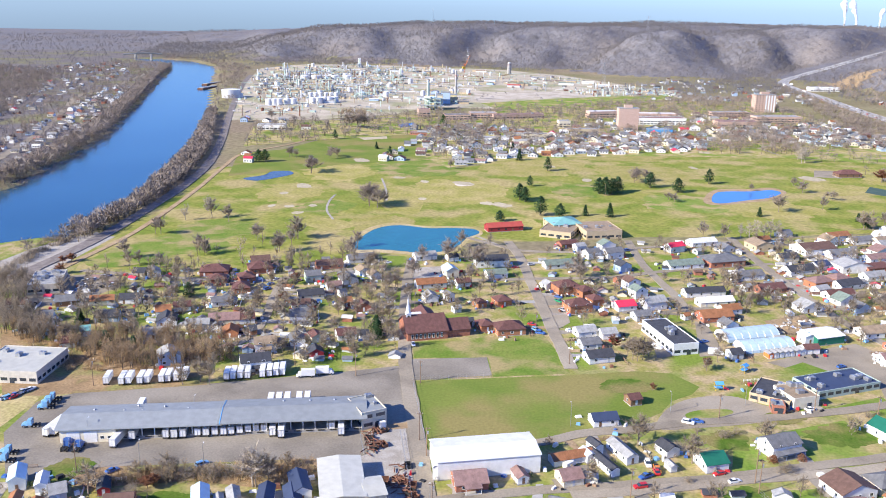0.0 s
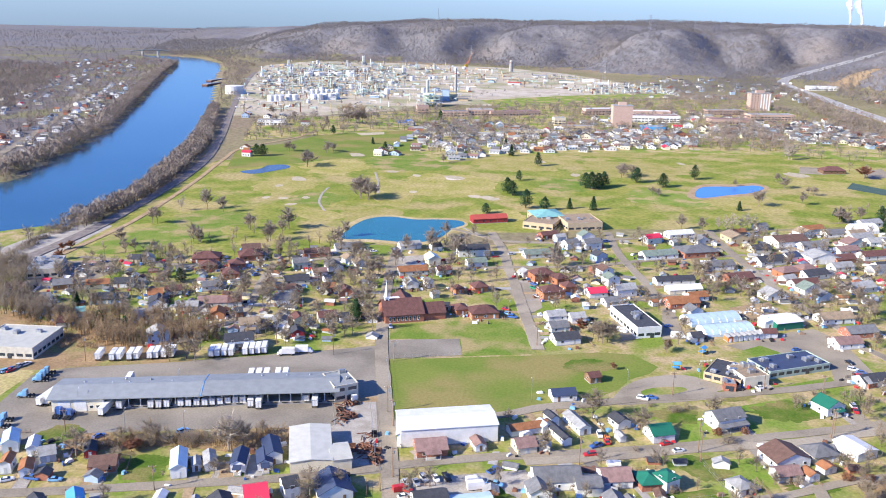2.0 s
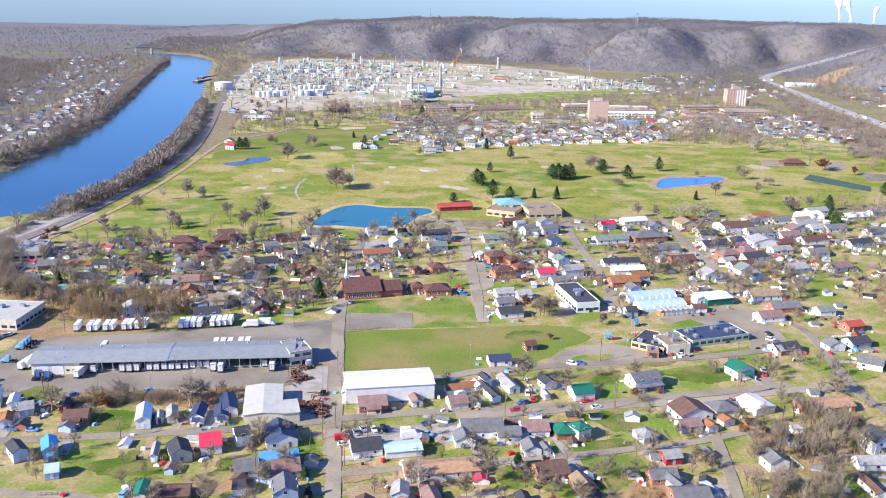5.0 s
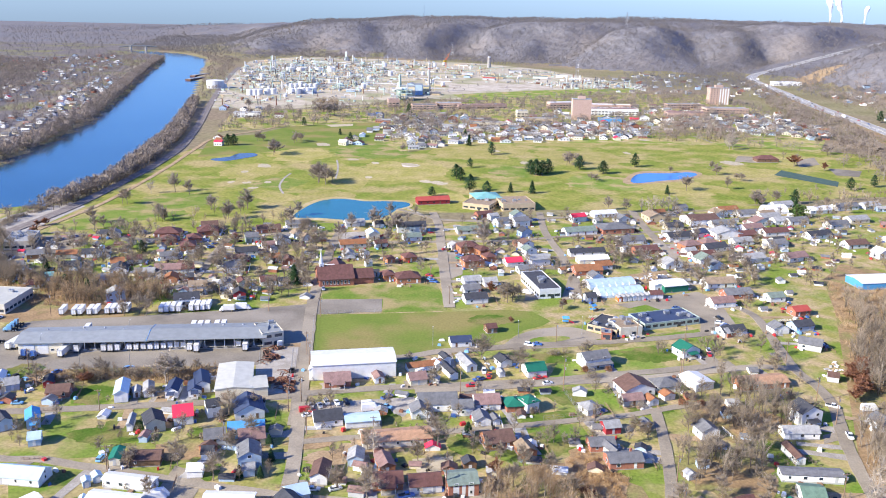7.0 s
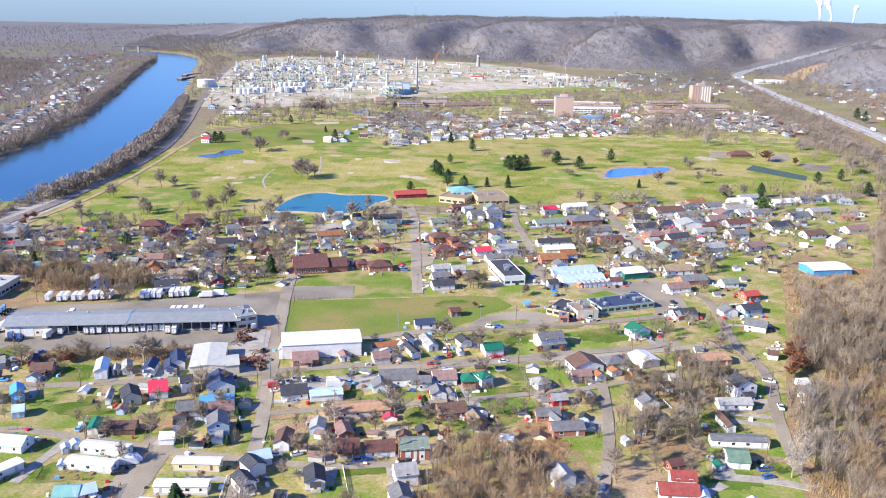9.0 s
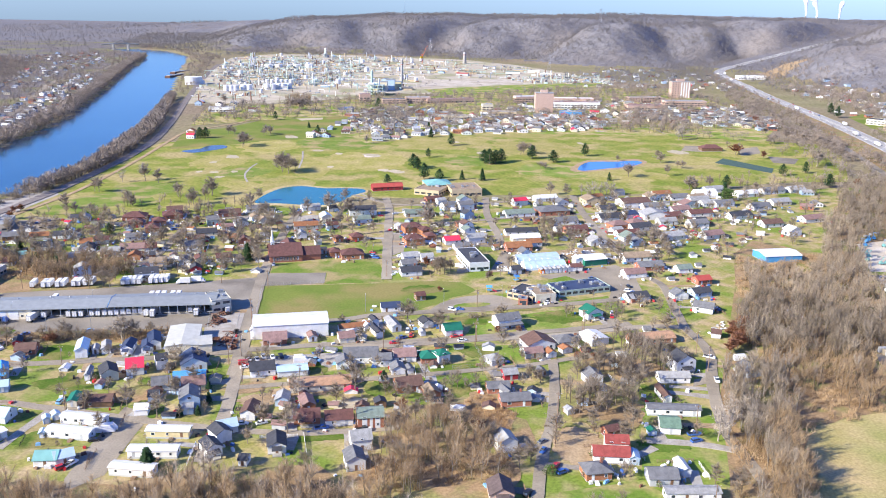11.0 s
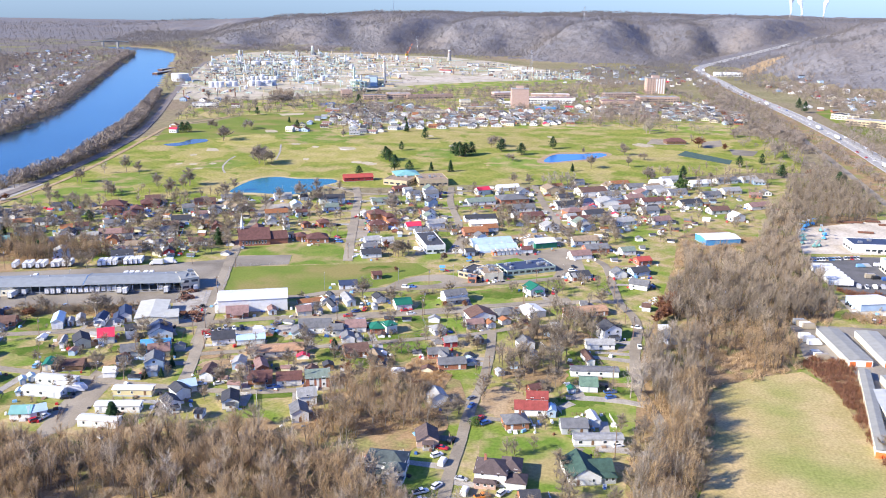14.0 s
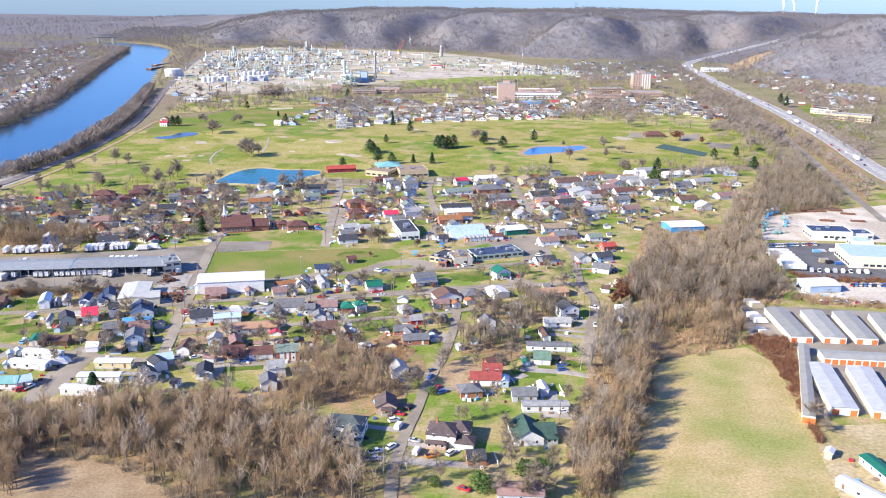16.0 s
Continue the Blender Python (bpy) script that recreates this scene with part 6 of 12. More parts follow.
sheet('far_town_ground', [(-337.6, 888.2), (-384.5, 1048.8), (-230.9, 1200.1), (-77.9, 1303.5), (183.3, 1501.2), (315.7, 1522.7), (364.6, 1195), (366.4, 1004.4), (335.2, 905.3), (250.5, 937.2), (73, 912), (-43.5, 868.5), (-104.6, 806), (-138, 867.1), (-170, 1025.1), (-272.4, 949.4)], 'yard', 0.1306, 'patchy grass between far houses', 'ground')
sheet('park_car_park', [(295.6, 852.8), (320.4, 870.8), (315.2, 828.5), (291.5, 808.0)], 'asphalt', 0.1672, 'grey asphalt car park beside the golf course', 'car park')
sheet('club_terrace', [(233.1, 827.3), (242.2, 862.7), (262.9, 862.8), (256.5, 824.2)], 'asphalt', 0.1688, 'pale paved terrace beside the golf course', 'ground')
sheet('roadside_grass', [(502, 1162.5), (535.8, 1211.1), (530.7, 1061.9), (528, 911.9), (503, 839.3), (497.7, 1022.1)], 'field', 0.1704, 'green grass bank above the highway', 'grass')
sheet('roadside_scrub', [(411.5, 1797.6), (431.7, 1427.1), (440, 1222.2), (428, 995.6), (403.9, 695.8), (388.5, 505.5), (439.8, 655.1), (448.4, 894.2), (449.4, 1189.4), (439.8, 1574.9)], 'leaf_litter', 0.142, 'brown scrub strip along the highway', 'ground')
sheet('bramble_ground', [(242.4, 224.6), (253.1, 236.2), (265.2, 227.5), (250.9, 151.1), (249.7, 126.8), (249.1, 150.9), (250.2, 196.2)], 'leaf_litter', 0.1686, 'brown bramble ground along the field', 'ground')
sheet('woodland_floor', smooth([(41.4, 145.6), (60.2, 159.6), (80.8, 171.6), (95.4, 149.3), (93.6, 135.8), (85.1, 124.2), (82.6, 105.1), (76.6, 93.3), (37.4, 117)], 5, True), 'leaf_litter', 0.1772, 'brown leaf litter under the trees', 'ground')
draped('cut_bank', [(500, 1790), (520, 1860), (548, 1930), (590, 1960), (640, 1985), (655, 1950), (625, 1890), (570, 1835), (530, 1790)], 'dirt', 0.6, 'bare orange-brown hillside cut', 'ground')
road('street', [(-26.6, 206), (-30.7, 223.4), (-35.9, 245.2), (-41.2, 266), (-47.3, 289.9), (-54.4, 317.5), (-60.3, 343), (-66.1, 372.5), (-72.8, 411.3), (-79, 452.3), (-84, 494.7)], 5.9, 'asphalt', 0.2684, 'pale grey asphalt street between lawns', 'road', True)
road('street', [(-157.7, 192), (-131.7, 198.6), (-107.1, 205.7), (-82.2, 213.2), (-61.7, 219.3), (-41.3, 228), (-30.9, 232.5), (-12.9, 239.5), (5.7, 245.6), (24.7, 250.6), (44, 256.4), (59.8, 261.3), (75.9, 267.6), (92.6, 274.4), (109.6, 280.9), (127.2, 288.1), (142.7, 295.1)], 4.8, 'asphalt', 0.28, '', 'road', True)
road('street', [(-37.3, 261.3), (-17.3, 270.4), (1.2, 276.2), (15.6, 285.1), (32.7, 291.2), (52.5, 299.5), (74.8, 305.7), (95.4, 312.7), (114.3, 319.9), (131.5, 327.6), (149.5, 336.6)], 5.1, 'asphalt', 0.2866, '', 'road', True)
road('street', [(-147.2, 444.2), (-143.1, 412.2), (-137.5, 384.4), (-135.1, 363.1), (-137.9, 346.6), (-149.7, 338.2)], 4.7, 'asphalt', 0.2832, '', 'road', True)
road('street', [(-29.5, 546.4), (-19.3, 508.1), (-11.7, 466), (-3.9, 425), (2.2, 390), (8.3, 359.8), (11.1, 342.9)], 5.9, 'asphalt', 0.2848, '', 'road', True)
road('street', [(48.1, 562.9), (53.5, 510), (60.3, 477.2), (67.1, 446.2), (69.1, 425.2)], 5.1, 'asphalt', 0.2864, '', 'road', True)
road('street', [(117, 583.9), (122.8, 533.6), (127.9, 502.7), (135.6, 459.9), (143.3, 426.2), (155.9, 391.9)], 5.5, 'asphalt', 0.288, '', 'road', True)
road('street', [(-75.7, 449.5), (-47.2, 457.6), (-11.8, 467.1), (34.1, 478.8), (61.2, 494), (89.2, 507.1), (132.2, 523.7)], 4.3, 'asphalt', 0.2916, '', 'road', True)
road('street', [(144.1, 571), (169.5, 570.3), (183.3, 553.1), (196.9, 539.6), (227.5, 530.5)], 4.7, 'asphalt', 0.2912, '', 'road', True)
road('street', [(-114.6, 468.9), (-137.5, 452), (-162.4, 435.3), (-196.3, 434.2), (-228.5, 435.8), (-265.5, 437.8)], 3.9, 'asphalt', 0.2948, '', 'road', True)
road('street', [(-57.3, 551.5), (-36.1, 535.9), (-16.4, 525.4), (20, 530.2), (49.4, 543.6), (87.2, 558.9), (118.6, 573.2)], 3.9, 'asphalt', 0.2974, '', 'road', True)
road('lane', [(-21.1, 194.3), (-1.8, 201.4), (18.4, 206.8), (36.5, 214.2), (59.4, 222.2), (76.4, 229.2), (93.9, 235.8), (105.2, 242), (116.7, 248.3), (133.1, 255)], 3.6, 'asphalt', 0.296, 'narrow grey asphalt lane', 'road', True)
road('street', [(-31, 224.1), (-24.4, 201.5), (-19.1, 180.7), (-16, 165.7), (-14.4, 152.6), (-12.5, 136.4)], 5.1, 'asphalt', 0.3076, '', 'road', True)
road('lane', [(-130.8, 165.9), (-113.7, 166), (-102, 167.7), (-88.4, 166), (-75.7, 165.5), (-60.3, 163.6), (-43.4, 161.7), (-29.5, 161.2), (-15.5, 160), (1.4, 160.5), (16.2, 161.7), (33.9, 166.5), (50, 171.8)], 3.9, 'asphalt', 0.2992, 'narrow grey asphalt lane', 'road', True)
road('street', [(105.6, 241.5), (106.4, 220.2), (106.2, 198.7), (105.3, 179.6), (104, 170.5), (102.5, 150.8), (102, 133.2), (101.1, 117.2), (100.5, 100.5), (101.2, 85.6), (103.3, 69.1)], 4.2, 'asphalt', 0.3128, '', 'road', True)
road('street', [(147.8, 381), (163.9, 361.1), (167.1, 317.8), (169.3, 291.1), (174, 274.9), (175.1, 257.3), (172.2, 236.7), (170.5, 218.3), (169.6, 200), (170.2, 183.9), (175.5, 156.9), (178.1, 128.8)], 4.7, 'asphalt', 0.3024, '', 'road', True)
road('street', [(11.2, 242.8), (33.9, 249.2), (68.6, 261.4), (104.5, 272.9), (129.5, 283.7), (152.7, 293.1), (167.5, 293.9)], 4.8, 'asphalt', 0.302, '', 'road', True)
road('driveway', [(139.8, 176), (158.9, 176.1), (170.6, 173.3)], 4, 'gravel', 0.3056, 'grey gravel driveway', 'road', True)
road('driveway', [(150, 135.8), (160.6, 136), (171.1, 133)], 4, 'gravel', 0.3072, 'grey gravel driveway', 'road', True)
HIGHWAY = [(x, y) for x, y, _ in HIGHWAY_RISE] + [(447, 1868), (449, 1624), (450, 1404), (460, 1200), (463.5, 1080), (463.5, 960), (461, 840), (452, 690), (452.4, 563), (454.4, 353)]


def rising(ob):
    """Lifts a road onto the slope that it climbs."""
    for v in ob.data.vertices:
        if v.co.y > 1995:
            _, along = off_line(np.array([v.co.x]), np.array([v.co.y]), [p[:2] for p in HIGHWAY_RISE])
            v.co.z += float(np.interp(along, range(len(HIGHWAY_RISE)), [p[2] for p in HIGHWAY_RISE])[0])


rising(road('highway', HIGHWAY, 22.5, 'concrete', .3, 'wide pale concrete highway with two carriageways'))
rising(road('median', HIGHWAY, 1.6, 'concrete', .8, 'low concrete barrier between the carriageways', 'barrier'))
for shift in (-10.6, -2.2, 2.2, 10.6):
    rising(road('lane_marking', [(x + shift, y) for x, y in smooth(HIGHWAY, 4)], .28, 'trim', .34, 'white painted lane line on the highway', 'road marking', False))
for shift in (-12.2, 12.2):
    rising(road('verge', [(x + shift, y) for x, y in smooth(HIGHWAY, 4)], 2.4, 'leaf_litter', .26, 'brown verge along the highway', 'verge', False))
road('river_road', [(-512, 690), (-545, 780), (-585, 888), (-622, 980), (-700, 1150), (-790, 1350), (-830, 1560), (-900, 1800)], 9, 'asphalt', .25, 'grey road through the houses beyond the river', 'road')
road('frontage_road', [(380.1, 1077), (415.8, 972.9), (414.1, 834.9), (402.5, 673.5), (395, 573), (389.4, 472.8)], 6.5, 'asphalt_old', 0.3488, 'grey asphalt road beside the highway', 'road', True)
road('railway_bed', [(-456.9, 339.1), (-296.9, 409.1), (-293.3, 435.8), (-291.9, 476.1), (-293.6, 528.7), (-302.8, 615.7), (-312.4, 689), (-334.7, 789.9), (-382.2, 939.4), (-447, 1124.7), (-532.2, 1376), (-622.2, 1654.4), (-671.3, 1824.2)], 9, 'ballast', 0.5004, 'grey ballast railway bed along the river', 'railway', True)
RAIL = [(-296.9, 409.1), (-293.3, 435.8), (-291.9, 476.1), (-293.6, 528.7), (-302.8, 615.7), (-312.4, 689), (-334.7, 789.9), (-382.2, 939.4), (-447, 1124.7), (-532.2, 1376), (-622.2, 1654.4), (-671.3, 1824.2)]
for shift in (-2.6, -1.1, 1.1, 2.6):
    road('rail', [(x + shift, y) for x, y in smooth(RAIL)], .16, 'rusty', .42, 'rusty steel rail on the ballast', 'rail', False)
road('dirt_track', [(-286.3, 393.8), (-279.2, 419.5), (-277.7, 465.1), (-276.8, 520.7), (-285, 598.3), (-295.6, 674.5), (-312.6, 771.8), (-320.6, 844.2), (-290.6, 922), (-283, 985)], 4, 'dirt', 0.312, 'pale dirt track beside the railway', 'track', True)
road('plant_road', [(-671.3, 1824.2), (-511.7, 1444.4), (-401.1, 1208.9), (-325.3, 1126.3), (-225.5, 1174.2)], 8, 'asphalt', 0.3036, '', 'road', True)

# ---- large single buildings ----
def terminal(x, y, w, d, rot):
    """Long truck dock: office block, open dock under a low metal roof, platform, posts and doors."""
    o = root("truck_terminal", x, y, rot)
    h, cut = 5.2, -w / 2 + w * .18
    child("office_wall", mesh("office_wall", *box(-w / 2, cut, -d / 2, d / 2, -.1, h), "wall_cream"), o)
    child("back_wall", mesh("back_wall", *box(cut, w / 2, 1.5, d / 2, -.1, h), "wall_grey"), o)
    child("platform", mesh("platform", *box(cut, w / 2, -d / 2 + 1.2, 1.5, -.1, 1.2), "concrete"), o)
    split = -w / 2 + w * .52
    for name, x0, x1, mat, lift in (("roof", -w / 2 - .6, split, "metal_grey", 0), ("roof", split, w / 2 + .6, "metal_grey", .35)):
        v, f = gable(x1 - x0, d, h + lift, 1.5, .9, .25)
        child(name, mesh(name, v, f, mat), o, pose((x0 + x1) / 2, 0, 0))
    child("roof_seam", mesh("roof_seam", *join(*[spar((split, sd * (d / 2 + .9), h + .28), (split, 0, h + 1.95), .3, .3, 4) for sd in (-1, 1)]), "metal_blue"), o)
    n = 20
    for i in range(n + 1):
        px = cut + (w / 2 - cut) * i / n
        child("dock_post", block("dock_post", .3, .3, 4.0, "trim"), o, pose(min(px, w / 2 - .2), -d / 2 + 1.4, 1.2))
        if i < n:
            child("dock_door", block("dock_door", 2.6, .15, 2.8, "dark" if i % 3 else "wall_grey"), o, pose(px + (w / 2 - cut) / n / 2, 1.4, 1.2))
            child("bumper", block("bumper", 2.4, .2, .35, "rubber"), o, pose(px + (w / 2 - cut) / n / 2, -d / 2 + 1.08, .75))
    for i in range(2):
        child("bay_door", block("bay_door_big", 4.4, .14, 4.2, "trim"), o, pose(-w / 2 + 4.5 + i * 5.8, -d / 2 - .03, 0))
    for i in range(3):
        add_window(o, pose(cut - 2.2 - i * 2.4, -d / 2, 1.2), 1.6, 1.2)
    rnd = random.Random(4)
    for i in range(12):
        child("roof_vent", shared("roof_vent", lambda: mesh("roof_vent", *join(cyl(.35, 0, .8, 8), cyl(.55, .8, 1.1, 8, .2)), "steel")), o, pose(rnd.uniform(-.48, .48) * w, rnd.uniform(.1, .35) * d, h + .5))
    return tagged(o, "long truck terminal with a low grey metal roof and open docks", "building")


def church(x, y, w, d, rot):
    o = root("church", x, y, rot)
    child("nave_wall", mesh("nave_wall", *gabled_walls(w, d, 4.2, 5.2, "x"), "wall_brick"), o)
    child("nave_roof", mesh("nave_roof", *gable(w, d, 4.2, 5.2, .6, .25), "roof_maroon"), o)
    w2 = child("chapel_wall", mesh("chapel_wall", *gabled_walls(w * .62, d * .62, 3.6, 3.6, "x"), "wall_brick"), o, pose(w * .78, -d * .12, 0))
    child("chapel_roof", mesh("chapel_roof", *gable(w * .62, d * .62, 3.6, 3.6, .5, .22), "roof_maroon"), w2)
    b = child("parish_wall", mesh("parish_wall", *gabled_walls(w * .5, d * .7, 4.5, 2.6, "y"), "wall_brick"), o, pose(w * .2, d * .75, 0))
    child("parish_roof", mesh("parish_roof", *gable(w * .5, d * .7, 4.5, 2.6, .4, .2, "y"), "roof_maroon"), b)
    for i in range(8):
        add_window(o, pose(-w * .38 + i * w * .105, -d / 2, 1.0), 1.0, 2.2)
    s = child("steeple", mesh("steeple", *join(box(-1.1, 1.1, -1.1, 1.1, 6.5, 10.6), box(-1.3, 1.3, -1.3, 1.3, 10.6, 10.9)), "trim"), o, pose(-w * .38, 0, 0))
    child("spire", mesh("spire", *join(cyl(1.15, 10.9, 18.5, 8, .05), spar((0, 0, 18.4), (0, 0, 19.6), .06, .04)), "trim"), s)
    for a in range(4):
        child("louvre", block("louvre", .9, .08, 1.8, "dark"), s, pose(0, 0, 7.9, 0, 0, 90 * a) @ pose(0, -1.12, 0))
    child("rooftop_unit", block("church_unit", 5, 2.6, 1.8, "trim"), o, pose(-w * .05, d * .62, 4.5))
    return tagged(o, "red-brick church with brown roofs and a white steeple", "church")


def hoop_house(x, y, w, d, rot, h, mat="metal_pale", label="pale blue plastic-covered hoop greenhouse", name="greenhouse", cat="greenhouse"):
    """A half-round tunnel whose length runs along x."""
    o = root(name, x, y, rot)
    n = 10
    arc = [(-math.cos(math.pi * i / n) * d / 2, math.sin(math.pi * i / n) * h) for i in range(n + 1)]
    V = [(px, q, z) for px in (-w / 2, w / 2) for q, z in arc]
    F = [(i, i + 1, n + 2 + i, n + 1 + i) for i in range(n)]
    child("cover", mesh("cover", V, [tuple(reversed(f)) for f in F], mat), o)
    child("end_wall", mesh("end_wall", V[:n + 1], [tuple(range(n + 1))], "trim"), o)
    child("end_wall", mesh("end_wall", V[n + 1:], [tuple(range(n, -1, -1))], "trim"), o)
    for i in range(8):
        px = -w / 2 + w * i / 7
        child("hoop", mesh("hoop", *tube([(px, a[0] * 1.004, a[1] * 1.006) for a in arc], .09), "steel"), o)
    child("door", block("hoop_door", .12, 2.2, 2.2, "wall_grey"), o, pose(-w / 2 - .02, 0, 0))
    return tagged(o, label, cat)


def storage_row(x, y, w, d, rot, roof="roof_light", doors="metal_orange", side=True):
    """A long block of storage units: low roof, roll-up doors on the ends and along the sides."""
    o = root("storage_building", x, y, rot)
    h = 3.1
    child("wall", mesh("wall", *box(-w / 2, w / 2, -d / 2, d / 2, -.1, h), "wall_white"), o)
    child("roof", mesh("roof", *gable(w, d, h, .45, .15, .14, "y" if d > w else "x"), roof), o)
    for k, (m, ln) in enumerate(wall_frames(w, d)[:3]):
        n = max(2, int(ln / 3.2))
        for i in range(n):
            if k == 0 and w < d and i == n // 2 and n > 2:
                continue
            child("roll_up_door", block("roll_up_door", 2.5, .1, 2.4, doors if k == 0 else "wall_cream"), o, m @ pose((i + .5) / n * ln - ln / 2, -.02, .02))
    return tagged(o, "long white storage building with orange roll-up doors", "storage units", group="storage buildings")


def stack(x, y, h, r=2.6):
    o = root("chimney_stack", x, y)
    child("shaft", mesh("shaft", *cyl(r, -.2, h, 16, r * .62), "concrete"), o)
    child("rim", mesh("rim", *cyl(r * .68, h - 1.6, h + .2, 16), "trim"), o)
    child("band", mesh("band", *cyl(r * .75, h * .8, h * .82, 16), "metal_brickred"), o)
    return tagged(o, "tall pale concrete industrial chimney", "chimney")


def tank(x, y, r, h):
    def make():
        o = root("storage_tank", 0, 0)
        child("shell", mesh("shell", *cyl(1, -.02, 1, 20), "metal_white"), o)
        child("roof_cone", mesh("roof_cone", *cyl(1.01, 1, 1.09, 20, .05), "trim"), o)
        child("stair", mesh("stair", *join(*[spar((math.cos(a / 6) * 1.03, math.sin(a / 6) * 1.03, a / 9), (math.cos((a + 1) / 6) * 1.03, math.sin((a + 1) / 6) * 1.03, (a + 1) / 9), .02, .02) for a in range(9)]), "steel"), o)
        return tagged(o, "white cylindrical storage tank on the works ground", "tank", group="storage tanks in the chemical works")
    m = pose(x, y, 0) @ Matrix.Diagonal((r, r, h, 1))
    if "tank" in CARS:
        return again(CARS["tank"], m)
    CARS["tank"] = o = make()
    o.matrix_basis = m
    return o


def process_unit(x, y, s, rot, v):
    """A pipe-and-frame unit with vessels, towers and decks."""
    def make():
        rnd = random.Random(v * 11 + 3)
        o = root("process_unit", 0, 0)
        fr = []
        for i in range(4):
            for j in range(3):
                fr.append(box(-9 + i * 6 - .25, -9 + i * 6 + .25, -6 + j * 6 - .25, -6 + j * 6 + .25, 0, 12))
        for z in (4, 8, 12):
            fr.append(box(-9.4, 9.4, -6.4, 6.4, z, z + .25))
        child("steel_frame", mesh("steel_frame", *join(*fr), ["steel", "wall_green", "wall_grey"][v % 3]), o)
        for i in range(3):
            px, py, q, hh = rnd.uniform(-8, 8), rnd.uniform(-5, 5), rnd.uniform(.9, 2.0), rnd.uniform(12, 30)
            child("column", mesh("column", *join(cyl(q, 0, hh, 10), cyl(q, hh, hh + q, 10, .2), cyl(q * 1.3, hh * .7, hh * .7 + .3, 10)), rnd.choice(["metal_white", "steel", "wall_green", "wall_grey"])), o, pose(px, py, 0))
        for i in range(3):
            child("vessel", mesh("vessel", *turned(join(cyl(1.4, -3.5, 3.5, 10), cyl(1.4, 3.5, 4.2, 10, .4), cyl(.4, -4.2, -3.5, 10, 1.4)), pose(0, 0, 0, 0, 90, 0)), rnd.choice(["metal_white", "metal_pale"])), o, pose(rnd.uniform(-6, 6), rnd.uniform(-5, 5), rnd.choice([5.7, 9.7, 13.7])))
        pp = [spar((-14, -7 - .6 * i, 5 + .5 * (i % 2)), (14, -7 - .6 * i, 5 + .5 * (i % 2)), .22, .22, 6) for i in range(5)]
        pp += [box(-12 + 6 * i, -11.6 + 6 * i, -10, -6.6, 0, 5) for i in range(5)]
        child("pipe_rack", mesh("pipe_rack", *join(*pp), "steel"), o)
        return tagged(o, ["grey steel process unit with columns and pipes", "pale green process unit with white columns", "grey framed process unit with vessels and pipes"][v % 3], "industrial plant", group="process units in the chemical works")
    return once(("process", v), make, x, y, rot, 0, s)


def pipework(poly, n, seed):
    """The low clutter of the works: pipe runs, racks, small vessels, thin columns and boxes, too many to count."""
    rnd = random.Random(seed)
    V, F, M = [], [], []
    for x, y in scatter(poly, n, seed):
        k = rnd.random()
        if k < .34:
            ln, z, a = rnd.uniform(8, 40), rnd.uniform(2, 6), rnd.choice((.05, 1.6))
            q = Vector((math.cos(a), math.sin(a), 0)) * ln / 2
            S = [spar((x - q.x, y - q.y, z), (x + q.x, y + q.y, z), .35, .35, 4), spar((x - q.x, y - q.y, 0), (x - q.x, y - q.y, z), .2, .2, 3), spar((x + q.x, y + q.y, 0), (x + q.x, y + q.y, z), .2, .2, 3)]
        elif k < .5:
            S = [cyl(rnd.uniform(.4, 1.0), 0, rnd.uniform(4, 14), 6, cx=x, cy=y)]
        elif k < .7:
            S = [cyl(rnd.uniform(1, 2.6), 0, rnd.uniform(2, 5), 8, cx=x, cy=y)]
        else:
            w, d = rnd.uniform(1, 4.5), rnd.uniform(1, 3.5)
            S = [box(x - w, x + w, y - d, y + d, 0, rnd.uniform(1.2, 3.4))]
        m = rnd.choice((0, 0, 1, 1, 1, 2, 2, 3, 4, 5, 6))
        for v, f in S:
            b = len(V)
            V.extend(v)
            F.extend(tuple(i + b for i in q) for q in f)
            M.extend([m] * len(f))
    me = mesh("pipework", V, F)
    for q in ("metal_grey", "wall_green", "wall_tan", "wall_grey", "trim", "rusty", "asphalt_dark"):
        me.materials.append(MAT[q])
    me.polygons.foreach_set("material_index", np.array(M, np.int32))
    return tagged(new("pipework", me), "pipes, racks and small vessels between the works buildings", "pipework", kind="stuff")


def make_lift(mat):
    """A boom lift standing on its wheels with the arm folded up."""
    o = root("boom_lift", 0, 0)
    child("chassis", mesh("chassis", *join(box(-1.5, 1.5, -1, 1, .5, 1.0), box(-1.1, .6, -.9, .9, 1.0, 1.9)), mat), o)
    child("boom", mesh("boom", *join(spar((-.8, 0, 1.8), (1.2, 0, 4.4), .22, .2, 4), spar((1.2, 0, 4.4), (-2.2, 0, 5.2), .18, .14, 4)), mat), o)
    child("basket", mesh("basket", *join(box(-3.2, -2.1, -.8, .8, 4.5, 4.62), box(-3.2, -3.14, -.8, .8, 4.6, 5.6), box(-2.16, -2.1, -.8, .8, 4.6, 5.6)), "steel"), o)
    wheels(o, (-1.1, 1.1), .85, .45, .4)
    return tagged(o, ("teal" if mat == "metal_teal" else "blue") + " boom lift parked on the gravel lot", "machine", group="boom lifts on the lot")


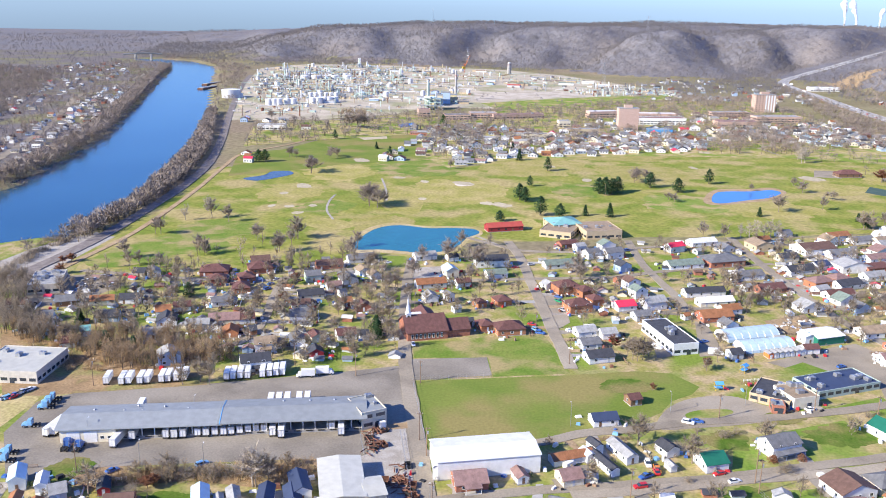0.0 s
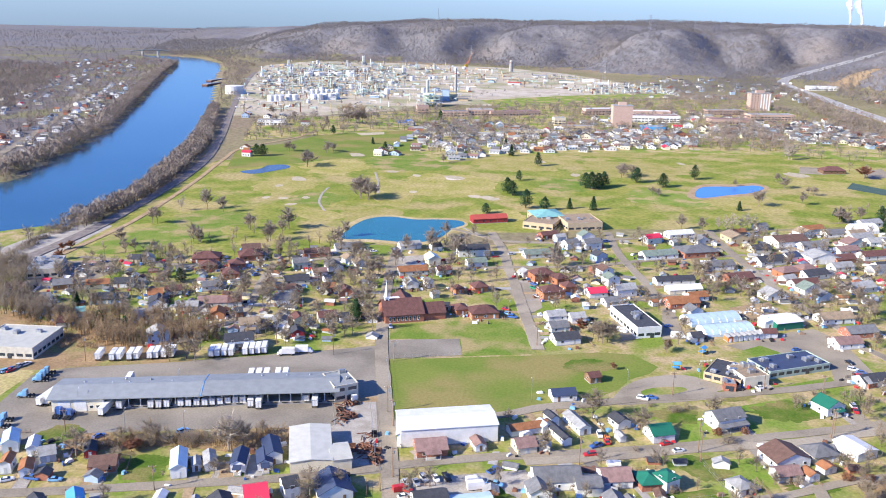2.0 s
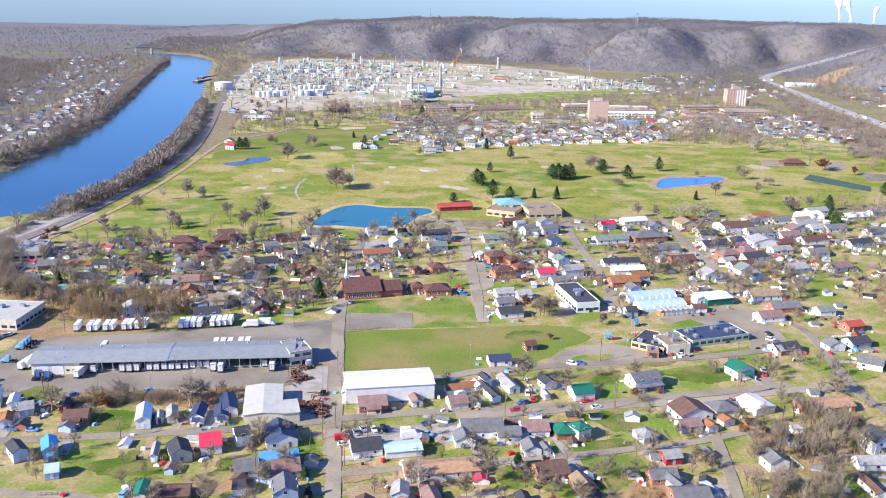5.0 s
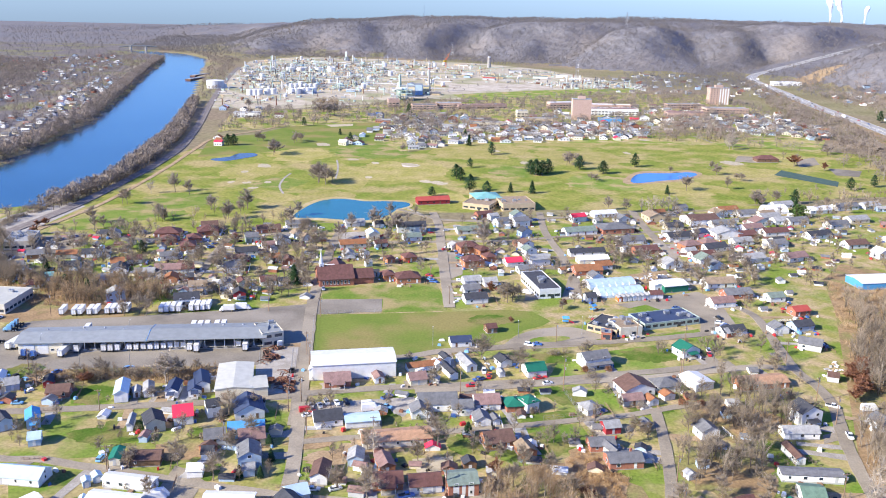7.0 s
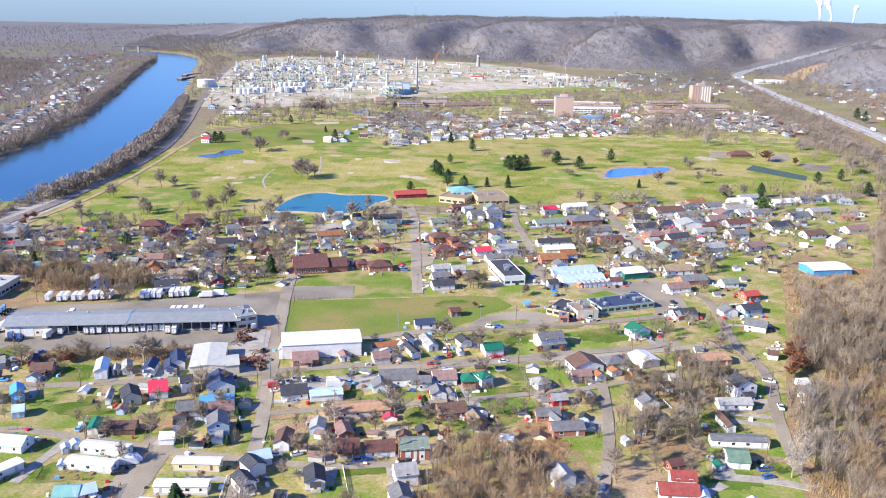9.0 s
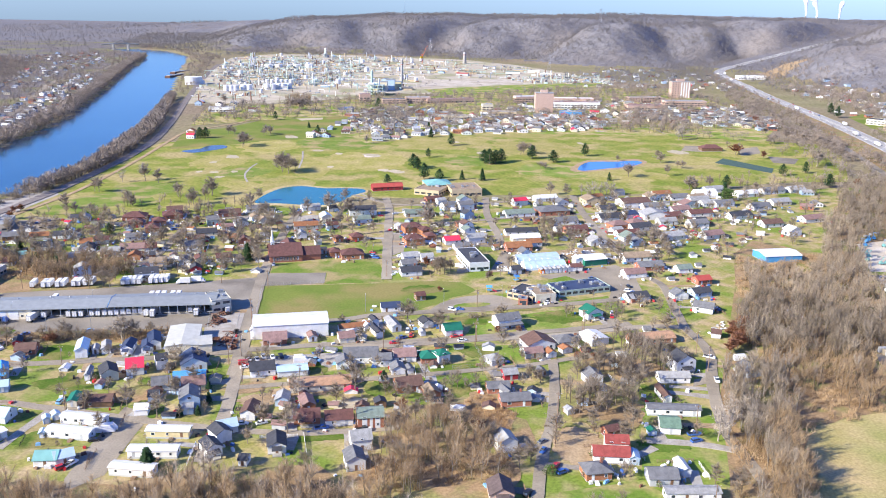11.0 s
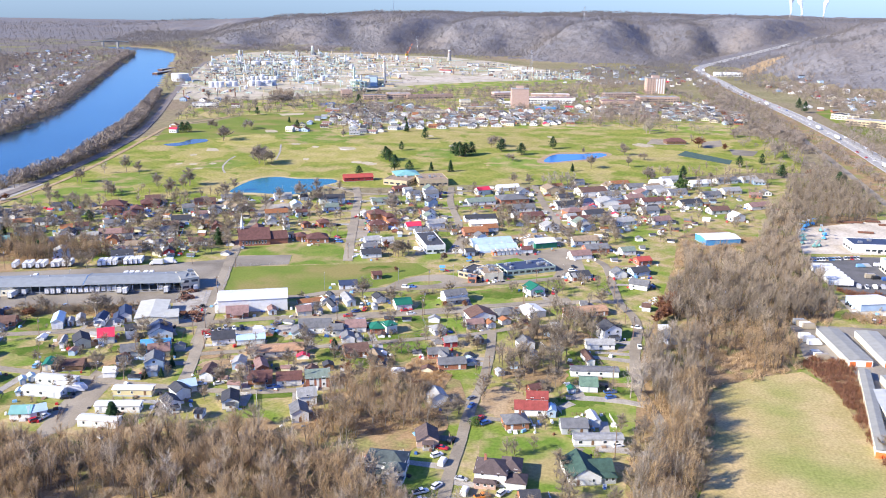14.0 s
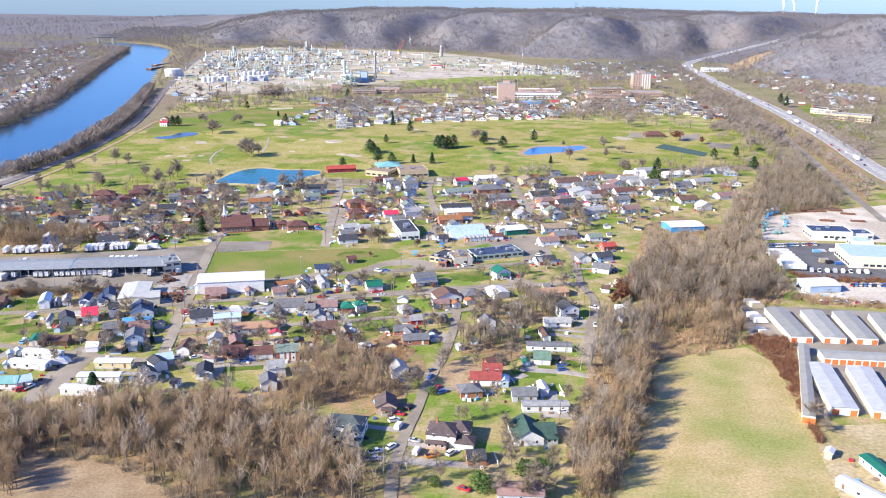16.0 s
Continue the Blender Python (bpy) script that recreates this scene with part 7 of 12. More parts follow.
def make_stock():
    """A long stack of dark steel pipe on timber bearers."""
    o = root("pipe_stack", 0, 0)
    child("bearer", block("bearer", .25, 3.2, .2, "pole_wood"), o, pose(-3, 0, 0))
    child("bearer", block("bearer", .25, 3.2, .2, "pole_wood"), o, pose(3, 0, 0))
    S = [spar((-5, -1.3 + .52 * i + .26 * j, .45 + .46 * j), (5, -1.3 + .52 * i + .26 * j, .45 + .46 * j), .25, .25, 6) for j in range(2) for i in range(6 - j)]
    child("bundle", mesh("bundle", *join(*S), "rusty"), o)
    return tagged(o, "stack of dark rusty pipe on timber bearers", "pipe stack", group="pipe stacks on the lot")


def works_shed(x, y, w, d, rot, h, wall, roof):
    o = house(x, y, w, d, rot, h, roof, wall, "x", min(w, d) * .12, near=False, name="works_building", label=f"{wall.split('_')[1]} works building with a low {roof.split('_')[1]} roof", win=False)
    return o


def crane(x, y, h):
    o = root("crane", x, y, 35)
    child("mast", mesh("mast", *join(*[box(sx - .15, sx + .15, sy - .15, sy + .15, 0, h * .55) for sx in (-1, 1) for sy in (-1, 1)], *[box(-1.1, 1.1, -1.1, 1.1, z, z + .2) for z in range(3, int(h * .55), 3)]), "metal_orange"), o)
    child("boom", mesh("boom", *join(spar((0, -.5, h * .4), (14, 0, h), .4, .2), spar((0, .5, h * .4), (14, 0, h), .4, .2), spar((-4, 0, h * .5), (14, 0, h), .1, .1)), "metal_orange"), o)
    child("cab", mesh("cab", *box(-5, 1.5, -1.6, 1.6, h * .3, h * .42), "paint_yellow"), o)
    return tagged(o, "orange lattice crane over the chemical works", "crane")


def bridge(pts, h):
    """A slim steel bridge: level deck, a shallow arch over the middle, two piers."""
    o = root("bridge", *pts[0])
    (x1, y1) = (pts[1][0] - pts[0][0], pts[1][1] - pts[0][1])
    at_ = lambda t, z: (x1 * t, y1 * t, z)
    child("deck", mesh("deck", *join(*[spar(at_(t, h + 3 * math.sin(math.pi * t)), at_(t + .1, h + 3 * math.sin(math.pi * (t + .1))), 1.5, 1.5, 4) for t in [i / 10 for i in range(10)]]), "metal_grey"), o)
    rise = lambda t: h + 2 + 9 * max(0, math.sin(math.pi * (t - .3) / .4))
    child("arch", mesh("arch", *join(*[spar(at_(t, rise(t)), at_(t + .05, rise(t + .05)), .7, .7, 4) for t in [.3 + i * .05 for i in range(8)]]), "metal_grey"), o)
    for t in (.3, .7):
        child("pier", mesh("pier", *box(x1 * t - 2.5, x1 * t + 2.5, y1 * t - 2.5, y1 * t + 2.5, -6, h + 1), "concrete"), o)
    return tagged(o, "long steel arch bridge over the far river", "bridge")


def make_scrap(v):
    rnd = random.Random(v + 50)
    o = root("scrap_pile", 0, 0)
    for i in range(7):
        a, ln = rnd.uniform(0, math.pi), rnd.uniform(2, 5)
        c = Vector((rnd.uniform(-2, 2), rnd.uniform(-2, 2), rnd.uniform(.2, 1.1)))
        d = Vector((math.cos(a), math.sin(a), rnd.uniform(-.15, .15))) * ln / 2
        child("beam", mesh("beam", *spar(c - d, c + d, .22, .22), "rusty"), o)
    child("bin", mesh("bin", *join(box(-1.6, 1.6, -1, -.9, 0, 1.2), box(-1.6, 1.6, .9, 1, 0, 1.2), box(-1.6, -1.5, -.9, .9, 0, 1.2), box(1.5, 1.6, -.9, .9, 0, 1.2), box(-1.6, 1.6, -1, 1, -.05, .1)), "rusty" if v else "dark"), o, pose(1.5, -2.5, 0, 0, 0, 20 * v))
    return tagged(o, "pile of rusty steel beams and a scrap bin", "scrap", group="scrap piles in the yard")


def make_rubble():
    rnd = random.Random(8)
    o = root("rubble_heap", 0, 0)
    for i in range(14):
        s = rnd.uniform(.3, 1.1)
        child("slab", mesh("slab", *box(-s, s, -s * .7, s * .7, 0, s * .45, .8), rnd.choice(["concrete", "trim", "dirt"])), o, pose(rnd.gauss(0, 2.2), rnd.gauss(0, 1.8), rnd.uniform(-.1, .3), rnd.uniform(-15, 15), rnd.uniform(-15, 15), rnd.uniform(0, 180)))
    return tagged(o, "heap of pale broken concrete rubble", "rubble", group="rubble heaps")


def play_frame(x, y, rot):
    o = root("play_frame", x, y, rot, .06)
    for i, (px, py) in enumerate(((-1.5, -1), (1.5, -1), (1.5, 1), (-1.5, 1))):
        child("post", mesh("post", *cyl(.08, 0, 3, 6, cx=px, cy=py), "paint_yellow"), o)
    child("deck", mesh("deck", *box(-1.6, 1.6, -1.1, 1.1, 1.2, 1.35), "metal_blue"), o)
    child("canopy", mesh("canopy", *gable(3.2, 2.4, 2.9, .8, .1, .1), "metal_blue"), o)
    child("slide", mesh("slide", *join(spar((1.6, 0, 1.3), (4.2, 0, .15), .35, .35, 4)), "metal_red"), o)
    return tagged(o, "blue and yellow playground frame with a slide", "playground")


def barge(x, y, rot):
    o = root("barge", x, y, rot, -2.4)
    child("hull", mesh("hull", *box(-28, 28, -5.5, 5.5, 0, 2.6, 1.02), "rusty"), o)
    child("hold_cover", mesh("hold_cover", *box(-25, 25, -4.4, 4.4, 2.6, 3.5, .96), "metal_grey"), o)
    return tagged(o, "dark covered barge moored by the river bank", "barge", group="barges on the river")


def steam_plume(x, y, h, s, drop=0):
    """A far stack with a standing cloud of vapour: a thin stem that swells into lumps and leans with the wind."""
    o = root("cooling_plume", x, y, 0, level(x, y))
    rnd = random.Random(int(x))
    V, F, n, k = [], [], 12, 9

    def lump(c, r):
        b = len(V)
        for i in range(k + 1):
            for a in range(n):
                p = Vector((math.sin(math.pi * i / k) * math.cos(math.tau * a / n), math.sin(math.pi * i / k) * math.sin(math.tau * a / n), math.cos(math.pi * i / k)))
                V.append(tuple(Vector(c) + p * r * (1 + .35 * noise.noise(p * 2.2 + Vector(c)))))
            if i:
                F.extend((b + (i - 1) * n + a, b + (i - 1) * n + (a + 1) % n, b + i * n + (a + 1) % n, b + i * n + a) for a in range(n))
    for i in range(26):
        u = i / 25
        r = (3.2 + 3 * u + 13 * max(0, u - .45) ** 1.1) * s * 1.5
        lump((drop * u * u * 30 * s + rnd.gauss(0, 1 + 3 * u) * s, rnd.gauss(0, 2) * s, 12 + u * h + rnd.gauss(0, 1)), r * rnd.uniform(.75, 1.15))
    child("vapour", mesh("vapour", V, F, "steam"), o)
    child("stack_shaft", mesh("stack_shaft", *cyl(4.5 * s + 1, -25, 14, 12, 3.2 * s + 1), "concrete"), o)
    return tagged(o, "white vapour drifting from a far thin stack", "chimney")


def mast(x, y, h):
    o = root("radio_mast", x, y, 0, level(x, y))
    child("lattice", mesh("lattice", *join(*[spar((sx, sy, 0), (sx * .4, sy * .4, h), .35, .2, 3) for sx, sy in ((1, 0), (-.5, .87), (-.5, -.87))]), "steel"), o)
    child("aerial", mesh("aerial", *join(cyl(.5, h * .8, h * .86, 6), cyl(.2, h, h + 8, 5)), "trim"), o)
    return tagged(o, "thin grey radio mast on the hilltop", "mast")


def fence(pts):
    """Chain-link fence: posts, rails and a thin mesh of wire."""
    o = root("chain_fence", *pts[0])
    P = [Vector((x - pts[0][0], y - pts[0][1], 0)) for x, y in pts]
    for a, b in zip(P, P[1:]):
        n = max(1, int((b - a).length / 3.2))
        for i in range(n):
            p = a.lerp(b, i / n)
            child("post", shared("fence_post", lambda: mesh("post", *cyl(.05, 0, 1.9, 5), "steel")), o, pose(*p))
        child("rail", mesh("rail", *join(*[spar(a + Vector((0, 0, z)), b + Vector((0, 0, z)), .03, .03, 3) for z in (.15, .95, 1.85)]), "steel"), o)
    return tagged(o, "grey chain-link fence on thin steel posts", "fence", group="chain-link fences")

# ---- large buildings ----
terminal(-115.5, 269.5, 104.6, 17.7, 14.0)
hall(-63.4, 283.0, 9.7, 14, 35, 6.5, 'metal_grey', 'wall_cream', label='two-storey cream office block of the truck terminal', rows=2, units=2)
house(-17.6, 257.3, 34.3, 15.5, 18, 6.7, 'metal_white', 'wall_white', 'x', rise=1.2, win=False, name='warehouse', label='large white metal warehouse with a white roof')
house(-32.8, 249.1, 1.8, 8.5, 9, 5.0, 'metal_white', 'wall_white', 'y', rise=0.6, win=False, name='warehouse_annex', label='low white metal annex of the warehouse')
house(-60.8, 235.1, 13.7, 24.9, 18, 4.3, 'metal_beige', 'wall_cream', 'y', rise=.7, win=False, name='metal_shop', label='cream metal workshop with a pale grey roof')
house(-49.6, 231.6, 6.3, 11, 23, 4.1, 'metal_beige', 'wall_cream', 'x', rise=.5, win=False, name='metal_shop', label='cream metal workshop wing with a pale grey roof')
church(-57.4, 373.9, 18.9, 18, 23)
hall(55.8, 382.3, 12.2, 31.7, 21, 5.2, 'roof_dark', 'wall_white', label='white two-storey block with a flat black roof', units=6, rows=1)
house(56.9, 367.4, 1.2, 2.9, -45, 3, 'roof_grey', 'wall_white', 'x', rise=0.7)
hall(90.8, 328.6, 15.2, 18, -25, 3.2, 'roof_dark', 'wall_tan', label='tan school wing with a flat dark roof', units=7)
hall(98.1, 325.8, 11.4, 13, 24, 4.4, 'roof_tan', 'wall_cream', label='cream school gymnasium with a flat brown roof', units=3, win='')
hall(117.9, 342.7, 31.1, 15, 28, 3.1, 'metal_navy', 'wall_green', label='long school wing with a dark blue roof', units=9)
hall(89.2, 316.1, 4.8, 6, -2, 3.2, 'metal_grey', 'wall_brick', label='small brick school annex with a grey roof', units=1)
house(-34.6, 576.4, 25.1, 9, 23, 3.4, 'metal_brickred', 'wall_red', 'x', name='pavilion', label='long red clubhouse with a bright red roof', rise=2.3, near=False)
hall(4.3, 575.3, 21.4, 30, -14, 4.5, 'roof_tan', 'wall_tan', label='tan brick school block with a flat roof', units=4, near=False)
hall(28.8, 576.7, 24.8, 26, 19, 5.5, 'roof_tan', 'wall_tan', label='tan brick school block with a flat roof', units=4, near=False)
house(5.4, 589.1, 21.0, 22, 21, 5.4, 'metal_teal', 'wall_tan', 'h', name='hall', label='tan hall with a teal green hipped roof', rise=2.9, near=False)
hall(-214.6, 303.8, 27.5, 26, 4, 5, 'metal_beige', 'wall_block', label='white flat-roofed warehouse among bare trees', units=5, doors=1)
hall(-267.1, 408.1, 16.1, 26, 22, 5, 'roof_light', 'wall_block', label='low pale commercial building with a flat roof', units=9)
hoop_house(93.1, 396.6, 27.6, 12, 24, 4)
hoop_house(98.0, 382.6, 25.4, 11, 21, 4)
hoop_house(223.8, 602.5, 16.8, 14, 22, 6, 'metal_white', 'large white fabric dome over a salt store', 'dome_shed', 'shed')
house(126.6, 396.4, 14.8, 12, 26, 3.8, 'metal_white', 'metal_green', 'x', rise=1.2, name='garden_center', label='green-walled sales building with a white roof', win=False)
house(118.6, 392.5, 5.6, 6.1, 23, 4, 'metal_white', 'wall_white', 'y', rise=0.9)
shed(97.4, 370.5, 2.3, 4, 21, 2.6, 'roof_light', 'metal_orange', 'y')
shed(99.9, 371.6, 2.3, 4, 21, 2.6, 'roof_light', 'wall_white', 'y')
shed(102.4, 372.7, 2.3, 4, 21, 2.6, 'roof_light', 'wall_white', 'y')
shed(105.0, 373.9, 2.3, 4, 21, 2.6, 'roof_light', 'wall_white', 'y')
shed(107.5, 375.0, 2.3, 4, 21, 2.6, 'roof_light', 'wall_white', 'y')
shed(110.1, 376.1, 2.3, 4, 21, 2.6, 'roof_light', 'wall_white', 'y')
shed(112.6, 377.3, 2.3, 4, 21, 2.6, 'roof_light', 'wall_white', 'y')
house(116.9, 379.7, 6.9, 5.3, 16, 2.8, 'roof_maroon', 'wall_white', 'x', rise=1.4)
storage_row(266.5, 245.6, 10.4, 38.5, 5, 'metal_storage')
storage_row(282.8, 245.8, 10.3, 36.1, 2, 'metal_storage')
storage_row(297.7, 246.7, 9.8, 35.9, 1, 'metal_storage')
storage_row(313.6, 246.7, 9.5, 34.8, -3, 'metal_storage')
storage_row(328.0, 246.9, 9.4, 34.6, -3, 'metal_storage')
storage_row(257.9, 180.4, 4.4, 74.9, -13, 'metal_storage')
storage_row(265.9, 174.5, 10.0, 43.3, -2, 'metal_offwhite')
storage_row(281.8, 173.5, 10.2, 42.9, -4, 'metal_offwhite')
storage_row(292.2, 207.5, 41.8, 9, 1, 'metal_storage')
hall(335.6, 423.5, 26.8, 16, 4, 5.5, 'metal_navy', 'wall_white', label='white equipment shop with a dark blue roof', units=2, doors=2)
hall(356.0, 425.0, 14.2, 12, 10, 4, 'metal_navy', 'wall_white', label='low white shop with a dark blue roof', units=1)
hall(356.2, 367.4, 56.8, 28, 1, 7, 'metal_pale', 'wall_cream', label='large cream workshop with a pale blue roof', units=2, doors=2)
hall(349.9, 403.2, 12.4, 12, 4, 4.5, 'metal_pale', 'wall_white', label='small white shop with a pale roof', units=1)
house(298.3, 309.0, 17.9, 14, 15, 4.1, 'metal_white', 'wall_blue', 'x', rise=1.0, win=False, name='workshop', label='white-roofed workshop with blue walls')
house(241.0, 425.5, 24.0, 16, 17, 4.1, 'metal_white', 'metal_blue', 'x', rise=1.0, win=False, name='workshop', label='blue-walled workshop with a white roof in the woods')
house(264.5, 487.1, 9.9, 8.0, 28, 4.0, 'metal_white', 'wall_white', 'y', rise=2.6, near=False)
tower(81.2, 1118.8, 25, 14, 9, 27.4, 'wall_brickpale', 2, 0, 'tall pink-brick apartment tower with a plain face')
tower(297.5, 1370.8, 31, 16, 11, 25.8, 'wall_brickpale', 7, 9, 'red-brick apartment tower with white vertical strips', strips=4)
hall(125.1, 1182.9, 71.1, 18, 9, 9, 'roof_rose', 'wall_white', label='long white apartment block with a rose roof', units=2, rows=2, near=False)
hall(124.0, 1234.4, 59.1, 16, 8, 9, 'metal_white', 'wall_brickpale', label='far brick public building with a flat pale roof', units=2, rows=2, near=False)
hall(289.7, 1248.2, 62.8, 22, 12, 8, 'roof_light', 'wall_brickpale', label='far brick public building with a flat pale roof', units=2, rows=2, near=False)
hall(228.0, 1194.1, 57.6, 20, 12, 6, 'roof_rose', 'wall_brickpale', label='far brick public building with a flat pale roof', units=2, rows=1, near=False)
hall(235.1, 1295.2, 55.6, 16, 17, 7, 'roof_light', 'wall_brickpale', label='far brick public building with a flat pale roof', units=2, rows=2, near=False)
hall(54.5, 1244.0, 43.6, 16, 22, 9, 'metal_white', 'wall_brickpale', label='far brick public building with a flat pale roof', units=2, rows=2, near=False)
hall(1.8, 1122.8, 15.1, 12, 16, 9, 'roof_light', 'wall_cream', label='far pale commercial building with a flat roof', units=2, rows=2, near=False)
hall(-142.1, 1173.6, 35.3, 18, 16, 7, 'roof_grey', 'wall_brickpale', label='far brick public building with a flat pale roof', units=2, rows=2, near=False)
hall(-109.4, 1195.9, 36.3, 18, 16, 8, 'roof_light', 'wall_brickpale', label='far brick public building with a flat pale roof', units=2, rows=2, near=False)
hall(-62.5, 1206.8, 74.8, 14, 26, 6, 'roof_rose', 'wall_brickpale', label='far brick public building with a flat pale roof', units=2, rows=1, near=False)
hall(-352.3, 1025.4, 34.2, 14, 13, 6, 'roof_light', 'wall_white', label='far pale commercial building with a flat roof', units=2, rows=1, near=False)
hall(-190.9, 1193.1, 16.4, 12, 19, 11, 'roof_rose', 'wall_brickpale', label='far brick public building with a flat pale roof', units=2, rows=2, near=False)
hall(24.9, 1078.8, 39.9, 14, 9, 5, 'roof_light', 'wall_tan', label='far pale commercial building with a flat roof', units=2, rows=1, near=False)
hall(118.6, 1090.1, 28.7, 16, 7, 6, 'roof_light', 'metal_blue', label='bright blue commercial building with a pale flat roof', units=2, rows=1, near=False)
hall(-38.0, 1022.4, 43.9, 14, 7, 5, 'roof_light', 'wall_cream', label='far pale commercial building with a flat roof', units=2, rows=1, near=False)
hall(524.8, 1092.7, 37.3, 20, -35, 7, 'roof_dark', 'wall_cream', label='cream school on the hillside with a dark roof', rows=2, near=False)
hall(535.1, 1032.2, 56.9, 22, -25, 8, 'roof_light', 'wall_tan', label='tan hospital wing on the hillside with a flat roof', rows=2, near=False)
hall(489.7, 1768.3, 56.7, 20, 10, 7, 'metal_white', 'wall_white', label='white metal building on a bare cut', near=False)
house(264.6, 835.9, 22, 12, 12, 3.4, 'roof_maroon', 'wall_brown', 'h', rise=3.4, near=False, name='park_pavilion', label='brown park pavilion with a dark red hipped roof')
stack(-176.3, 1428.8, 48)
stack(-129.6, 2024.6, 26, 5)
crane(-227.7, 1988.3, 42)
bridge([(-1176.8, 2236.8), (-1091.2, 2288.9)], 14)
tank(-540.1, 1373.6, 15, 13)
tank(-444.8, 1283.8, 5.5, 9)
tank(-437.3, 1286.0, 5.5, 9)
tank(-430.7, 1288.0, 5.5, 9)
tank(-420.9, 1299.6, 5.5, 9)
tank(-412.5, 1302.1, 5.5, 9)
tank(-386.4, 1318.7, 5.5, 9)
tank(-378.0, 1321.3, 5.5, 9)
tank(-371.0, 1332.2, 5.5, 9)
tank(-364.2, 1334.3, 5.5, 9)
tank(-357.9, 1345.2, 5.5, 9)
process_unit(-327, 1406, 0.79, 0, 4)
process_unit(-351, 2023, 0.78, -10, 2)
tank(-381, 1269, 2.7, 4.2)
tank(-240, 1483, 3.9, 8.2)
process_unit(-466, 2070, 0.73, 8, 4)
tank(-588, 1683, 3.3, 5.6)
tank(-372, 1979, 4.8, 7.5)
works_shed(-418, 1613, 14, 14, 6, 4, 'wall_tan', 'roof_light')
works_shed(-230, 1422, 17, 13, -8, 4, 'wall_grey', 'roof_light')
process_unit(-633, 1773, 0.64, 8, 4)
process_unit(-411, 1516, 0.60, 90, 3)
tank(-198, 1597, 3.5, 5.8)
tank(-378, 1519, 3.1, 7.5)
works_shed(-446, 1337, 20, 10, 0, 4, 'wall_tan', 'roof_light')
process_unit(-562, 1733, 0.71, 8, 5)
process_unit(-514, 1885, 0.58, -10, 3)
tank(-244, 1766, 3.1, 7.5)
tank(-525, 1377, 3.6, 6.9)
works_shed(-469, 1481, 18, 8, 6, 4, 'wall_tan', 'roof_greygreen')
works_shed(-303, 1381, 15, 8, 6, 3, 'wall_blue', 'metal_white')
process_unit(-308, 1922, 0.51, 8, 4)
process_unit(-532, 1781, 0.68, 0, 0)
tank(-463, 1826, 4.8, 8.4)
tank(-296, 1444, 4.4, 8.5)
works_shed(-225, 1524, 18, 12, 90, 4, 'wall_blue', 'metal_grey')
process_unit(-475, 1724, 0.58, -10, 4)
tank(-387, 1364, 3.8, 5.9)
tank(-690, 1984, 2.6, 5.3)
works_shed(-151, 1767, 22, 11, 6, 4, 'wall_tan', 'metal_white')
works_shed(-482, 1764, 11, 13, 0, 4, 'wall_tan', 'roof_greygreen')
process_unit(-479, 1547, 0.57, 0, 5)
tank(-269, 1782, 4.5, 5.6)
tank(-383, 1693, 2.8, 7.6)
process_unit(-346, 1836, 0.73, 90, 5)
tank(-426, 1656, 3.0, 6.2)
tank(-257, 2012, 3.7, 8.4)
works_shed(-362, 1332, 15, 12, 6, 4, 'wall_grey', 'roof_light')
works_shed(-287, 1835, 11, 12, 0, 3, 'wall_grey', 'roof_light')
tank(-246, 2085, 4.3, 5.3)
tank(-443, 1884, 2.7, 8.9)
works_shed(-161, 1375, 25, 13, 6, 3, 'wall_tan', 'roof_grey')
process_unit(-376, 1430, 0.62, 0, 2)
tank(-339, 1687, 2.1, 4.9)
tank(-536, 1595, 4.8, 7.6)
works_shed(-384, 2134, 26, 14, 90, 4, 'wall_grey', 'roof_tan')
works_shed(-147, 1736, 15, 13, 90, 3, 'wall_blue', 'roof_greygreen')
tank(-272, 1739, 2.3, 5.5)
tank(-624, 2135, 3.7, 7.9)
works_shed(-559, 1917, 16, 13, 0, 4, 'wall_blue', 'roof_greygreen')
process_unit(-325, 1494, 0.47, 90, 1)
tank(-201, 1567, 4.1, 4.9)
tank(-304, 1718, 4.8, 9.0)
works_shed(-392, 2021, 25, 10, -8, 4, 'wall_grey', 'roof_grey')
works_shed(-309, 1521, 11, 10, -8, 4, 'wall_blue', 'roof_light')
process_unit(-636, 1950, 0.68, -10, 5)
tank(-298, 1223, 3.3, 4.2)
tank(-604, 2090, 2.3, 4.8)
works_shed(-514, 1523, 10, 8, -8, 4, 'wall_tan', 'metal_white')
process_unit(-418, 1956, 0.68, -10, 4)
tank(-410, 1443, 3.9, 8.6)
tank(-603, 1786, 4.4, 6.6)
works_shed(-198, 2074, 25, 13, 6, 3, 'wall_white', 'roof_tan')
works_shed(-681, 2039, 13, 12, 90, 4, 'wall_tan', 'roof_light')
process_unit(-309, 2042, 0.59, 90, 4)
tank(-476, 1414, 2.9, 4.8)
tank(-620, 1724, 3.8, 5.6)
works_shed(-313, 1984, 13, 12, 0, 4, 'wall_tan', 'roof_grey')
process_unit(-505, 2130, 0.79, 90, 5)
process_unit(-532, 2079, 0.63, 90, 0)
tank(-167, 1528, 3.6, 7.5)
tank(-348, 1652, 2.3, 6.6)
works_shed(-486, 1444, 15, 10, 0, 3, 'wall_cream', 'roof_grey')
works_shed(-566, 1603, 24, 9, 90, 4, 'wall_white', 'roof_light')
tank(-203, 1472, 4.2, 7.7)
tank(-328, 1627, 4.7, 5.8)
works_shed(-149, 1812, 13, 8, 0, 4, 'wall_green', 'roof_light')
works_shed(-97, 1692, 25, 12, -8, 4, 'wall_grey', 'metal_brickred')
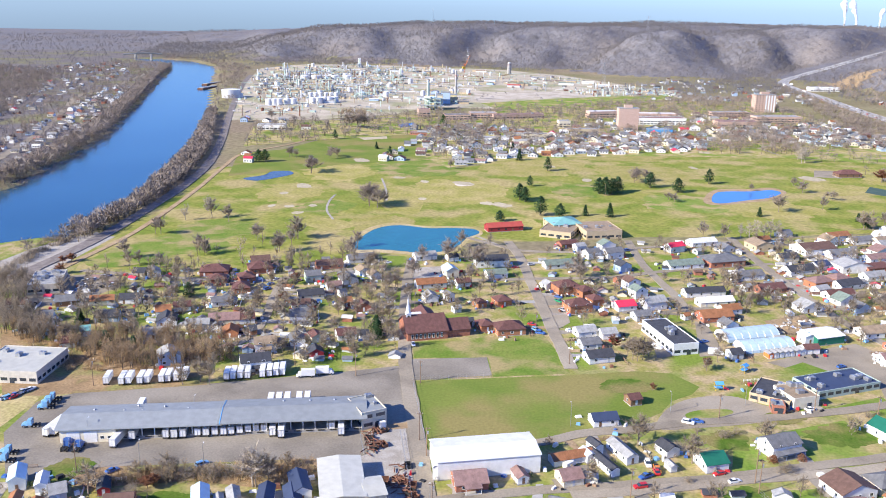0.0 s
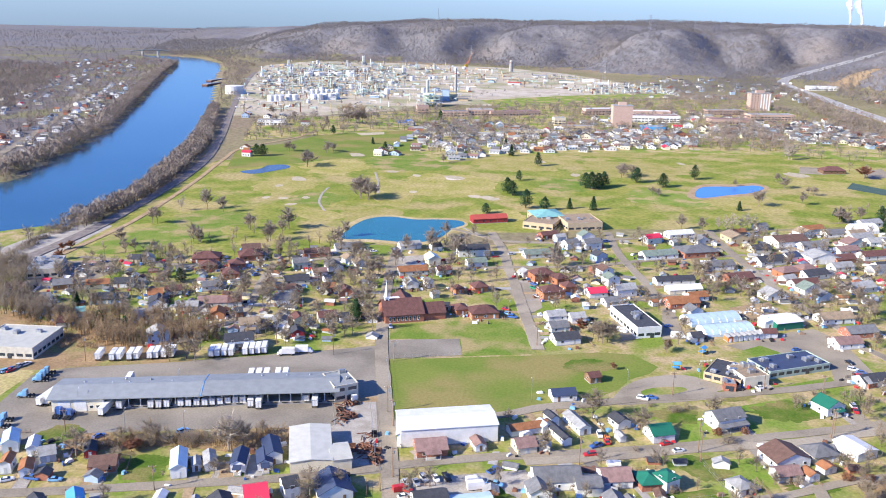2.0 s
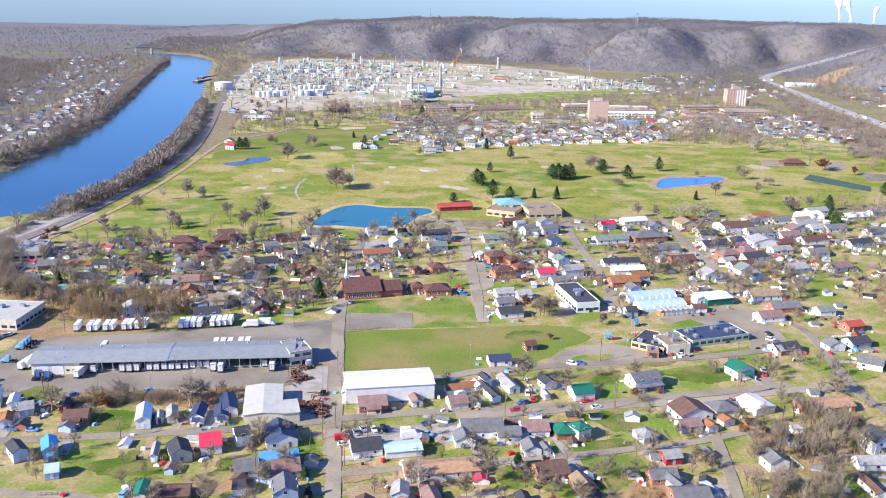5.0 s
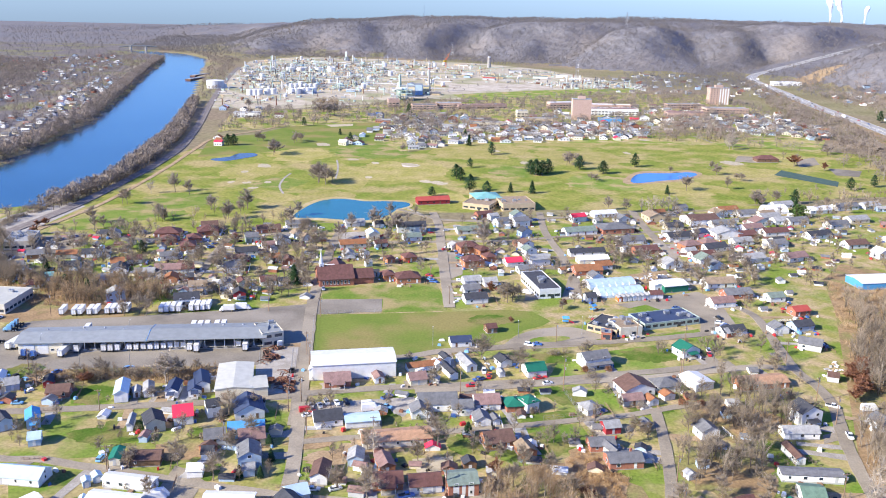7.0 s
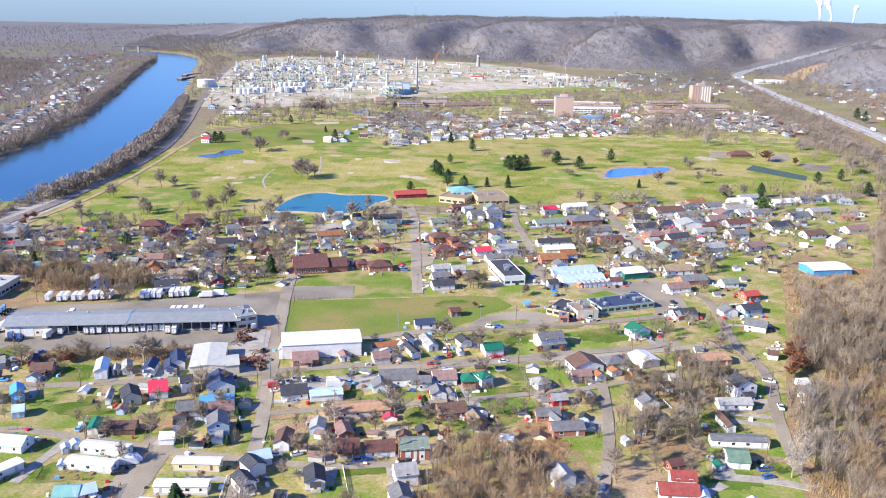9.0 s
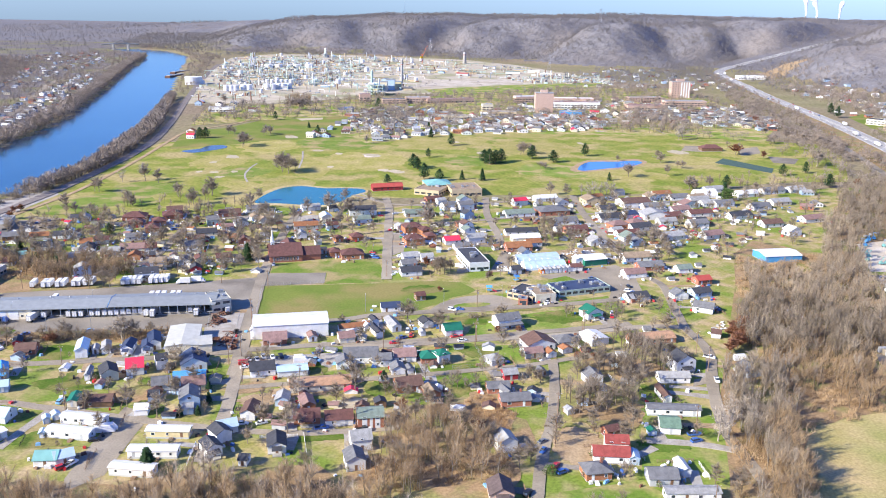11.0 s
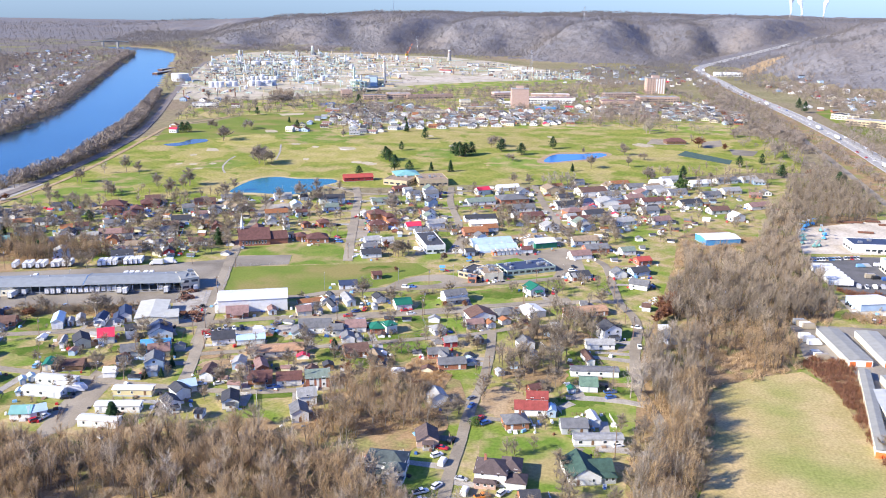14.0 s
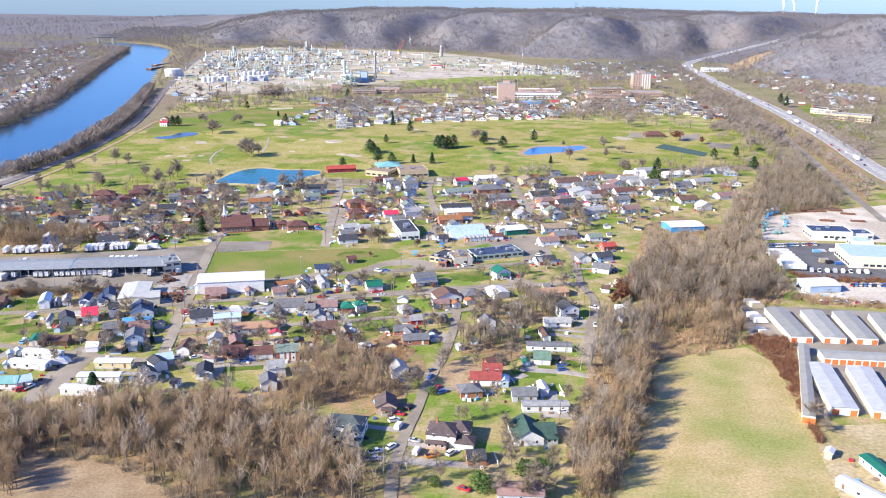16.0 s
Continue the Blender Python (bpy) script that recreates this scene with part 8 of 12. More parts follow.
works_shed(-84, 1733, 23, 12, 6, 4, 'wall_tan', 'roof_greygreen')
works_shed(-59, 1896, 27, 11, 6, 4, 'wall_white', 'roof_light')
works_shed(2, 1768, 30, 11, 0, 4, 'wall_white', 'roof_greygreen')
works_shed(45, 1803, 23, 15, 6, 4, 'wall_white', 'metal_white')
works_shed(72, 1738, 26, 12, 0, 4, 'wall_grey', 'metal_white')
works_shed(11, 1827, 19, 12, 6, 4, 'wall_tan', 'roof_light')
tank(-530.8, 1757.8, 9, 8)
tank(-511.0, 1764.3, 9, 8)
tank(-473.3, 1776.7, 9, 8)
tank(-448.8, 1784.8, 9, 8)
tank(-412.7, 1395.3, 3.6, 9)
tank(-404.7, 1397.6, 3.6, 9)
tank(-396.7, 1400.0, 3.6, 9)
tank(-388.6, 1402.3, 3.6, 9)
tank(-380.6, 1404.7, 3.6, 9)
tank(-372.5, 1407.0, 3.6, 9)
process_unit(-192, 1286, 1.3, 0, 1)
works_shed(-204, 1331, 14, 12, 5, 17, 'wall_yellow', 'metal_grey')
works_shed(-194, 1351, 14, 12, 5, 15, 'wall_cream', 'metal_grey')
works_shed(-185, 1371, 14, 12, 5, 17, 'wall_blue', 'metal_grey')
works_shed(-177, 1391, 14, 12, 5, 12, 'wall_yellow', 'metal_grey')
pipework([(-448.9, 1137.7), (-577.3, 1513.5), (-704, 1979.4), (-640.1, 2179.7), (-346.8, 2182.8), (-170.2, 2124.5), (-125.4, 1905.7), (-159.2, 1557.9), (-147.9, 1382.3), (-239.3, 1241.1), (-334.4, 1156.8)], 800, 3)
pipework([(-400, 1335), (-520, 1420), (-620, 1760), (-600, 2020), (-420, 2060), (-330, 1800), (-300, 1400)], 900, 6)
pipework([(-160, 2013.3), (-3.9, 1949.1), (120.6, 1745.1), (200.2, 1673.5), (103.7, 1608.7), (-103, 1622.1)], 160, 4)
pipework([(1.8, 1609.7), (87.5, 1734.1), (200.2, 1673.5), (198.5, 1606.2), (52, 1539.3)], 160, 5)

# ---- houses ----
house(-228.2, 435.2, 6.4, 7.0, 12, 2.9, 'roof_dark', 'wall_cream', 'x', rise=1.8, near=False)
house(-221.0, 436.9, 6.9, 9.0, 31, 2.9, 'roof_light', 'wall_white', 'y', rise=1.8, near=False)
house(-224.5, 387.5, 11.6, 7.0, 21, 2.8, 'roof_rust', 'wall_cream', 'x', rise=1.8)
house(-211.8, 392.0, 10.3, 7.7, 16, 2.9, 'roof_dark', 'wall_white', 'x', rise=2.0)
house(-209.9, 365.7, 11.0, 8.8, 20, 2.9, 'roof_dark', 'wall_blue', 'x', rise=2.2)
house(-187.3, 377.6, 7.2, 8.0, 25, 2.9, 'roof_rust', 'wall_white', 'x', rise=2.1)
house(-179.7, 365.3, 9.1, 10.0, 22, 3.0, 'roof_dark', 'wall_white', 'y', rise=2.4)
house(-181.1, 385.7, 8.2, 7.0, 24, 2.7, 'roof_maroon', 'wall_white', 'x', rise=1.8)
house(-178.2, 347.8, 8.2, 8.0, 27, 2.9, 'roof_light', 'wall_grey', 'x', rise=2.1)
house(-163.3, 363.3, 10.9, 7.0, 15, 2.8, 'roof_light', 'wall_cream', 'x', rise=1.8)
house(-153.5, 371.7, 14.3, 9.0, 18, 2.9, 'roof_rose', 'wall_cream', 'x', rise=2.3)
house(-164.8, 395.9, 9.9, 7.0, 28, 2.9, 'roof_grey', 'wall_white', 'x', rise=1.8)
house(-144.5, 356.0, 7.3, 7.9, 17, 2.9, 'roof_rust', 'wall_brickorange', 'y', rise=1.9)
house(-210.0, 332.1, 6.9, 7.4, 22, 2.8, 'roof_maroon', 'wall_grey', 'x', rise=1.9)
house(-227.5, 345.1, 4.3, 7.0, 33, 4.1, 'roof_light', 'wall_blue', 'x', rise=1.8)
house(-158.3, 321.7, 9.1, 9.0, 28, 4.5, 'roof_light', 'wall_blue', 'y', rise=2.4)
house(-210.1, 345.7, 4.3, 6.0, 32, 3, 'metal_teal', 'wall_white', 'x', rise=1.6)
house(-241.7, 383.0, 9.6, 8.0, 28, 3, 'roof_grey', 'wall_brown', 'x', rise=2.1)
house(-188.7, 445.9, 15.5, 12.0, 16, 3.2, 'roof_maroon', 'wall_brick', 'h', rise=2.9, near=False)
house(-162.7, 417.9, 8.8, 11.0, 25, 3.6, 'roof_maroon', 'wall_brickorange', 'h', rise=2.3)
house(-166.5, 435.8, 8.2, 10.0, 33, 3.4, 'roof_maroon', 'wall_brick', 'h', rise=2.1, near=False)
house(-165.5, 455.2, 13.2, 12.0, 27, 3.4, 'roof_maroon', 'wall_brick', 'h', rise=2.9, near=False)
house(-143.9, 374.7, 7.7, 8.0, 24, 2.8, 'roof_maroon', 'wall_white', 'x', rise=2.1)
house(-135.2, 360.0, 3.2, 6.0, 25, 2.8, 'roof_dark', 'wall_brickorange', 'x', rise=1.6)
house(-120.3, 322.0, 12.2, 9.0, 26, 4.5, 'roof_dark', 'wall_white', 'x', porch=1, rise=2.3)
house(-122.9, 341.8, 9.2, 8.0, 24, 4.5, 'roof_tan', 'wall_white', 'x', porch=1, rise=2.1)
house(-99.4, 339.7, 6.2, 7.0, 24, 2.7, 'roof_dark', 'wall_red', 'y', rise=1.6)
house(-104.4, 357.0, 5.3, 7.6, 32, 3, 'roof_maroon', 'wall_cream', 'y', rise=1.3)
house(-111.5, 351.9, 6.6, 8.0, 24, 3, 'roof_grey', 'wall_white', 'y', rise=1.7)
house(-119.0, 383.6, 11.6, 9.0, 20, 2.9, 'roof_grey', 'wall_white', 'x', rise=2.3)
house(-124.1, 398.9, 9.4, 7.0, 23, 2.8, 'roof_brown', 'wall_white', 'x', rise=1.8)
house(-92.8, 400.9, 7.4, 7.6, 25, 3, 'roof_maroon', 'wall_brick', 'y', rise=1.9)
house(-102.8, 405.9, 6.2, 6.5, 28, 2.8, 'roof_rust', 'wall_brick', 'x', rise=1.7)
house(-107.9, 419.5, 3.4, 5.2, 37, 2.9, 'roof_grey', 'wall_white', 'x', rise=1.3)
house(-110.7, 443.4, 9.0, 9.0, 31, 2.9, 'roof_grey', 'wall_white', 'y', rise=2.3, near=False)
house(-106.5, 460.8, 7.1, 7.5, 36, 2.9, 'roof_tan', 'wall_white', 'y', rise=1.8, near=False)
house(-98.5, 454.2, 6.3, 7.2, 37, 2.9, 'roof_tan', 'wall_white', 'y', rise=1.6, near=False)
house(-130.9, 443.4, 8.2, 7.8, 27, 4.0, 'roof_grey', 'wall_green', 'x', rise=2.0, near=False)
house(-91.5, 362.3, 8.7, 7.8, 26, 2.9, 'roof_maroon', 'wall_white', 'x', rise=2.0)
house(-83.3, 362.4, 4.4, 5.2, 29, 3, 'roof_dark', 'wall_white', 'x', rise=1.4)
house(-170.2, 469.5, 10.8, 9.0, 25, 2.9, 'roof_brown', 'wall_brick', 'x', rise=2.3, near=False)
house(-128.5, 468.7, 15.3, 9.0, 25, 2.8, 'roof_brown', 'wall_brick', 'x', rise=2.3, near=False)
house(-113.5, 485.3, 15.9, 8.0, 26, 2.8, 'roof_grey', 'wall_white', 'x', rise=2.1, near=False)
house(-123.6, 414.5, 13.1, 8.0, 24, 2.8, 'roof_dark', 'wall_cream', 'x', rise=2.1)
house(-115.5, 430.7, 7.7, 6.8, 27, 2.9, 'roof_rose', 'wall_white', 'x', rise=1.7, near=False)
house(-119.4, 346.0, 5.2, 6.0, 19, 2.6, 'roof_grey', 'wall_white', 'x', rise=1.6)
house(-198.2, 409.9, 3.6, 4.0, 28, 2.4, 'roof_rose', 'wall_white', 'y', rise=0.9)
house(-195.2, 421.6, 2.9, 4.7, 32, 2.6, 'roof_grey', 'wall_white', 'x', rise=1.2)
house(-211.2, 402.5, 3.2, 5.0, 30, 3, 'metal_pale', 'wall_white', 'y', rise=0.8)
house(-181.4, 431.4, 9.4, 9.0, 25, 3, 'roof_maroon', 'wall_brick', 'h', rise=2.3, near=False)
house(-238.2, 345.3, 7.0, 7.3, 23, 3, 'roof_grey', 'wall_white', 'x', rise=1.9)
house(-262.7, 374.2, 8.8, 8.3, 22, 3, 'roof_brown', 'wall_grey', 'x', rise=2.1)
house(-238.9, 360.3, 7.5, 7.6, 24, 3, 'roof_grey', 'wall_white', 'x', rise=2.0)
house(-64.9, 444.1, 16.3, 8.0, 23, 2.9, 'roof_rust', 'wall_grey', 'x', rise=2.1, near=False)
house(-61.5, 421.0, 6.9, 7.9, 25, 3, 'roof_light', 'wall_white', 'y', rise=1.8)
house(-51.8, 422.0, 4.0, 5.0, 43, 4.3, 'roof_grey', 'wall_white', 'y', rise=1.0)
house(-57.2, 467.3, 7.4, 9.8, 26, 4, 'metal_pale', 'wall_cream', 'y', rise=1.9, near=False)
house(-76.7, 496.8, 13.4, 7.8, 28, 2.8, 'roof_light', 'wall_white', 'x', rise=2.0, near=False)
house(-60.0, 496.9, 6.3, 6.7, 31, 2.8, 'roof_dark', 'wall_white', 'x', rise=1.7, near=False)
house(-35.6, 489.8, 19.4, 9.0, 19, 4.5, 'roof_dark', 'wall_white', 'x', rise=2.3, near=False)
house(-31.1, 467.7, 11.7, 7.6, 27, 2.9, 'roof_greygreen', 'wall_white', 'x', rise=2.0, near=False)
house(-35.2, 415.8, 4.9, 6.5, 36, 3.2, 'roof_maroon', 'wall_brickorange', 'h', rise=1.3)
house(-24.3, 421.5, 7.7, 8.2, 29, 3.2, 'roof_maroon', 'wall_brickorange', 'h', rise=2.1)
house(-29.5, 384.1, 6.7, 8.1, 28, 3.4, 'roof_maroon', 'wall_brickorange', 'h', rise=1.8)
house(-17.9, 382.1, 13.4, 10.3, 21, 3.4, 'roof_maroon', 'wall_brickorange', 'h', rise=2.7)
house(-47.8, 448.7, 7.7, 6.4, 26, 2.8, 'roof_maroon', 'wall_white', 'x', rise=1.6, near=False)
house(-45.8, 405.8, 3.9, 4.1, 33, 2.6, 'roof_light', 'wall_white', 'x', rise=1.1)
house(-37.1, 387.7, 3.2, 4.2, 24, 3, 'roof_dark', 'wall_white', 'x', rise=1.1)
house(23.6, 517.5, 9.3, 7.0, 34, 4.3, 'roof_grey', 'wall_white', 'x', rise=1.8, near=False)
house(36.3, 520.7, 11.4, 8.1, 30, 4.3, 'roof_grey', 'wall_white', 'x', rise=2.1, near=False)
house(33.3, 538.4, 9.9, 7.2, 27, 4.1, 'roof_greygreen', 'wall_white', 'y', rise=2.6, near=False)
house(16.2, 531.3, 6.7, 5.9, 32, 4.1, 'roof_light', 'wall_white', 'x', rise=1.5, near=False)
house(40.9, 493.0, 7.9, 6.7, 34, 4.1, 'roof_dark', 'wall_blue', 'y', rise=2.1, near=False)
house(4.7, 494.4, 20.0, 8.0, 22, 2.8, 'roof_greygreen', 'wall_grey', 'x', rise=2.1, near=False)
house(75.9, 542.2, 11.0, 7.3, 32, 4.1, 'metal_red', 'wall_white', 'x', rise=1.9, near=False)
house(77.2, 506.7, 22.3, 9.0, 24, 2.9, 'roof_greygreen', 'wall_white', 'x', rise=2.3, near=False)
house(-1.3, 452.9, 6.2, 5.7, 36, 2.8, 'roof_light', 'wall_white', 'y', rise=1.6, near=False)
house(38.1, 467.5, 5.0, 5.9, 30, 2.9, 'roof_brown', 'wall_brick', 'x', rise=1.6, near=False)
house(43.5, 460.9, 7.6, 7.3, 31, 4.7, 'roof_brown', 'wall_white', 'y', rise=1.9, near=False)
house(46.3, 445.9, 7.5, 7.3, 30, 4.7, 'roof_greygreen', 'wall_white', 'y', rise=1.9, near=False)
house(37.8, 424.9, 10.1, 7.9, 25, 2.9, 'metal_red', 'wall_white', 'x', rise=2.0)
house(52.6, 429.2, 11.8, 8.1, 28, 4.3, 'roof_light', 'wall_white', 'x', rise=2.1)
house(45.6, 411.4, 9.1, 7.0, 26, 2.9, 'roof_grey', 'wall_grey', 'x', rise=1.8)
house(17.5, 384.2, 9.4, 7.2, 24, 3, 'roof_light', 'wall_white', 'x', rise=1.9)
house(19.2, 369.2, 8.9, 7.1, 24, 2.9, 'roof_grey', 'wall_grey', 'x', rise=1.9)
house(22.9, 355.1, 11.9, 8.3, 23, 2.9, 'roof_dark', 'wall_white', 'x', chim=1, rise=2.1)
house(27.9, 383.5, 7.5, 6.9, 21, 3, 'roof_light', 'wall_white', 'x', rise=1.8)
house(8.0, 447.9, 12.3, 9.7, 28, 4.5, 'roof_maroon', 'wall_brickorange', 'h', rise=2.6, near=False)
house(18.0, 441.5, 7.6, 8.4, 35, 4.5, 'roof_maroon', 'wall_brickorange', 'h', rise=2.0, near=False)
house(14.2, 417.9, 12.3, 9.8, 26, 4.5, 'roof_maroon', 'wall_brickorange', 'h', rise=2.6)
house(23.2, 429.0, 6.9, 7.7, 30, 4.1, 'roof_maroon', 'wall_brickorange', 'h', rise=1.8)
house(8.8, 540.6, 12.4, 6.8, 32, 3, 'roof_maroon', 'wall_brick', 'x', rise=1.7, near=False)
house(67.1, 414.5, 3.5, 3.8, 33, 2.6, 'roof_rust', 'wall_white', 'x', rise=1.0)
house(95.1, 560.9, 18.5, 8.0, 26, 2.9, 'metal_white', 'wall_white', 'x', rise=2.1, near=False)
house(90.2, 539.2, 5.5, 4.9, 36, 2.6, 'roof_light', 'wall_grey', 'x', rise=1.3, near=False)
house(107.3, 547.8, 10.1, 7.8, 33, 2.9, 'roof_grey', 'wall_white', 'y', rise=2.5, near=False)
house(100.6, 518.5, 23.0, 16.2, 23, 3.8, 'roof_grey', 'wall_brick', 'h', rise=2.6, near=False)
house(130.4, 558.1, 12.2, 13.7, 22, 4, 'roof_tan', 'wall_tan', 'y', rise=2.2, near=False)
house(163.1, 556.5, 22.9, 16.2, 24, 4, 'roof_brown', 'wall_white', 'x', rise=2.6, near=False)
house(179.5, 580.4, 10.5, 9.7, 32, 3.6, 'roof_tan', 'wall_white', 'y', rise=2.3, near=False)
house(141.9, 533.6, 12.6, 7.6, 23, 2.9, 'roof_dark', 'wall_cream', 'x', rise=2.0, near=False)
house(142.7, 506.6, 18.2, 9.0, 26, 3, 'roof_dark', 'wall_white', 'x', rise=2.3, near=False)
house(157.1, 517.8, 10.4, 8.0, 36, 3, 'metal_navy', 'wall_white', 'x', rise=2.1, near=False)
house(147.3, 481.8, 13.1, 9.1, 29, 4.1, 'roof_rose', 'wall_brickorange', 'h', rise=2.4, near=False)
house(159.3, 489.6, 10.8, 8.7, 32, 4.1, 'roof_rose', 'wall_brickorange', 'h', rise=2.3, near=False)
house(174.8, 518.2, 18.6, 12.7, 18, 4, 'roof_light', 'wall_white', 'y', rise=2.6, near=False)
house(182.3, 501.9, 13.8, 7.8, 25, 2.9, 'roof_light', 'wall_white', 'x', rise=2.1, near=False)
house(200.5, 585.4, 16.0, 8.0, 23, 2.8, 'roof_grey', 'wall_white', 'x', rise=2.1, near=False)
house(214.6, 586.4, 13.5, 8.6, 30, 2.9, 'roof_tan', 'wall_cream', 'x', rise=2.2, near=False)
house(205.4, 560.0, 15.2, 8.8, 27, 3, 'roof_rose', 'wall_white', 'y', rise=2.8, near=False)
house(221.8, 567.0, 14.5, 8.6, 22, 3, 'roof_light', 'wall_white', 'x', rise=2.2, near=False)
house(209.3, 531.9, 18.5, 9.0, 23, 3, 'roof_maroon', 'wall_white', 'x', rise=2.3, near=False)
house(206.5, 507.9, 8.3, 7.4, 24, 3, 'roof_dark', 'wall_white', 'x', rise=1.9, near=False)
house(110.8, 490.2, 16.7, 8.8, 23, 3, 'roof_grey', 'wall_white', 'x', rise=2.2, near=False)
house(105.7, 467.2, 4.7, 4.7, 32, 2.8, 'roof_light', 'wall_white', 'x', rise=1.2, near=False)
house(117.8, 467.0, 15.9, 8.8, 26, 3, 'roof_maroon', 'wall_brick', 'x', rise=2.2, near=False)
house(81.3, 455.1, 22.4, 7.0, 19, 2.9, 'roof_dark', 'wall_white', 'x', rise=1.8, near=False)
house(84.8, 439.9, 19.0, 7.0, 20, 2.8, 'metal_white', 'wall_cream', 'x', rise=1.8, near=False)
house(81.2, 416.9, 16.3, 9.5, 20, 3, 'roof_rust', 'wall_brick', 'x', rise=2.5)
house(90.2, 428.3, 10.3, 7.2, 25, 2.9, 'roof_rust', 'wall_white', 'x', rise=1.9)
house(85.8, 405.3, 7.2, 7.1, 27, 2.9, 'roof_grey', 'wall_white', 'y', rise=1.9)
house(130.7, 439.5, 11.7, 8.8, 27, 3, 'roof_light', 'wall_white', 'y', rise=2.6, near=False)
house(145.4, 470.9, 7.9, 6.1, 31, 2.8, 'roof_light', 'wall_white', 'x', rise=1.6, near=False)
house(152.3, 463.1, 16.3, 8.0, 25, 2.9, 'roof_maroon', 'wall_white', 'x', rise=2.1, near=False)
house(152.8, 454.2, 12.1, 7.6, 29, 2.9, 'roof_greygreen', 'wall_white', 'y', rise=2.8, near=False)
house(157.2, 442.4, 8.1, 6.8, 28, 3, 'roof_grey', 'wall_blue', 'y', rise=2.1, near=False)
house(153.6, 407.6, 17.5, 9.0, 21, 2.9, 'roof_tan', 'wall_white', 'x', rise=2.3)
house(160.1, 389.8, 15.3, 8.7, 21, 2.9, 'roof_grey', 'wall_brick', 'x', rise=2.2)
house(149.8, 373.8, 12.6, 8.3, 22, 2.9, 'roof_rose', 'wall_white', 'x', rise=2.1)
house(153.6, 594.0, 9.3, 7.0, 29, 3, 'roof_grey', 'wall_white', 'x', rise=1.8, near=False)
house(135.5, 574.1, 9.3, 6.4, 29, 3, 'roof_rust', 'wall_tan', 'x', rise=1.6, near=False)
house(82.3, 368.0, 5.4, 6.1, 22, 3, 'roof_dark', 'wall_grey', 'x', rise=1.6)
house(148.1, 331.8, 12.1, 7.6, 25, 2.8, 'roof_dark', 'wall_white', 'x', rise=2.0)
house(177.2, 547.9, 17.8, 9.0, 24, 3, 'roof_grey', 'wall_white', 'x', rise=2.3, near=False)
house(195.8, 541.1, 15.0, 8.8, 26, 3, 'roof_rose', 'wall_white', 'x', rise=2.2, near=False)
house(214.6, 576.9, 16.4, 9.0, 27, 3, 'roof_light', 'wall_white', 'x', rise=2.3, near=False)
house(232.5, 568.9, 16.2, 8.0, 26, 3, 'roof_grey', 'wall_white', 'x', rise=2.1, near=False)
house(237.3, 530.0, 18.6, 9.0, 29, 3, 'roof_dark', 'wall_white', 'x', rise=2.3, near=False)
house(258.8, 563.7, 16.2, 9.0, 26, 3, 'roof_grey', 'wall_white', 'x', rise=2.3, near=False)
house(277.7, 582.6, 16.7, 9.0, 26, 3, 'roof_light', 'wall_cream', 'x', rise=2.3, near=False)
house(288.9, 530.2, 18.9, 9.0, 28, 3, 'roof_rose', 'wall_white', 'x', rise=2.3, near=False)
house(255.4, 509.9, 15.7, 9.0, 24, 3, 'roof_brown', 'wall_white', 'x', rise=2.3, near=False)
house(233.2, 620.7, 17.5, 9.0, 27, 3, 'roof_light', 'wall_white', 'x', rise=2.3, near=False)
house(257.2, 608.5, 19.7, 9.0, 25, 3, 'metal_white', 'wall_white', 'x', rise=2.3, near=False)
house(281.5, 625.4, 20.3, 9.0, 25, 3, 'roof_grey', 'wall_white', 'x', rise=2.3, near=False)
house(302.3, 634.5, 15.7, 9.0, 30, 3, 'roof_light', 'wall_grey', 'x', rise=2.3, near=False)
house(187.7, 594.1, 16.7, 8.0, 27, 3, 'roof_rust', 'wall_white', 'x', rise=2.1, near=False)
house(203.5, 500.0, 13.9, 8.6, 25, 3, 'roof_grey', 'wall_white', 'x', rise=2.2, near=False)
house(208.7, 470.4, 14.6, 8.9, 30, 3, 'roof_rose', 'wall_white', 'x', rise=2.3, near=False)
house(162.0, 482.3, 16.0, 9.0, 30, 3, 'roof_dark', 'wall_white', 'x', rise=2.3, near=False)
house(181.5, 462.1, 15.4, 9.0, 29, 3, 'roof_light', 'wall_white', 'x', rise=2.3, near=False)
house(187.8, 519.6, 14.3, 8.7, 26, 3, 'roof_maroon', 'wall_brick', 'x', rise=2.2, near=False)
house(-154.2, 208.0, 3.3, 6.5, 19, 4.1, 'roof_rust', 'wall_white', 'y', rise=0.9)
house(-162.2, 221.5, 4.9, 9.3, 29, 4.1, 'metal_pale', 'wall_white', 'y', rise=1.3)
house(-152.8, 219.8, 3.4, 7.6, 25, 3.8, 'metal_white', 'wall_white', 'y', rise=0.9)
house(-146.0, 217.1, 4.8, 7.0, 33, 2.9, 'roof_light', 'wall_grey', 'x', rise=1.8)
house(-147.2, 207.2, 3.9, 6.7, 27, 3, 'roof_rust', 'wall_white', 'y', rise=1.0)
house(-124.3, 214.5, 8.4, 7.3, 17, 2.8, 'roof_brown', 'wall_brick', 'x', porch=1, rise=1.9)
house(-133.6, 222.3, 3.7, 6.8, 25, 2.6, 'roof_dark', 'wall_red', 'y', rise=0.9)
house(-100.0, 217.8, 5.0, 12.4, 23, 4.0, 'metal_pale', 'wall_white', 'y', rise=1.3)
house(-94.9, 219.5, 2.6, 5.6, 25, 2.6, 'roof_light', 'wall_white', 'y', rise=0.7)
house(-91.3, 222.2, 3.8, 8.7, 26, 2.8, 'roof_light', 'wall_white', 'y', rise=1.0)
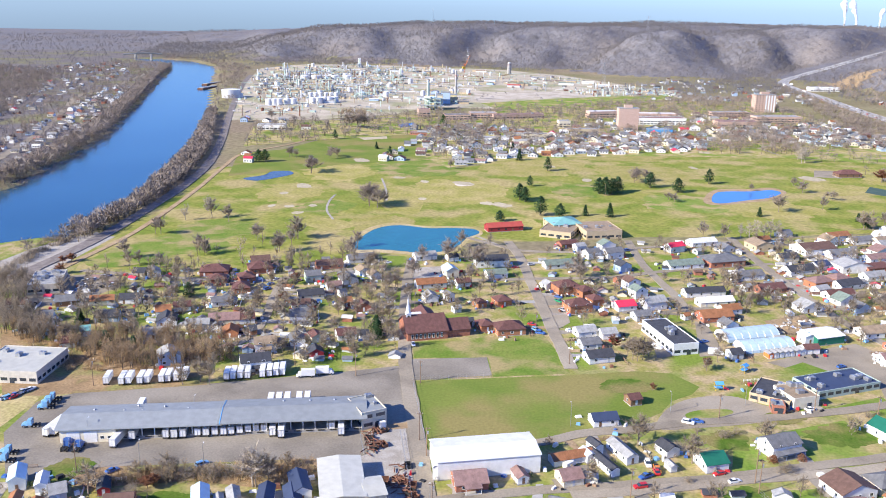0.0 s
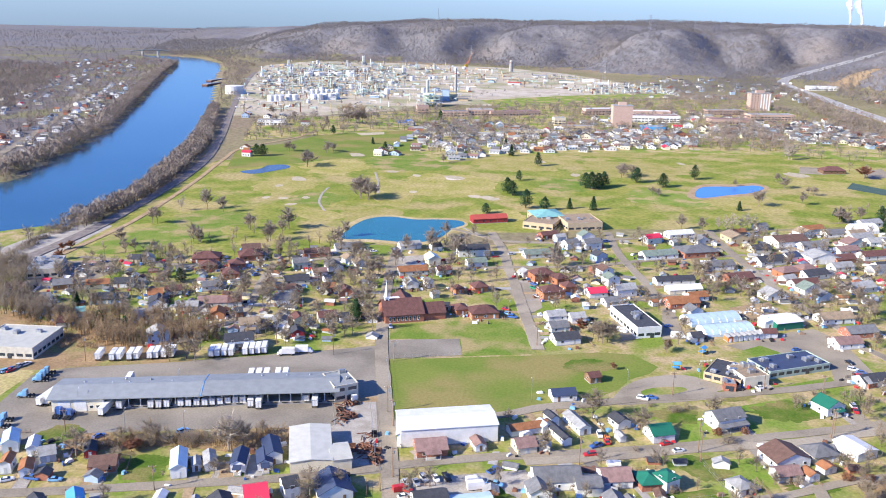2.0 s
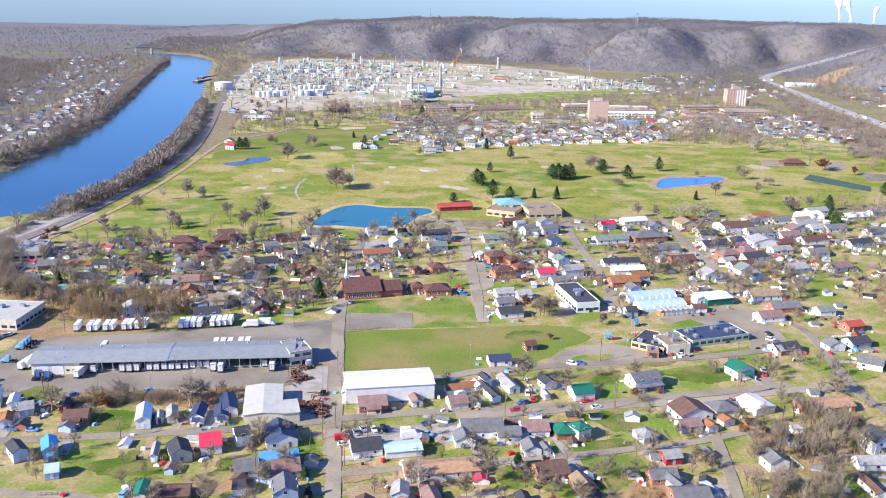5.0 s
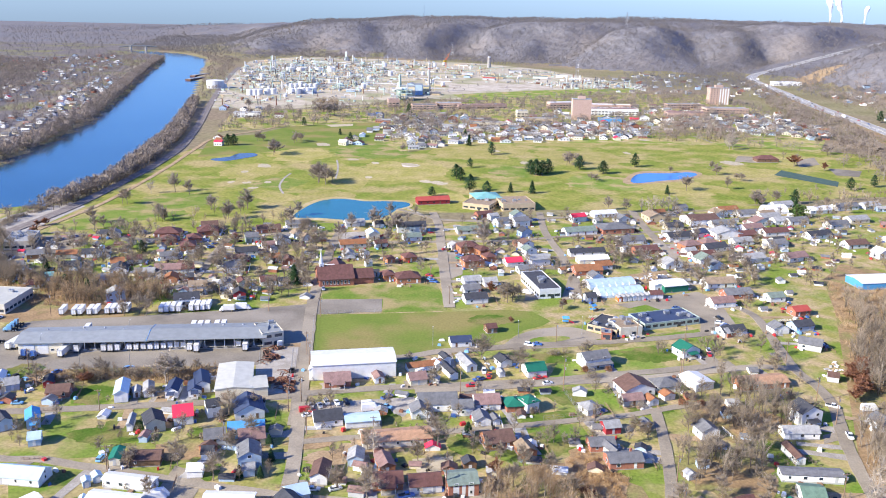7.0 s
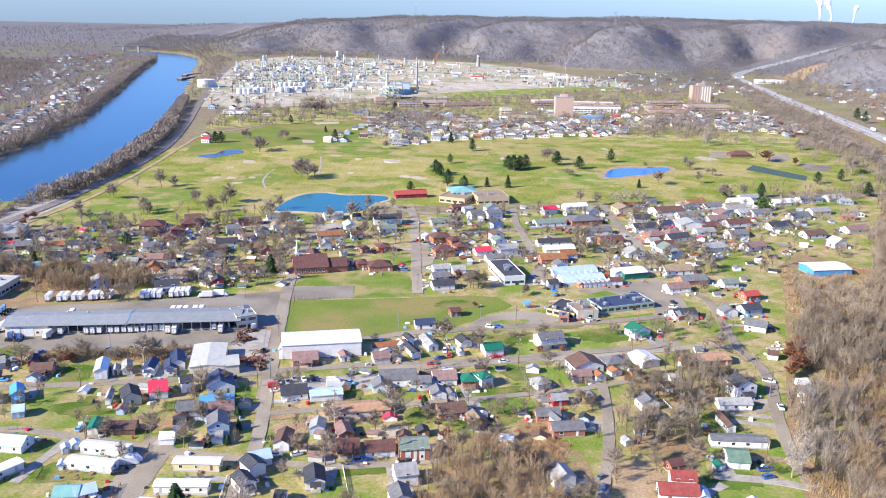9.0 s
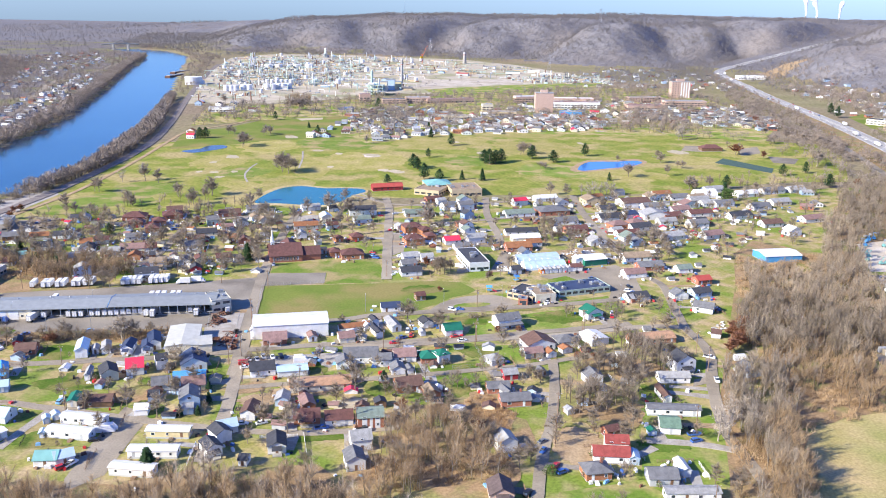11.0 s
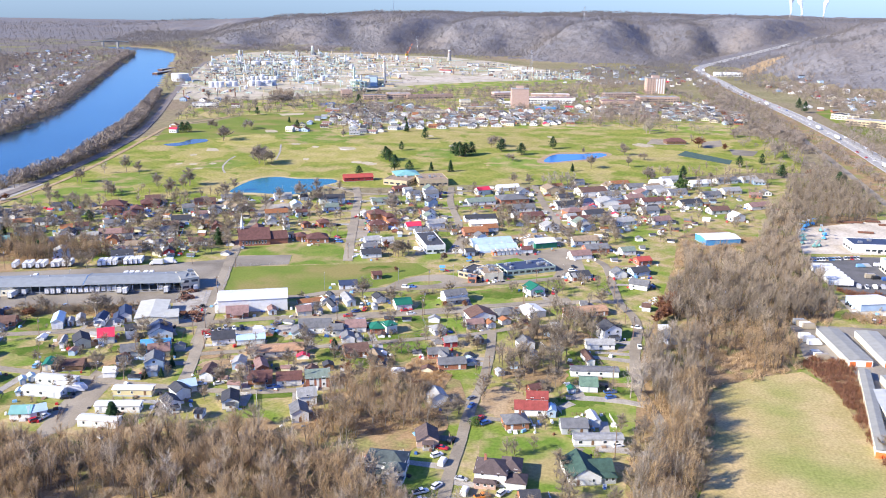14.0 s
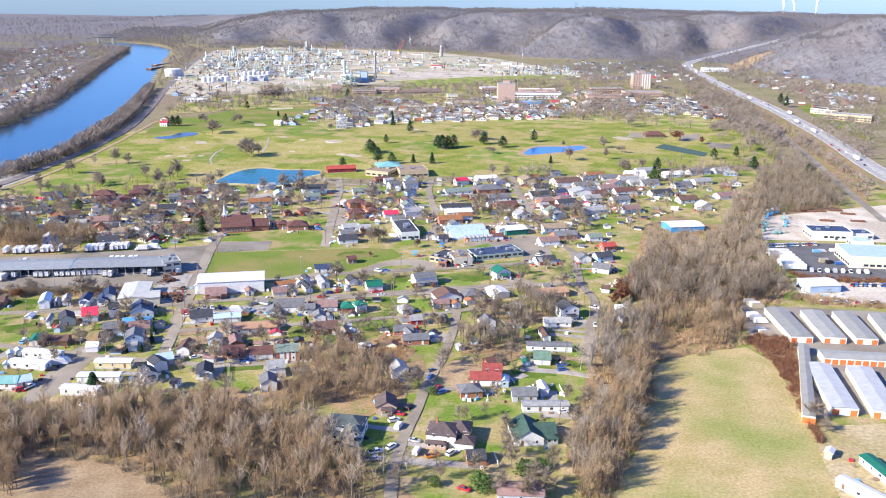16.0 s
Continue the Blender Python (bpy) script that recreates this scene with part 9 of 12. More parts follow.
house(-81.5, 223.6, 4.8, 9.7, 13, 3.4, 'metal_navy', 'wall_white', 'y', porch=1, rise=1.3)
house(-73.8, 225.7, 4.8, 8.9, 23, 3, 'metal_navy', 'wall_white', 'y', porch=1, rise=1.3)
house(-73.1, 231.1, 5.6, 12.0, 26, 4.0, 'metal_navy', 'wall_white', 'y', rise=1.4)
house(-21.1, 244.1, 10.5, 9, 19, 2.9, 'roof_rose', 'wall_brick', 'x', porch=1, rise=2.3)
house(-5.2, 249.6, 3.9, 6.1, 25, 2.6, 'roof_rose', 'wall_white', 'y', rise=1.0)
house(10.5, 251.3, 7.0, 7.3, 25, 2.8, 'roof_rose', 'wall_cream', 'x', rise=1.9)
house(11.1, 264.6, 14.8, 5.0, 27, 2.6, 'roof_rust', 'wall_white', 'x', win=False, rise=1.3)
house(19.1, 271.7, 3.2, 5.8, 33, 4.0, 'roof_dark', 'wall_white', 'y', rise=0.9)
house(21.6, 262.7, 3.1, 15.1, 32, 2.9, 'roof_dark', 'wall_white', 'y', rise=0.8)
house(28.5, 271.2, 4.6, 13.0, 29, 2.9, 'roof_light', 'wall_white', 'y', rise=1.2)
house(16.6, 266.5, 3.4, 5.2, 32, 3, 'metal_white', 'wall_white', 'y', rise=0.9)
house(43.9, 275.4, 5.4, 6.8, 32, 3, 'roof_dark', 'wall_white', 'y', rise=1.4)
house(43.9, 264.3, 2.4, 4.3, 25, 2.2, 'roof_light', 'wall_white', 'y', win=False, rise=0.7)
house(57.5, 268.6, 8.2, 8.6, 23, 3.2, 'metal_green', 'wall_white', 'x', rise=2.2)
house(82.5, 282.8, 12.0, 8.2, 28, 4.5, 'roof_grey', 'wall_white', 'x', porch=2, rise=2.1)
house(123.6, 302.1, 8.9, 8.2, 33, 3.6, 'metal_green', 'wall_white', 'y', porch=1, rise=2.3)
house(98.2, 258.6, 13.2, 10.6, 24, 3.2, 'roof_brown', 'wall_white', 'y', rise=2.6)
house(110.8, 263.5, 9.7, 8.5, 23, 3, 'roof_grey', 'wall_cream', 'h', rise=2.2)
house(96.4, 247.7, 8.2, 6.3, 21, 2.6, 'roof_rose', 'wall_grey', 'x', rise=1.6)
house(124.0, 269.0, 9.0, 11, 31, 3.2, 'metal_white', 'wall_white', 'y', win=False, rise=.9)
house(22.9, 294.7, 9.5, 6.6, 19, 2.8, 'metal_navy', 'wall_white', 'x', rise=1.7)
house(34.9, 313.8, 4.9, 5.5, 26, 2.8, 'roof_maroon', 'wall_brown', 'x', rise=1.4)
house(148.5, 331.1, 10.5, 6.0, 32, 2.6, 'roof_light', 'wall_brick', 'x', rise=1.6)
shed(110.8, 254.1, 5.1, 4, 31, 2.4, 'roof_rust', 'wall_white', 'y')
house(-129.5, 186.6, 4.6, 8.2, 50, 4.0, 'roof_dark', 'wall_blue', 'y', rise=1.2)
house(-120.3, 190.8, 4.6, 9.0, 34, 3.8, 'metal_blue', 'wall_blue', 'y', porch=1, rise=1.2)
house(-111.3, 178.0, 4.0, 6.0, 26, 2.8, 'metal_pale', 'wall_blue', 'x', rise=1.6)
house(-84.6, 195.1, 2.0, 8.6, 19, 2.8, 'roof_light', 'wall_white', 'y', rise=0.7)
house(-76.3, 195.9, 6.8, 9.0, 34, 3.8, 'roof_dark', 'wall_cream', 'y', rise=1.8)
house(-68.6, 203.6, 6.9, 10.0, 26, 3.6, 'metal_red', 'wall_white', 'x', rise=2.6)
house(-59.6, 209.4, 4.8, 6.6, 33, 4.7, 'roof_dark', 'wall_white', 'x', rise=1.7)
house(-46.9, 212.8, 10.6, 12.0, 26, 3.4, 'metal_navy', 'wall_white', 'y', rise=2.7)
house(-42.4, 198.7, 12.6, 6.0, 20, 2.8, 'metal_blue', 'wall_white', 'x', rise=1.6)
house(-38.2, 192.5, 8.9, 9.0, 24, 2.9, 'roof_rose', 'wall_yellow', 'x', rise=2.3)
house(-33.6, 178.2, 7.6, 9.0, 22, 4.5, 'roof_grey', 'wall_blue', 'y', rise=2.0)
house(-31.3, 171.2, 3.8, 4.8, 21, 2.8, 'roof_light', 'wall_blue', 'x', rise=1.3)
house(-50.9, 190.4, 7.1, 8.0, 24, 2.8, 'roof_grey', 'wall_grey', 'x', rise=2.1)
house(-48.7, 179.2, 3.6, 5.7, 15, 2.8, 'roof_dark', 'wall_white', 'x', rise=1.5)
house(-48.0, 167.8, 4.9, 5.3, 14, 2.8, 'metal_white', 'wall_white', 'x', win=False, rise=1.4)
house(-77.5, 171.5, 3.6, 7.9, 16, 2.8, 'metal_green', 'wall_cream', 'y', rise=0.7)
house(-100.9, 155.1, 15.4, 7.9, 1, 2.9, 'metal_pale', 'wall_white', 'x', rise=2.1)
house(-7.4, 172.9, 5.5, 9.7, 7, 3.2, 'roof_brown', 'wall_white', 'y', rise=1.4)
house(-15.8, 211.0, 10.2, 9.0, 23, 2.9, 'roof_dark', 'wall_white', 'x', rise=2.3)
house(12.0, 201.0, 24.5, 9.0, 19, 2.8, 'roof_clay', 'wall_block', 'x', rise=1.3)
house(14.9, 172.1, 9.5, 8.0, 16, 2.8, 'roof_maroon', 'wall_brickorange', 'x', porch=1, rise=2.1)
house(11.8, 182.6, 5.2, 8.5, 26, 3, 'roof_rose', 'wall_brickorange', 'y', rise=1.3)
house(26.9, 172.9, 10.1, 8.0, 18, 2.9, 'roof_maroon', 'wall_white', 'x', rise=2.1)
panelled = house(38.7, 173.3, 9.6, 9, 18, 4.7, 'roof_greygreen', 'wall_brick', 'x', rise=1.8, label='two-storey brick house with white front panels and a grey-green roof')
for px, pw in ((-2.4, 1.9), (0, 1.1), (2.4, 1.9)):
    child("front_panel", block("front_panel", pw, .03, 4.4, "trim"), panelled, pose(px, -4.5, .4))
house(-67.7, 172.5, 10.5, 7, 14, 2.6, 'roof_brown', 'wall_brown', 'x', rise=1.6, label='low brown house under a bare tree')
house(-3.0, 212.0, 12.5, 7, 20, 2.7, 'metal_pale', 'wall_white', 'x', rise=.8, win=False, name='annex', label='long white annex with a pale metal roof')
house(188.8, 243.5, 7.5, 9, 24, 2.9, 'roof_grey', 'wall_grey', 'y', rise=1.7, label='grey weathered house hidden among bare trees')
house(1.5, 184.7, 5.2, 7.0, 10, 3, 'roof_light', 'wall_blue', 'y', rise=1.3)
house(-11.5, 159.8, 6.6, 6.8, 33, 2.9, 'metal_pale', 'wall_white', 'x', rise=1.8)
house(40.7, 234.9, 9.5, 8.8, 16, 2.9, 'roof_rose', 'wall_white', 'x', rise=2.3)
house(40.3, 220.3, 5.9, 6.5, 19, 2.7, 'roof_grey', 'wall_white', 'y', rise=1.6)
house(45.2, 221.1, 2.7, 4.5, 25, 2.5, 'roof_grey', 'wall_white', 'y', rise=0.7)
house(51.2, 234.7, 6.9, 8.1, 18, 2.9, 'metal_green', 'wall_brick', 'h', rise=1.8)
house(57.0, 234.5, 5.6, 6.1, 39, 4.5, 'metal_green', 'wall_white', 'h', rise=1.4)
house(16.8, 222.5, 7.0, 7.0, 18, 3, 'roof_grey', 'wall_white', 'y', rise=1.8)
house(22.0, 231.0, 14.9, 10, 14, 3.4, 'roof_grey', 'wall_white', 'x', wing=(9, -5, 8, 8, 3.2), rise=2.6)
house(47.4, 205.5, 10.5, 9.0, 25, 3, 'roof_brown', 'wall_brickorange', 'x', rise=2.4)
house(57.7, 200.1, 5.6, 7.1, 27, 2.8, 'roof_tan', 'wall_brickorange', 'y', rise=1.5)
house(80.1, 236.6, 5.9, 6.8, 33, 2.9, 'roof_light', 'wall_white', 'h', rise=1.5)
house(87.5, 222.4, 5.9, 5.9, 21, 2.9, 'roof_light', 'wall_red', 'x', rise=1.5)
house(83.6, 209.1, 8.9, 6.7, 15, 2.6, 'roof_grey', 'wall_brick', 'x', rise=1.7)
house(86.5, 205.5, 3.2, 9.4, 31, 3, 'roof_grey', 'wall_grey', 'y', rise=0.9)
house(91.0, 199.1, 11.7, 7.7, 16, 2.8, 'roof_grey', 'wall_brick', 'x', rise=1.6, chim=1)
house(100.5, 227.7, 3.3, 3.9, 23, 2.4, 'roof_grey', 'wall_brown', 'y', rise=0.9)
house(150.3, 273.9, 21.1, 9.0, 20, 2.8, 'roof_clay', 'wall_brickorange', 'x', rise=1.3)
house(181.5, 320.8, 10.0, 8.0, -19, 3, 'roof_grey', 'wall_white', 'x', rise=2.1)
house(171.0, 339.1, 8.0, 6.7, 20, 3, 'roof_grey', 'wall_white', 'y', rise=2.1)
house(182.8, 345.2, 10.4, 7.4, 27, 3, 'roof_dark', 'wall_blue', 'x', rise=1.9)
house(187.1, 367.3, 8.9, 7.0, 26, 3, 'metal_brickred', 'wall_brick', 'x', rise=1.8)
house(181.7, 284.8, 4.2, 5.0, -10, 2.6, 'roof_brown', 'wall_white', 'x', rise=1.3)
house(160.3, 243.3, 9.1, 8.2, 25, 5.6, 'roof_dark', 'wall_white', 'y', porch=1, rise=2.4)
house(155.4, 230.6, 12.9, 6.0, 10, 2.8, 'roof_light', 'wall_white', 'x', rise=1.6)
house(149.6, 213.7, 3.3, 10.8, 15, 2.9, 'roof_brown', 'wall_white', 'y', rise=0.9)
house(148.9, 186.8, 7.1, 9.7, 2, 2.9, 'roof_sage', 'wall_white', 'x', rise=1.8)
house(121.8, 224.7, 7.1, 6.6, 22, 3.6, 'roof_grey', 'wall_white', 'y', rise=1.8)
house(179.4, 387.3, 9.0, 7.0, 22, 3, 'roof_greygreen', 'wall_white', 'x', rise=1.8)
house(104.1, 248.2, 4.1, 4.7, 27, 2.6, 'roof_rust', 'wall_white', 'y', rise=1.1)
shed(39.5, 187.8, 4.2, 4, 21, 2.6, 'roof_dark', 'wall_brown', 'y')
shed(-79.2, 155.1, 2.3, 3, 38, 2.4, 'metal_pale', 'wall_blue', 'y')
shed(-77.4, 158.4, 2.5, 3, 45, 2.5, 'metal_pale', 'wall_blue', 'y')
shed(8.6, 188.6, 2.8, 4, 18, 2.6, 'roof_maroon', 'wall_white', 'y')
shed(112.3, 193.5, 3.1, 3, 32, 2.2, 'roof_light', 'wall_white', 'y')
shed(142.1, 181.4, 2.9, 3, 16, 2, 'metal_green', 'wall_blue', 'y')
shed(-74.6, 145.2, 1.9, 3, 20, 2.2, 'metal_pale', 'wall_blue', 'y')
mobile_home(-65.3, 157.2, 16.8, 4.6, -2, 'metal_white', 'wall_white')
mobile_home(-64.8, 146.7, 16.5, 4.6, -1, 'metal_white', 'wall_white')
mobile_home(-30.5, 152.8, 15.3, 4.6, 7, 'metal_white', 'wall_yellow')
mobile_home(151.9, 199.7, 20.1, 5, 5, 'roof_grey', 'wall_white')
mobile_home(-92.0, 136.5, 15.6, 4.6, 61, 'metal_white', 'wall_white')
house(-11.0, 143.3, 5.5, 7.4, 43, 3.8, 'roof_dark', 'wall_white', 'y', porch=1, rise=1.4)
house(-11.6, 153.2, 5.8, 7.2, 47, 4, 'roof_dark', 'wall_white', 'y', rise=1.5)
house(10.3, 150.3, 6.3, 9.0, 19, 3.2, 'roof_dark', 'wall_white', 'y', porch=1, rise=1.6)
house(89.4, 162.9, 6.8, 7.7, 25, 4.3, 'roof_light', 'wall_white', 'y', rise=1.8)
red_house = house(126.3, 161.2, 12.4, 7.5, 4, 3.0, 'roof_wine', 'wall_white', 'x', rise=2.0, label='white house with a wine-red roof in two steps')
ell(red_house, 2.6, 6.2, 8, 6, 4.3, 1.8, 'x', 'roof_wine', 'wall_white', 2)
ell(red_house, 7.6, -1.2, 3.4, 5.5, 2.7, .9, 'y', 'metal_pale', 'wall_blue', 1)
house(127.1, 178.4, 5.2, 4.6, 30, 2.8, 'roof_maroon', 'wall_brick', 'x', rise=1.3)
house(120.8, 149.2, 8.8, 7.4, 18, 3, 'roof_grey', 'wall_brickorange', 'h', chim=1, rise=1.9)
house(142.3, 149.2, 9.6, 7.7, 9, 2.9, 'roof_grey', 'wall_grey', 'x', rise=2.0)
house(149.7, 155.6, 3.2, 7.9, 15, 3, 'metal_white', 'wall_white', 'y', rise=0.8)
green_house = house(144.2, 117.2, 10.5, 13, 14, 3.2, 'roof_spruce', 'wall_white', 'y', rise=3.1, label='white house with a dark green cross-gabled shingle roof')
ell(green_house, 6.8, 1.2, 7.5, 8.5, 2.9, 2.3, 'x', 'roof_spruce', 'wall_white', 2)
ell(green_house, 7.2, -4.4, 6.5, 3.2, 2.5, .9, 'h', 'roof_spruce', 'wall_grey', 3)
house(127.6, 98.2, 6.2, 7, 15, 2.6, 'roof_dark', 'wall_brickorange', 'x', rise=1.8)
brown_house = house(114.9, 110.6, 10.4, 9.5, -2, 4.9, 'roof_umber', 'wall_white', 'h', chim=-1, rise=2.6, label='two-storey white house with a dark brown hipped roof')
ell(brown_house, 6.2, 3.6, 6.5, 8, 4.4, 2.2, 'h', 'roof_umber', 'wall_tan', 2)
ell(brown_house, 8.4, -2.4, 6.4, 6, 2.7, 1.6, 'h', 'roof_umber', 'wall_white', 0, 2)
ell(brown_house, -1.5, -5.6, 7, 2.2, 2.4, .7, 'h', 'roof_umber', 'wall_brickpale', 3)
house(90.1, 132.2, 7.7, 9.0, 12, 2.9, 'roof_umber', 'wall_brickpale', 'y', rise=2.2, porch=1)
lane_house = house(79.6, 111.4, 13.4, 9, -2, 4.8, 'roof_slate', 'wall_white', 'h', rise=2.5, label='two-storey white house with a slate-grey hipped roof')
ell(lane_house, 4.0, -5.4, 6.2, 4.6, 4.6, 2.0, 'h', 'roof_slate', 'wall_white', 2)
ell(lane_house, 3.6, -8.4, 6.6, 2.2, 2.4, .6, 'h', 'roof_slate', 'wall_white', 2)
ell(lane_house, -4.0, -5.6, 6, 3, 2.6, .9, 'h', 'roof_slate', 'wall_cream', 2)
house(39.9, 142.8, 6.4, 8.0, 22, 4.0, 'roof_grey', 'wall_white', 'y', rise=1.7)
house(39.0, 156.1, 7.1, 8.0, 22, 4.5, 'roof_light', 'wall_white', 'x', rise=2.1)
house(143.7, 78.6, 14.6, 8, 5, 3, 'roof_rose', 'wall_grey', 'x', rise=2.1)
house(-62.5, 128.8, 7.5, 7, 13, 2.8, 'metal_teal', 'wall_white', 'x', rise=1.8)
house(-57.9, 130.4, 6.2, 6.0, 39, 2.8, 'metal_pale', 'wall_white', 'x', rise=1.6)
house(2.9, 138.3, 2.9, 4.4, 1, 2.6, 'roof_dark', 'wall_white', 'x', rise=1.2)
mobile_home(-29.6, 138.7, 16.8, 4.6, 9, 'metal_white', 'wall_white')
mobile_home(-31.0, 126.5, 14.9, 4.6, 1, 'metal_white', 'wall_white')
mobile_home(150.8, 140.1, 17.6, 4.6, 9, 'roof_light', 'wall_white')
shed(249.8, 119.2, 2.6, 4, -28, 2.6, 'metal_white', 'wall_tan', 'y')
mobile_home(253.0, 94.5, 16.2, 4.6, -51, 'metal_white', 'wall_white')
mobile_home(263.7, 108.5, 17.9, 4.6, -73, 'metal_green', 'wall_white')

# ---- far town ----
far_houses([(-100.1, 813.5), (-118.4, 895), (-100.1, 994.3), (4.8, 1031.3), (137.7, 1107), (164.1, 1039.5), (161.1, 965.1), (67.3, 918.1), (-44.1, 875.6)], 150, 11, 1)
far_houses([(-138, 867.1), (-165.4, 883.2), (-187.9, 1062.9), (-136.8, 1111), (-61.6, 1097.1), (4.6, 1041.1), (-93.6, 996), (-118.4, 895)], 62, 12, 2)
far_houses([(257.2, 1087.5), (317.7, 1241.7), (368.4, 1237.2), (388.5, 1074.1), (362.4, 991.4), (308, 1053.5), (262.8, 1051.1)], 60, 12, 3)
far_houses([(177.3, 1091.5), (199.1, 1150.6), (258.6, 1166.6), (291.1, 1121.5), (252.2, 1062.2)], 16, 14, 4)
far_houses([(-411.3, 1059), (-423.5, 1131.4), (-304.3, 1165.4), (-297.4, 1033.3), (-360.1, 964.6)], 7, 24, 6)
far_houses([(-313.5, 788.3), (-331.8, 857), (-309.3, 847.1), (-294.8, 792.8)], 4, 14, 7)
far_houses([(-180.4, 841.9), (-171.2, 881.7), (-155.2, 833.9), (-163.4, 818.1)], 5, 11, 8)
far_houses([(492.4, 1200.2), (571.8, 1374.5), (667.2, 1317.8), (614.7, 1164.5), (516.3, 1140.5)], 20, 17, 9)
far_houses([(290.5, 563.3), (302.7, 627.7), (321.1, 646.6), (309.2, 566.9)], 3, 14, 10)

# ---- across the river ----
far_houses([(-557.6, 784.8), (-610.6, 861.2), (-645, 977.3), (-696, 1122.7), (-804.7, 1461.7), (-812.6, 1560.5), (-752.6, 1455.4), (-629.6, 1142.1), (-559, 946.9), (-508.9, 767.8), (-501.6, 704.1)], 95, 13, 11, .68)
far_houses([(-819.6, 1162.5), (-931.9, 1419.1), (-1024.6, 1744.5), (-1038.1, 1994.9), (-927.1, 1781.1), (-850.5, 1446.3), (-732.4, 1112), (-683.7, 966.7)], 70, 22, 12, .65)
far_houses([(-1231.2, 1755.7), (-1188.3, 2024.9), (-1117.5, 2103.2), (-1065.9, 2006), (-1137, 1619.9)], 50, 30, 13, .7)

# ---- vehicles ----
once('trailer8.8', lambda: make_trailer(8.8), -173.6, 298.8, 104, .08, .87)
once('trailer8.8', lambda: make_trailer(8.8), -167.5, 299.4, 104, .08, .87)
once('trailer8.8', lambda: make_trailer(8.8), -165.0, 300.4, 104, .08, .87)
once('trailer8.8', lambda: make_trailer(8.8), -160.6, 301.3, 104, .08, .87)
once('trailer8.8', lambda: make_trailer(8.8), -158.1, 302.4, 104, .08, .87)
once('trailer8.8', lambda: make_trailer(8.8), -152.8, 304.0, 104, .08, .87)
once('trailer8.8', lambda: make_trailer(8.8), -150.5, 305.0, 104, .08, .87)
once('trailer8.8', lambda: make_trailer(8.8), -147.5, 306.2, 104, .08, .87)
once('trailer8.8', lambda: make_trailer(8.8), -144.7, 307.4, 104, .08, .87)
once('trailer8.8', lambda: make_trailer(8.8), -128.0, 310.6, 104, .08, .87)
once('trailer8.8', lambda: make_trailer(8.8), -125.7, 311.6, 104, .08, .87)
once('trailer8.8', lambda: make_trailer(8.8), -123.1, 312.7, 104, .08, .87)
once('trailer8.8', lambda: make_trailer(8.8), -120.2, 313.3, 104, .08, .87)
once('trailer8.8', lambda: make_trailer(8.8), -114.7, 315.6, 104, .08, .87)
once('trailer8.8', lambda: make_trailer(8.8), -112.1, 316.7, 104, .08, .87)
once('trailer8.8', lambda: make_trailer(8.8), -109.7, 317.8, 104, .08, .87)
once('trailer8.8', lambda: make_trailer(8.8), -107.3, 318.9, 104, .08, .87)
once('trailer8.8', lambda: make_trailer(8.8), -141.4, 257.3, 104, .08, .87)
once('trailer8.8', lambda: make_trailer(8.8), -130.4, 260.3, 104, .08, .87)
once('trailer8.8', lambda: make_trailer(8.8), -127.5, 260.8, 104, .08, .87)
once('trailer8.8', lambda: make_trailer(8.8), -124.8, 261.8, 104, .08, .87)
once('trailer8.8', lambda: make_trailer(8.8), -120.1, 263.6, 104, .08, .87)
once('trailer8.8', lambda: make_trailer(8.8), -117.2, 264.1, 104, .08, .87)
once('trailer8.8', lambda: make_trailer(8.8), -114.3, 265.1, 104, .08, .87)
once('trailer8.8', lambda: make_trailer(8.8), -111.4, 265.7, 104, .08, .87)
once('trailer8.8', lambda: make_trailer(8.8), -108.9, 266.6, 104, .08, .87)
once('trailer8.8', lambda: make_trailer(8.8), -106.1, 267.6, 104, .08, .87)
once('trailer8.8', lambda: make_trailer(8.8), -103.4, 268.6, 104, .08, .87)
once('trailer8.8', lambda: make_trailer(8.8), -100.8, 269.6, 104, .08, .87)
once('trailer8.8', lambda: make_trailer(8.8), -98.1, 270.1, 104, .08, .87)
once('trailer8.8', lambda: make_trailer(8.8), -94.2, 267.9, 104, .08, .87)
once('trailer8.8', lambda: make_trailer(8.8), -74.8, 275.8, 104, .08, .87)
once('trailer13.5', lambda: make_trailer(13.5), -144.9, 253.4, 94, .08, .87)
once('trailer12.2', lambda: make_trailer(12.2), -70.8, 273.9, 104, .08, .87)
once('trailer13.5', lambda: make_trailer(13.5), -171.2, 256.9, 88, .08, .87)
once('trailer13.5', lambda: make_trailer(13.5), -169.2, 258.2, 88, .08, .87)
once('trailer12.2', lambda: make_trailer(12.2), -148.2, 275.5, 104, .08, .87)
once('trailer12.2', lambda: make_trailer(12.2), -102.0, 288.0, 104, .08, .87)
once('trailer12.2', lambda: make_trailer(12.2), -99.0, 288.7, 104, .08, .87)
once('trailer12.2', lambda: make_trailer(12.2), -96.0, 289.5, 104, .08, .87)
once('trailer12.2', lambda: make_trailer(12.2), -91.6, 290.6, 104, .08, .87)
once('trailer12.2', lambda: make_trailer(12.2), -88.6, 291.4, 104, .08, .87)
once('trailer12.2', lambda: make_trailer(12.2), -91.2, 268.7, 104, .08, .87)
once('boxtruck', make_boxtruck, -97.1, 316.4, 194, .1, .9)
once('boxtruck', make_boxtruck, -89.5, 320.4, 14, .1, .9)
once('tractor_skyblue', lambda: make_tractor('skyblue'), -184.3, 272.5, 200, .08)
once('tractor_skyblue', lambda: make_tractor('skyblue'), -185.2, 276.3, 200, .08)
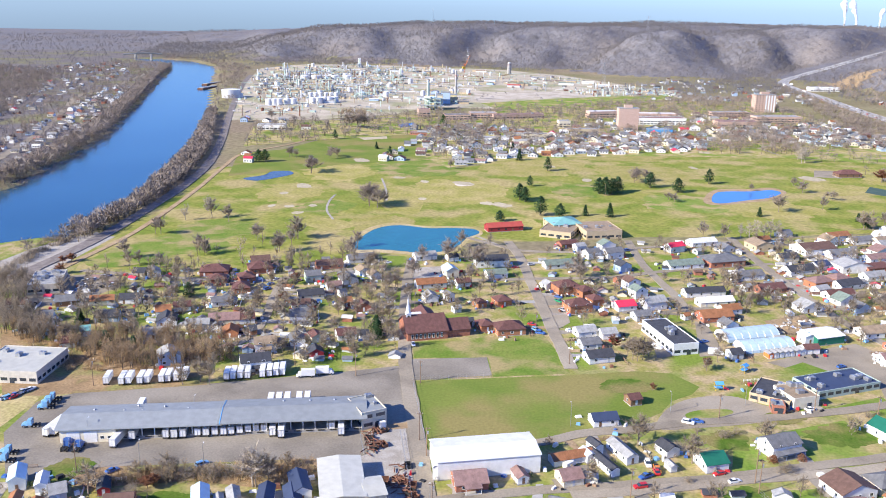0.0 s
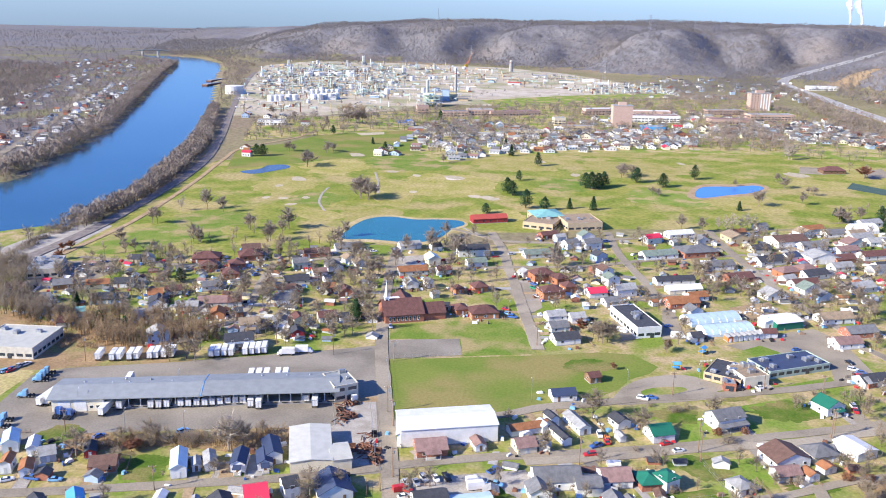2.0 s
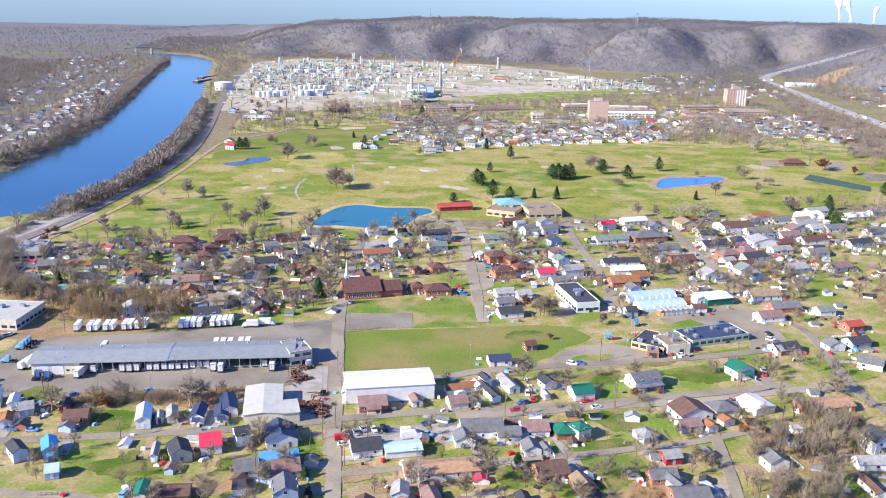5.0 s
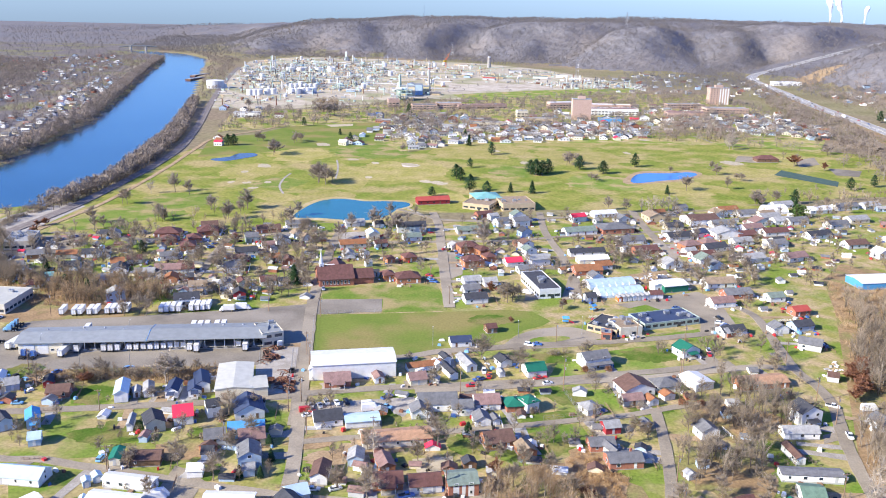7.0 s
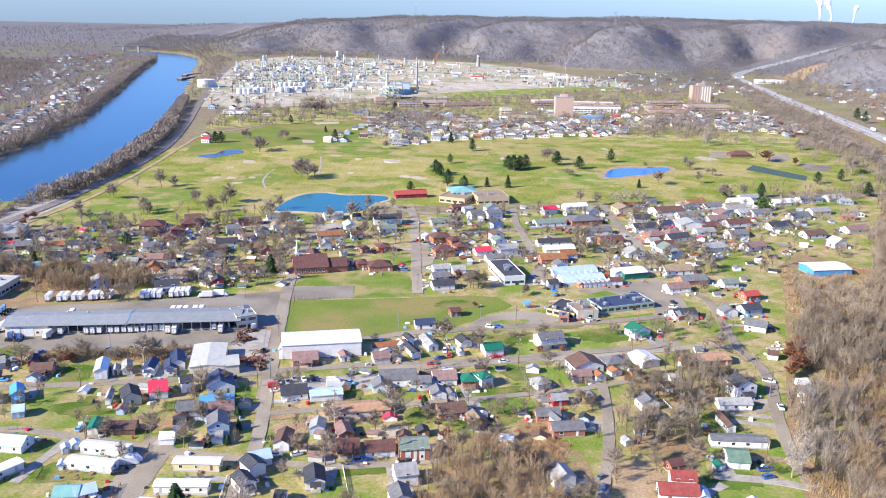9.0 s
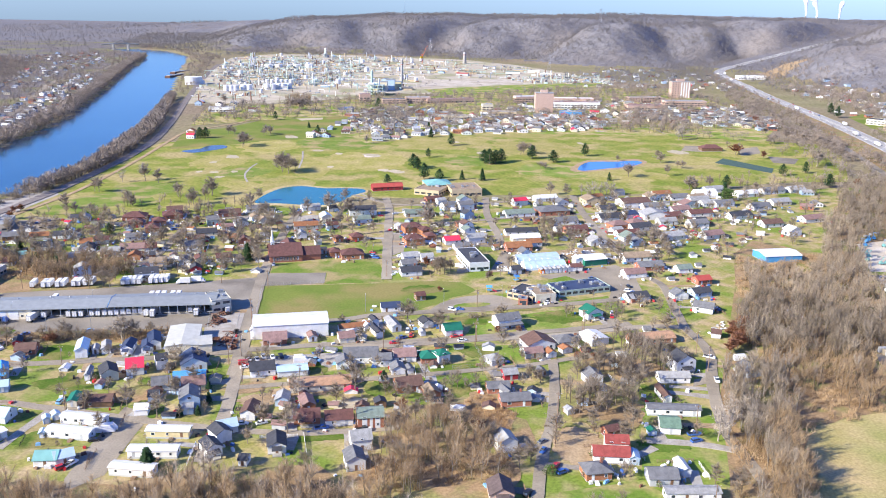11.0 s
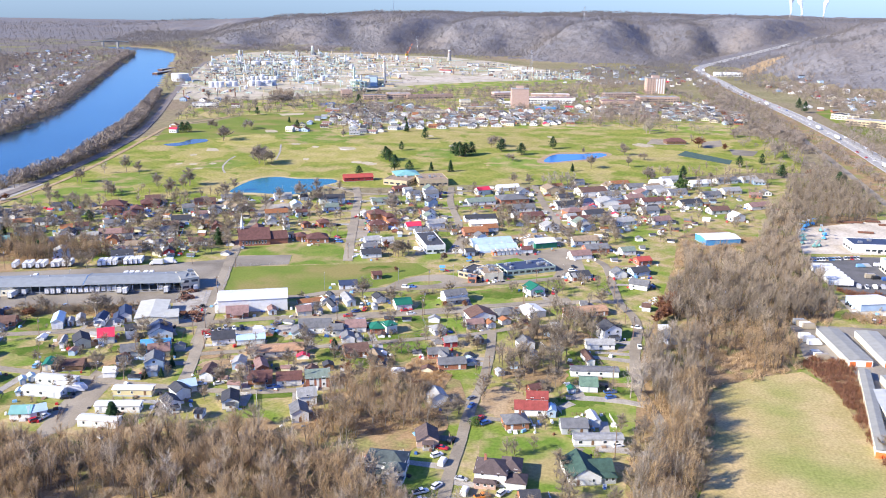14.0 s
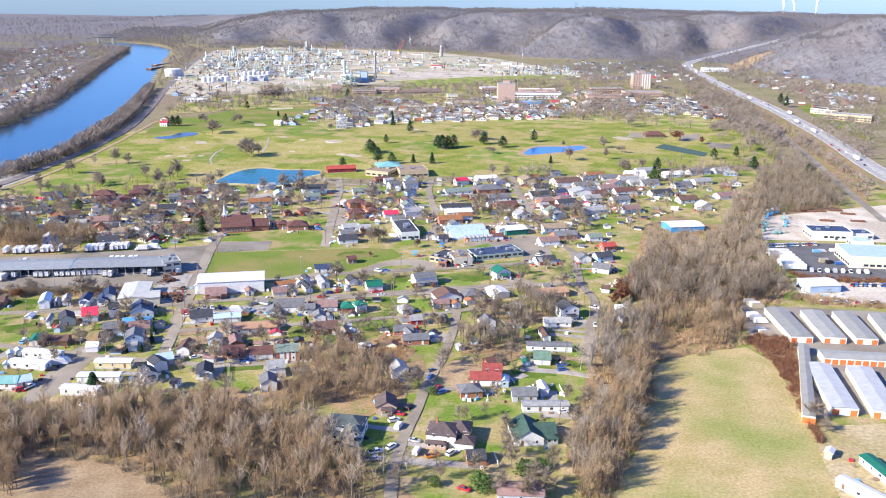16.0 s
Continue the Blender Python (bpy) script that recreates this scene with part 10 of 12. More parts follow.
once('tractor_skyblue', lambda: make_tractor('skyblue'), -185.8, 279.6, 200, .08)
once('tractor_skyblue', lambda: make_tractor('skyblue'), -181.3, 258.2, 195, .08)
once('tractor_skyblue', lambda: make_tractor('skyblue'), -177.0, 238.9, 190, .08)
once('tractor_skyblue', lambda: make_tractor('skyblue'), -174.9, 233.9, 190, .08)
once('tractor_blue', lambda: make_tractor('blue'), -159.9, 245.7, 95, .08)
once('tractor_blue', lambda: make_tractor('blue'), -155.8, 245.9, 95, .08)
once('tractor_white', lambda: make_tractor('white'), -56.2, 276.8, 120, .08)
once('tractor_blue', lambda: make_tractor('blue'), -160.5, 246.9, 95, .08)
car(54.0, 299.5, -19, 'suv', 'white')
car(57.6, 300.9, -9, 'sedan', 'blue')
car(63.6, 259.2, 26, 'sedan', 'white')
car(59.5, 263.3, -153, 'sedan', 'red')
car(33.2, 250.9, -159, 'suv', 'red')
car(35.4, 257.5, -141, 'pickup', 'blue')
car(39.5, 262.7, -84, 'pickup', 'orange')
car(36.7, 266.0, -82, 'suv', 'white')
car(39.1, 261.3, 100, 'sedan', 'red')
car(119.9, 272.2, -86, 'suv', 'skyblue')
car(134.1, 303.0, -88, 'sedan', 'red')
car(134.4, 306.5, -87, 'suv', 'white')
car(145.8, 352.8, -67, 'sedan', 'black')
car(145.0, 344.9, -16, 'suv', 'white')
car(147.8, 342.2, -22, 'sedan', 'blue')
car(125.4, 356.6, -33, 'sedan', 'silver')
car(126.2, 364.1, 28, 'sedan', 'blue')
car(92.6, 314.6, 21, 'sedan', 'black')
car(102.1, 318.5, 21, 'sedan', 'white')
car(-135.6, 204.2, 15, 'sedan', 'skyblue')
car(-150.4, 201.5, 35, 'sedan', 'white')
car(-143.1, 203.7, -3, 'pickup', 'blue')
car(-137.0, 233.5, 53, 'sedan', 'blue')
car(-109.9, 241.9, 51, 'suv', 'skyblue')
car(-24.5, 217.7, -19, 'suv', 'red')
car(-25.4, 222.0, -67, 'sedan', 'silver')
car(-22.1, 222.7, -61, 'sedan', 'silver')
car(-20.1, 225.5, -58, 'suv', 'silver')
car(-16.3, 226.2, -62, 'sedan', 'white')
car(-12.9, 227.4, -62, 'pickup', 'black')
car(1.7, 234.6, 52, 'pickup', 'blue')
car(2.9, 226.0, -16, 'pickup', 'skyblue')
car(10.8, 260.8, 51, 'van', 'white')
car(-59.4, 358.4, -72, 'sedan', 'white')
car(4.6, 437.2, -26, 'sedan', 'blue')
car(5.0, 429.8, -46, 'pickup', 'green')
car(7.1, 416.7, -34, 'sedan', 'silver')
car(-14.4, 423.0, 42, 'sedan', 'black')
car(-7.4, 393.2, -21, 'sedan', 'red')
car(-5.3, 386.0, -29, 'suv', 'skyblue')
car(-3.2, 382.3, -12, 'suv', 'blue')
car(-21.4, 487.5, 26, 'sedan', 'red')
car(-12.2, 494.5, 31, 'sedan', 'silver')
car(46.4, 537.2, 36, 'suv', 'blue')
car(20.3, 466.8, 11, 'sedan', 'white')
car(-150.3, 423.4, 58, 'suv', 'blue')
car(-151.3, 432.0, 60, 'sedan', 'blue')
car(-151.6, 441.0, 66, 'sedan', 'white')
car(-81.4, 487.3, 62, 'sedan', 'red')
car(-108.4, 480.4, 44, 'sedan', 'black')
car(-96.5, 483.5, 28, 'sedan', 'white')
car(49.2, 372.9, -28, 'van', 'white')
car(71.8, 384.1, 29, 'sedan', 'blue')
car(168.8, 548.7, 36, 'suv', 'blue')
car(185.4, 548.0, -36, 'van', 'white')
car(74.9, 370.1, 3, 'camper', 'white')
car(-83.1, 171.0, 93, 'suv', 'skyblue')
car(173.8, 233.0, -90, 'pickup', 'white')
car(174.5, 257.7, -19, 'pickup', 'white')
car(188.0, 257.2, 15, 'camper', 'white')
car(163.3, 307.2, -49, 'sedan', 'grey')
car(157.7, 182.9, 15, 'pickup', 'blue')
car(-54.3, 151.5, 19, 'camper', 'white')
car(-55.7, 154.5, 25, 'pickup', 'white')
car(-54.8, 144.9, 24, 'sedan', 'black')
car(-7.6, 165.0, 10, 'sedan', 'white')
car(-0.8, 166.5, 34, 'sedan', 'white')
car(22.2, 166.2, 24, 'pickup', 'blue')
car(37.5, 167.5, 23, 'pickup', 'black')
car(-15.1, 207.9, -19, 'sedan', 'silver')
car(47.7, 160.3, 20, 'sedan', 'silver')
car(-24.3, 214.0, 29, 'sedan', 'white')
car(-26.0, 217.7, 28, 'van', 'red')
car(-2.4, 223.0, 21, 'camper', 'white')
car(-4.0, 226.9, 23, 'van', 'white')
car(103.1, 162.3, -108, 'sedan', 'blue')
car(102.7, 168.8, 51, 'sedan', 'grey')
car(96.1, 127.9, -11, 'sedan', 'red')
car(98.8, 133.7, 68, 'suv', 'black')
car(95.0, 122.4, 38, 'suv', 'white')
car(97.6, 117.9, 79, 'van', 'white')
car(92.9, 98.6, 29, 'pickup', 'white')
car(93.1, 93.6, 19, 'pickup', 'silver')
car(97.6, 102.9, 60, 'suv', 'white')
car(105.0, 108.4, -13, 'sedan', 'silver')
car(107.0, 100.7, 80, 'van', 'white')
car(112.8, 98.9, 26, 'pickup', 'orange')
car(118.8, 101.7, 60, 'suv', 'white')
car(107.6, 152.7, 69, 'sedan', 'red')
car(109.8, 148.8, 39, 'suv', 'blue')
car(125.7, 79.6, -21, 'sedan', 'red')
car(157.7, 177.9, 27, 'suv', 'blue')
car(158.0, 138.9, 24, 'sedan', 'white')
car(-54.0, 152.9, 23, 'camper', 'white')
car(-55.8, 125.5, 49, 'suv', 'red')
car(-54.2, 128.3, 72, 'pickup', 'white')
car(-253.7, 414.4, 59, 'sedan', 'silver')
car(-252.4, 416.7, 56, 'pickup', 'tan')
car(-251.1, 418.9, 57, 'pickup', 'white')
car(-249.8, 421.2, 57, 'suv', 'blue')
car(-248.5, 423.5, 58, 'sedan', 'silver')
car(-247.2, 425.8, 63, 'pickup', 'white')
car(-245.9, 428.0, 59, 'pickup', 'white')
car(-244.5, 430.3, 58, 'sedan', 'blue')
car(-247.9, 402.9, 62, 'sedan', 'blue')
car(-247.7, 405.7, 62, 'sedan', 'white')
car(-247.4, 408.4, 56, 'suv', 'tan')
car(-247.2, 411.1, 58, 'pickup', 'white')
car(-237.4, 412.6, 56, 'pickup', 'black')
car(-235.8, 413.7, 58, 'sedan', 'white')
car(-234.1, 414.8, 63, 'pickup', 'white')
car(-202.3, 281.0, 70, 'sedan', 'blue')
car(-201.2, 283.2, 72, 'pickup', 'silver')
car(-200.7, 284.3, 71, 'sedan', 'white')
car(-200.1, 285.4, 71, 'sedan', 'grey')
car(-199.6, 286.5, 71, 'sedan', 'white')
car(-204.6, 277.5, 69, 'sedan', 'silver')
car(-203.3, 278.3, 66, 'suv', 'skyblue')
car(-202.0, 279.1, 72, 'sedan', 'red')
car(291.5, 391.8, 79, 'pickup', 'blue')
car(293.5, 392.3, 84, 'pickup', 'blue')
car(295.5, 392.9, 79, 'pickup', 'white')
car(297.5, 393.5, 80, 'pickup', 'white')
car(299.5, 394.1, 78, 'pickup', 'white')
car(301.5, 394.7, 80, 'pickup', 'tan')
car(303.5, 395.3, 82, 'pickup', 'blue')
car(305.6, 395.9, 77, 'pickup', 'skyblue')
car(307.6, 396.5, 83, 'pickup', 'silver')
car(309.6, 397.1, 77, 'pickup', 'white')
car(313.6, 398.3, 77, 'pickup', 'white')
car(315.6, 398.9, 76, 'pickup', 'tan')
car(317.6, 399.5, 79, 'pickup', 'red')
car(319.6, 400.1, 80, 'pickup', 'silver')
car(321.7, 400.7, 82, 'pickup', 'white')
car(303.5, 341.5, 82, 'van', 'silver')
car(308.0, 341.8, 78, 'pickup', 'white')
car(312.4, 342.1, 83, 'van', 'white')
car(316.9, 342.3, 82, 'van', 'silver')
car(321.4, 342.6, 78, 'van', 'white')
car(325.9, 342.9, 80, 'pickup', 'white')
car(330.3, 343.2, 77, 'van', 'white')
car(334.8, 343.4, 84, 'van', 'white')
car(317.6, 382.3, 10, 'van', 'skyblue')
car(321.4, 383.6, 7, 'van', 'silver')
car(328.9, 386.2, 10, 'van', 'white')
car(316.3, 360.6, 6, 'camper', 'tan')
car(318.9, 359.6, 13, 'van', 'black')
car(324.0, 357.6, 11, 'van', 'blue')
car(288.2, 373.9, 2, 'camper', 'silver')
once('trailer13.5', lambda: make_trailer(13.5), 291.3, 372.6, 4, .12)
once('trailer13.5', lambda: make_trailer(13.5), 291.7, 367.2, 4, .12)
once('trailer13.5', lambda: make_trailer(13.5), 292.2, 361.9, 4, .12)
once('trailer13.5', lambda: make_trailer(13.5), 292.6, 356.7, 4, .12)
once('trailer13.5', lambda: make_trailer(13.5), 293.0, 351.6, 4, .12)
once('trailer13.5', lambda: make_trailer(13.5), 293.4, 346.6, 4, .12)
once('trailer13.5', lambda: make_trailer(13.5), 293.7, 341.7, 4, .12)
car(293.5, 285.5, 60, 'suv', 'white')
car(296.2, 285.8, 57, 'sedan', 'red')
car(301.4, 286.3, 61, 'suv', 'tan')
car(304.1, 286.5, 57, 'suv', 'black')
car(306.7, 286.8, 57, 'sedan', 'white')
car(312.0, 287.3, 64, 'sedan', 'red')
car(319.9, 288.1, 58, 'pickup', 'white')
car(322.5, 288.3, 58, 'pickup', 'black')
car(327.7, 288.8, 61, 'sedan', 'skyblue')
car(330.4, 289.1, 56, 'suv', 'tan')
car(333.0, 289.3, 61, 'sedan', 'white')
car(335.6, 289.6, 57, 'sedan', 'silver')
car(338.3, 289.8, 62, 'suv', 'white')
car(340.9, 290.1, 63, 'sedan', 'white')
car(319.3, 317.9, 58, 'pickup', 'red')
car(321.8, 318.1, 59, 'suv', 'blue')
car(324.2, 318.3, 58, 'suv', 'tan')
car(326.7, 318.6, 61, 'suv', 'blue')
car(329.1, 318.8, 59, 'suv', 'white')
car(331.6, 319.1, 60, 'sedan', 'black')
car(334.1, 319.3, 61, 'sedan', 'white')
car(336.5, 319.6, 60, 'pickup', 'blue')
car(339.0, 319.8, 60, 'suv', 'white')
car(343.9, 320.3, 60, 'pickup', 'red')
car(346.3, 320.5, 62, 'pickup', 'white')
car(288.8, 311.3, 56, 'pickup', 'black')
car(296.5, 314.8, 56, 'sedan', 'red')
car(255.5, 276.8, 7, 'camper', 'silver')
car(256.5, 274.8, 11, 'camper', 'tan')
car(257.5, 272.8, 9, 'camper', 'white')
car(258.5, 270.9, 9, 'camper', 'tan')
car(253.0, 257.1, 7, 'camper', 'white')
car(254.1, 253.4, 13, 'camper', 'silver')
car(255.1, 249.6, 12, 'camper', 'white')
car(252.8, 238.2, 7, 'van', 'silver')
car(253.5, 235.2, 8, 'van', 'white')
car(254.1, 232.2, 9, 'camper', 'tan')
car(137.8, 573.0, 38, 'sedan', 'blue')
car(140.8, 575.2, 36, 'pickup', 'red')
car(142.2, 576.3, 36, 'suv', 'tan')
car(143.7, 577.4, 42, 'sedan', 'skyblue')
car(146.7, 579.6, 41, 'suv', 'grey')
car(148.2, 580.7, 42, 'pickup', 'silver')
car(149.7, 581.8, 36, 'pickup', 'skyblue')
car(151.2, 582.8, 38, 'sedan', 'white')
car(136.2, 567.2, 41, 'sedan', 'red')
car(137.7, 568.1, 37, 'suv', 'blue')
car(140.6, 569.9, 42, 'suv', 'tan')
car(142.0, 570.8, 36, 'sedan', 'silver')
car(143.5, 571.7, 42, 'pickup', 'skyblue')
car(144.9, 572.7, 39, 'pickup', 'silver')
car(146.4, 573.6, 36, 'suv', 'silver')
car(147.8, 574.5, 40, 'sedan', 'white')
car(141.8, 572.1, 40, 'suv', 'grey')
car(143.0, 573.4, 42, 'suv', 'skyblue')
car(145.3, 576.2, 36, 'pickup', 'tan')
car(146.4, 577.6, 43, 'sedan', 'white')
car(147.6, 579.0, 42, 'suv', 'grey')
car(148.8, 580.4, 36, 'pickup', 'blue')
car(150.0, 581.8, 39, 'pickup', 'red')
far_houses([(0.1, 1063.7), (69.1, 1257.6), (234.4, 1327.7), (292.9, 1184.8), (271.2, 1050.8), (82.8, 999.5)], 85, 17, 93)
far_houses([(277.4, 1082.1), (312.7, 1211.5), (364.5, 1168.1), (389.1, 1085.1), (370.3, 1024), (289.6, 1015.7)], 34, 17, 91)
far_houses([(120, 1490), (300, 1510), (420, 1470), (425, 1740), (360, 1940), (210, 1960), (110, 1700)], 70, 22, 94)
far_houses([(518.5, 1553), (615.3, 1697.5), (661.5, 1415.8), (632.4, 1324.4), (557.3, 1320.9), (504.8, 1400.6)], 26, 24, 92)
once('lift_blue', lambda: make_lift('metal_blue'), 306.0, 466.3, 0, .1)
once('lift_blue', lambda: make_lift('metal_blue'), 309.6, 475.3, 37, .1)
once('lift_blue', lambda: make_lift('metal_blue'), 312.9, 481.0, 74, .1)
once('lift_blue', lambda: make_lift('metal_blue'), 317.1, 485.2, 111, .1)
once('lift_teal', lambda: make_lift('metal_teal'), 300.7, 449.2, 148, .1)
once('lift_teal', lambda: make_lift('metal_teal'), 299.8, 439.7, 5, .1)
once('lift_teal', lambda: make_lift('metal_teal'), 296.1, 430.1, 42, .1)
once('lift_teal', lambda: make_lift('metal_teal'), 317.5, 466.7, 79, .1)
once('lift_blue', lambda: make_lift('metal_blue'), 317.1, 455.3, 116, .1)
once('lift_blue', lambda: make_lift('metal_blue'), 313.6, 445.2, 153, .1)
once('lift_teal', lambda: make_lift('metal_teal'), 302.1, 423.8, 10, .1)
once('lift_teal', lambda: make_lift('metal_teal'), 305.6, 425.8, 47, .1)
once('stock', make_stock, 342.3, 495.0, -8, .1)
once('stock', make_stock, 350.0, 496.4, -4, .1)
once('stock', make_stock, 363.3, 500.6, 0, .1)
once('stock', make_stock, 369.4, 491.1, -8, .1)
once('stock', make_stock, 347.8, 467.1, -4, .1)
once('stock', make_stock, 369.8, 469.4, 0, .1)

# ---- scrap, rubble and play things ----
once('scrap0', lambda: make_scrap(0), -60.7, 271.0, 0, .1)
once('scrap1', lambda: make_scrap(1), -57.9, 265.3, 47, .1)
once('scrap2', lambda: make_scrap(2), -58.7, 273.4, 94, .1)
once('scrap0', lambda: make_scrap(0), -56.7, 259.5, 141, .1)
once('scrap1', lambda: make_scrap(1), -44.2, 243.7, 8, .1)
once('scrap2', lambda: make_scrap(2), -41.4, 240.2, 55, .1)
once('scrap0', lambda: make_scrap(0), -44.7, 249.9, 102, .1)
once('scrap1', lambda: make_scrap(1), -44.2, 239.7, 149, .1)
once('scrap2', lambda: make_scrap(2), -39.1, 234.8, 16, .1)
once('scrap0', lambda: make_scrap(0), -41.6, 235.5, 63, .1)
once('scrap1', lambda: make_scrap(1), -55.2, 262.5, 110, .1)
once('scrap2', lambda: make_scrap(2), -48.0, 239.0, 157, .1)
once('rubble', make_rubble, 112.1, 411.4, 0, .1)
once('rubble', make_rubble, 118.0, 418.6, 60, .1)
once('rubble', make_rubble, 120.7, 410.6, 120, .1)
once('rubble', make_rubble, 125.8, 422.8, 180, .1)
once('rubble', make_rubble, 185.5, 294.1, 0, .1)
once('rubble', make_rubble, 188.4, 301.1, 60, .1)
once('rubble', make_rubble, 182.7, 287.3, 120, .1)
play_frame(70.0, 331.7, 10)
play_frame(83.6, 352.0, 50)
rnd_ = random.Random(12)
for i in range(44):
    y_ = 640 + i * 29 + rnd_.uniform(-11, 11)
    x_, v_ = float(np.interp(y_, [q[1] for q in HIGHWAY[::-1]], [q[0] for q in HIGHWAY[::-1]])), rnd_.choice((0, 1, 2, 3, 4, 5, 0, 2, 6, 7))
    lane_ = rnd_.choice((-8.4, -4.6, 4.6, 8.4))
    once(("highway", v_), lambda: make_far_car(v_), x_ + lane_, y_, 90 if lane_ > 0 else -90, .32)
barge(-674, 1620, 80)
barge(-648, 1538, 82)
steam_plume(1145, 3974, 92, 0.62, -.5)
steam_plume(1190, 3963, 84, 0.66, -1.3)
steam_plume(1275, 3938, 58, 0.5, .2)
mast(-490, 3228, 55)
fence([(-38.4, 265.6), (-43.1, 282.8), (-48.7, 303.6), (-52.5, 317.9)])
fence([(-52.8, 320.3), (-35, 325), (-21.2, 329.5)])
fence([(-58.3, 256.1), (-64.2, 273.8), (-62.5, 277.7)])
fence([(-36.5, 227.8), (-44.2, 256.4), (-49.9, 276.5)])
fence([(63, 226.7), (77.5, 231.9), (70.1, 253.5)])

# ---- poles ----
once('pole9', lambda: make_pole(9), -102.2, 204.5, 10)
once('pole13', lambda: make_pole(13), 70.1, 259.6, 14)
once('pole12', lambda: make_pole(12), 118.9, 279.2, 10)
once('pole12', lambda: make_pole(12), 119.6, 278.9, 10)
once('pole11', lambda: make_pole(11), 29.5, 243.7, 15)
once('pole11', lambda: make_pole(11), -37.5, 259.9, 14)
once('pole11', lambda: make_pole(11), -41.8, 270.6, 14)
once('pole12', lambda: make_pole(12), -177.5, 294.2, 10)
once('pole11', lambda: make_pole(11), -76.8, 320.9, 14)
once('pole12', lambda: make_pole(12), 70.1, 253.5, 14)
once('pole12', lambda: make_pole(12), 171.5, 242.3, 40)
once('pole11', lambda: make_pole(11), 169.3, 261.6, 40)
once('pole10', lambda: make_pole(10), -32.6, 216.5, 14)
once('pole10', lambda: make_pole(10), -77.1, 164.1, 14)
once('pole10', lambda: make_pole(10), -76.6, 164.2, 14)
once('pole10', lambda: make_pole(10), -46.8, 188.4, 14)
once('pole10', lambda: make_pole(10), 107.9, 190.4, 0)
once('pole11', lambda: make_pole(11), 166.3, 300.3, 20)
once('pole11', lambda: make_pole(11), 107.2, 168.1, 60)
once('pole11', lambda: make_pole(11), 156.4, 130.8, 10)
once('pole11', lambda: make_pole(11), -30.3, 225.3, 14)
once('pole10', lambda: make_pole(10), -49.4, 318.4, 14)
once('pole10', lambda: make_pole(10), -67.1, 407.6, 14)
once('pole10', lambda: make_pole(10), -5.3, 384.3, 14)
once('pole10', lambda: make_pole(10), 10.4, 348.2, 14)
once('pole10', lambda: make_pole(10), -104.8, 327.5, 14)
once('pole10', lambda: make_pole(10), 48.8, 394.9, 14)
once('pole10', lambda: make_pole(10), 66.0, 305.6, 14)
once('pole10', lambda: make_pole(10), 103.3, 317.9, 14)
once('pole10', lambda: make_pole(10), 124.7, 313.9, 14)
once('pole10', lambda: make_pole(10), 34.4, 169.1, 14)
once('pole11', lambda: make_pole(11), 4.5, 197.6, 14)
once('pole10', lambda: make_pole(10), -20.4, 199.9, 14)
once('pole13', lambda: make_pole(13), 220.3, 288.3, 30)
once('pole10', lambda: make_pole(10), 159.0, 188.0, 10)
once('pole11', lambda: make_pole(11), -148.1, 231.1, 14)
once('pole12', lambda: make_pole(12), 216.4, 299.8, 20)
once('pole12', lambda: make_pole(12), 232.5, 270.8, 20)
once('lamp8', lambda: make_lamp(8), -130.6, 239.8, 100)
once('lamp8', lambda: make_lamp(8), -108.9, 241.2, 100)
once('lamp9', lambda: make_lamp(9), 11.0, 290.2, 100)
once('lamp8', lambda: make_lamp(8), -155.7, 252.1, 100)
once('lamp8', lambda: make_lamp(8), -126.6, 275.1, 100)
once('lamp7', lambda: make_lamp(7), -31.6, 229.7, 100)
once('lamp8', lambda: make_lamp(8), 48.5, 307.7, 100)
once('lamp8', lambda: make_lamp(8), 77.9, 318.7, 100)
once('lamp8', lambda: make_lamp(8), 139.9, 330.3, 100)
once('pylon', lambda: make_pylon(42), 77, 1825, 20, level(77, 1825))
once('pylon', lambda: make_pylon(40), -263, 2358, 20, level(-263, 2358))
once('pylon', lambda: make_pylon(40), 202, 2354, 20, level(202, 2354))

# ---- woods ----
def yard_solids(seed):
    t, c = branch_cloud(seed, 10, 3.9, 520, .13, 9, .14, (1.5, .055), (.6, 1.5), .1)
    return [t, c]


def tuft(seed, n=11):
    """A far tree: a short trunk and a ragged open crown."""
    rnd = random.Random(seed)
    V, F = [], []
    for i in range(n):
        a, q, z = rnd.uniform(0, 6.28), math.sqrt(rnd.random()) * 3.6, rnd.random()
        q *= math.sqrt(max(.1, 1 - (2 * z - .9) ** 2))
        p = Vector((math.cos(a) * q, math.sin(a) * q, 2.5 + z * 6.5))
        d = Vector((rnd.gauss(0, .9), rnd.gauss(0, .9), 1)).normalized() * rnd.uniform(1.6, 3.2)
        w = Vector((rnd.gauss(0, 1), rnd.gauss(0, 1), rnd.gauss(0, .4))).normalized() * rnd.uniform(.3, .75)
        k = len(V)
        V += [tuple(p - w - d * .4), tuple(p + w - d * .4), tuple(p + d)]
        F.append((k, k + 1, k + 2))
    return [(V, F)]


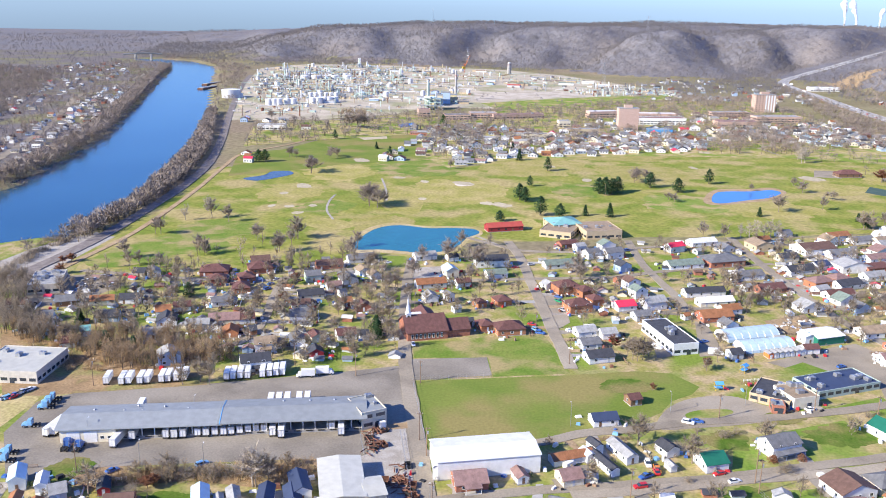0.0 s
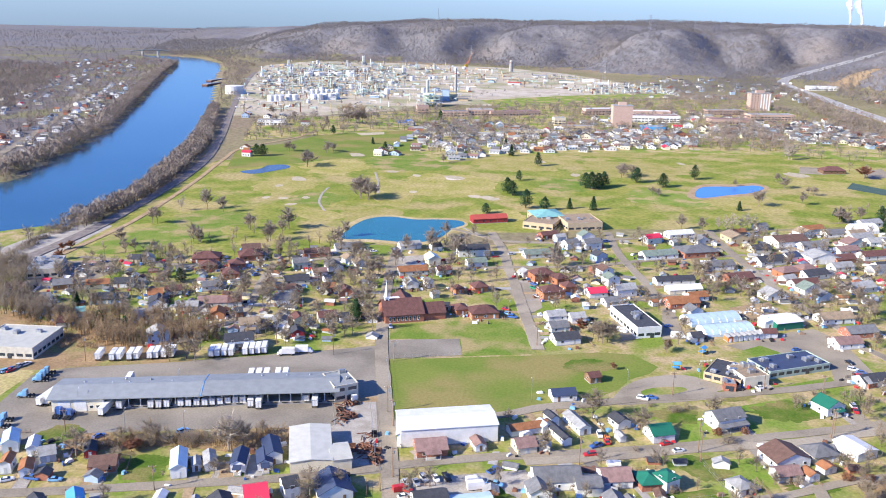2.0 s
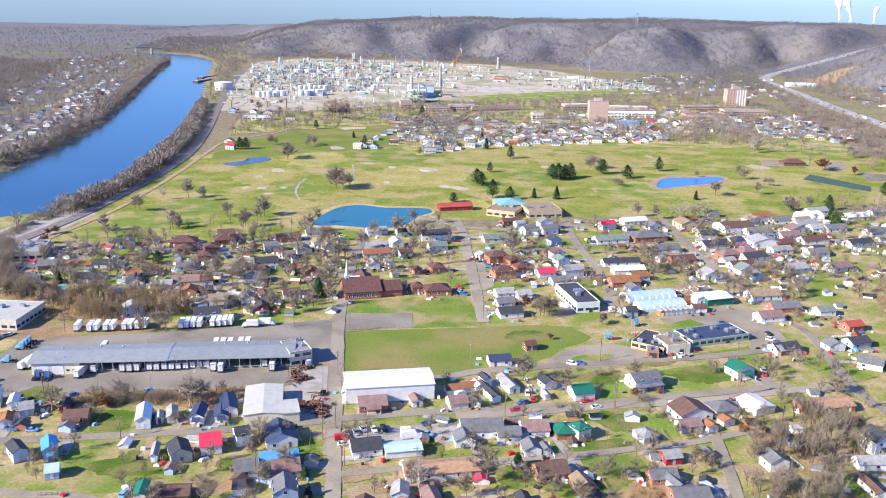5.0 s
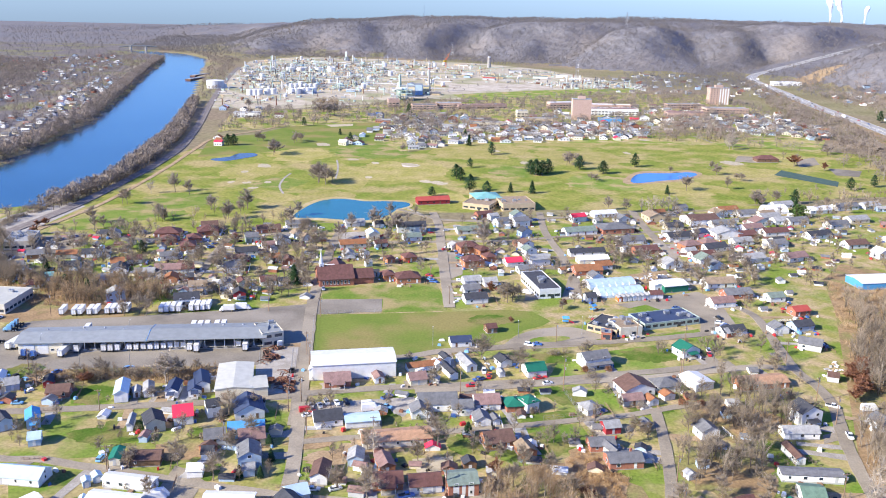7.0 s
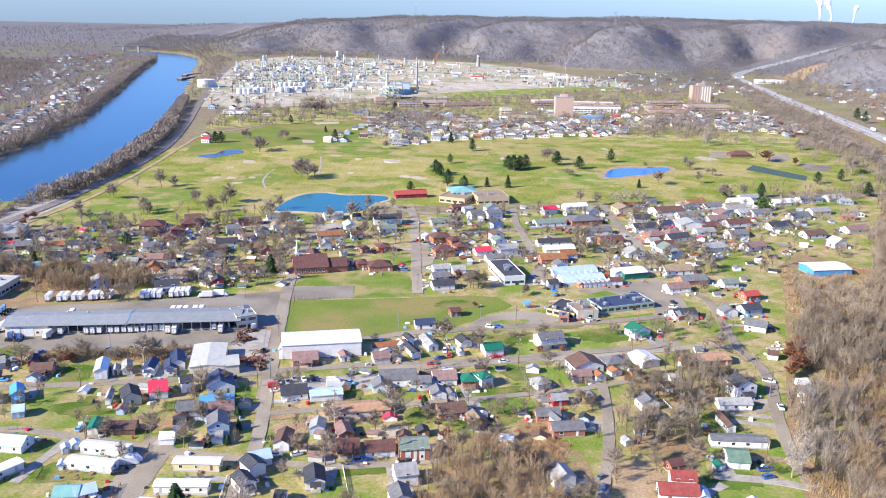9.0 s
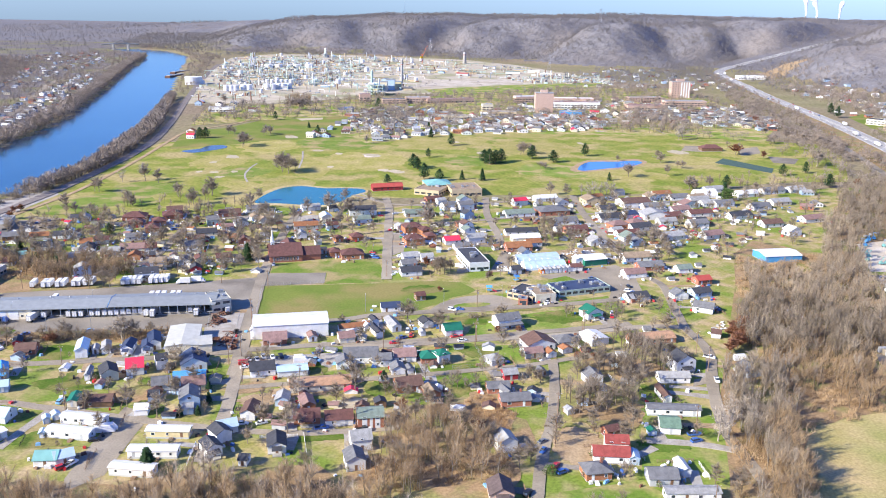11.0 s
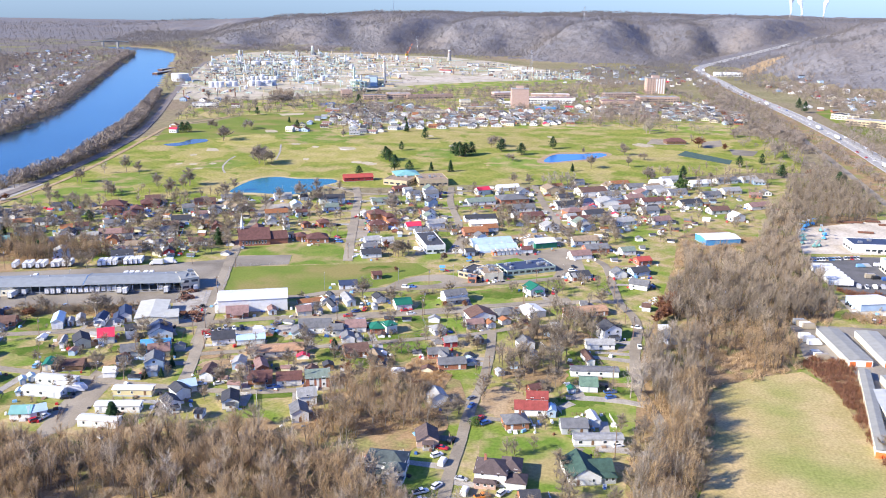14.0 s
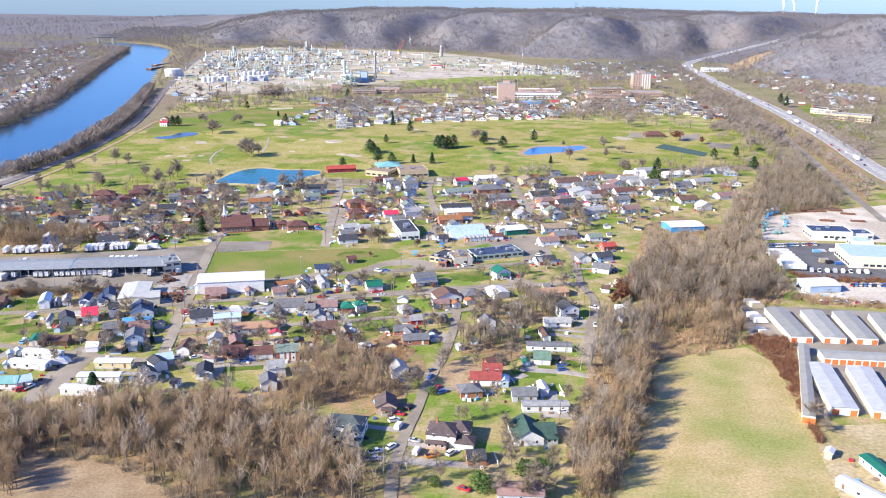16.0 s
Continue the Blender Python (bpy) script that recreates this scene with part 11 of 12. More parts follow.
def slim_tree(seed, boughs, twigs, spread, width):
    """A tall woodland tree: drawn-up trunk, steep boughs and long upright twigs."""
    rnd = random.Random(seed)
    lean = Vector((rnd.uniform(-.6, .6), rnd.uniform(-.6, .6), 9.2))
    T = [spar((0, 0, -.3), tuple(lean), .15, .03, 4)]
    lines = [(lean * .45, lean)] * 2
    for i in range(boughs):
        a, z = i * 2.4 + rnd.uniform(-.5, .5), rnd.uniform(.16, .6)
        p = lean * z
        e = p + Vector((math.cos(a) * spread * rnd.uniform(.5, 1), math.sin(a) * spread * rnd.uniform(.5, 1), (9.6 - p.z) * rnd.uniform(.45, .8)))
        T.append(spar(tuple(p), tuple(e), .07, .02, 3))
        lines.append((p, e))
    V, F = [], []
    for i in range(twigs):
        a, b = rnd.choice(lines)
        q = a.lerp(b, rnd.uniform(.15, 1))
        out = Vector((q.x - lean.x * .5, q.y - lean.y * .5, 0)) * .22
        d = (Vector((rnd.gauss(0, .5), rnd.gauss(0, .5), rnd.uniform(.25, 1.3))) + out).normalized() * rnd.uniform(.8, 2.3)
        w = Vector((rnd.uniform(-1, 1), rnd.uniform(-1, 1), rnd.uniform(-.2, .2))).normalized() * width * rnd.uniform(.6, 1.4)
        k = len(V)
        V += [tuple(q - w), tuple(q + w), tuple(q + d)]
        F.append((k, k + 1, k + 2))
    return [join(*T), (V, F)]


NEAR_TREES = [slim_tree(s, 8, 290, 2.3, .037) for s in range(6)]
MID_TREES = [slim_tree(s + 20, 5, 120, 2.9, .12) for s in range(5)]
FAR_TREES = [tuft(s) for s in range(8)]


def round_tree(seed, n=40):
    """A far broadleaf tree: short trunk, low wide crown of twig ends."""
    rnd = random.Random(seed)
    V, F = [], []
    for i in range(n):
        o = Vector((rnd.gauss(0, 1), rnd.gauss(0, 1), rnd.gauss(.15, .8))).normalized()
        p = Vector((0, 0, 5.2)) + Vector((o.x * 3.3, o.y * 3.3, o.z * 3.6)) * rnd.uniform(.35, .9)
        d = (o + Vector((rnd.gauss(0, .4), rnd.gauss(0, .4), .5))).normalized() * rnd.uniform(1.3, 2.6)
        w = o.cross(Vector((rnd.gauss(0, 1), rnd.gauss(0, 1), 1))).normalized() * rnd.uniform(.18, .42)
        k = len(V)
        V += [tuple(p - w), tuple(p + w), tuple(p + d)]
        F.append((k, k + 1, k + 2))
    return [join(spar((0, 0, -.3), (0, 0, 5.5), .25, .12, 4), spar((0, 0, 2.4), (1.8, .6, 6), .12, .05, 3), spar((0, 0, 2.8), (-1.5, 1.0, 6.4), .12, .05, 3)), (V, F)]


ROUND_TREES = [round_tree(s) for s in range(6)]


def brush(seed, n=46):
    """Low scrub: stems and twigs straight from the ground."""
    rnd = random.Random(seed)
    V, F = [], []
    for i in range(n):
        a, q = rnd.uniform(0, 6.28), math.sqrt(rnd.random()) * 5
        p = Vector((math.cos(a) * q, math.sin(a) * q, -.2 + rnd.random() * 3.5))
        d = Vector((rnd.gauss(0, .45), rnd.gauss(0, .45), 1)).normalized() * rnd.uniform(3, 6.5)
        w = Vector((rnd.gauss(0, 1), rnd.gauss(0, 1), 0)).normalized() * rnd.uniform(.16, .36)
        k = len(V)
        V += [tuple(p - w), tuple(p + w), tuple(p + d)]
        F.append((k, k + 1, k + 2))
    return [cyl(.15, -.3, 3, 3, .05), (V, F)]


SCRUB = [brush(s) for s in range(5)]


def woods(poly, n, h, seed, protos, mats=("bark", "twig"), label="leafless brown woodland", hills=False, clear=0):
    sp = scatter(poly, n, seed)
    if clear:
        sp = sp[~inside(sp[:, 0], sp[:, 1], RIVER)]
    if clear == 2:
        sp = np.array([q for q in sp if clear_of(q[0], q[1], 1.5)])
    if hills:
        sp = np.array([q for q in sp if level(*q) > -1 and (level(*q) > 1 or q[0] < -500)])
    if max(q[1] for q in poly) > 1900:
        sp = sp[off_line(sp[:, 0], sp[:, 1], HIGHWAY)[0] > 19]
    rg = np.random.RandomState(seed)
    hs = rg.uniform(h[0], h[1], len(sp))
    zs = [level(x, y) - .3 for x, y in sp] if hills or max(q[1] for q in poly) > 1400 else None
    return stamp("woodland", protos, sp, hs, mats, label, "woods", seed, 10.0, zs)


def town_trees(poly, n, h, seed):
    """Yard trees scattered between the houses, clear of walls and roads."""
    sp = [(x, y) for x, y in scatter(poly, n * 5, seed) if clear_of(x, y, 2)][:n]
    hs = np.random.RandomState(seed).uniform(h[0] * 1.2, h[1] * 1.2, len(sp))
    return stamp("yard_trees", YARD_TREES, sp, hs, ("bark", "twig_grey"), "leafless yard trees between the houses", "trees", seed)


WOOD_TREES = NEAR_TREES + [slim_tree(s + 60, 6, 330, 1.7, .042) for s in range(3)]
YARD_TREES = [yard_solids(s + 40) for s in range(5)]
woods([(-58, 106), (-30.5, 106), (-7.3, 118.5), (28.5, 128), (44.7, 117), (67.2, 111.2), (74.6, 96.7), (91.9, 80), (105.3, 67.8), (43.4, 57.2), (18.8, 74.2), (0.6, 82.5), (-23.9, 81.9), (-33.9, 78.1), (-150, 80), (-170, 110)], 540, (8, 14), 1, NEAR_TREES, ('bark', 'twig_warm'), clear=2)
woods([(207.5, 344), (211, 381), (224, 390), (251.9, 388.8), (273, 441.2), (296.2, 533.9), (309.9, 536.4), (296.8, 445.4), (281.3, 373.3), (283.2, 317.9), (262, 312), (240, 322)], 300, (9, 15), 2, NEAR_TREES, ('bark', 'twig'), clear=2)
woods([(190, 272), (196, 311), (207.5, 344), (240, 322), (262, 312), (283.2, 317.9), (271.9, 283.2), (247.3, 274.8), (245, 262), (228, 256), (212, 262), (200, 258)], 300, (9, 14), 98, NEAR_TREES, ('bark', 'twig_grey'), label='grey-brown leafless woodland', clear=2)
woods([(212, 262), (228, 256), (245, 262), (242.9, 227.4), (236.6, 218.2), (220.4, 211.6), (219.4, 230.8), (203.3, 228.3), (200, 236)], 75, (8, 13), 99, NEAR_TREES, ('bark', 'twig_warm'), label='brown leafless thicket beside the clearing', clear=2)
woods([(173, 232), (190, 243), (199, 240), (203.3, 228.3), (198.9, 199.2), (190.4, 186.9), (185.5, 143.6), (174.1, 96.4), (165.1, 80.7), (158.1, 94.1), (168.1, 136.2), (173, 171)], 170, (9, 15), 100, NEAR_TREES, ('bark_pale', 'twig_grey'), label='pale slender leafless trees beside the lane', clear=2)
woods([(312.1, 547), (333.4, 626.7), (379.6, 695.4), (390.3, 605.8), (374, 506.1), (328.1, 487.2), (302.2, 470.6)], 520, (8, 13), 3, NEAR_TREES, ('bark', 'twig_grey'))
woods([(47.6, 176), (66, 180), (73.1, 166), (86, 164), (84, 157), (47.1, 149)], 62, (8, 12), 4, NEAR_TREES, ('bark_pale', 'twig_warm'), label='leafless russet-brown woodland')
woods([(127.4, 254), (134.9, 269.5), (149.2, 257.9), (158.4, 259.6), (154.4, 233.5), (147.3, 223), (131.6, 227), (123.1, 225.5)], 40, (10, 14), 5, NEAR_TREES, ('bark', 'twig_grey'), label='tall leafless trees round a white house')
woods([(109.5, 211.8), (141.6, 213.2), (142.1, 205), (120.9, 189.6), (109.4, 185.8)], 20, (9, 13), 6, NEAR_TREES, ('bark', 'twig_grey'))
woods([(-247, 345), (-207.6, 338), (-177.2, 346), (-150.1, 350), (-131.4, 338), (-132, 322), (-150, 317), (-178, 308), (-201.7, 322), (-222.3, 333), (-239.9, 336)], 250, (6, 11), 7, NEAR_TREES, ('bark', 'twig_warm'), label='brown leafless scrub wood behind the truck yard')
woods([(-299.6, 413.1), (-281, 416.9), (-256.9, 369.9), (-223, 346), (-203.4, 337.8), (-224.5, 329.8), (-247, 337.2)], 260, (7, 11), 8, NEAR_TREES, ('bark', 'twig_grey'))
woods([(-145.8, 221.4), (-129.4, 236.6), (-107.6, 239.7), (-71.6, 249.7), (-69.8, 241.1), (-87.7, 231.8), (-108.3, 232.1), (-126.2, 224.9)], 60, (3, 6), 9, NEAR_TREES, ('bark', 'twig_warm'), label='low leafless scrub along the yard fence')
woods([(-312.5, 524.6), (-320, 611.9), (-349.9, 734.4), (-394.5, 890.8), (-497, 1180.9), (-482.3, 1170.4), (-363.9, 860.9), (-322.7, 711.4), (-305, 615.3), (-299.4, 532.2), (-298.6, 490.6)], 1050, (8, 13), 10, ROUND_TREES, ('bark', 'twig_far'), label='leafless trees along the river bank')
woods([(-321.9, 445.2), (-327, 493.9), (-324.3, 544.9), (-309, 518.7), (-310.3, 467.9), (-310.4, 428.6), (-420, 330), (-400, 320)], 60, (7, 11), 11, ROUND_TREES, ('bark', 'twig_far'), label='leafless trees along the river bank', clear=1)
woods([(-455.3, 637.4), (-463.7, 698.2), (-491.1, 809), (-537.4, 973.7), (-657.5, 1280.2), (-837.1, 1729.7), (-946.7, 2031.9), (-974.1, 2043.4), (-732.1, 1405.6), (-594.5, 1063.3), (-518.9, 833.6), (-487.5, 683.8)], 1150, (9, 14), 12, ROUND_TREES, ('bark', 'twig_far'), label='leafless trees along the far river bank', clear=1)
woods([(-463.8, 606.4), (-484.1, 678.9), (-518.9, 833.6), (-594.5, 1063.3), (-732.1, 1405.6), (-970.8, 2067.8), (-1120.2, 2153), (-1182.3, 1685.2), (-777.3, 1030.7), (-900, 700)], 1500, (8, 13), 13, ROUND_TREES, ('bark', 'twig_far'), label='grey leafless woods beyond the river', clear=1)
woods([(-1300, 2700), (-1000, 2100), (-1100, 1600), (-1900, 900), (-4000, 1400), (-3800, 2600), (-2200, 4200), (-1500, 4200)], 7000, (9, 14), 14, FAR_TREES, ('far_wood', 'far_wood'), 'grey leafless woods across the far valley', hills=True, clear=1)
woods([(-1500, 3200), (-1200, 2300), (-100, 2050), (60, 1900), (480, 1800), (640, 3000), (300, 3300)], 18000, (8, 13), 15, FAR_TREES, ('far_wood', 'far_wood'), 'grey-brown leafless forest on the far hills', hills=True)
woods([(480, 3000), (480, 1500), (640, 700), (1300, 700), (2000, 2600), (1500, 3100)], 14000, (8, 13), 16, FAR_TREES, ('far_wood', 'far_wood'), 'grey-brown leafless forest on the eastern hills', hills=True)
woods([(-423.7, 571.4), (-433.7, 606.3), (-447.7, 673.5), (-470.1, 773.9), (-512.9, 929), (-616.1, 1199.5), (-720.3, 1466.1), (-840.2, 1778.8), (-935.5, 2014.2), (-965.1, 2024.5), (-717.8, 1378.1), (-579.6, 1036.3), (-510.4, 819.7), (-481.5, 652)], 900, (3, 6), 60, SCRUB, ('bark', 'twig_grey'), label='brown brush along the far river bank')
woods([(-308.9, 411.2), (-320.8, 490.6), (-325.3, 546.5), (-332.7, 636.4), (-364.8, 765.7), (-412.6, 931.4), (-510, 1207.4), (-498, 1195.6), (-378.9, 877.7), (-334.8, 714.3), (-312.7, 607), (-305.3, 519.5), (-307.4, 475.7), (-299.6, 413.1)], 800, (3, 6), 61, SCRUB, ('bark', 'twig_grey'), label='brown brush along the river bank')
woods([(-1449.3, 1984.7), (-1089.0, 1768.9), (-899.2, 1423.5), (-804.7, 1227.3), (-711.3, 1009.4), (-698.7, 926.6)], 900, (9, 14), 97, ROUND_TREES, ('bark', 'twig_far'), label='thick leafless woods beyond the river road', clear=2)
woods([(-745, 1840), (-860, 2095), (-1000, 2285), (-1110, 2335), (-1150, 2440), (-900, 2240), (-740, 2020), (-700, 1850)], 260, (7, 11), 91, ROUND_TREES, ('bark', 'twig_far'), label='leafless trees along the bend of the river', clear=1)
woods([(-505, 1195), (-560, 1345), (-640, 1560), (-745, 1840), (-690, 1850), (-610, 1600), (-520, 1330), (-480, 1195)], 190, (6, 10), 90, ROUND_TREES, ('bark', 'twig_far'), label='leafless trees between the river and the works', clear=1)
woods([(384.2, 1514.9), (404.6, 1419.7), (426.3, 1118.5), (440.3, 936.1), (397.6, 816.5), (384.9, 923.5), (356, 1166)], 170, (9, 13), 17, ROUND_TREES, ('bark', 'twig_far'), label='leafless trees beside the highway')
woods([(410, 819.1), (435.8, 870.9), (416.8, 587.8), (398.4, 534.3), (395.3, 617.1), (440, 480), (415, 480)], 90, (8, 12), 18, ROUND_TREES, ('bark', 'twig_far'), label='leafless trees beside the highway')
woods([(507.6, 1550), (557, 1461.5), (522.3, 1082.3), (499, 827.4), (536, 935.3), (551.3, 1181.2), (584.2, 1571.7)], 130, (9, 13), 19, ROUND_TREES, ('bark', 'twig_far'), label='leafless trees beside the highway')
woods([(161.1, 965.1), (189.2, 1079.6), (251.2, 1126.5), (262.2, 990.4), (211.8, 946.3)], 110, (9, 13), 20, ROUND_TREES, ('bark', 'twig_far'), label='leafless grove behind the golf course')
woods([(-301.2, 1139.6), (-303.9, 1179.2), (-277.1, 1186.9), (-258.9, 1138.5)], 48, (11, 15), 21, MID_TREES, label='leafless grove in the far park')
woods([(-135.3, 962.1), (-136.8, 1060.3), (-95.2, 1071.5), (-83.1, 962.2)], 40, (9, 13), 22, ROUND_TREES, ('bark', 'twig_far'), label='leafless grove in the far town')
woods([(-337.6, 888.2), (-384.5, 1048.8), (-230.9, 1200.1), (-77.9, 1303.5), (183.3, 1501.2), (315.7, 1522.7), (364.6, 1195), (370.6, 1017.6), (254.8, 957), (73.6, 927.4), (-44.6, 882.8), (-106.5, 818.6), (-140.6, 881.6), (-170, 1025.1), (-272.4, 949.4)], 1500, (8, 12), 23, ROUND_TREES, ('bark', 'twig_far'), label='bare trees scattered through the far town')
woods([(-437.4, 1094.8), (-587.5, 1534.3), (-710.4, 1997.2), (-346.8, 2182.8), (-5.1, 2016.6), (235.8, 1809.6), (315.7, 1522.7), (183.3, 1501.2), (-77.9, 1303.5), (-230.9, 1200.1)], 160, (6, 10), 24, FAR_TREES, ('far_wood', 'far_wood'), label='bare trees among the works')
woods([(-60.4, 111), (-32.5, 111), (-8.4, 123), (27.2, 133), (44, 121), (68.2, 110), (76, 96.1), (93, 79.2), (106.5, 66.4), (42.3, 55.5), (19, 71.7), (2.4, 79), (-21.9, 78.8), (-31.9, 75), (-160, 75)], 1300, (1.5, 3.8), 51, SCRUB, ('bark', 'twig_grey'), label='brown scrub under the trees', clear=2)
woods([(176, 215), (186, 236), (203, 238), (212, 260), (192, 275), (206.8, 373.2), (215.1, 423.3), (275, 441.5), (296.8, 445.4), (281.3, 373.3), (285.1, 313.3), (271.3, 274.4), (247.9, 270.6), (244.8, 227.7), (237.1, 214.3), (198.2, 192.9), (187.5, 141.5), (174.6, 89.5), (165.1, 78.1), (157.3, 109), (165.4, 155.3)], 1400, (2, 4.5), 52, SCRUB, ('bark', 'twig_warm'), label='brown scrub under the trees')
woods([(242.4, 224.6), (253.1, 236.2), (265.2, 227.5), (250.9, 151.1), (251.1, 135.4), (248.5, 122.6), (249.1, 150.9), (250.2, 196.2)], 260, (2.5, 4), 53, SCRUB, ('bark', 'shrub_rust'), label='rust-brown brambles along the field edge')
woods([(72.2, 196.8), (81, 211.2), (84.1, 194.8), (92.7, 190.4), (90.5, 176.3), (74.9, 173.6)], 120, (1.5, 3), 54, SCRUB, ('bark', 'reed'), label='tall dry orange grass')
woods([(-196, 306), (-212, 318), (-247, 342), (-205, 336), (-153.2, 348), (-130, 330), (-146, 318), (-176, 308)], 230, (2, 4), 55, SCRUB, ('bark', 'twig_warm'), label='brown scrub behind the truck yard')
woods([(-143.9, 221.7), (-129.4, 236.6), (-108.3, 241.3), (-72.1, 251.3), (-69.4, 240), (-89.3, 230.8), (-110.2, 231.8)], 110, (2, 4), 56, SCRUB, ('bark', 'twig_warm'), label='brown scrub along the yard fence')
woods([(42.4, 145.8), (60.6, 157.7), (81.2, 169), (94.6, 149.1), (90, 139.5), (68.1, 133.1), (52.9, 119.3), (44, 122)], 66, (8, 13), 85, NEAR_TREES, ('bark_pale', 'twig_warm'), label='leafless brown trees between the houses', clear=2)
woods([(42.4, 145.8), (60.6, 157.7), (81.2, 169), (94.6, 149.1), (90, 139.5), (68.1, 133.1), (52.9, 119.3), (44, 122)], 200, (1.5, 3.5), 86, SCRUB, ('bark', 'twig_warm'), label='brown scrub under the trees', clear=2)
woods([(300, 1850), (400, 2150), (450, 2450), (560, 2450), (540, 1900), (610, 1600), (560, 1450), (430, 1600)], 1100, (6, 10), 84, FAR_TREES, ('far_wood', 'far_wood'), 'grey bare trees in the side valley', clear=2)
woods([(-55.8, 105), (-28.5, 105), (-5.5, 117), (29.9, 126), (46.2, 115), (72.1, 108.5), (89.3, 91.9), (108, 73), (42.8, 58.6), (18.8, 74.2), (0.6, 82.5), (-23.9, 81.9), (-35.3, 80.2)], 70, (11, 15), 82, NEAR_TREES, ('bark_pale', 'twig'), label='pale bare sycamores among the brown trees')
woods([(182.8, 217.9), (199.3, 324.8), (212.7, 361.6), (248.8, 374), (273.1, 411.6), (279.5, 373), (274.5, 306.6), (249, 283.8), (238.2, 226.7), (204.1, 235.7), (185.7, 158.4), (173.4, 100), (165.5, 91.6)], 60, (11, 15), 83, NEAR_TREES, ('bark_pale', 'twig'), label='pale bare sycamores among the brown trees')
woods([(162, 78), (171, 80), (180, 112), (189, 150), (197, 192), (190, 198), (180, 170), (171, 130), (163, 104)], 80, (10, 15), 92, NEAR_TREES, ('bark', 'twig_warm'), label='dense leafless trees along the hay field')
woods([(162, 78), (173, 80), (183, 112), (192, 150), (200, 192), (190, 198), (171, 130)], 260, (2, 4.5), 93, SCRUB, ('bark', 'twig_warm'), label='brown brush along the hay field')
woods([(-51.8, 84.7), (-34.6, 87.3), (-24.8, 77.5), (-12.8, 55.7), (-29.9, 53.2)], 90, (8, 12), 94, WOOD_TREES, ('bark', 'twig_warm'), label='brown leafless trees at the corner of the field')
woods([(255.0, 959.6), (311.5, 937.2), (382.1, 987.8), (413.9, 899.4), (371.3, 693.8), (329.4, 631.0), (341.2, 803.2), (275.8, 808.6)], 46, (8, 13), 95, ROUND_TREES, ('bark', 'twig_far'), label='leafless brown trees round the park', clear=2)
woods([(500, 830), (520, 1080), (560, 1380), (600, 1560), (690, 1330), (710, 1100), (640, 880)], 330, (8, 13), 96, ROUND_TREES, ('bark', 'twig_far'), label='leafless trees on the hillside above the highway', clear=2)
woods([(289, 335.5), (302.1, 331.3), (341.8, 331.7), (339.2, 324.2), (296, 320.1)], 110, (2, 4), 58, SCRUB, ('bark', 'shrub_rust'), label='rust-brown scrub between the lots')
woods([(275, 289.9), (289.6, 295.9), (326.7, 287.7), (324.2, 280.4), (288.6, 281.5)], 120, (2, 4), 59, SCRUB, ('bark', 'twig_warm'), label='brown scrub behind the storage yard')
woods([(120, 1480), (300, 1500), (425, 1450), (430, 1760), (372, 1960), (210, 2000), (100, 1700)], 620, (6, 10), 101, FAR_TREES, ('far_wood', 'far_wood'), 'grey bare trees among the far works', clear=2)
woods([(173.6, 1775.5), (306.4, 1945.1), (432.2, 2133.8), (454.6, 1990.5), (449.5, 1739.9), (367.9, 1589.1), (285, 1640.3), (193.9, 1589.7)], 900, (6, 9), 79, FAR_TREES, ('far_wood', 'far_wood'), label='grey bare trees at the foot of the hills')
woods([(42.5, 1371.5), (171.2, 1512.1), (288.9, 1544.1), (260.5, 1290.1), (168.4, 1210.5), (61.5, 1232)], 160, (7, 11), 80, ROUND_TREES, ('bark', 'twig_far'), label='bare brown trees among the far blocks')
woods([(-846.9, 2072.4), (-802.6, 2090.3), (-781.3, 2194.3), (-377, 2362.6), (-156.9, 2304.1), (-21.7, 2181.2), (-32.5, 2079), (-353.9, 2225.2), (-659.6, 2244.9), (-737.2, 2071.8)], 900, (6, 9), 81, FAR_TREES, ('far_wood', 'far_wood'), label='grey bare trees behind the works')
woods([(-337.6, 888.2), (-384.5, 1048.8), (-230.9, 1200.1), (-77.9, 1303.5), (183.3, 1501.2), (315.7, 1522.7), (364.6, 1195), (370.6, 1017.6), (254.8, 957), (73.6, 927.4), (-44.6, 882.8), (-106.5, 818.6), (-140.6, 881.6), (-170, 1025.1), (-272.4, 949.4)], 420, (9, 14), 71, ROUND_TREES, ('bark', 'twig_far'), label='bare brown trees scattered through the far town')
woods([(415.4, 1922.4), (427.6, 1705.7), (435.2, 1447.4), (444.8, 1245.4), (431.1, 1032.9), (403.6, 905.6), (373.8, 968.1), (364.4, 1073.3), (372.7, 1365)], 330, (8, 12), 72, ROUND_TREES, ('bark', 'twig_far'), label='leafless brown trees beside the highway')
woods([(419.4, 945.1), (435, 891.2), (427.8, 723.8), (424.9, 611.4), (411.3, 572), (414.8, 698), (409.6, 865.1)], 120, (4, 8), 73, MID_TREES, ('bark', 'twig'), label='low leafless trees between the two roads')
woods([(360.1, 931.6), (414.7, 953.4), (404.1, 796.4), (393.5, 677.1), (368.8, 640.9), (362.2, 716.2), (360.4, 808.4)], 150, (8, 12), 74, ROUND_TREES, ('bark', 'twig_far'), label='leafless trees between park and road')
woods([(486.4, 1820.8), (489.6, 1462.4), (505.9, 1189.9), (535.3, 1239.2), (549.5, 974.8), (698.2, 1408), (646.3, 1611.6), (615.8, 2074)], 420, (8, 13), 75, ROUND_TREES, ('bark', 'twig_far'), 'leafless trees round the hillside houses')
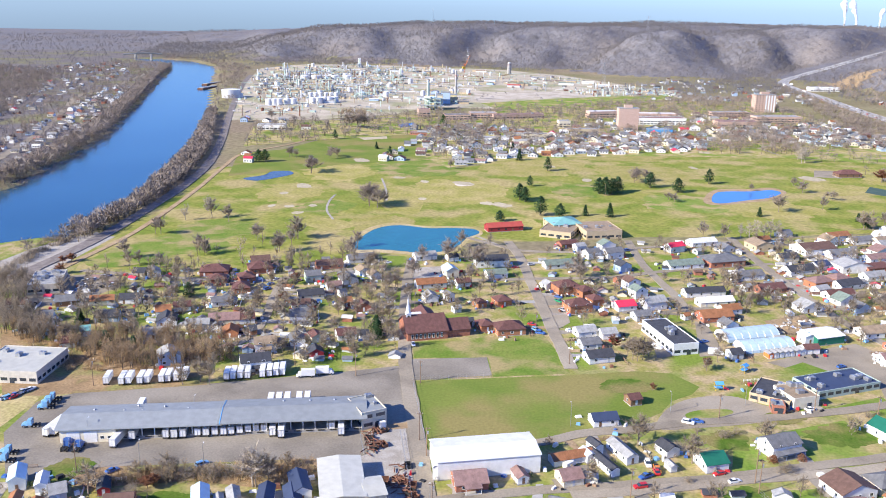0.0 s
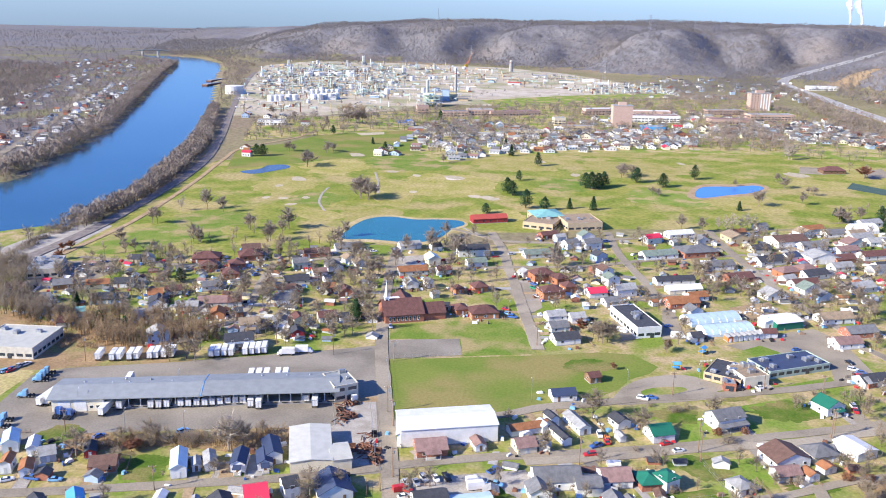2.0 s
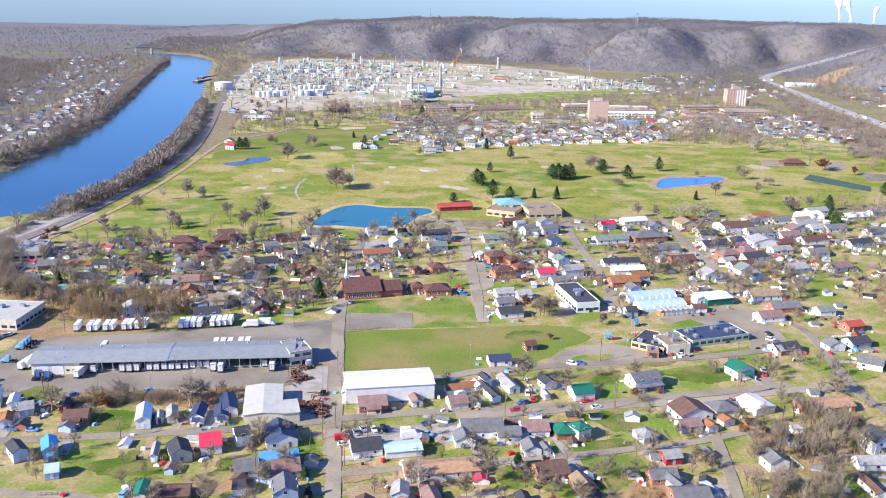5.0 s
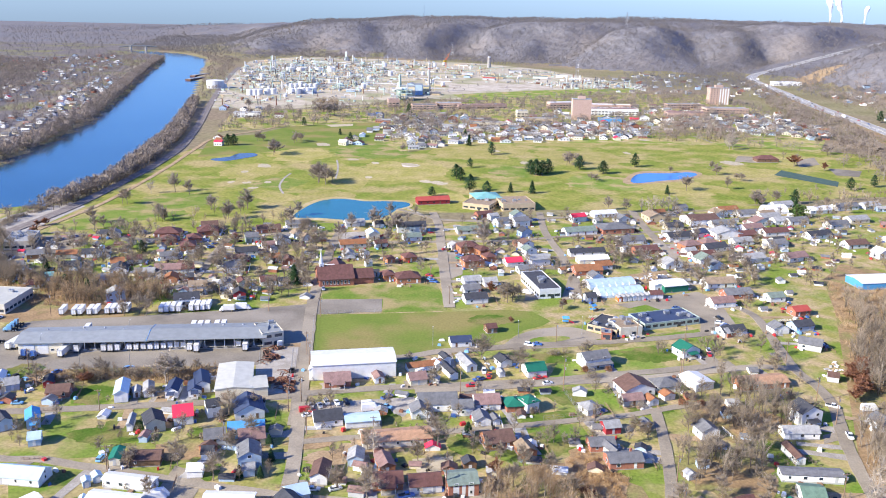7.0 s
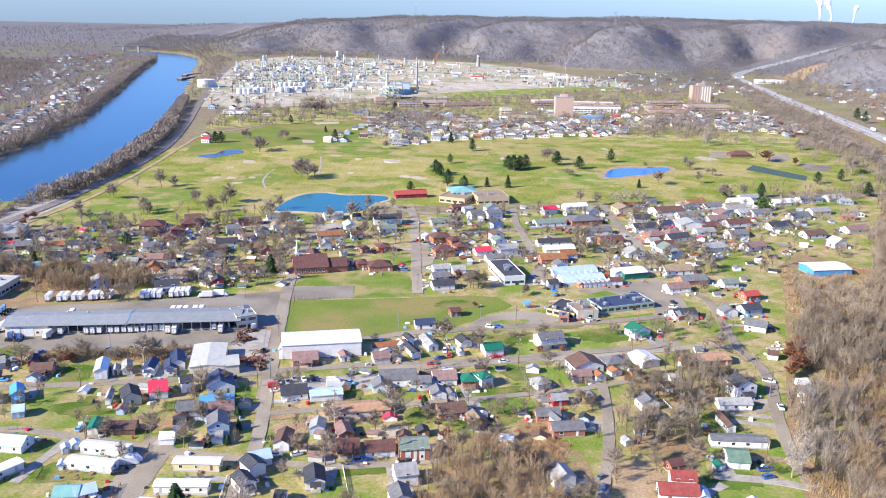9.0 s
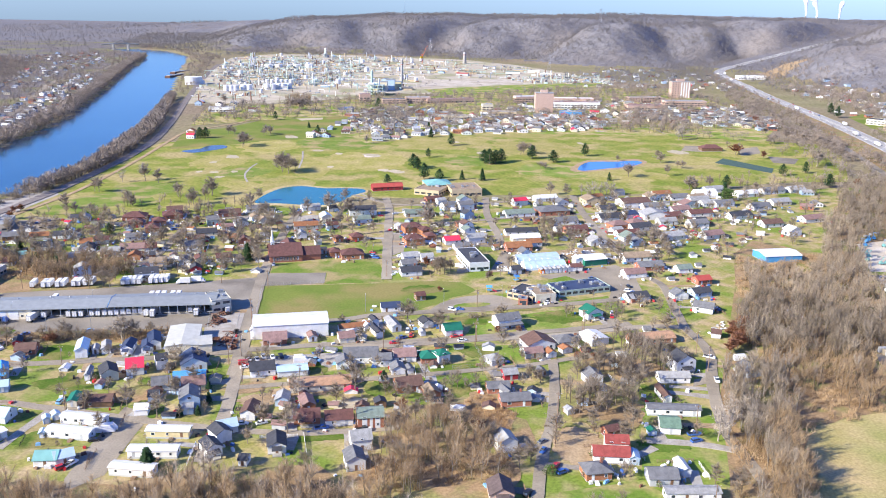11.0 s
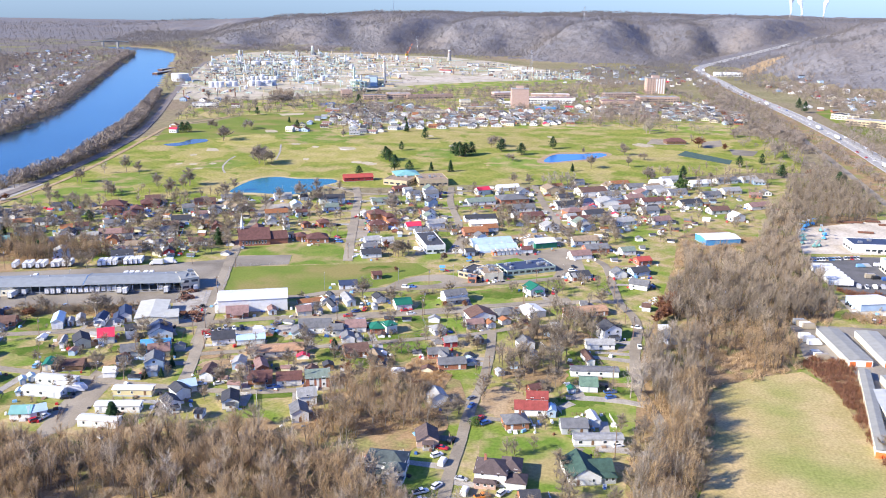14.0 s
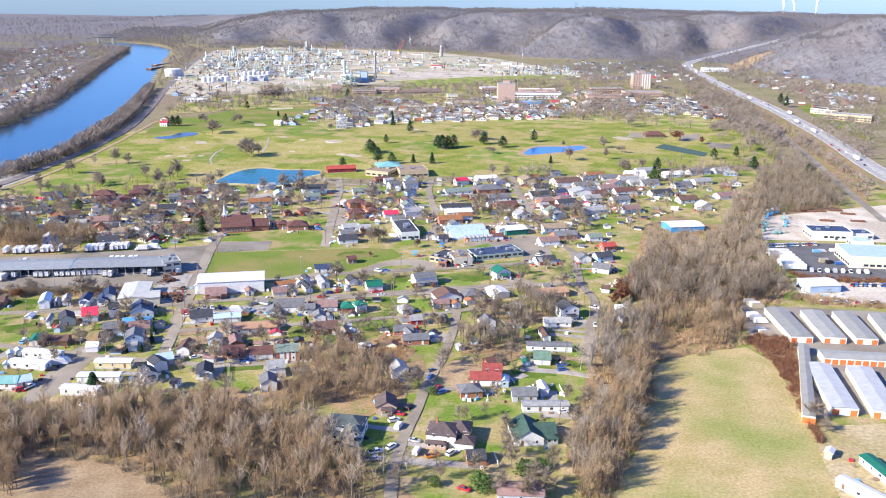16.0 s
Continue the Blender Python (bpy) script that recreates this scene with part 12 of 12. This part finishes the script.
woods([(513.5, 1052.4), (503, 839.3), (457.6, 706.7), (459.2, 808.2), (470.9, 975.8)], 120, (7, 11), 76, ROUND_TREES, ('bark', 'twig_far'), label='leafless trees below the hillside school')
woods([(-261.4, 440.8), (-222.5, 479.1), (-159.3, 532.2), (-113.5, 503.9), (-164.9, 458.7), (-227.1, 415.1)], 36, (7, 10), 77, MID_TREES, ('bark', 'twig'), label='leafless trees along the edge of the golf course')
woods([(213.9, 656.9), (316.5, 700.8), (365.8, 688), (342, 630.6), (250.2, 600.2)], 60, (7, 10), 78, MID_TREES, ('bark', 'twig'), label='leafless trees behind the houses')

# ---- single trees and bushes ----
tree(286.4, 810.8, 13.5, 'rust', 1.5)
tree(311.6, 797.1, 9.5, 'rust', 1.2)
tree(364.0, 669.6, 8, 'rust', 1.6)
tree(308.7, 705.3, 11, 'pine', 1.1)
tree(333.0, 722.6, 11, 'pine', 1)
tree(336.7, 658.8, 12, 'pine', 1.2)
tree(377.3, 627.5, 13, 'pine', 1)
tree(246.2, 635.8, 12, 'pine', 1.1)
tree(218.4, 630.4, 9, 'pine', 1.2)
tree(239.3, 589.0, 9, 'green', 1)
tree(353.1, 759.4, 15, 'pale', 1.5)
tree(244.6, 908.2, 22, 'pale', 1.2)
tree(338.7, 896.5, 12, 'bare', 1.4)
tree(390.3, 894.3, 14, 'bare', 1.5)
tree(365.3, 934.5, 14, 'bare', 1.3)
tree(391.0, 813.5, 12, 'bare', 1.3)
tree(232.8, 638.6, 12, 'bare', 1.2)
tree(270.1, 632.5, 9, 'bare', 1.1)
tree(-289.1, 801.1, 12.1, 'pine', 1.3)
tree(-283.2, 802.5, 12.1, 'pine', 1.3)
tree(-170.4, 855.4, 10.8, 'pine')
tree(-10.6, 809.5, 13.4, 'pine')
tree(-39.1, 601.7, 8.1, 'pine', 1.4)
tree(-29.2, 675.3, 13.4, 'pine', 1.2)
tree(-24.6, 669.6, 12.1, 'pine', 1.2)
tree(-11.4, 624.8, 14.8, 'pine')
tree(-23.8, 732.3, 9.4, 'pine')
tree(34.0, 713.0, 13.4, 'pine', 1.3)
tree(39.2, 709.4, 14.8, 'pine', 1.3)
tree(44.4, 712.9, 13.4, 'pine', 1.3)
tree(49.4, 721.3, 13.4, 'pine', 1.3)
tree(2.9, 620.3, 10.8, 'pine', 1.2)
tree(-256.0, 963.0, 10.8, 'pine')
tree(-149.5, 1095.9, 16.1, 'pine')
tree(-77.9, 365.3, 10.8, 'pine')
tree(-185.6, 403.7, 8.4, 'pine', 1.2)
tree(21.7, 630.2, 8.4, 'spruce')
tree(39.5, 630.2, 10.5, 'spruce')
tree(-40.1, 862.2, 11.6, 'spruce')
tree(-50.0, 912.1, 10.5, 'spruce')
tree(-77.0, 363.9, 9.5, 'spruce')
tree(-194.8, 903.8, 7.4, 'spruce')
tree(-177.4, 327.7, 8.4, 'spruce')
tree(-220.5, 359.1, 7.4, 'spruce', 1.3)
tree(-192.3, 332.3, 8.4, 'spruce', 1.2)
tree(240.3, 605.5, 10.5, 'spruce')
tree(218.4, 649.6, 6.3, 'spruce', 1.2)
tree(149.7, 652.1, 7.4, 'spruce')
tree(-222.7, 753.6, 18.7, 'bare', 1.4)
tree(-266.9, 835.5, 12.5, 'bare', 1.2)
tree(-228.5, 845.5, 12.5, 'bare', 1.2)
tree(-142.4, 636.7, 20.3, 'bare', 1.3)
tree(-257.8, 523.1, 14.0, 'bare')
tree(-242.4, 571.7, 17.2, 'bare')
tree(-227.2, 564.4, 14.0, 'bare')
tree(-189.7, 519.3, 14.0, 'bare')
tree(-167.4, 496.0, 15.6, 'bare')
tree(-165.8, 528.3, 17.2, 'bare', 1.2)
tree(-209.9, 483.5, 12.5, 'bare')
tree(-252.8, 466.0, 14.0, 'bare')
tree(-217.3, 490.3, 12.5, 'bare')
tree(-383.5, 1113.2, 15.6, 'bare', 1.4)
tree(-263.6, 1062.8, 20.3, 'bare', 1.5)
tree(-253.3, 1059.6, 20.3, 'bare', 1.5)
tree(-246.2, 1067.8, 18.7, 'bare', 1.4)
tree(68.7, 777.0, 14.0, 'bare', 1.5)
tree(76.2, 773.0, 12.5, 'bare', 1.3)
tree(203.7, 749.3, 12.5, 'bare', 1.4)
tree(214.6, 625.0, 14.0, 'bare', 1.3)
tree(218.4, 617.1, 12.5, 'bare')
tree(112.3, 577.5, 12.5, 'bare')
tree(99.3, 583.0, 12.5, 'bare')
tree(355.8, 765.5, 17.2, 'bare', 1.4)
tree(346.5, 956.9, 14.0, 'bare', 1.4)
tree(167.3, 670.0, 15.6, 'bare', 1.3)
tree(202.6, 683.2, 12.5, 'bare')
tree(78.4, 747.5, 13.4, 'pine', 1.3)
tree(99.9, 731.2, 12.1, 'pine', 1.4)
tree(131.0, 773.3, 13.4, 'pine')
tree(488.1, 1199.1, 16.1, 'pine')
tree(486.1, 1158.5, 16.1, 'pine')
tree(-141.2, 630.5, 20.3, 'bare', 1.2)
tree(-133.8, 625.9, 18.7, 'bare', 1.2)
tree(-130.9, 637.0, 14.0, 'bare')
tree(-225.3, 764.3, 15.6, 'bare', 1.3)
tree(-167.0, 532.9, 10.9, 'bare')
tree(-192.2, 522.7, 9.4, 'bare')
tree(-208.7, 482.3, 7.8, 'bare', 1.5)
tree(-167.9, 493.6, 12.5, 'bare')
tree(-165.1, 513.1, 12.5, 'bare')
tree(-261.8, 523.9, 12.5, 'bare')
tree(-224.5, 452.5, 10.8, 'bare')
tree(-237.2, 452.4, 10.8, 'bare')
tree(-243.1, 451.2, 10.8, 'bare')
tree(92.7, 691.5, 7.8, 'bare', 1.6)
tree(88.6, 697.3, 7.8, 'bare', 1.4)
tree(66.5, 766.6, 12.5, 'bare', 1.3)
tree(-221.4, 839.1, 12.5, 'bare', 1.2)
tree(-269.3, 834.5, 10.9, 'bare')
tree(-260.4, 829.4, 10.9, 'bare')
tree(-226.2, 830.6, 10.9, 'bare')
tree(-122.5, 514.7, 12.5, 'bare')
tree(203.6, 779.7, 9.4, 'bare', 1.2)
tree(221.0, 722.6, 9.4, 'bare', 1.2)
tree(217.5, 726.4, 7.8, 'bare')
tree(-101.0, 800.4, 10.9, 'bare')
tree(162.2, 749.6, 7.8, 'bare')
tree(-57.8, 528.4, 12.5, 'bare')
tree(-61.4, 492.7, 17.2, 'bare', 1.2)
tree(-76.8, 489.5, 12.5, 'bare')
tree(-120.3, 489.8, 15.6, 'bare')
tree(-43.0, 475.0, 18.7, 'bare', 1.1)
tree(-43.4, 453.9, 13.2, 'bare')
tree(14.3, 474.8, 17.2, 'bare', 1.1)
tree(16.2, 466.0, 14.0, 'bare')
tree(-77.9, 382.8, 14.4, 'bare', 1.1)
tree(-70.5, 363.6, 13.2, 'bare')
tree(-95.4, 421.8, 10.8, 'bare')
tree(-85.6, 434.3, 12.0, 'bare')
tree(-139.4, 418.2, 12.0, 'bare', 1.2)
tree(-135.0, 424.3, 10.8, 'bare')
tree(-132.4, 385.4, 9.6, 'bare')
tree(-137.3, 304.9, 13.2, 'bare', 1.1)
tree(-132.5, 302.7, 12.0, 'bare')
tree(-135.4, 315.0, 10.8, 'bare')
tree(-143.0, 300.7, 10.8, 'bare')
tree(-96.6, 343.3, 9.6, 'bare')
tree(-114.5, 339.9, 8.4, 'bare')
tree(-101.1, 328.3, 10.8, 'bare')
tree(-98.0, 366.3, 10.8, 'bare')
tree(-102.5, 391.3, 9.6, 'bare')
tree(-81.9, 338.9, 9.6, 'bare')
tree(-77.6, 458.4, 14.0, 'bare')
tree(-73.0, 421.2, 10.8, 'bare')
tree(-58.8, 429.2, 8.4, 'bare')
tree(37.8, 358.3, 12.0, 'bare', 1.1)
tree(39.8, 356.6, 13.2, 'bare', 1.1)
tree(42.2, 358.4, 13.2, 'bare', 1.1)
tree(44.9, 363.2, 10.8, 'bare')
tree(35.8, 361.5, 10.8, 'bare')
tree(144.8, 409.4, 12.0, 'bare', 1.3)
tree(144.1, 423.7, 9.6, 'bare')
tree(138.5, 429.7, 8.4, 'bare')
tree(159.7, 452.7, 9.6, 'bare')
tree(167.7, 444.7, 10.8, 'bare')
tree(172.1, 450.3, 10.8, 'bare')
tree(174.0, 436.7, 12.0, 'bare')
tree(174.4, 419.4, 12.0, 'bare')
tree(113.6, 451.4, 9.6, 'bare')
tree(107.7, 442.4, 8.4, 'bare')
tree(114.5, 438.9, 9.6, 'bare')
tree(101.3, 472.0, 10.9, 'bare')
tree(103.2, 441.5, 8.4, 'bare')
tree(76.5, 478.2, 9.4, 'bare')
tree(62.8, 475.4, 7.8, 'bare')
tree(74.1, 361.7, 8.4, 'bare')
tree(68.0, 350.3, 7.2, 'bare')
tree(34.3, 278.9, 14.4, 'bare', 1.3)
tree(51.6, 269.5, 13.2, 'bare', 1.2)
tree(79.0, 289.5, 10.8, 'bare', 1.2)
tree(17.9, 250.9, 9.6, 'bare')
tree(3.6, 271.9, 6.0, 'bare')
tree(-137.6, 219.7, 12.0, 'bare', 1.3)
tree(-116.8, 232.6, 10.8, 'bare', 1.2)
tree(-127.9, 231.8, 7.2, 'bare', 1.3)
tree(-87.7, 231.8, 14.4, 'bare', 1.2)
tree(-84.3, 234.4, 13.2, 'bare')
tree(-81.6, 245.3, 7.2, 'bare')
tree(-53.3, 209.2, 13.2, 'bare', 1.1)
tree(-87.5, 216.8, 7.2, 'bare')
tree(-45.2, 214.0, 9.6, 'bare')
tree(-38.8, 194.3, 10.8, 'bare', 1.2)
tree(10.7, 161.1, 14.4, 'bare', 1.2)
tree(3.5, 193.0, 10.8, 'bare')
tree(27.5, 197.3, 15.6, 'bare', 1.2)
tree(-0.3, 166.6, 10.8, 'bare', 1.2)
tree(-56.6, 152.2, 9.6, 'bare')
tree(-56.3, 172.1, 10.8, 'bare', 1.2)
tree(-41.0, 165.1, 12.0, 'bare', 1.1)
tree(-43.1, 184.8, 9.6, 'bare')
tree(159.3, 289.2, 10.8, 'bare', 1.6)
tree(107.1, 174.3, 10.8, 'bare', 1.1)
tree(115.9, 226.6, 10.8, 'bare')
tree(117.9, 236.6, 10.8, 'bare')
tree(57.7, 190.2, 10.8, 'bare')
tree(49.5, 192.8, 9.6, 'bare')
tree(55.0, 178.1, 10.8, 'bare')
tree(81.0, 211.2, 7.2, 'bare')
tree(96.7, 223.1, 7.2, 'bare', 1.3)
tree(98.8, 221.2, 6.0, 'bare', 1.2)
tree(-71.2, 167.5, 9.6, 'bare')
tree(22.1, 187.9, 10.8, 'bare')
tree(-71.6, 171.4, 7.2, 'bare')
tree(66.8, 187.0, 10.8, 'bare')
tree(140.3, 217.3, 14.4, 'bare')
tree(135.8, 214.3, 14.4, 'bare')
tree(130.2, 202.9, 13.2, 'bare')
tree(121.0, 182.3, 10.8, 'bare')
tree(190.7, 249.7, 9.6, 'bare')
tree(192.1, 240.2, 9.6, 'bare')
tree(157.3, 254.0, 9.6, 'bare')
tree(91.9, 242.2, 6.0, 'bare', 1.2)
tree(138.8, 101.6, 12.0, 'bare', 1.1)
tree(140.1, 95.0, 12.0, 'bare')
tree(148.1, 82.2, 13.2, 'bare', 1.1)
tree(151.7, 79.4, 13.2, 'bare')
tree(137.4, 77.3, 12.0, 'bare')
tree(145.6, 75.3, 12.0, 'bare')
tree(154.4, 97.1, 10.8, 'bare')
tree(160.2, 109.4, 10.8, 'bare')
tree(162.6, 126.4, 10.8, 'bare')
tree(159.7, 149.4, 9.6, 'bare')
tree(167.3, 145.6, 10.8, 'bare')
tree(136.9, 118.2, 10.8, 'bare')
tree(131.6, 171.8, 12.0, 'bare')
tree(135.7, 184.4, 10.8, 'bare')
tree(126.3, 195.5, 9.6, 'bare')
tree(116.2, 193.9, 10.8, 'bare')
tree(95.3, 149.7, 10.8, 'bare', 1.3)
tree(99.0, 155.6, 9.6, 'bare', 1.2)
tree(85.6, 164.7, 9.6, 'bare')
tree(73.8, 174.7, 10.8, 'bare')
tree(77.1, 89.4, 14.4, 'bare')
tree(91.0, 84.1, 12.0, 'bare')
tree(103.3, 79.0, 9.6, 'bare')
tree(117.4, 84.5, 8.4, 'bare')
tree(129.1, 89.8, 9.6, 'bare')
tree(56.0, 143.7, 13.2, 'bare')
tree(25.5, 133.9, 10.8, 'bare')
tree(-0.7, 151.3, 8.4, 'bare')
tree(162.3, 244.4, 12.0, 'bare')
tree(148.3, 242.2, 10.8, 'bare')
tree(185.4, 129.9, 13.2, 'bare')
tree(181.9, 112.7, 12.0, 'bare')
tree(252.2, 146.7, 10.8, 'bare', 1.3)
tree(253.8, 138.0, 7.2, 'bare', 1.4)
tree(-7.3, 127.8, 15.6, 'pale')
tree(-3.8, 125.4, 14.4, 'pale')
tree(-30.6, 93.0, 13.2, 'pale')
tree(-10.9, 100.3, 12.0, 'pale')
tree(13.4, 87.5, 16.8, 'pale')
tree(72.3, 96.3, 15.6, 'pale')
tree(84.0, 96.1, 14.4, 'pale')
tree(105.8, 86.3, 12.0, 'pale')
tree(120.2, 208.0, 12.0, 'pale')
tree(27.9, 89.7, 14.4, 'pale')
tree(43.8, 96.0, 13.2, 'pale')
tree(-258.5, 563.0, 14.0, 'pale')
tree(-254.1, 592.9, 14.0, 'pale')
tree(240.1, 902.6, 18.7, 'pale', 1.2)
tree(129.4, 583.3, 14.0, 'pale')
tree(134.1, 584.3, 15.6, 'pale')
tree(139.5, 587.1, 14.0, 'pale')
tree(144.5, 589.7, 15.6, 'pale')
tree(149.1, 592.3, 14.0, 'pale')
tree(124.1, 585.4, 12.5, 'pale')
tree(-88.7, 231.7, 16.8, 'pale', 1.2)
tree(241.9, 924.2, 17.2, 'pale')
tree(6.5, 189.3, 13.2, 'pale')
tree(165.6, 179.7, 16.8, 'pale')
tree(170.2, 183.9, 16.8, 'pale')
tree(171.5, 194.8, 15.6, 'pale')
tree(176.0, 191.9, 15.6, 'pale')
tree(177.6, 185.2, 15.6, 'pale')
tree(-121.1, 225.8, 5.2, 'rust', 1.6)
tree(-119.6, 226.9, 5.2, 'rust', 1.5)
tree(-138.5, 434.6, 8.4, 'rust')
tree(-135.0, 403.8, 7.4, 'rust')
tree(29.9, 369.1, 8.4, 'rust')
tree(-280.5, 453.8, 6.3, 'rust', 1.6)
tree(-284.1, 450.4, 5.2, 'rust', 1.6)
tree(68.2, 352.4, 6.3, 'rust')
tree(43.6, 326.8, 4.2, 'rust')
tree(-273.4, 430.1, 7.4, 'rust', 1.4)
tree(48.5, 184.6, 6.3, 'rust', 1.3)
tree(191.5, 279.5, 9.0, 'rust', 1.4)
tree(194.5, 287, 9.5, 'rust', 1.4)
tree(190, 273, 8.0, 'rust', 1.4)
tree(197, 294, 9.0, 'rust', 1.4)
tree(188.5, 284, 7.5, 'rust', 1.4)
tree(185.0, 264.4, 8.4, 'rust', 1.3)
tree(188.9, 270.7, 9.5, 'rust', 1.2)
tree(190.1, 288.6, 8.4, 'rust', 1.2)
tree(196.8, 296.1, 8.4, 'rust', 1.3)
tree(78.5, 175.0, 5.2, 'rust', 1.5)
tree(-27.4, 129.8, 7.9, 'spruce', 1.5)
tree(131.2, 80.4, 5.2, 'green', 1.1)
tree(145.0, 92.8, 4.2, 'green', 1.5)
tree(129.4, 86.3, 3.2, 'green')
tree(150.6, 96.6, 3.2, 'green', 1.4)
tree(116.0, 80.9, 3.2, 'green')
tree(54.0, 78.7, 4.2, 'green', 1.4)
tree(106.0, 147.2, 3.2, 'green')
tree(36.6, 210.1, 5.2, 'spruce', 1.4)
tree(-30.9, 190.4, 4.2, 'spruce', 1.2)
tree(-26.7, 180.1, 4.7, 'spruce')
tree(-33.3, 168.3, 4.7, 'spruce')
tree(45.4, 236.4, 4.2, 'spruce')
tree(-26.8, 169.5, 4.2, 'spruce')
tree(81.6, 268.6, 3.2, 'shrub', 1.6)
tree(-26.9, 225.9, 2.6, 'shrub')
tree(58.7, 231.0, 2.1, 'shrub')
tree(99.7, 243.6, 3.2, 'shrub')
tree(14.8, 167.4, 2.1, 'shrub')
tree(-70.6, 173.6, 3.2, 'shrub', 1.6)
tree(-124.3, 221.3, 3.2, 'shrub', 1.4)
tree(-119.6, 230.1, 3.7, 'shrub', 1.4)
tree(-116.8, 230.6, 3.7, 'shrub', 1.3)
tree(-105.3, 234.7, 4.2, 'shrub', 1.4)
tree(-102.4, 235.2, 4.2, 'shrub', 1.3)
tree(-97.7, 236.1, 4.2, 'shrub')
tree(-111.0, 233.7, 4.2, 'shrub', 1.5)
tree(56.4, 293.6, 2.1, 'shrub')
tree(53.7, 285.8, 2.1, 'shrub')
tree(88.9, 277.6, 2.3, 'shrub')
tree(64.5, 290.2, 2.6, 'shrub', 1.2)
tree(66.7, 290.6, 2.6, 'shrub', 1.2)
tree(70.2, 293.7, 2.6, 'shrub')
tree(48.8, 256.5, 2.1, 'shrub')
tree(122.0, 316.0, 2.3, 'shrub')
tree(125.8, 318.3, 2.3, 'shrub')
tree(116.5, 249.8, 2.1, 'bush', 1.5)
tree(78.9, 274.5, 2.6, 'bush')
tree(88.8, 277.2, 2.3, 'bush')
tree(123.9, 251.1, 1.7, 'bush', 1.6)
town_trees([(-290.3, 414.9), (-203.7, 450.6), (-123, 486.6), (-80.8, 457.7), (-62.1, 339.2), (-129.6, 329.8), (-201.4, 334.3)], 190, (7, 12), 31)
town_trees([(-85, 494.5), (-32.8, 541.1), (-5.3, 384.3), (-30, 379.5), (-69, 417)], 30, (6, 10), 32)
town_trees([(-17.3, 536.9), (95.6, 568.3), (80, 370), (44.6, 394.1), (11.6, 379.5)], 60, (5, 9), 33)
town_trees([(94.7, 560.5), (241.1, 607.1), (162.7, 358.5), (141.7, 396.8), (92.1, 403.3)], 112, (5, 10), 34)
town_trees([(153.1, 569.4), (321.1, 646.6), (294.2, 496.6), (190.8, 387), (155.9, 437.8)], 68, (6, 10), 35)
town_trees([(-143.7, 210), (-35.8, 224.3), (-18.1, 161.7), (-112.5, 164.2)], 21, (4, 8), 36)
town_trees([(-29.1, 225.5), (103.9, 260.9), (101.6, 214.8), (-6.1, 160.3)], 39, (4, 9), 37)
town_trees([(106.3, 306.3), (168.5, 325.4), (171.5, 279.1), (116.4, 200.5), (105.7, 215.6)], 36, (5, 10), 38)
town_trees([(99.4, 204.7), (169.7, 215.8), (169.1, 136.4), (113.3, 87.4)], 20, (4, 8), 39)
near_houses = [q for q in HOUSES if 3 < q[2] < 13 and q[1] < 620 and -300 < q[0] < 330]
rg_ = np.random.RandomState(77)
spots_ = [(q[0] + math.cos(b) * (q[2] * .8 + 1.4), q[1] + math.sin(b) * (q[2] * .8 + 1.4)) for q in near_houses for b in rg_.uniform(0, 6.28, 3)]
stamp("garden_shrubs", [tuft(s + 300, 34) for s in range(4)], spots_, rg_.uniform(1.3, 3.2, len(spots_)), ("twig_grey",), "bare brown garden shrubs beside the houses", "shrubs", 41)
stamp("evergreen_shrubs", [tuft(s + 310, 40) for s in range(3)], spots_[::7], rg_.uniform(1.4, 3.0, len(spots_[::7])), ("shrub_green",), "clipped green shrubs beside the houses", "shrubs", 42)
for poly_, n_, k_ in (([(-290, 415), (-204, 450), (-123, 487), (-80, 458), (-62, 339), (-130, 330), (-201, 340)], 95, 1), ([(-17, 537), (96, 568), (140, 560), (141, 400), (80, 372), (45, 394), (12, 380)], 60, 2), ([(95, 560), (241, 607), (300, 590), (200, 400), (163, 360), (142, 397)], 70, 3), ([(-143, 208), (20, 255), (150, 290), (160, 215), (-6, 160), (-112, 164)], 45, 4)):
    far_houses(poly_, n_, 7, 400 + k_, .36, "sheds", "small sheds and garages between the houses", "sheds", 1.2)
yard_clutter([(-330, 300), (330, 300), (330, 600), (-330, 540)], 1100, 9)
yard_clutter([(-330, 40), (-150, -60), (330, -60), (430, 100), (430, 560), (-330, 500)], 900, 8)
driveways([(-330, 40), (-150, -60), (330, -60), (430, 100), (430, 560), (-330, 500)], 5)
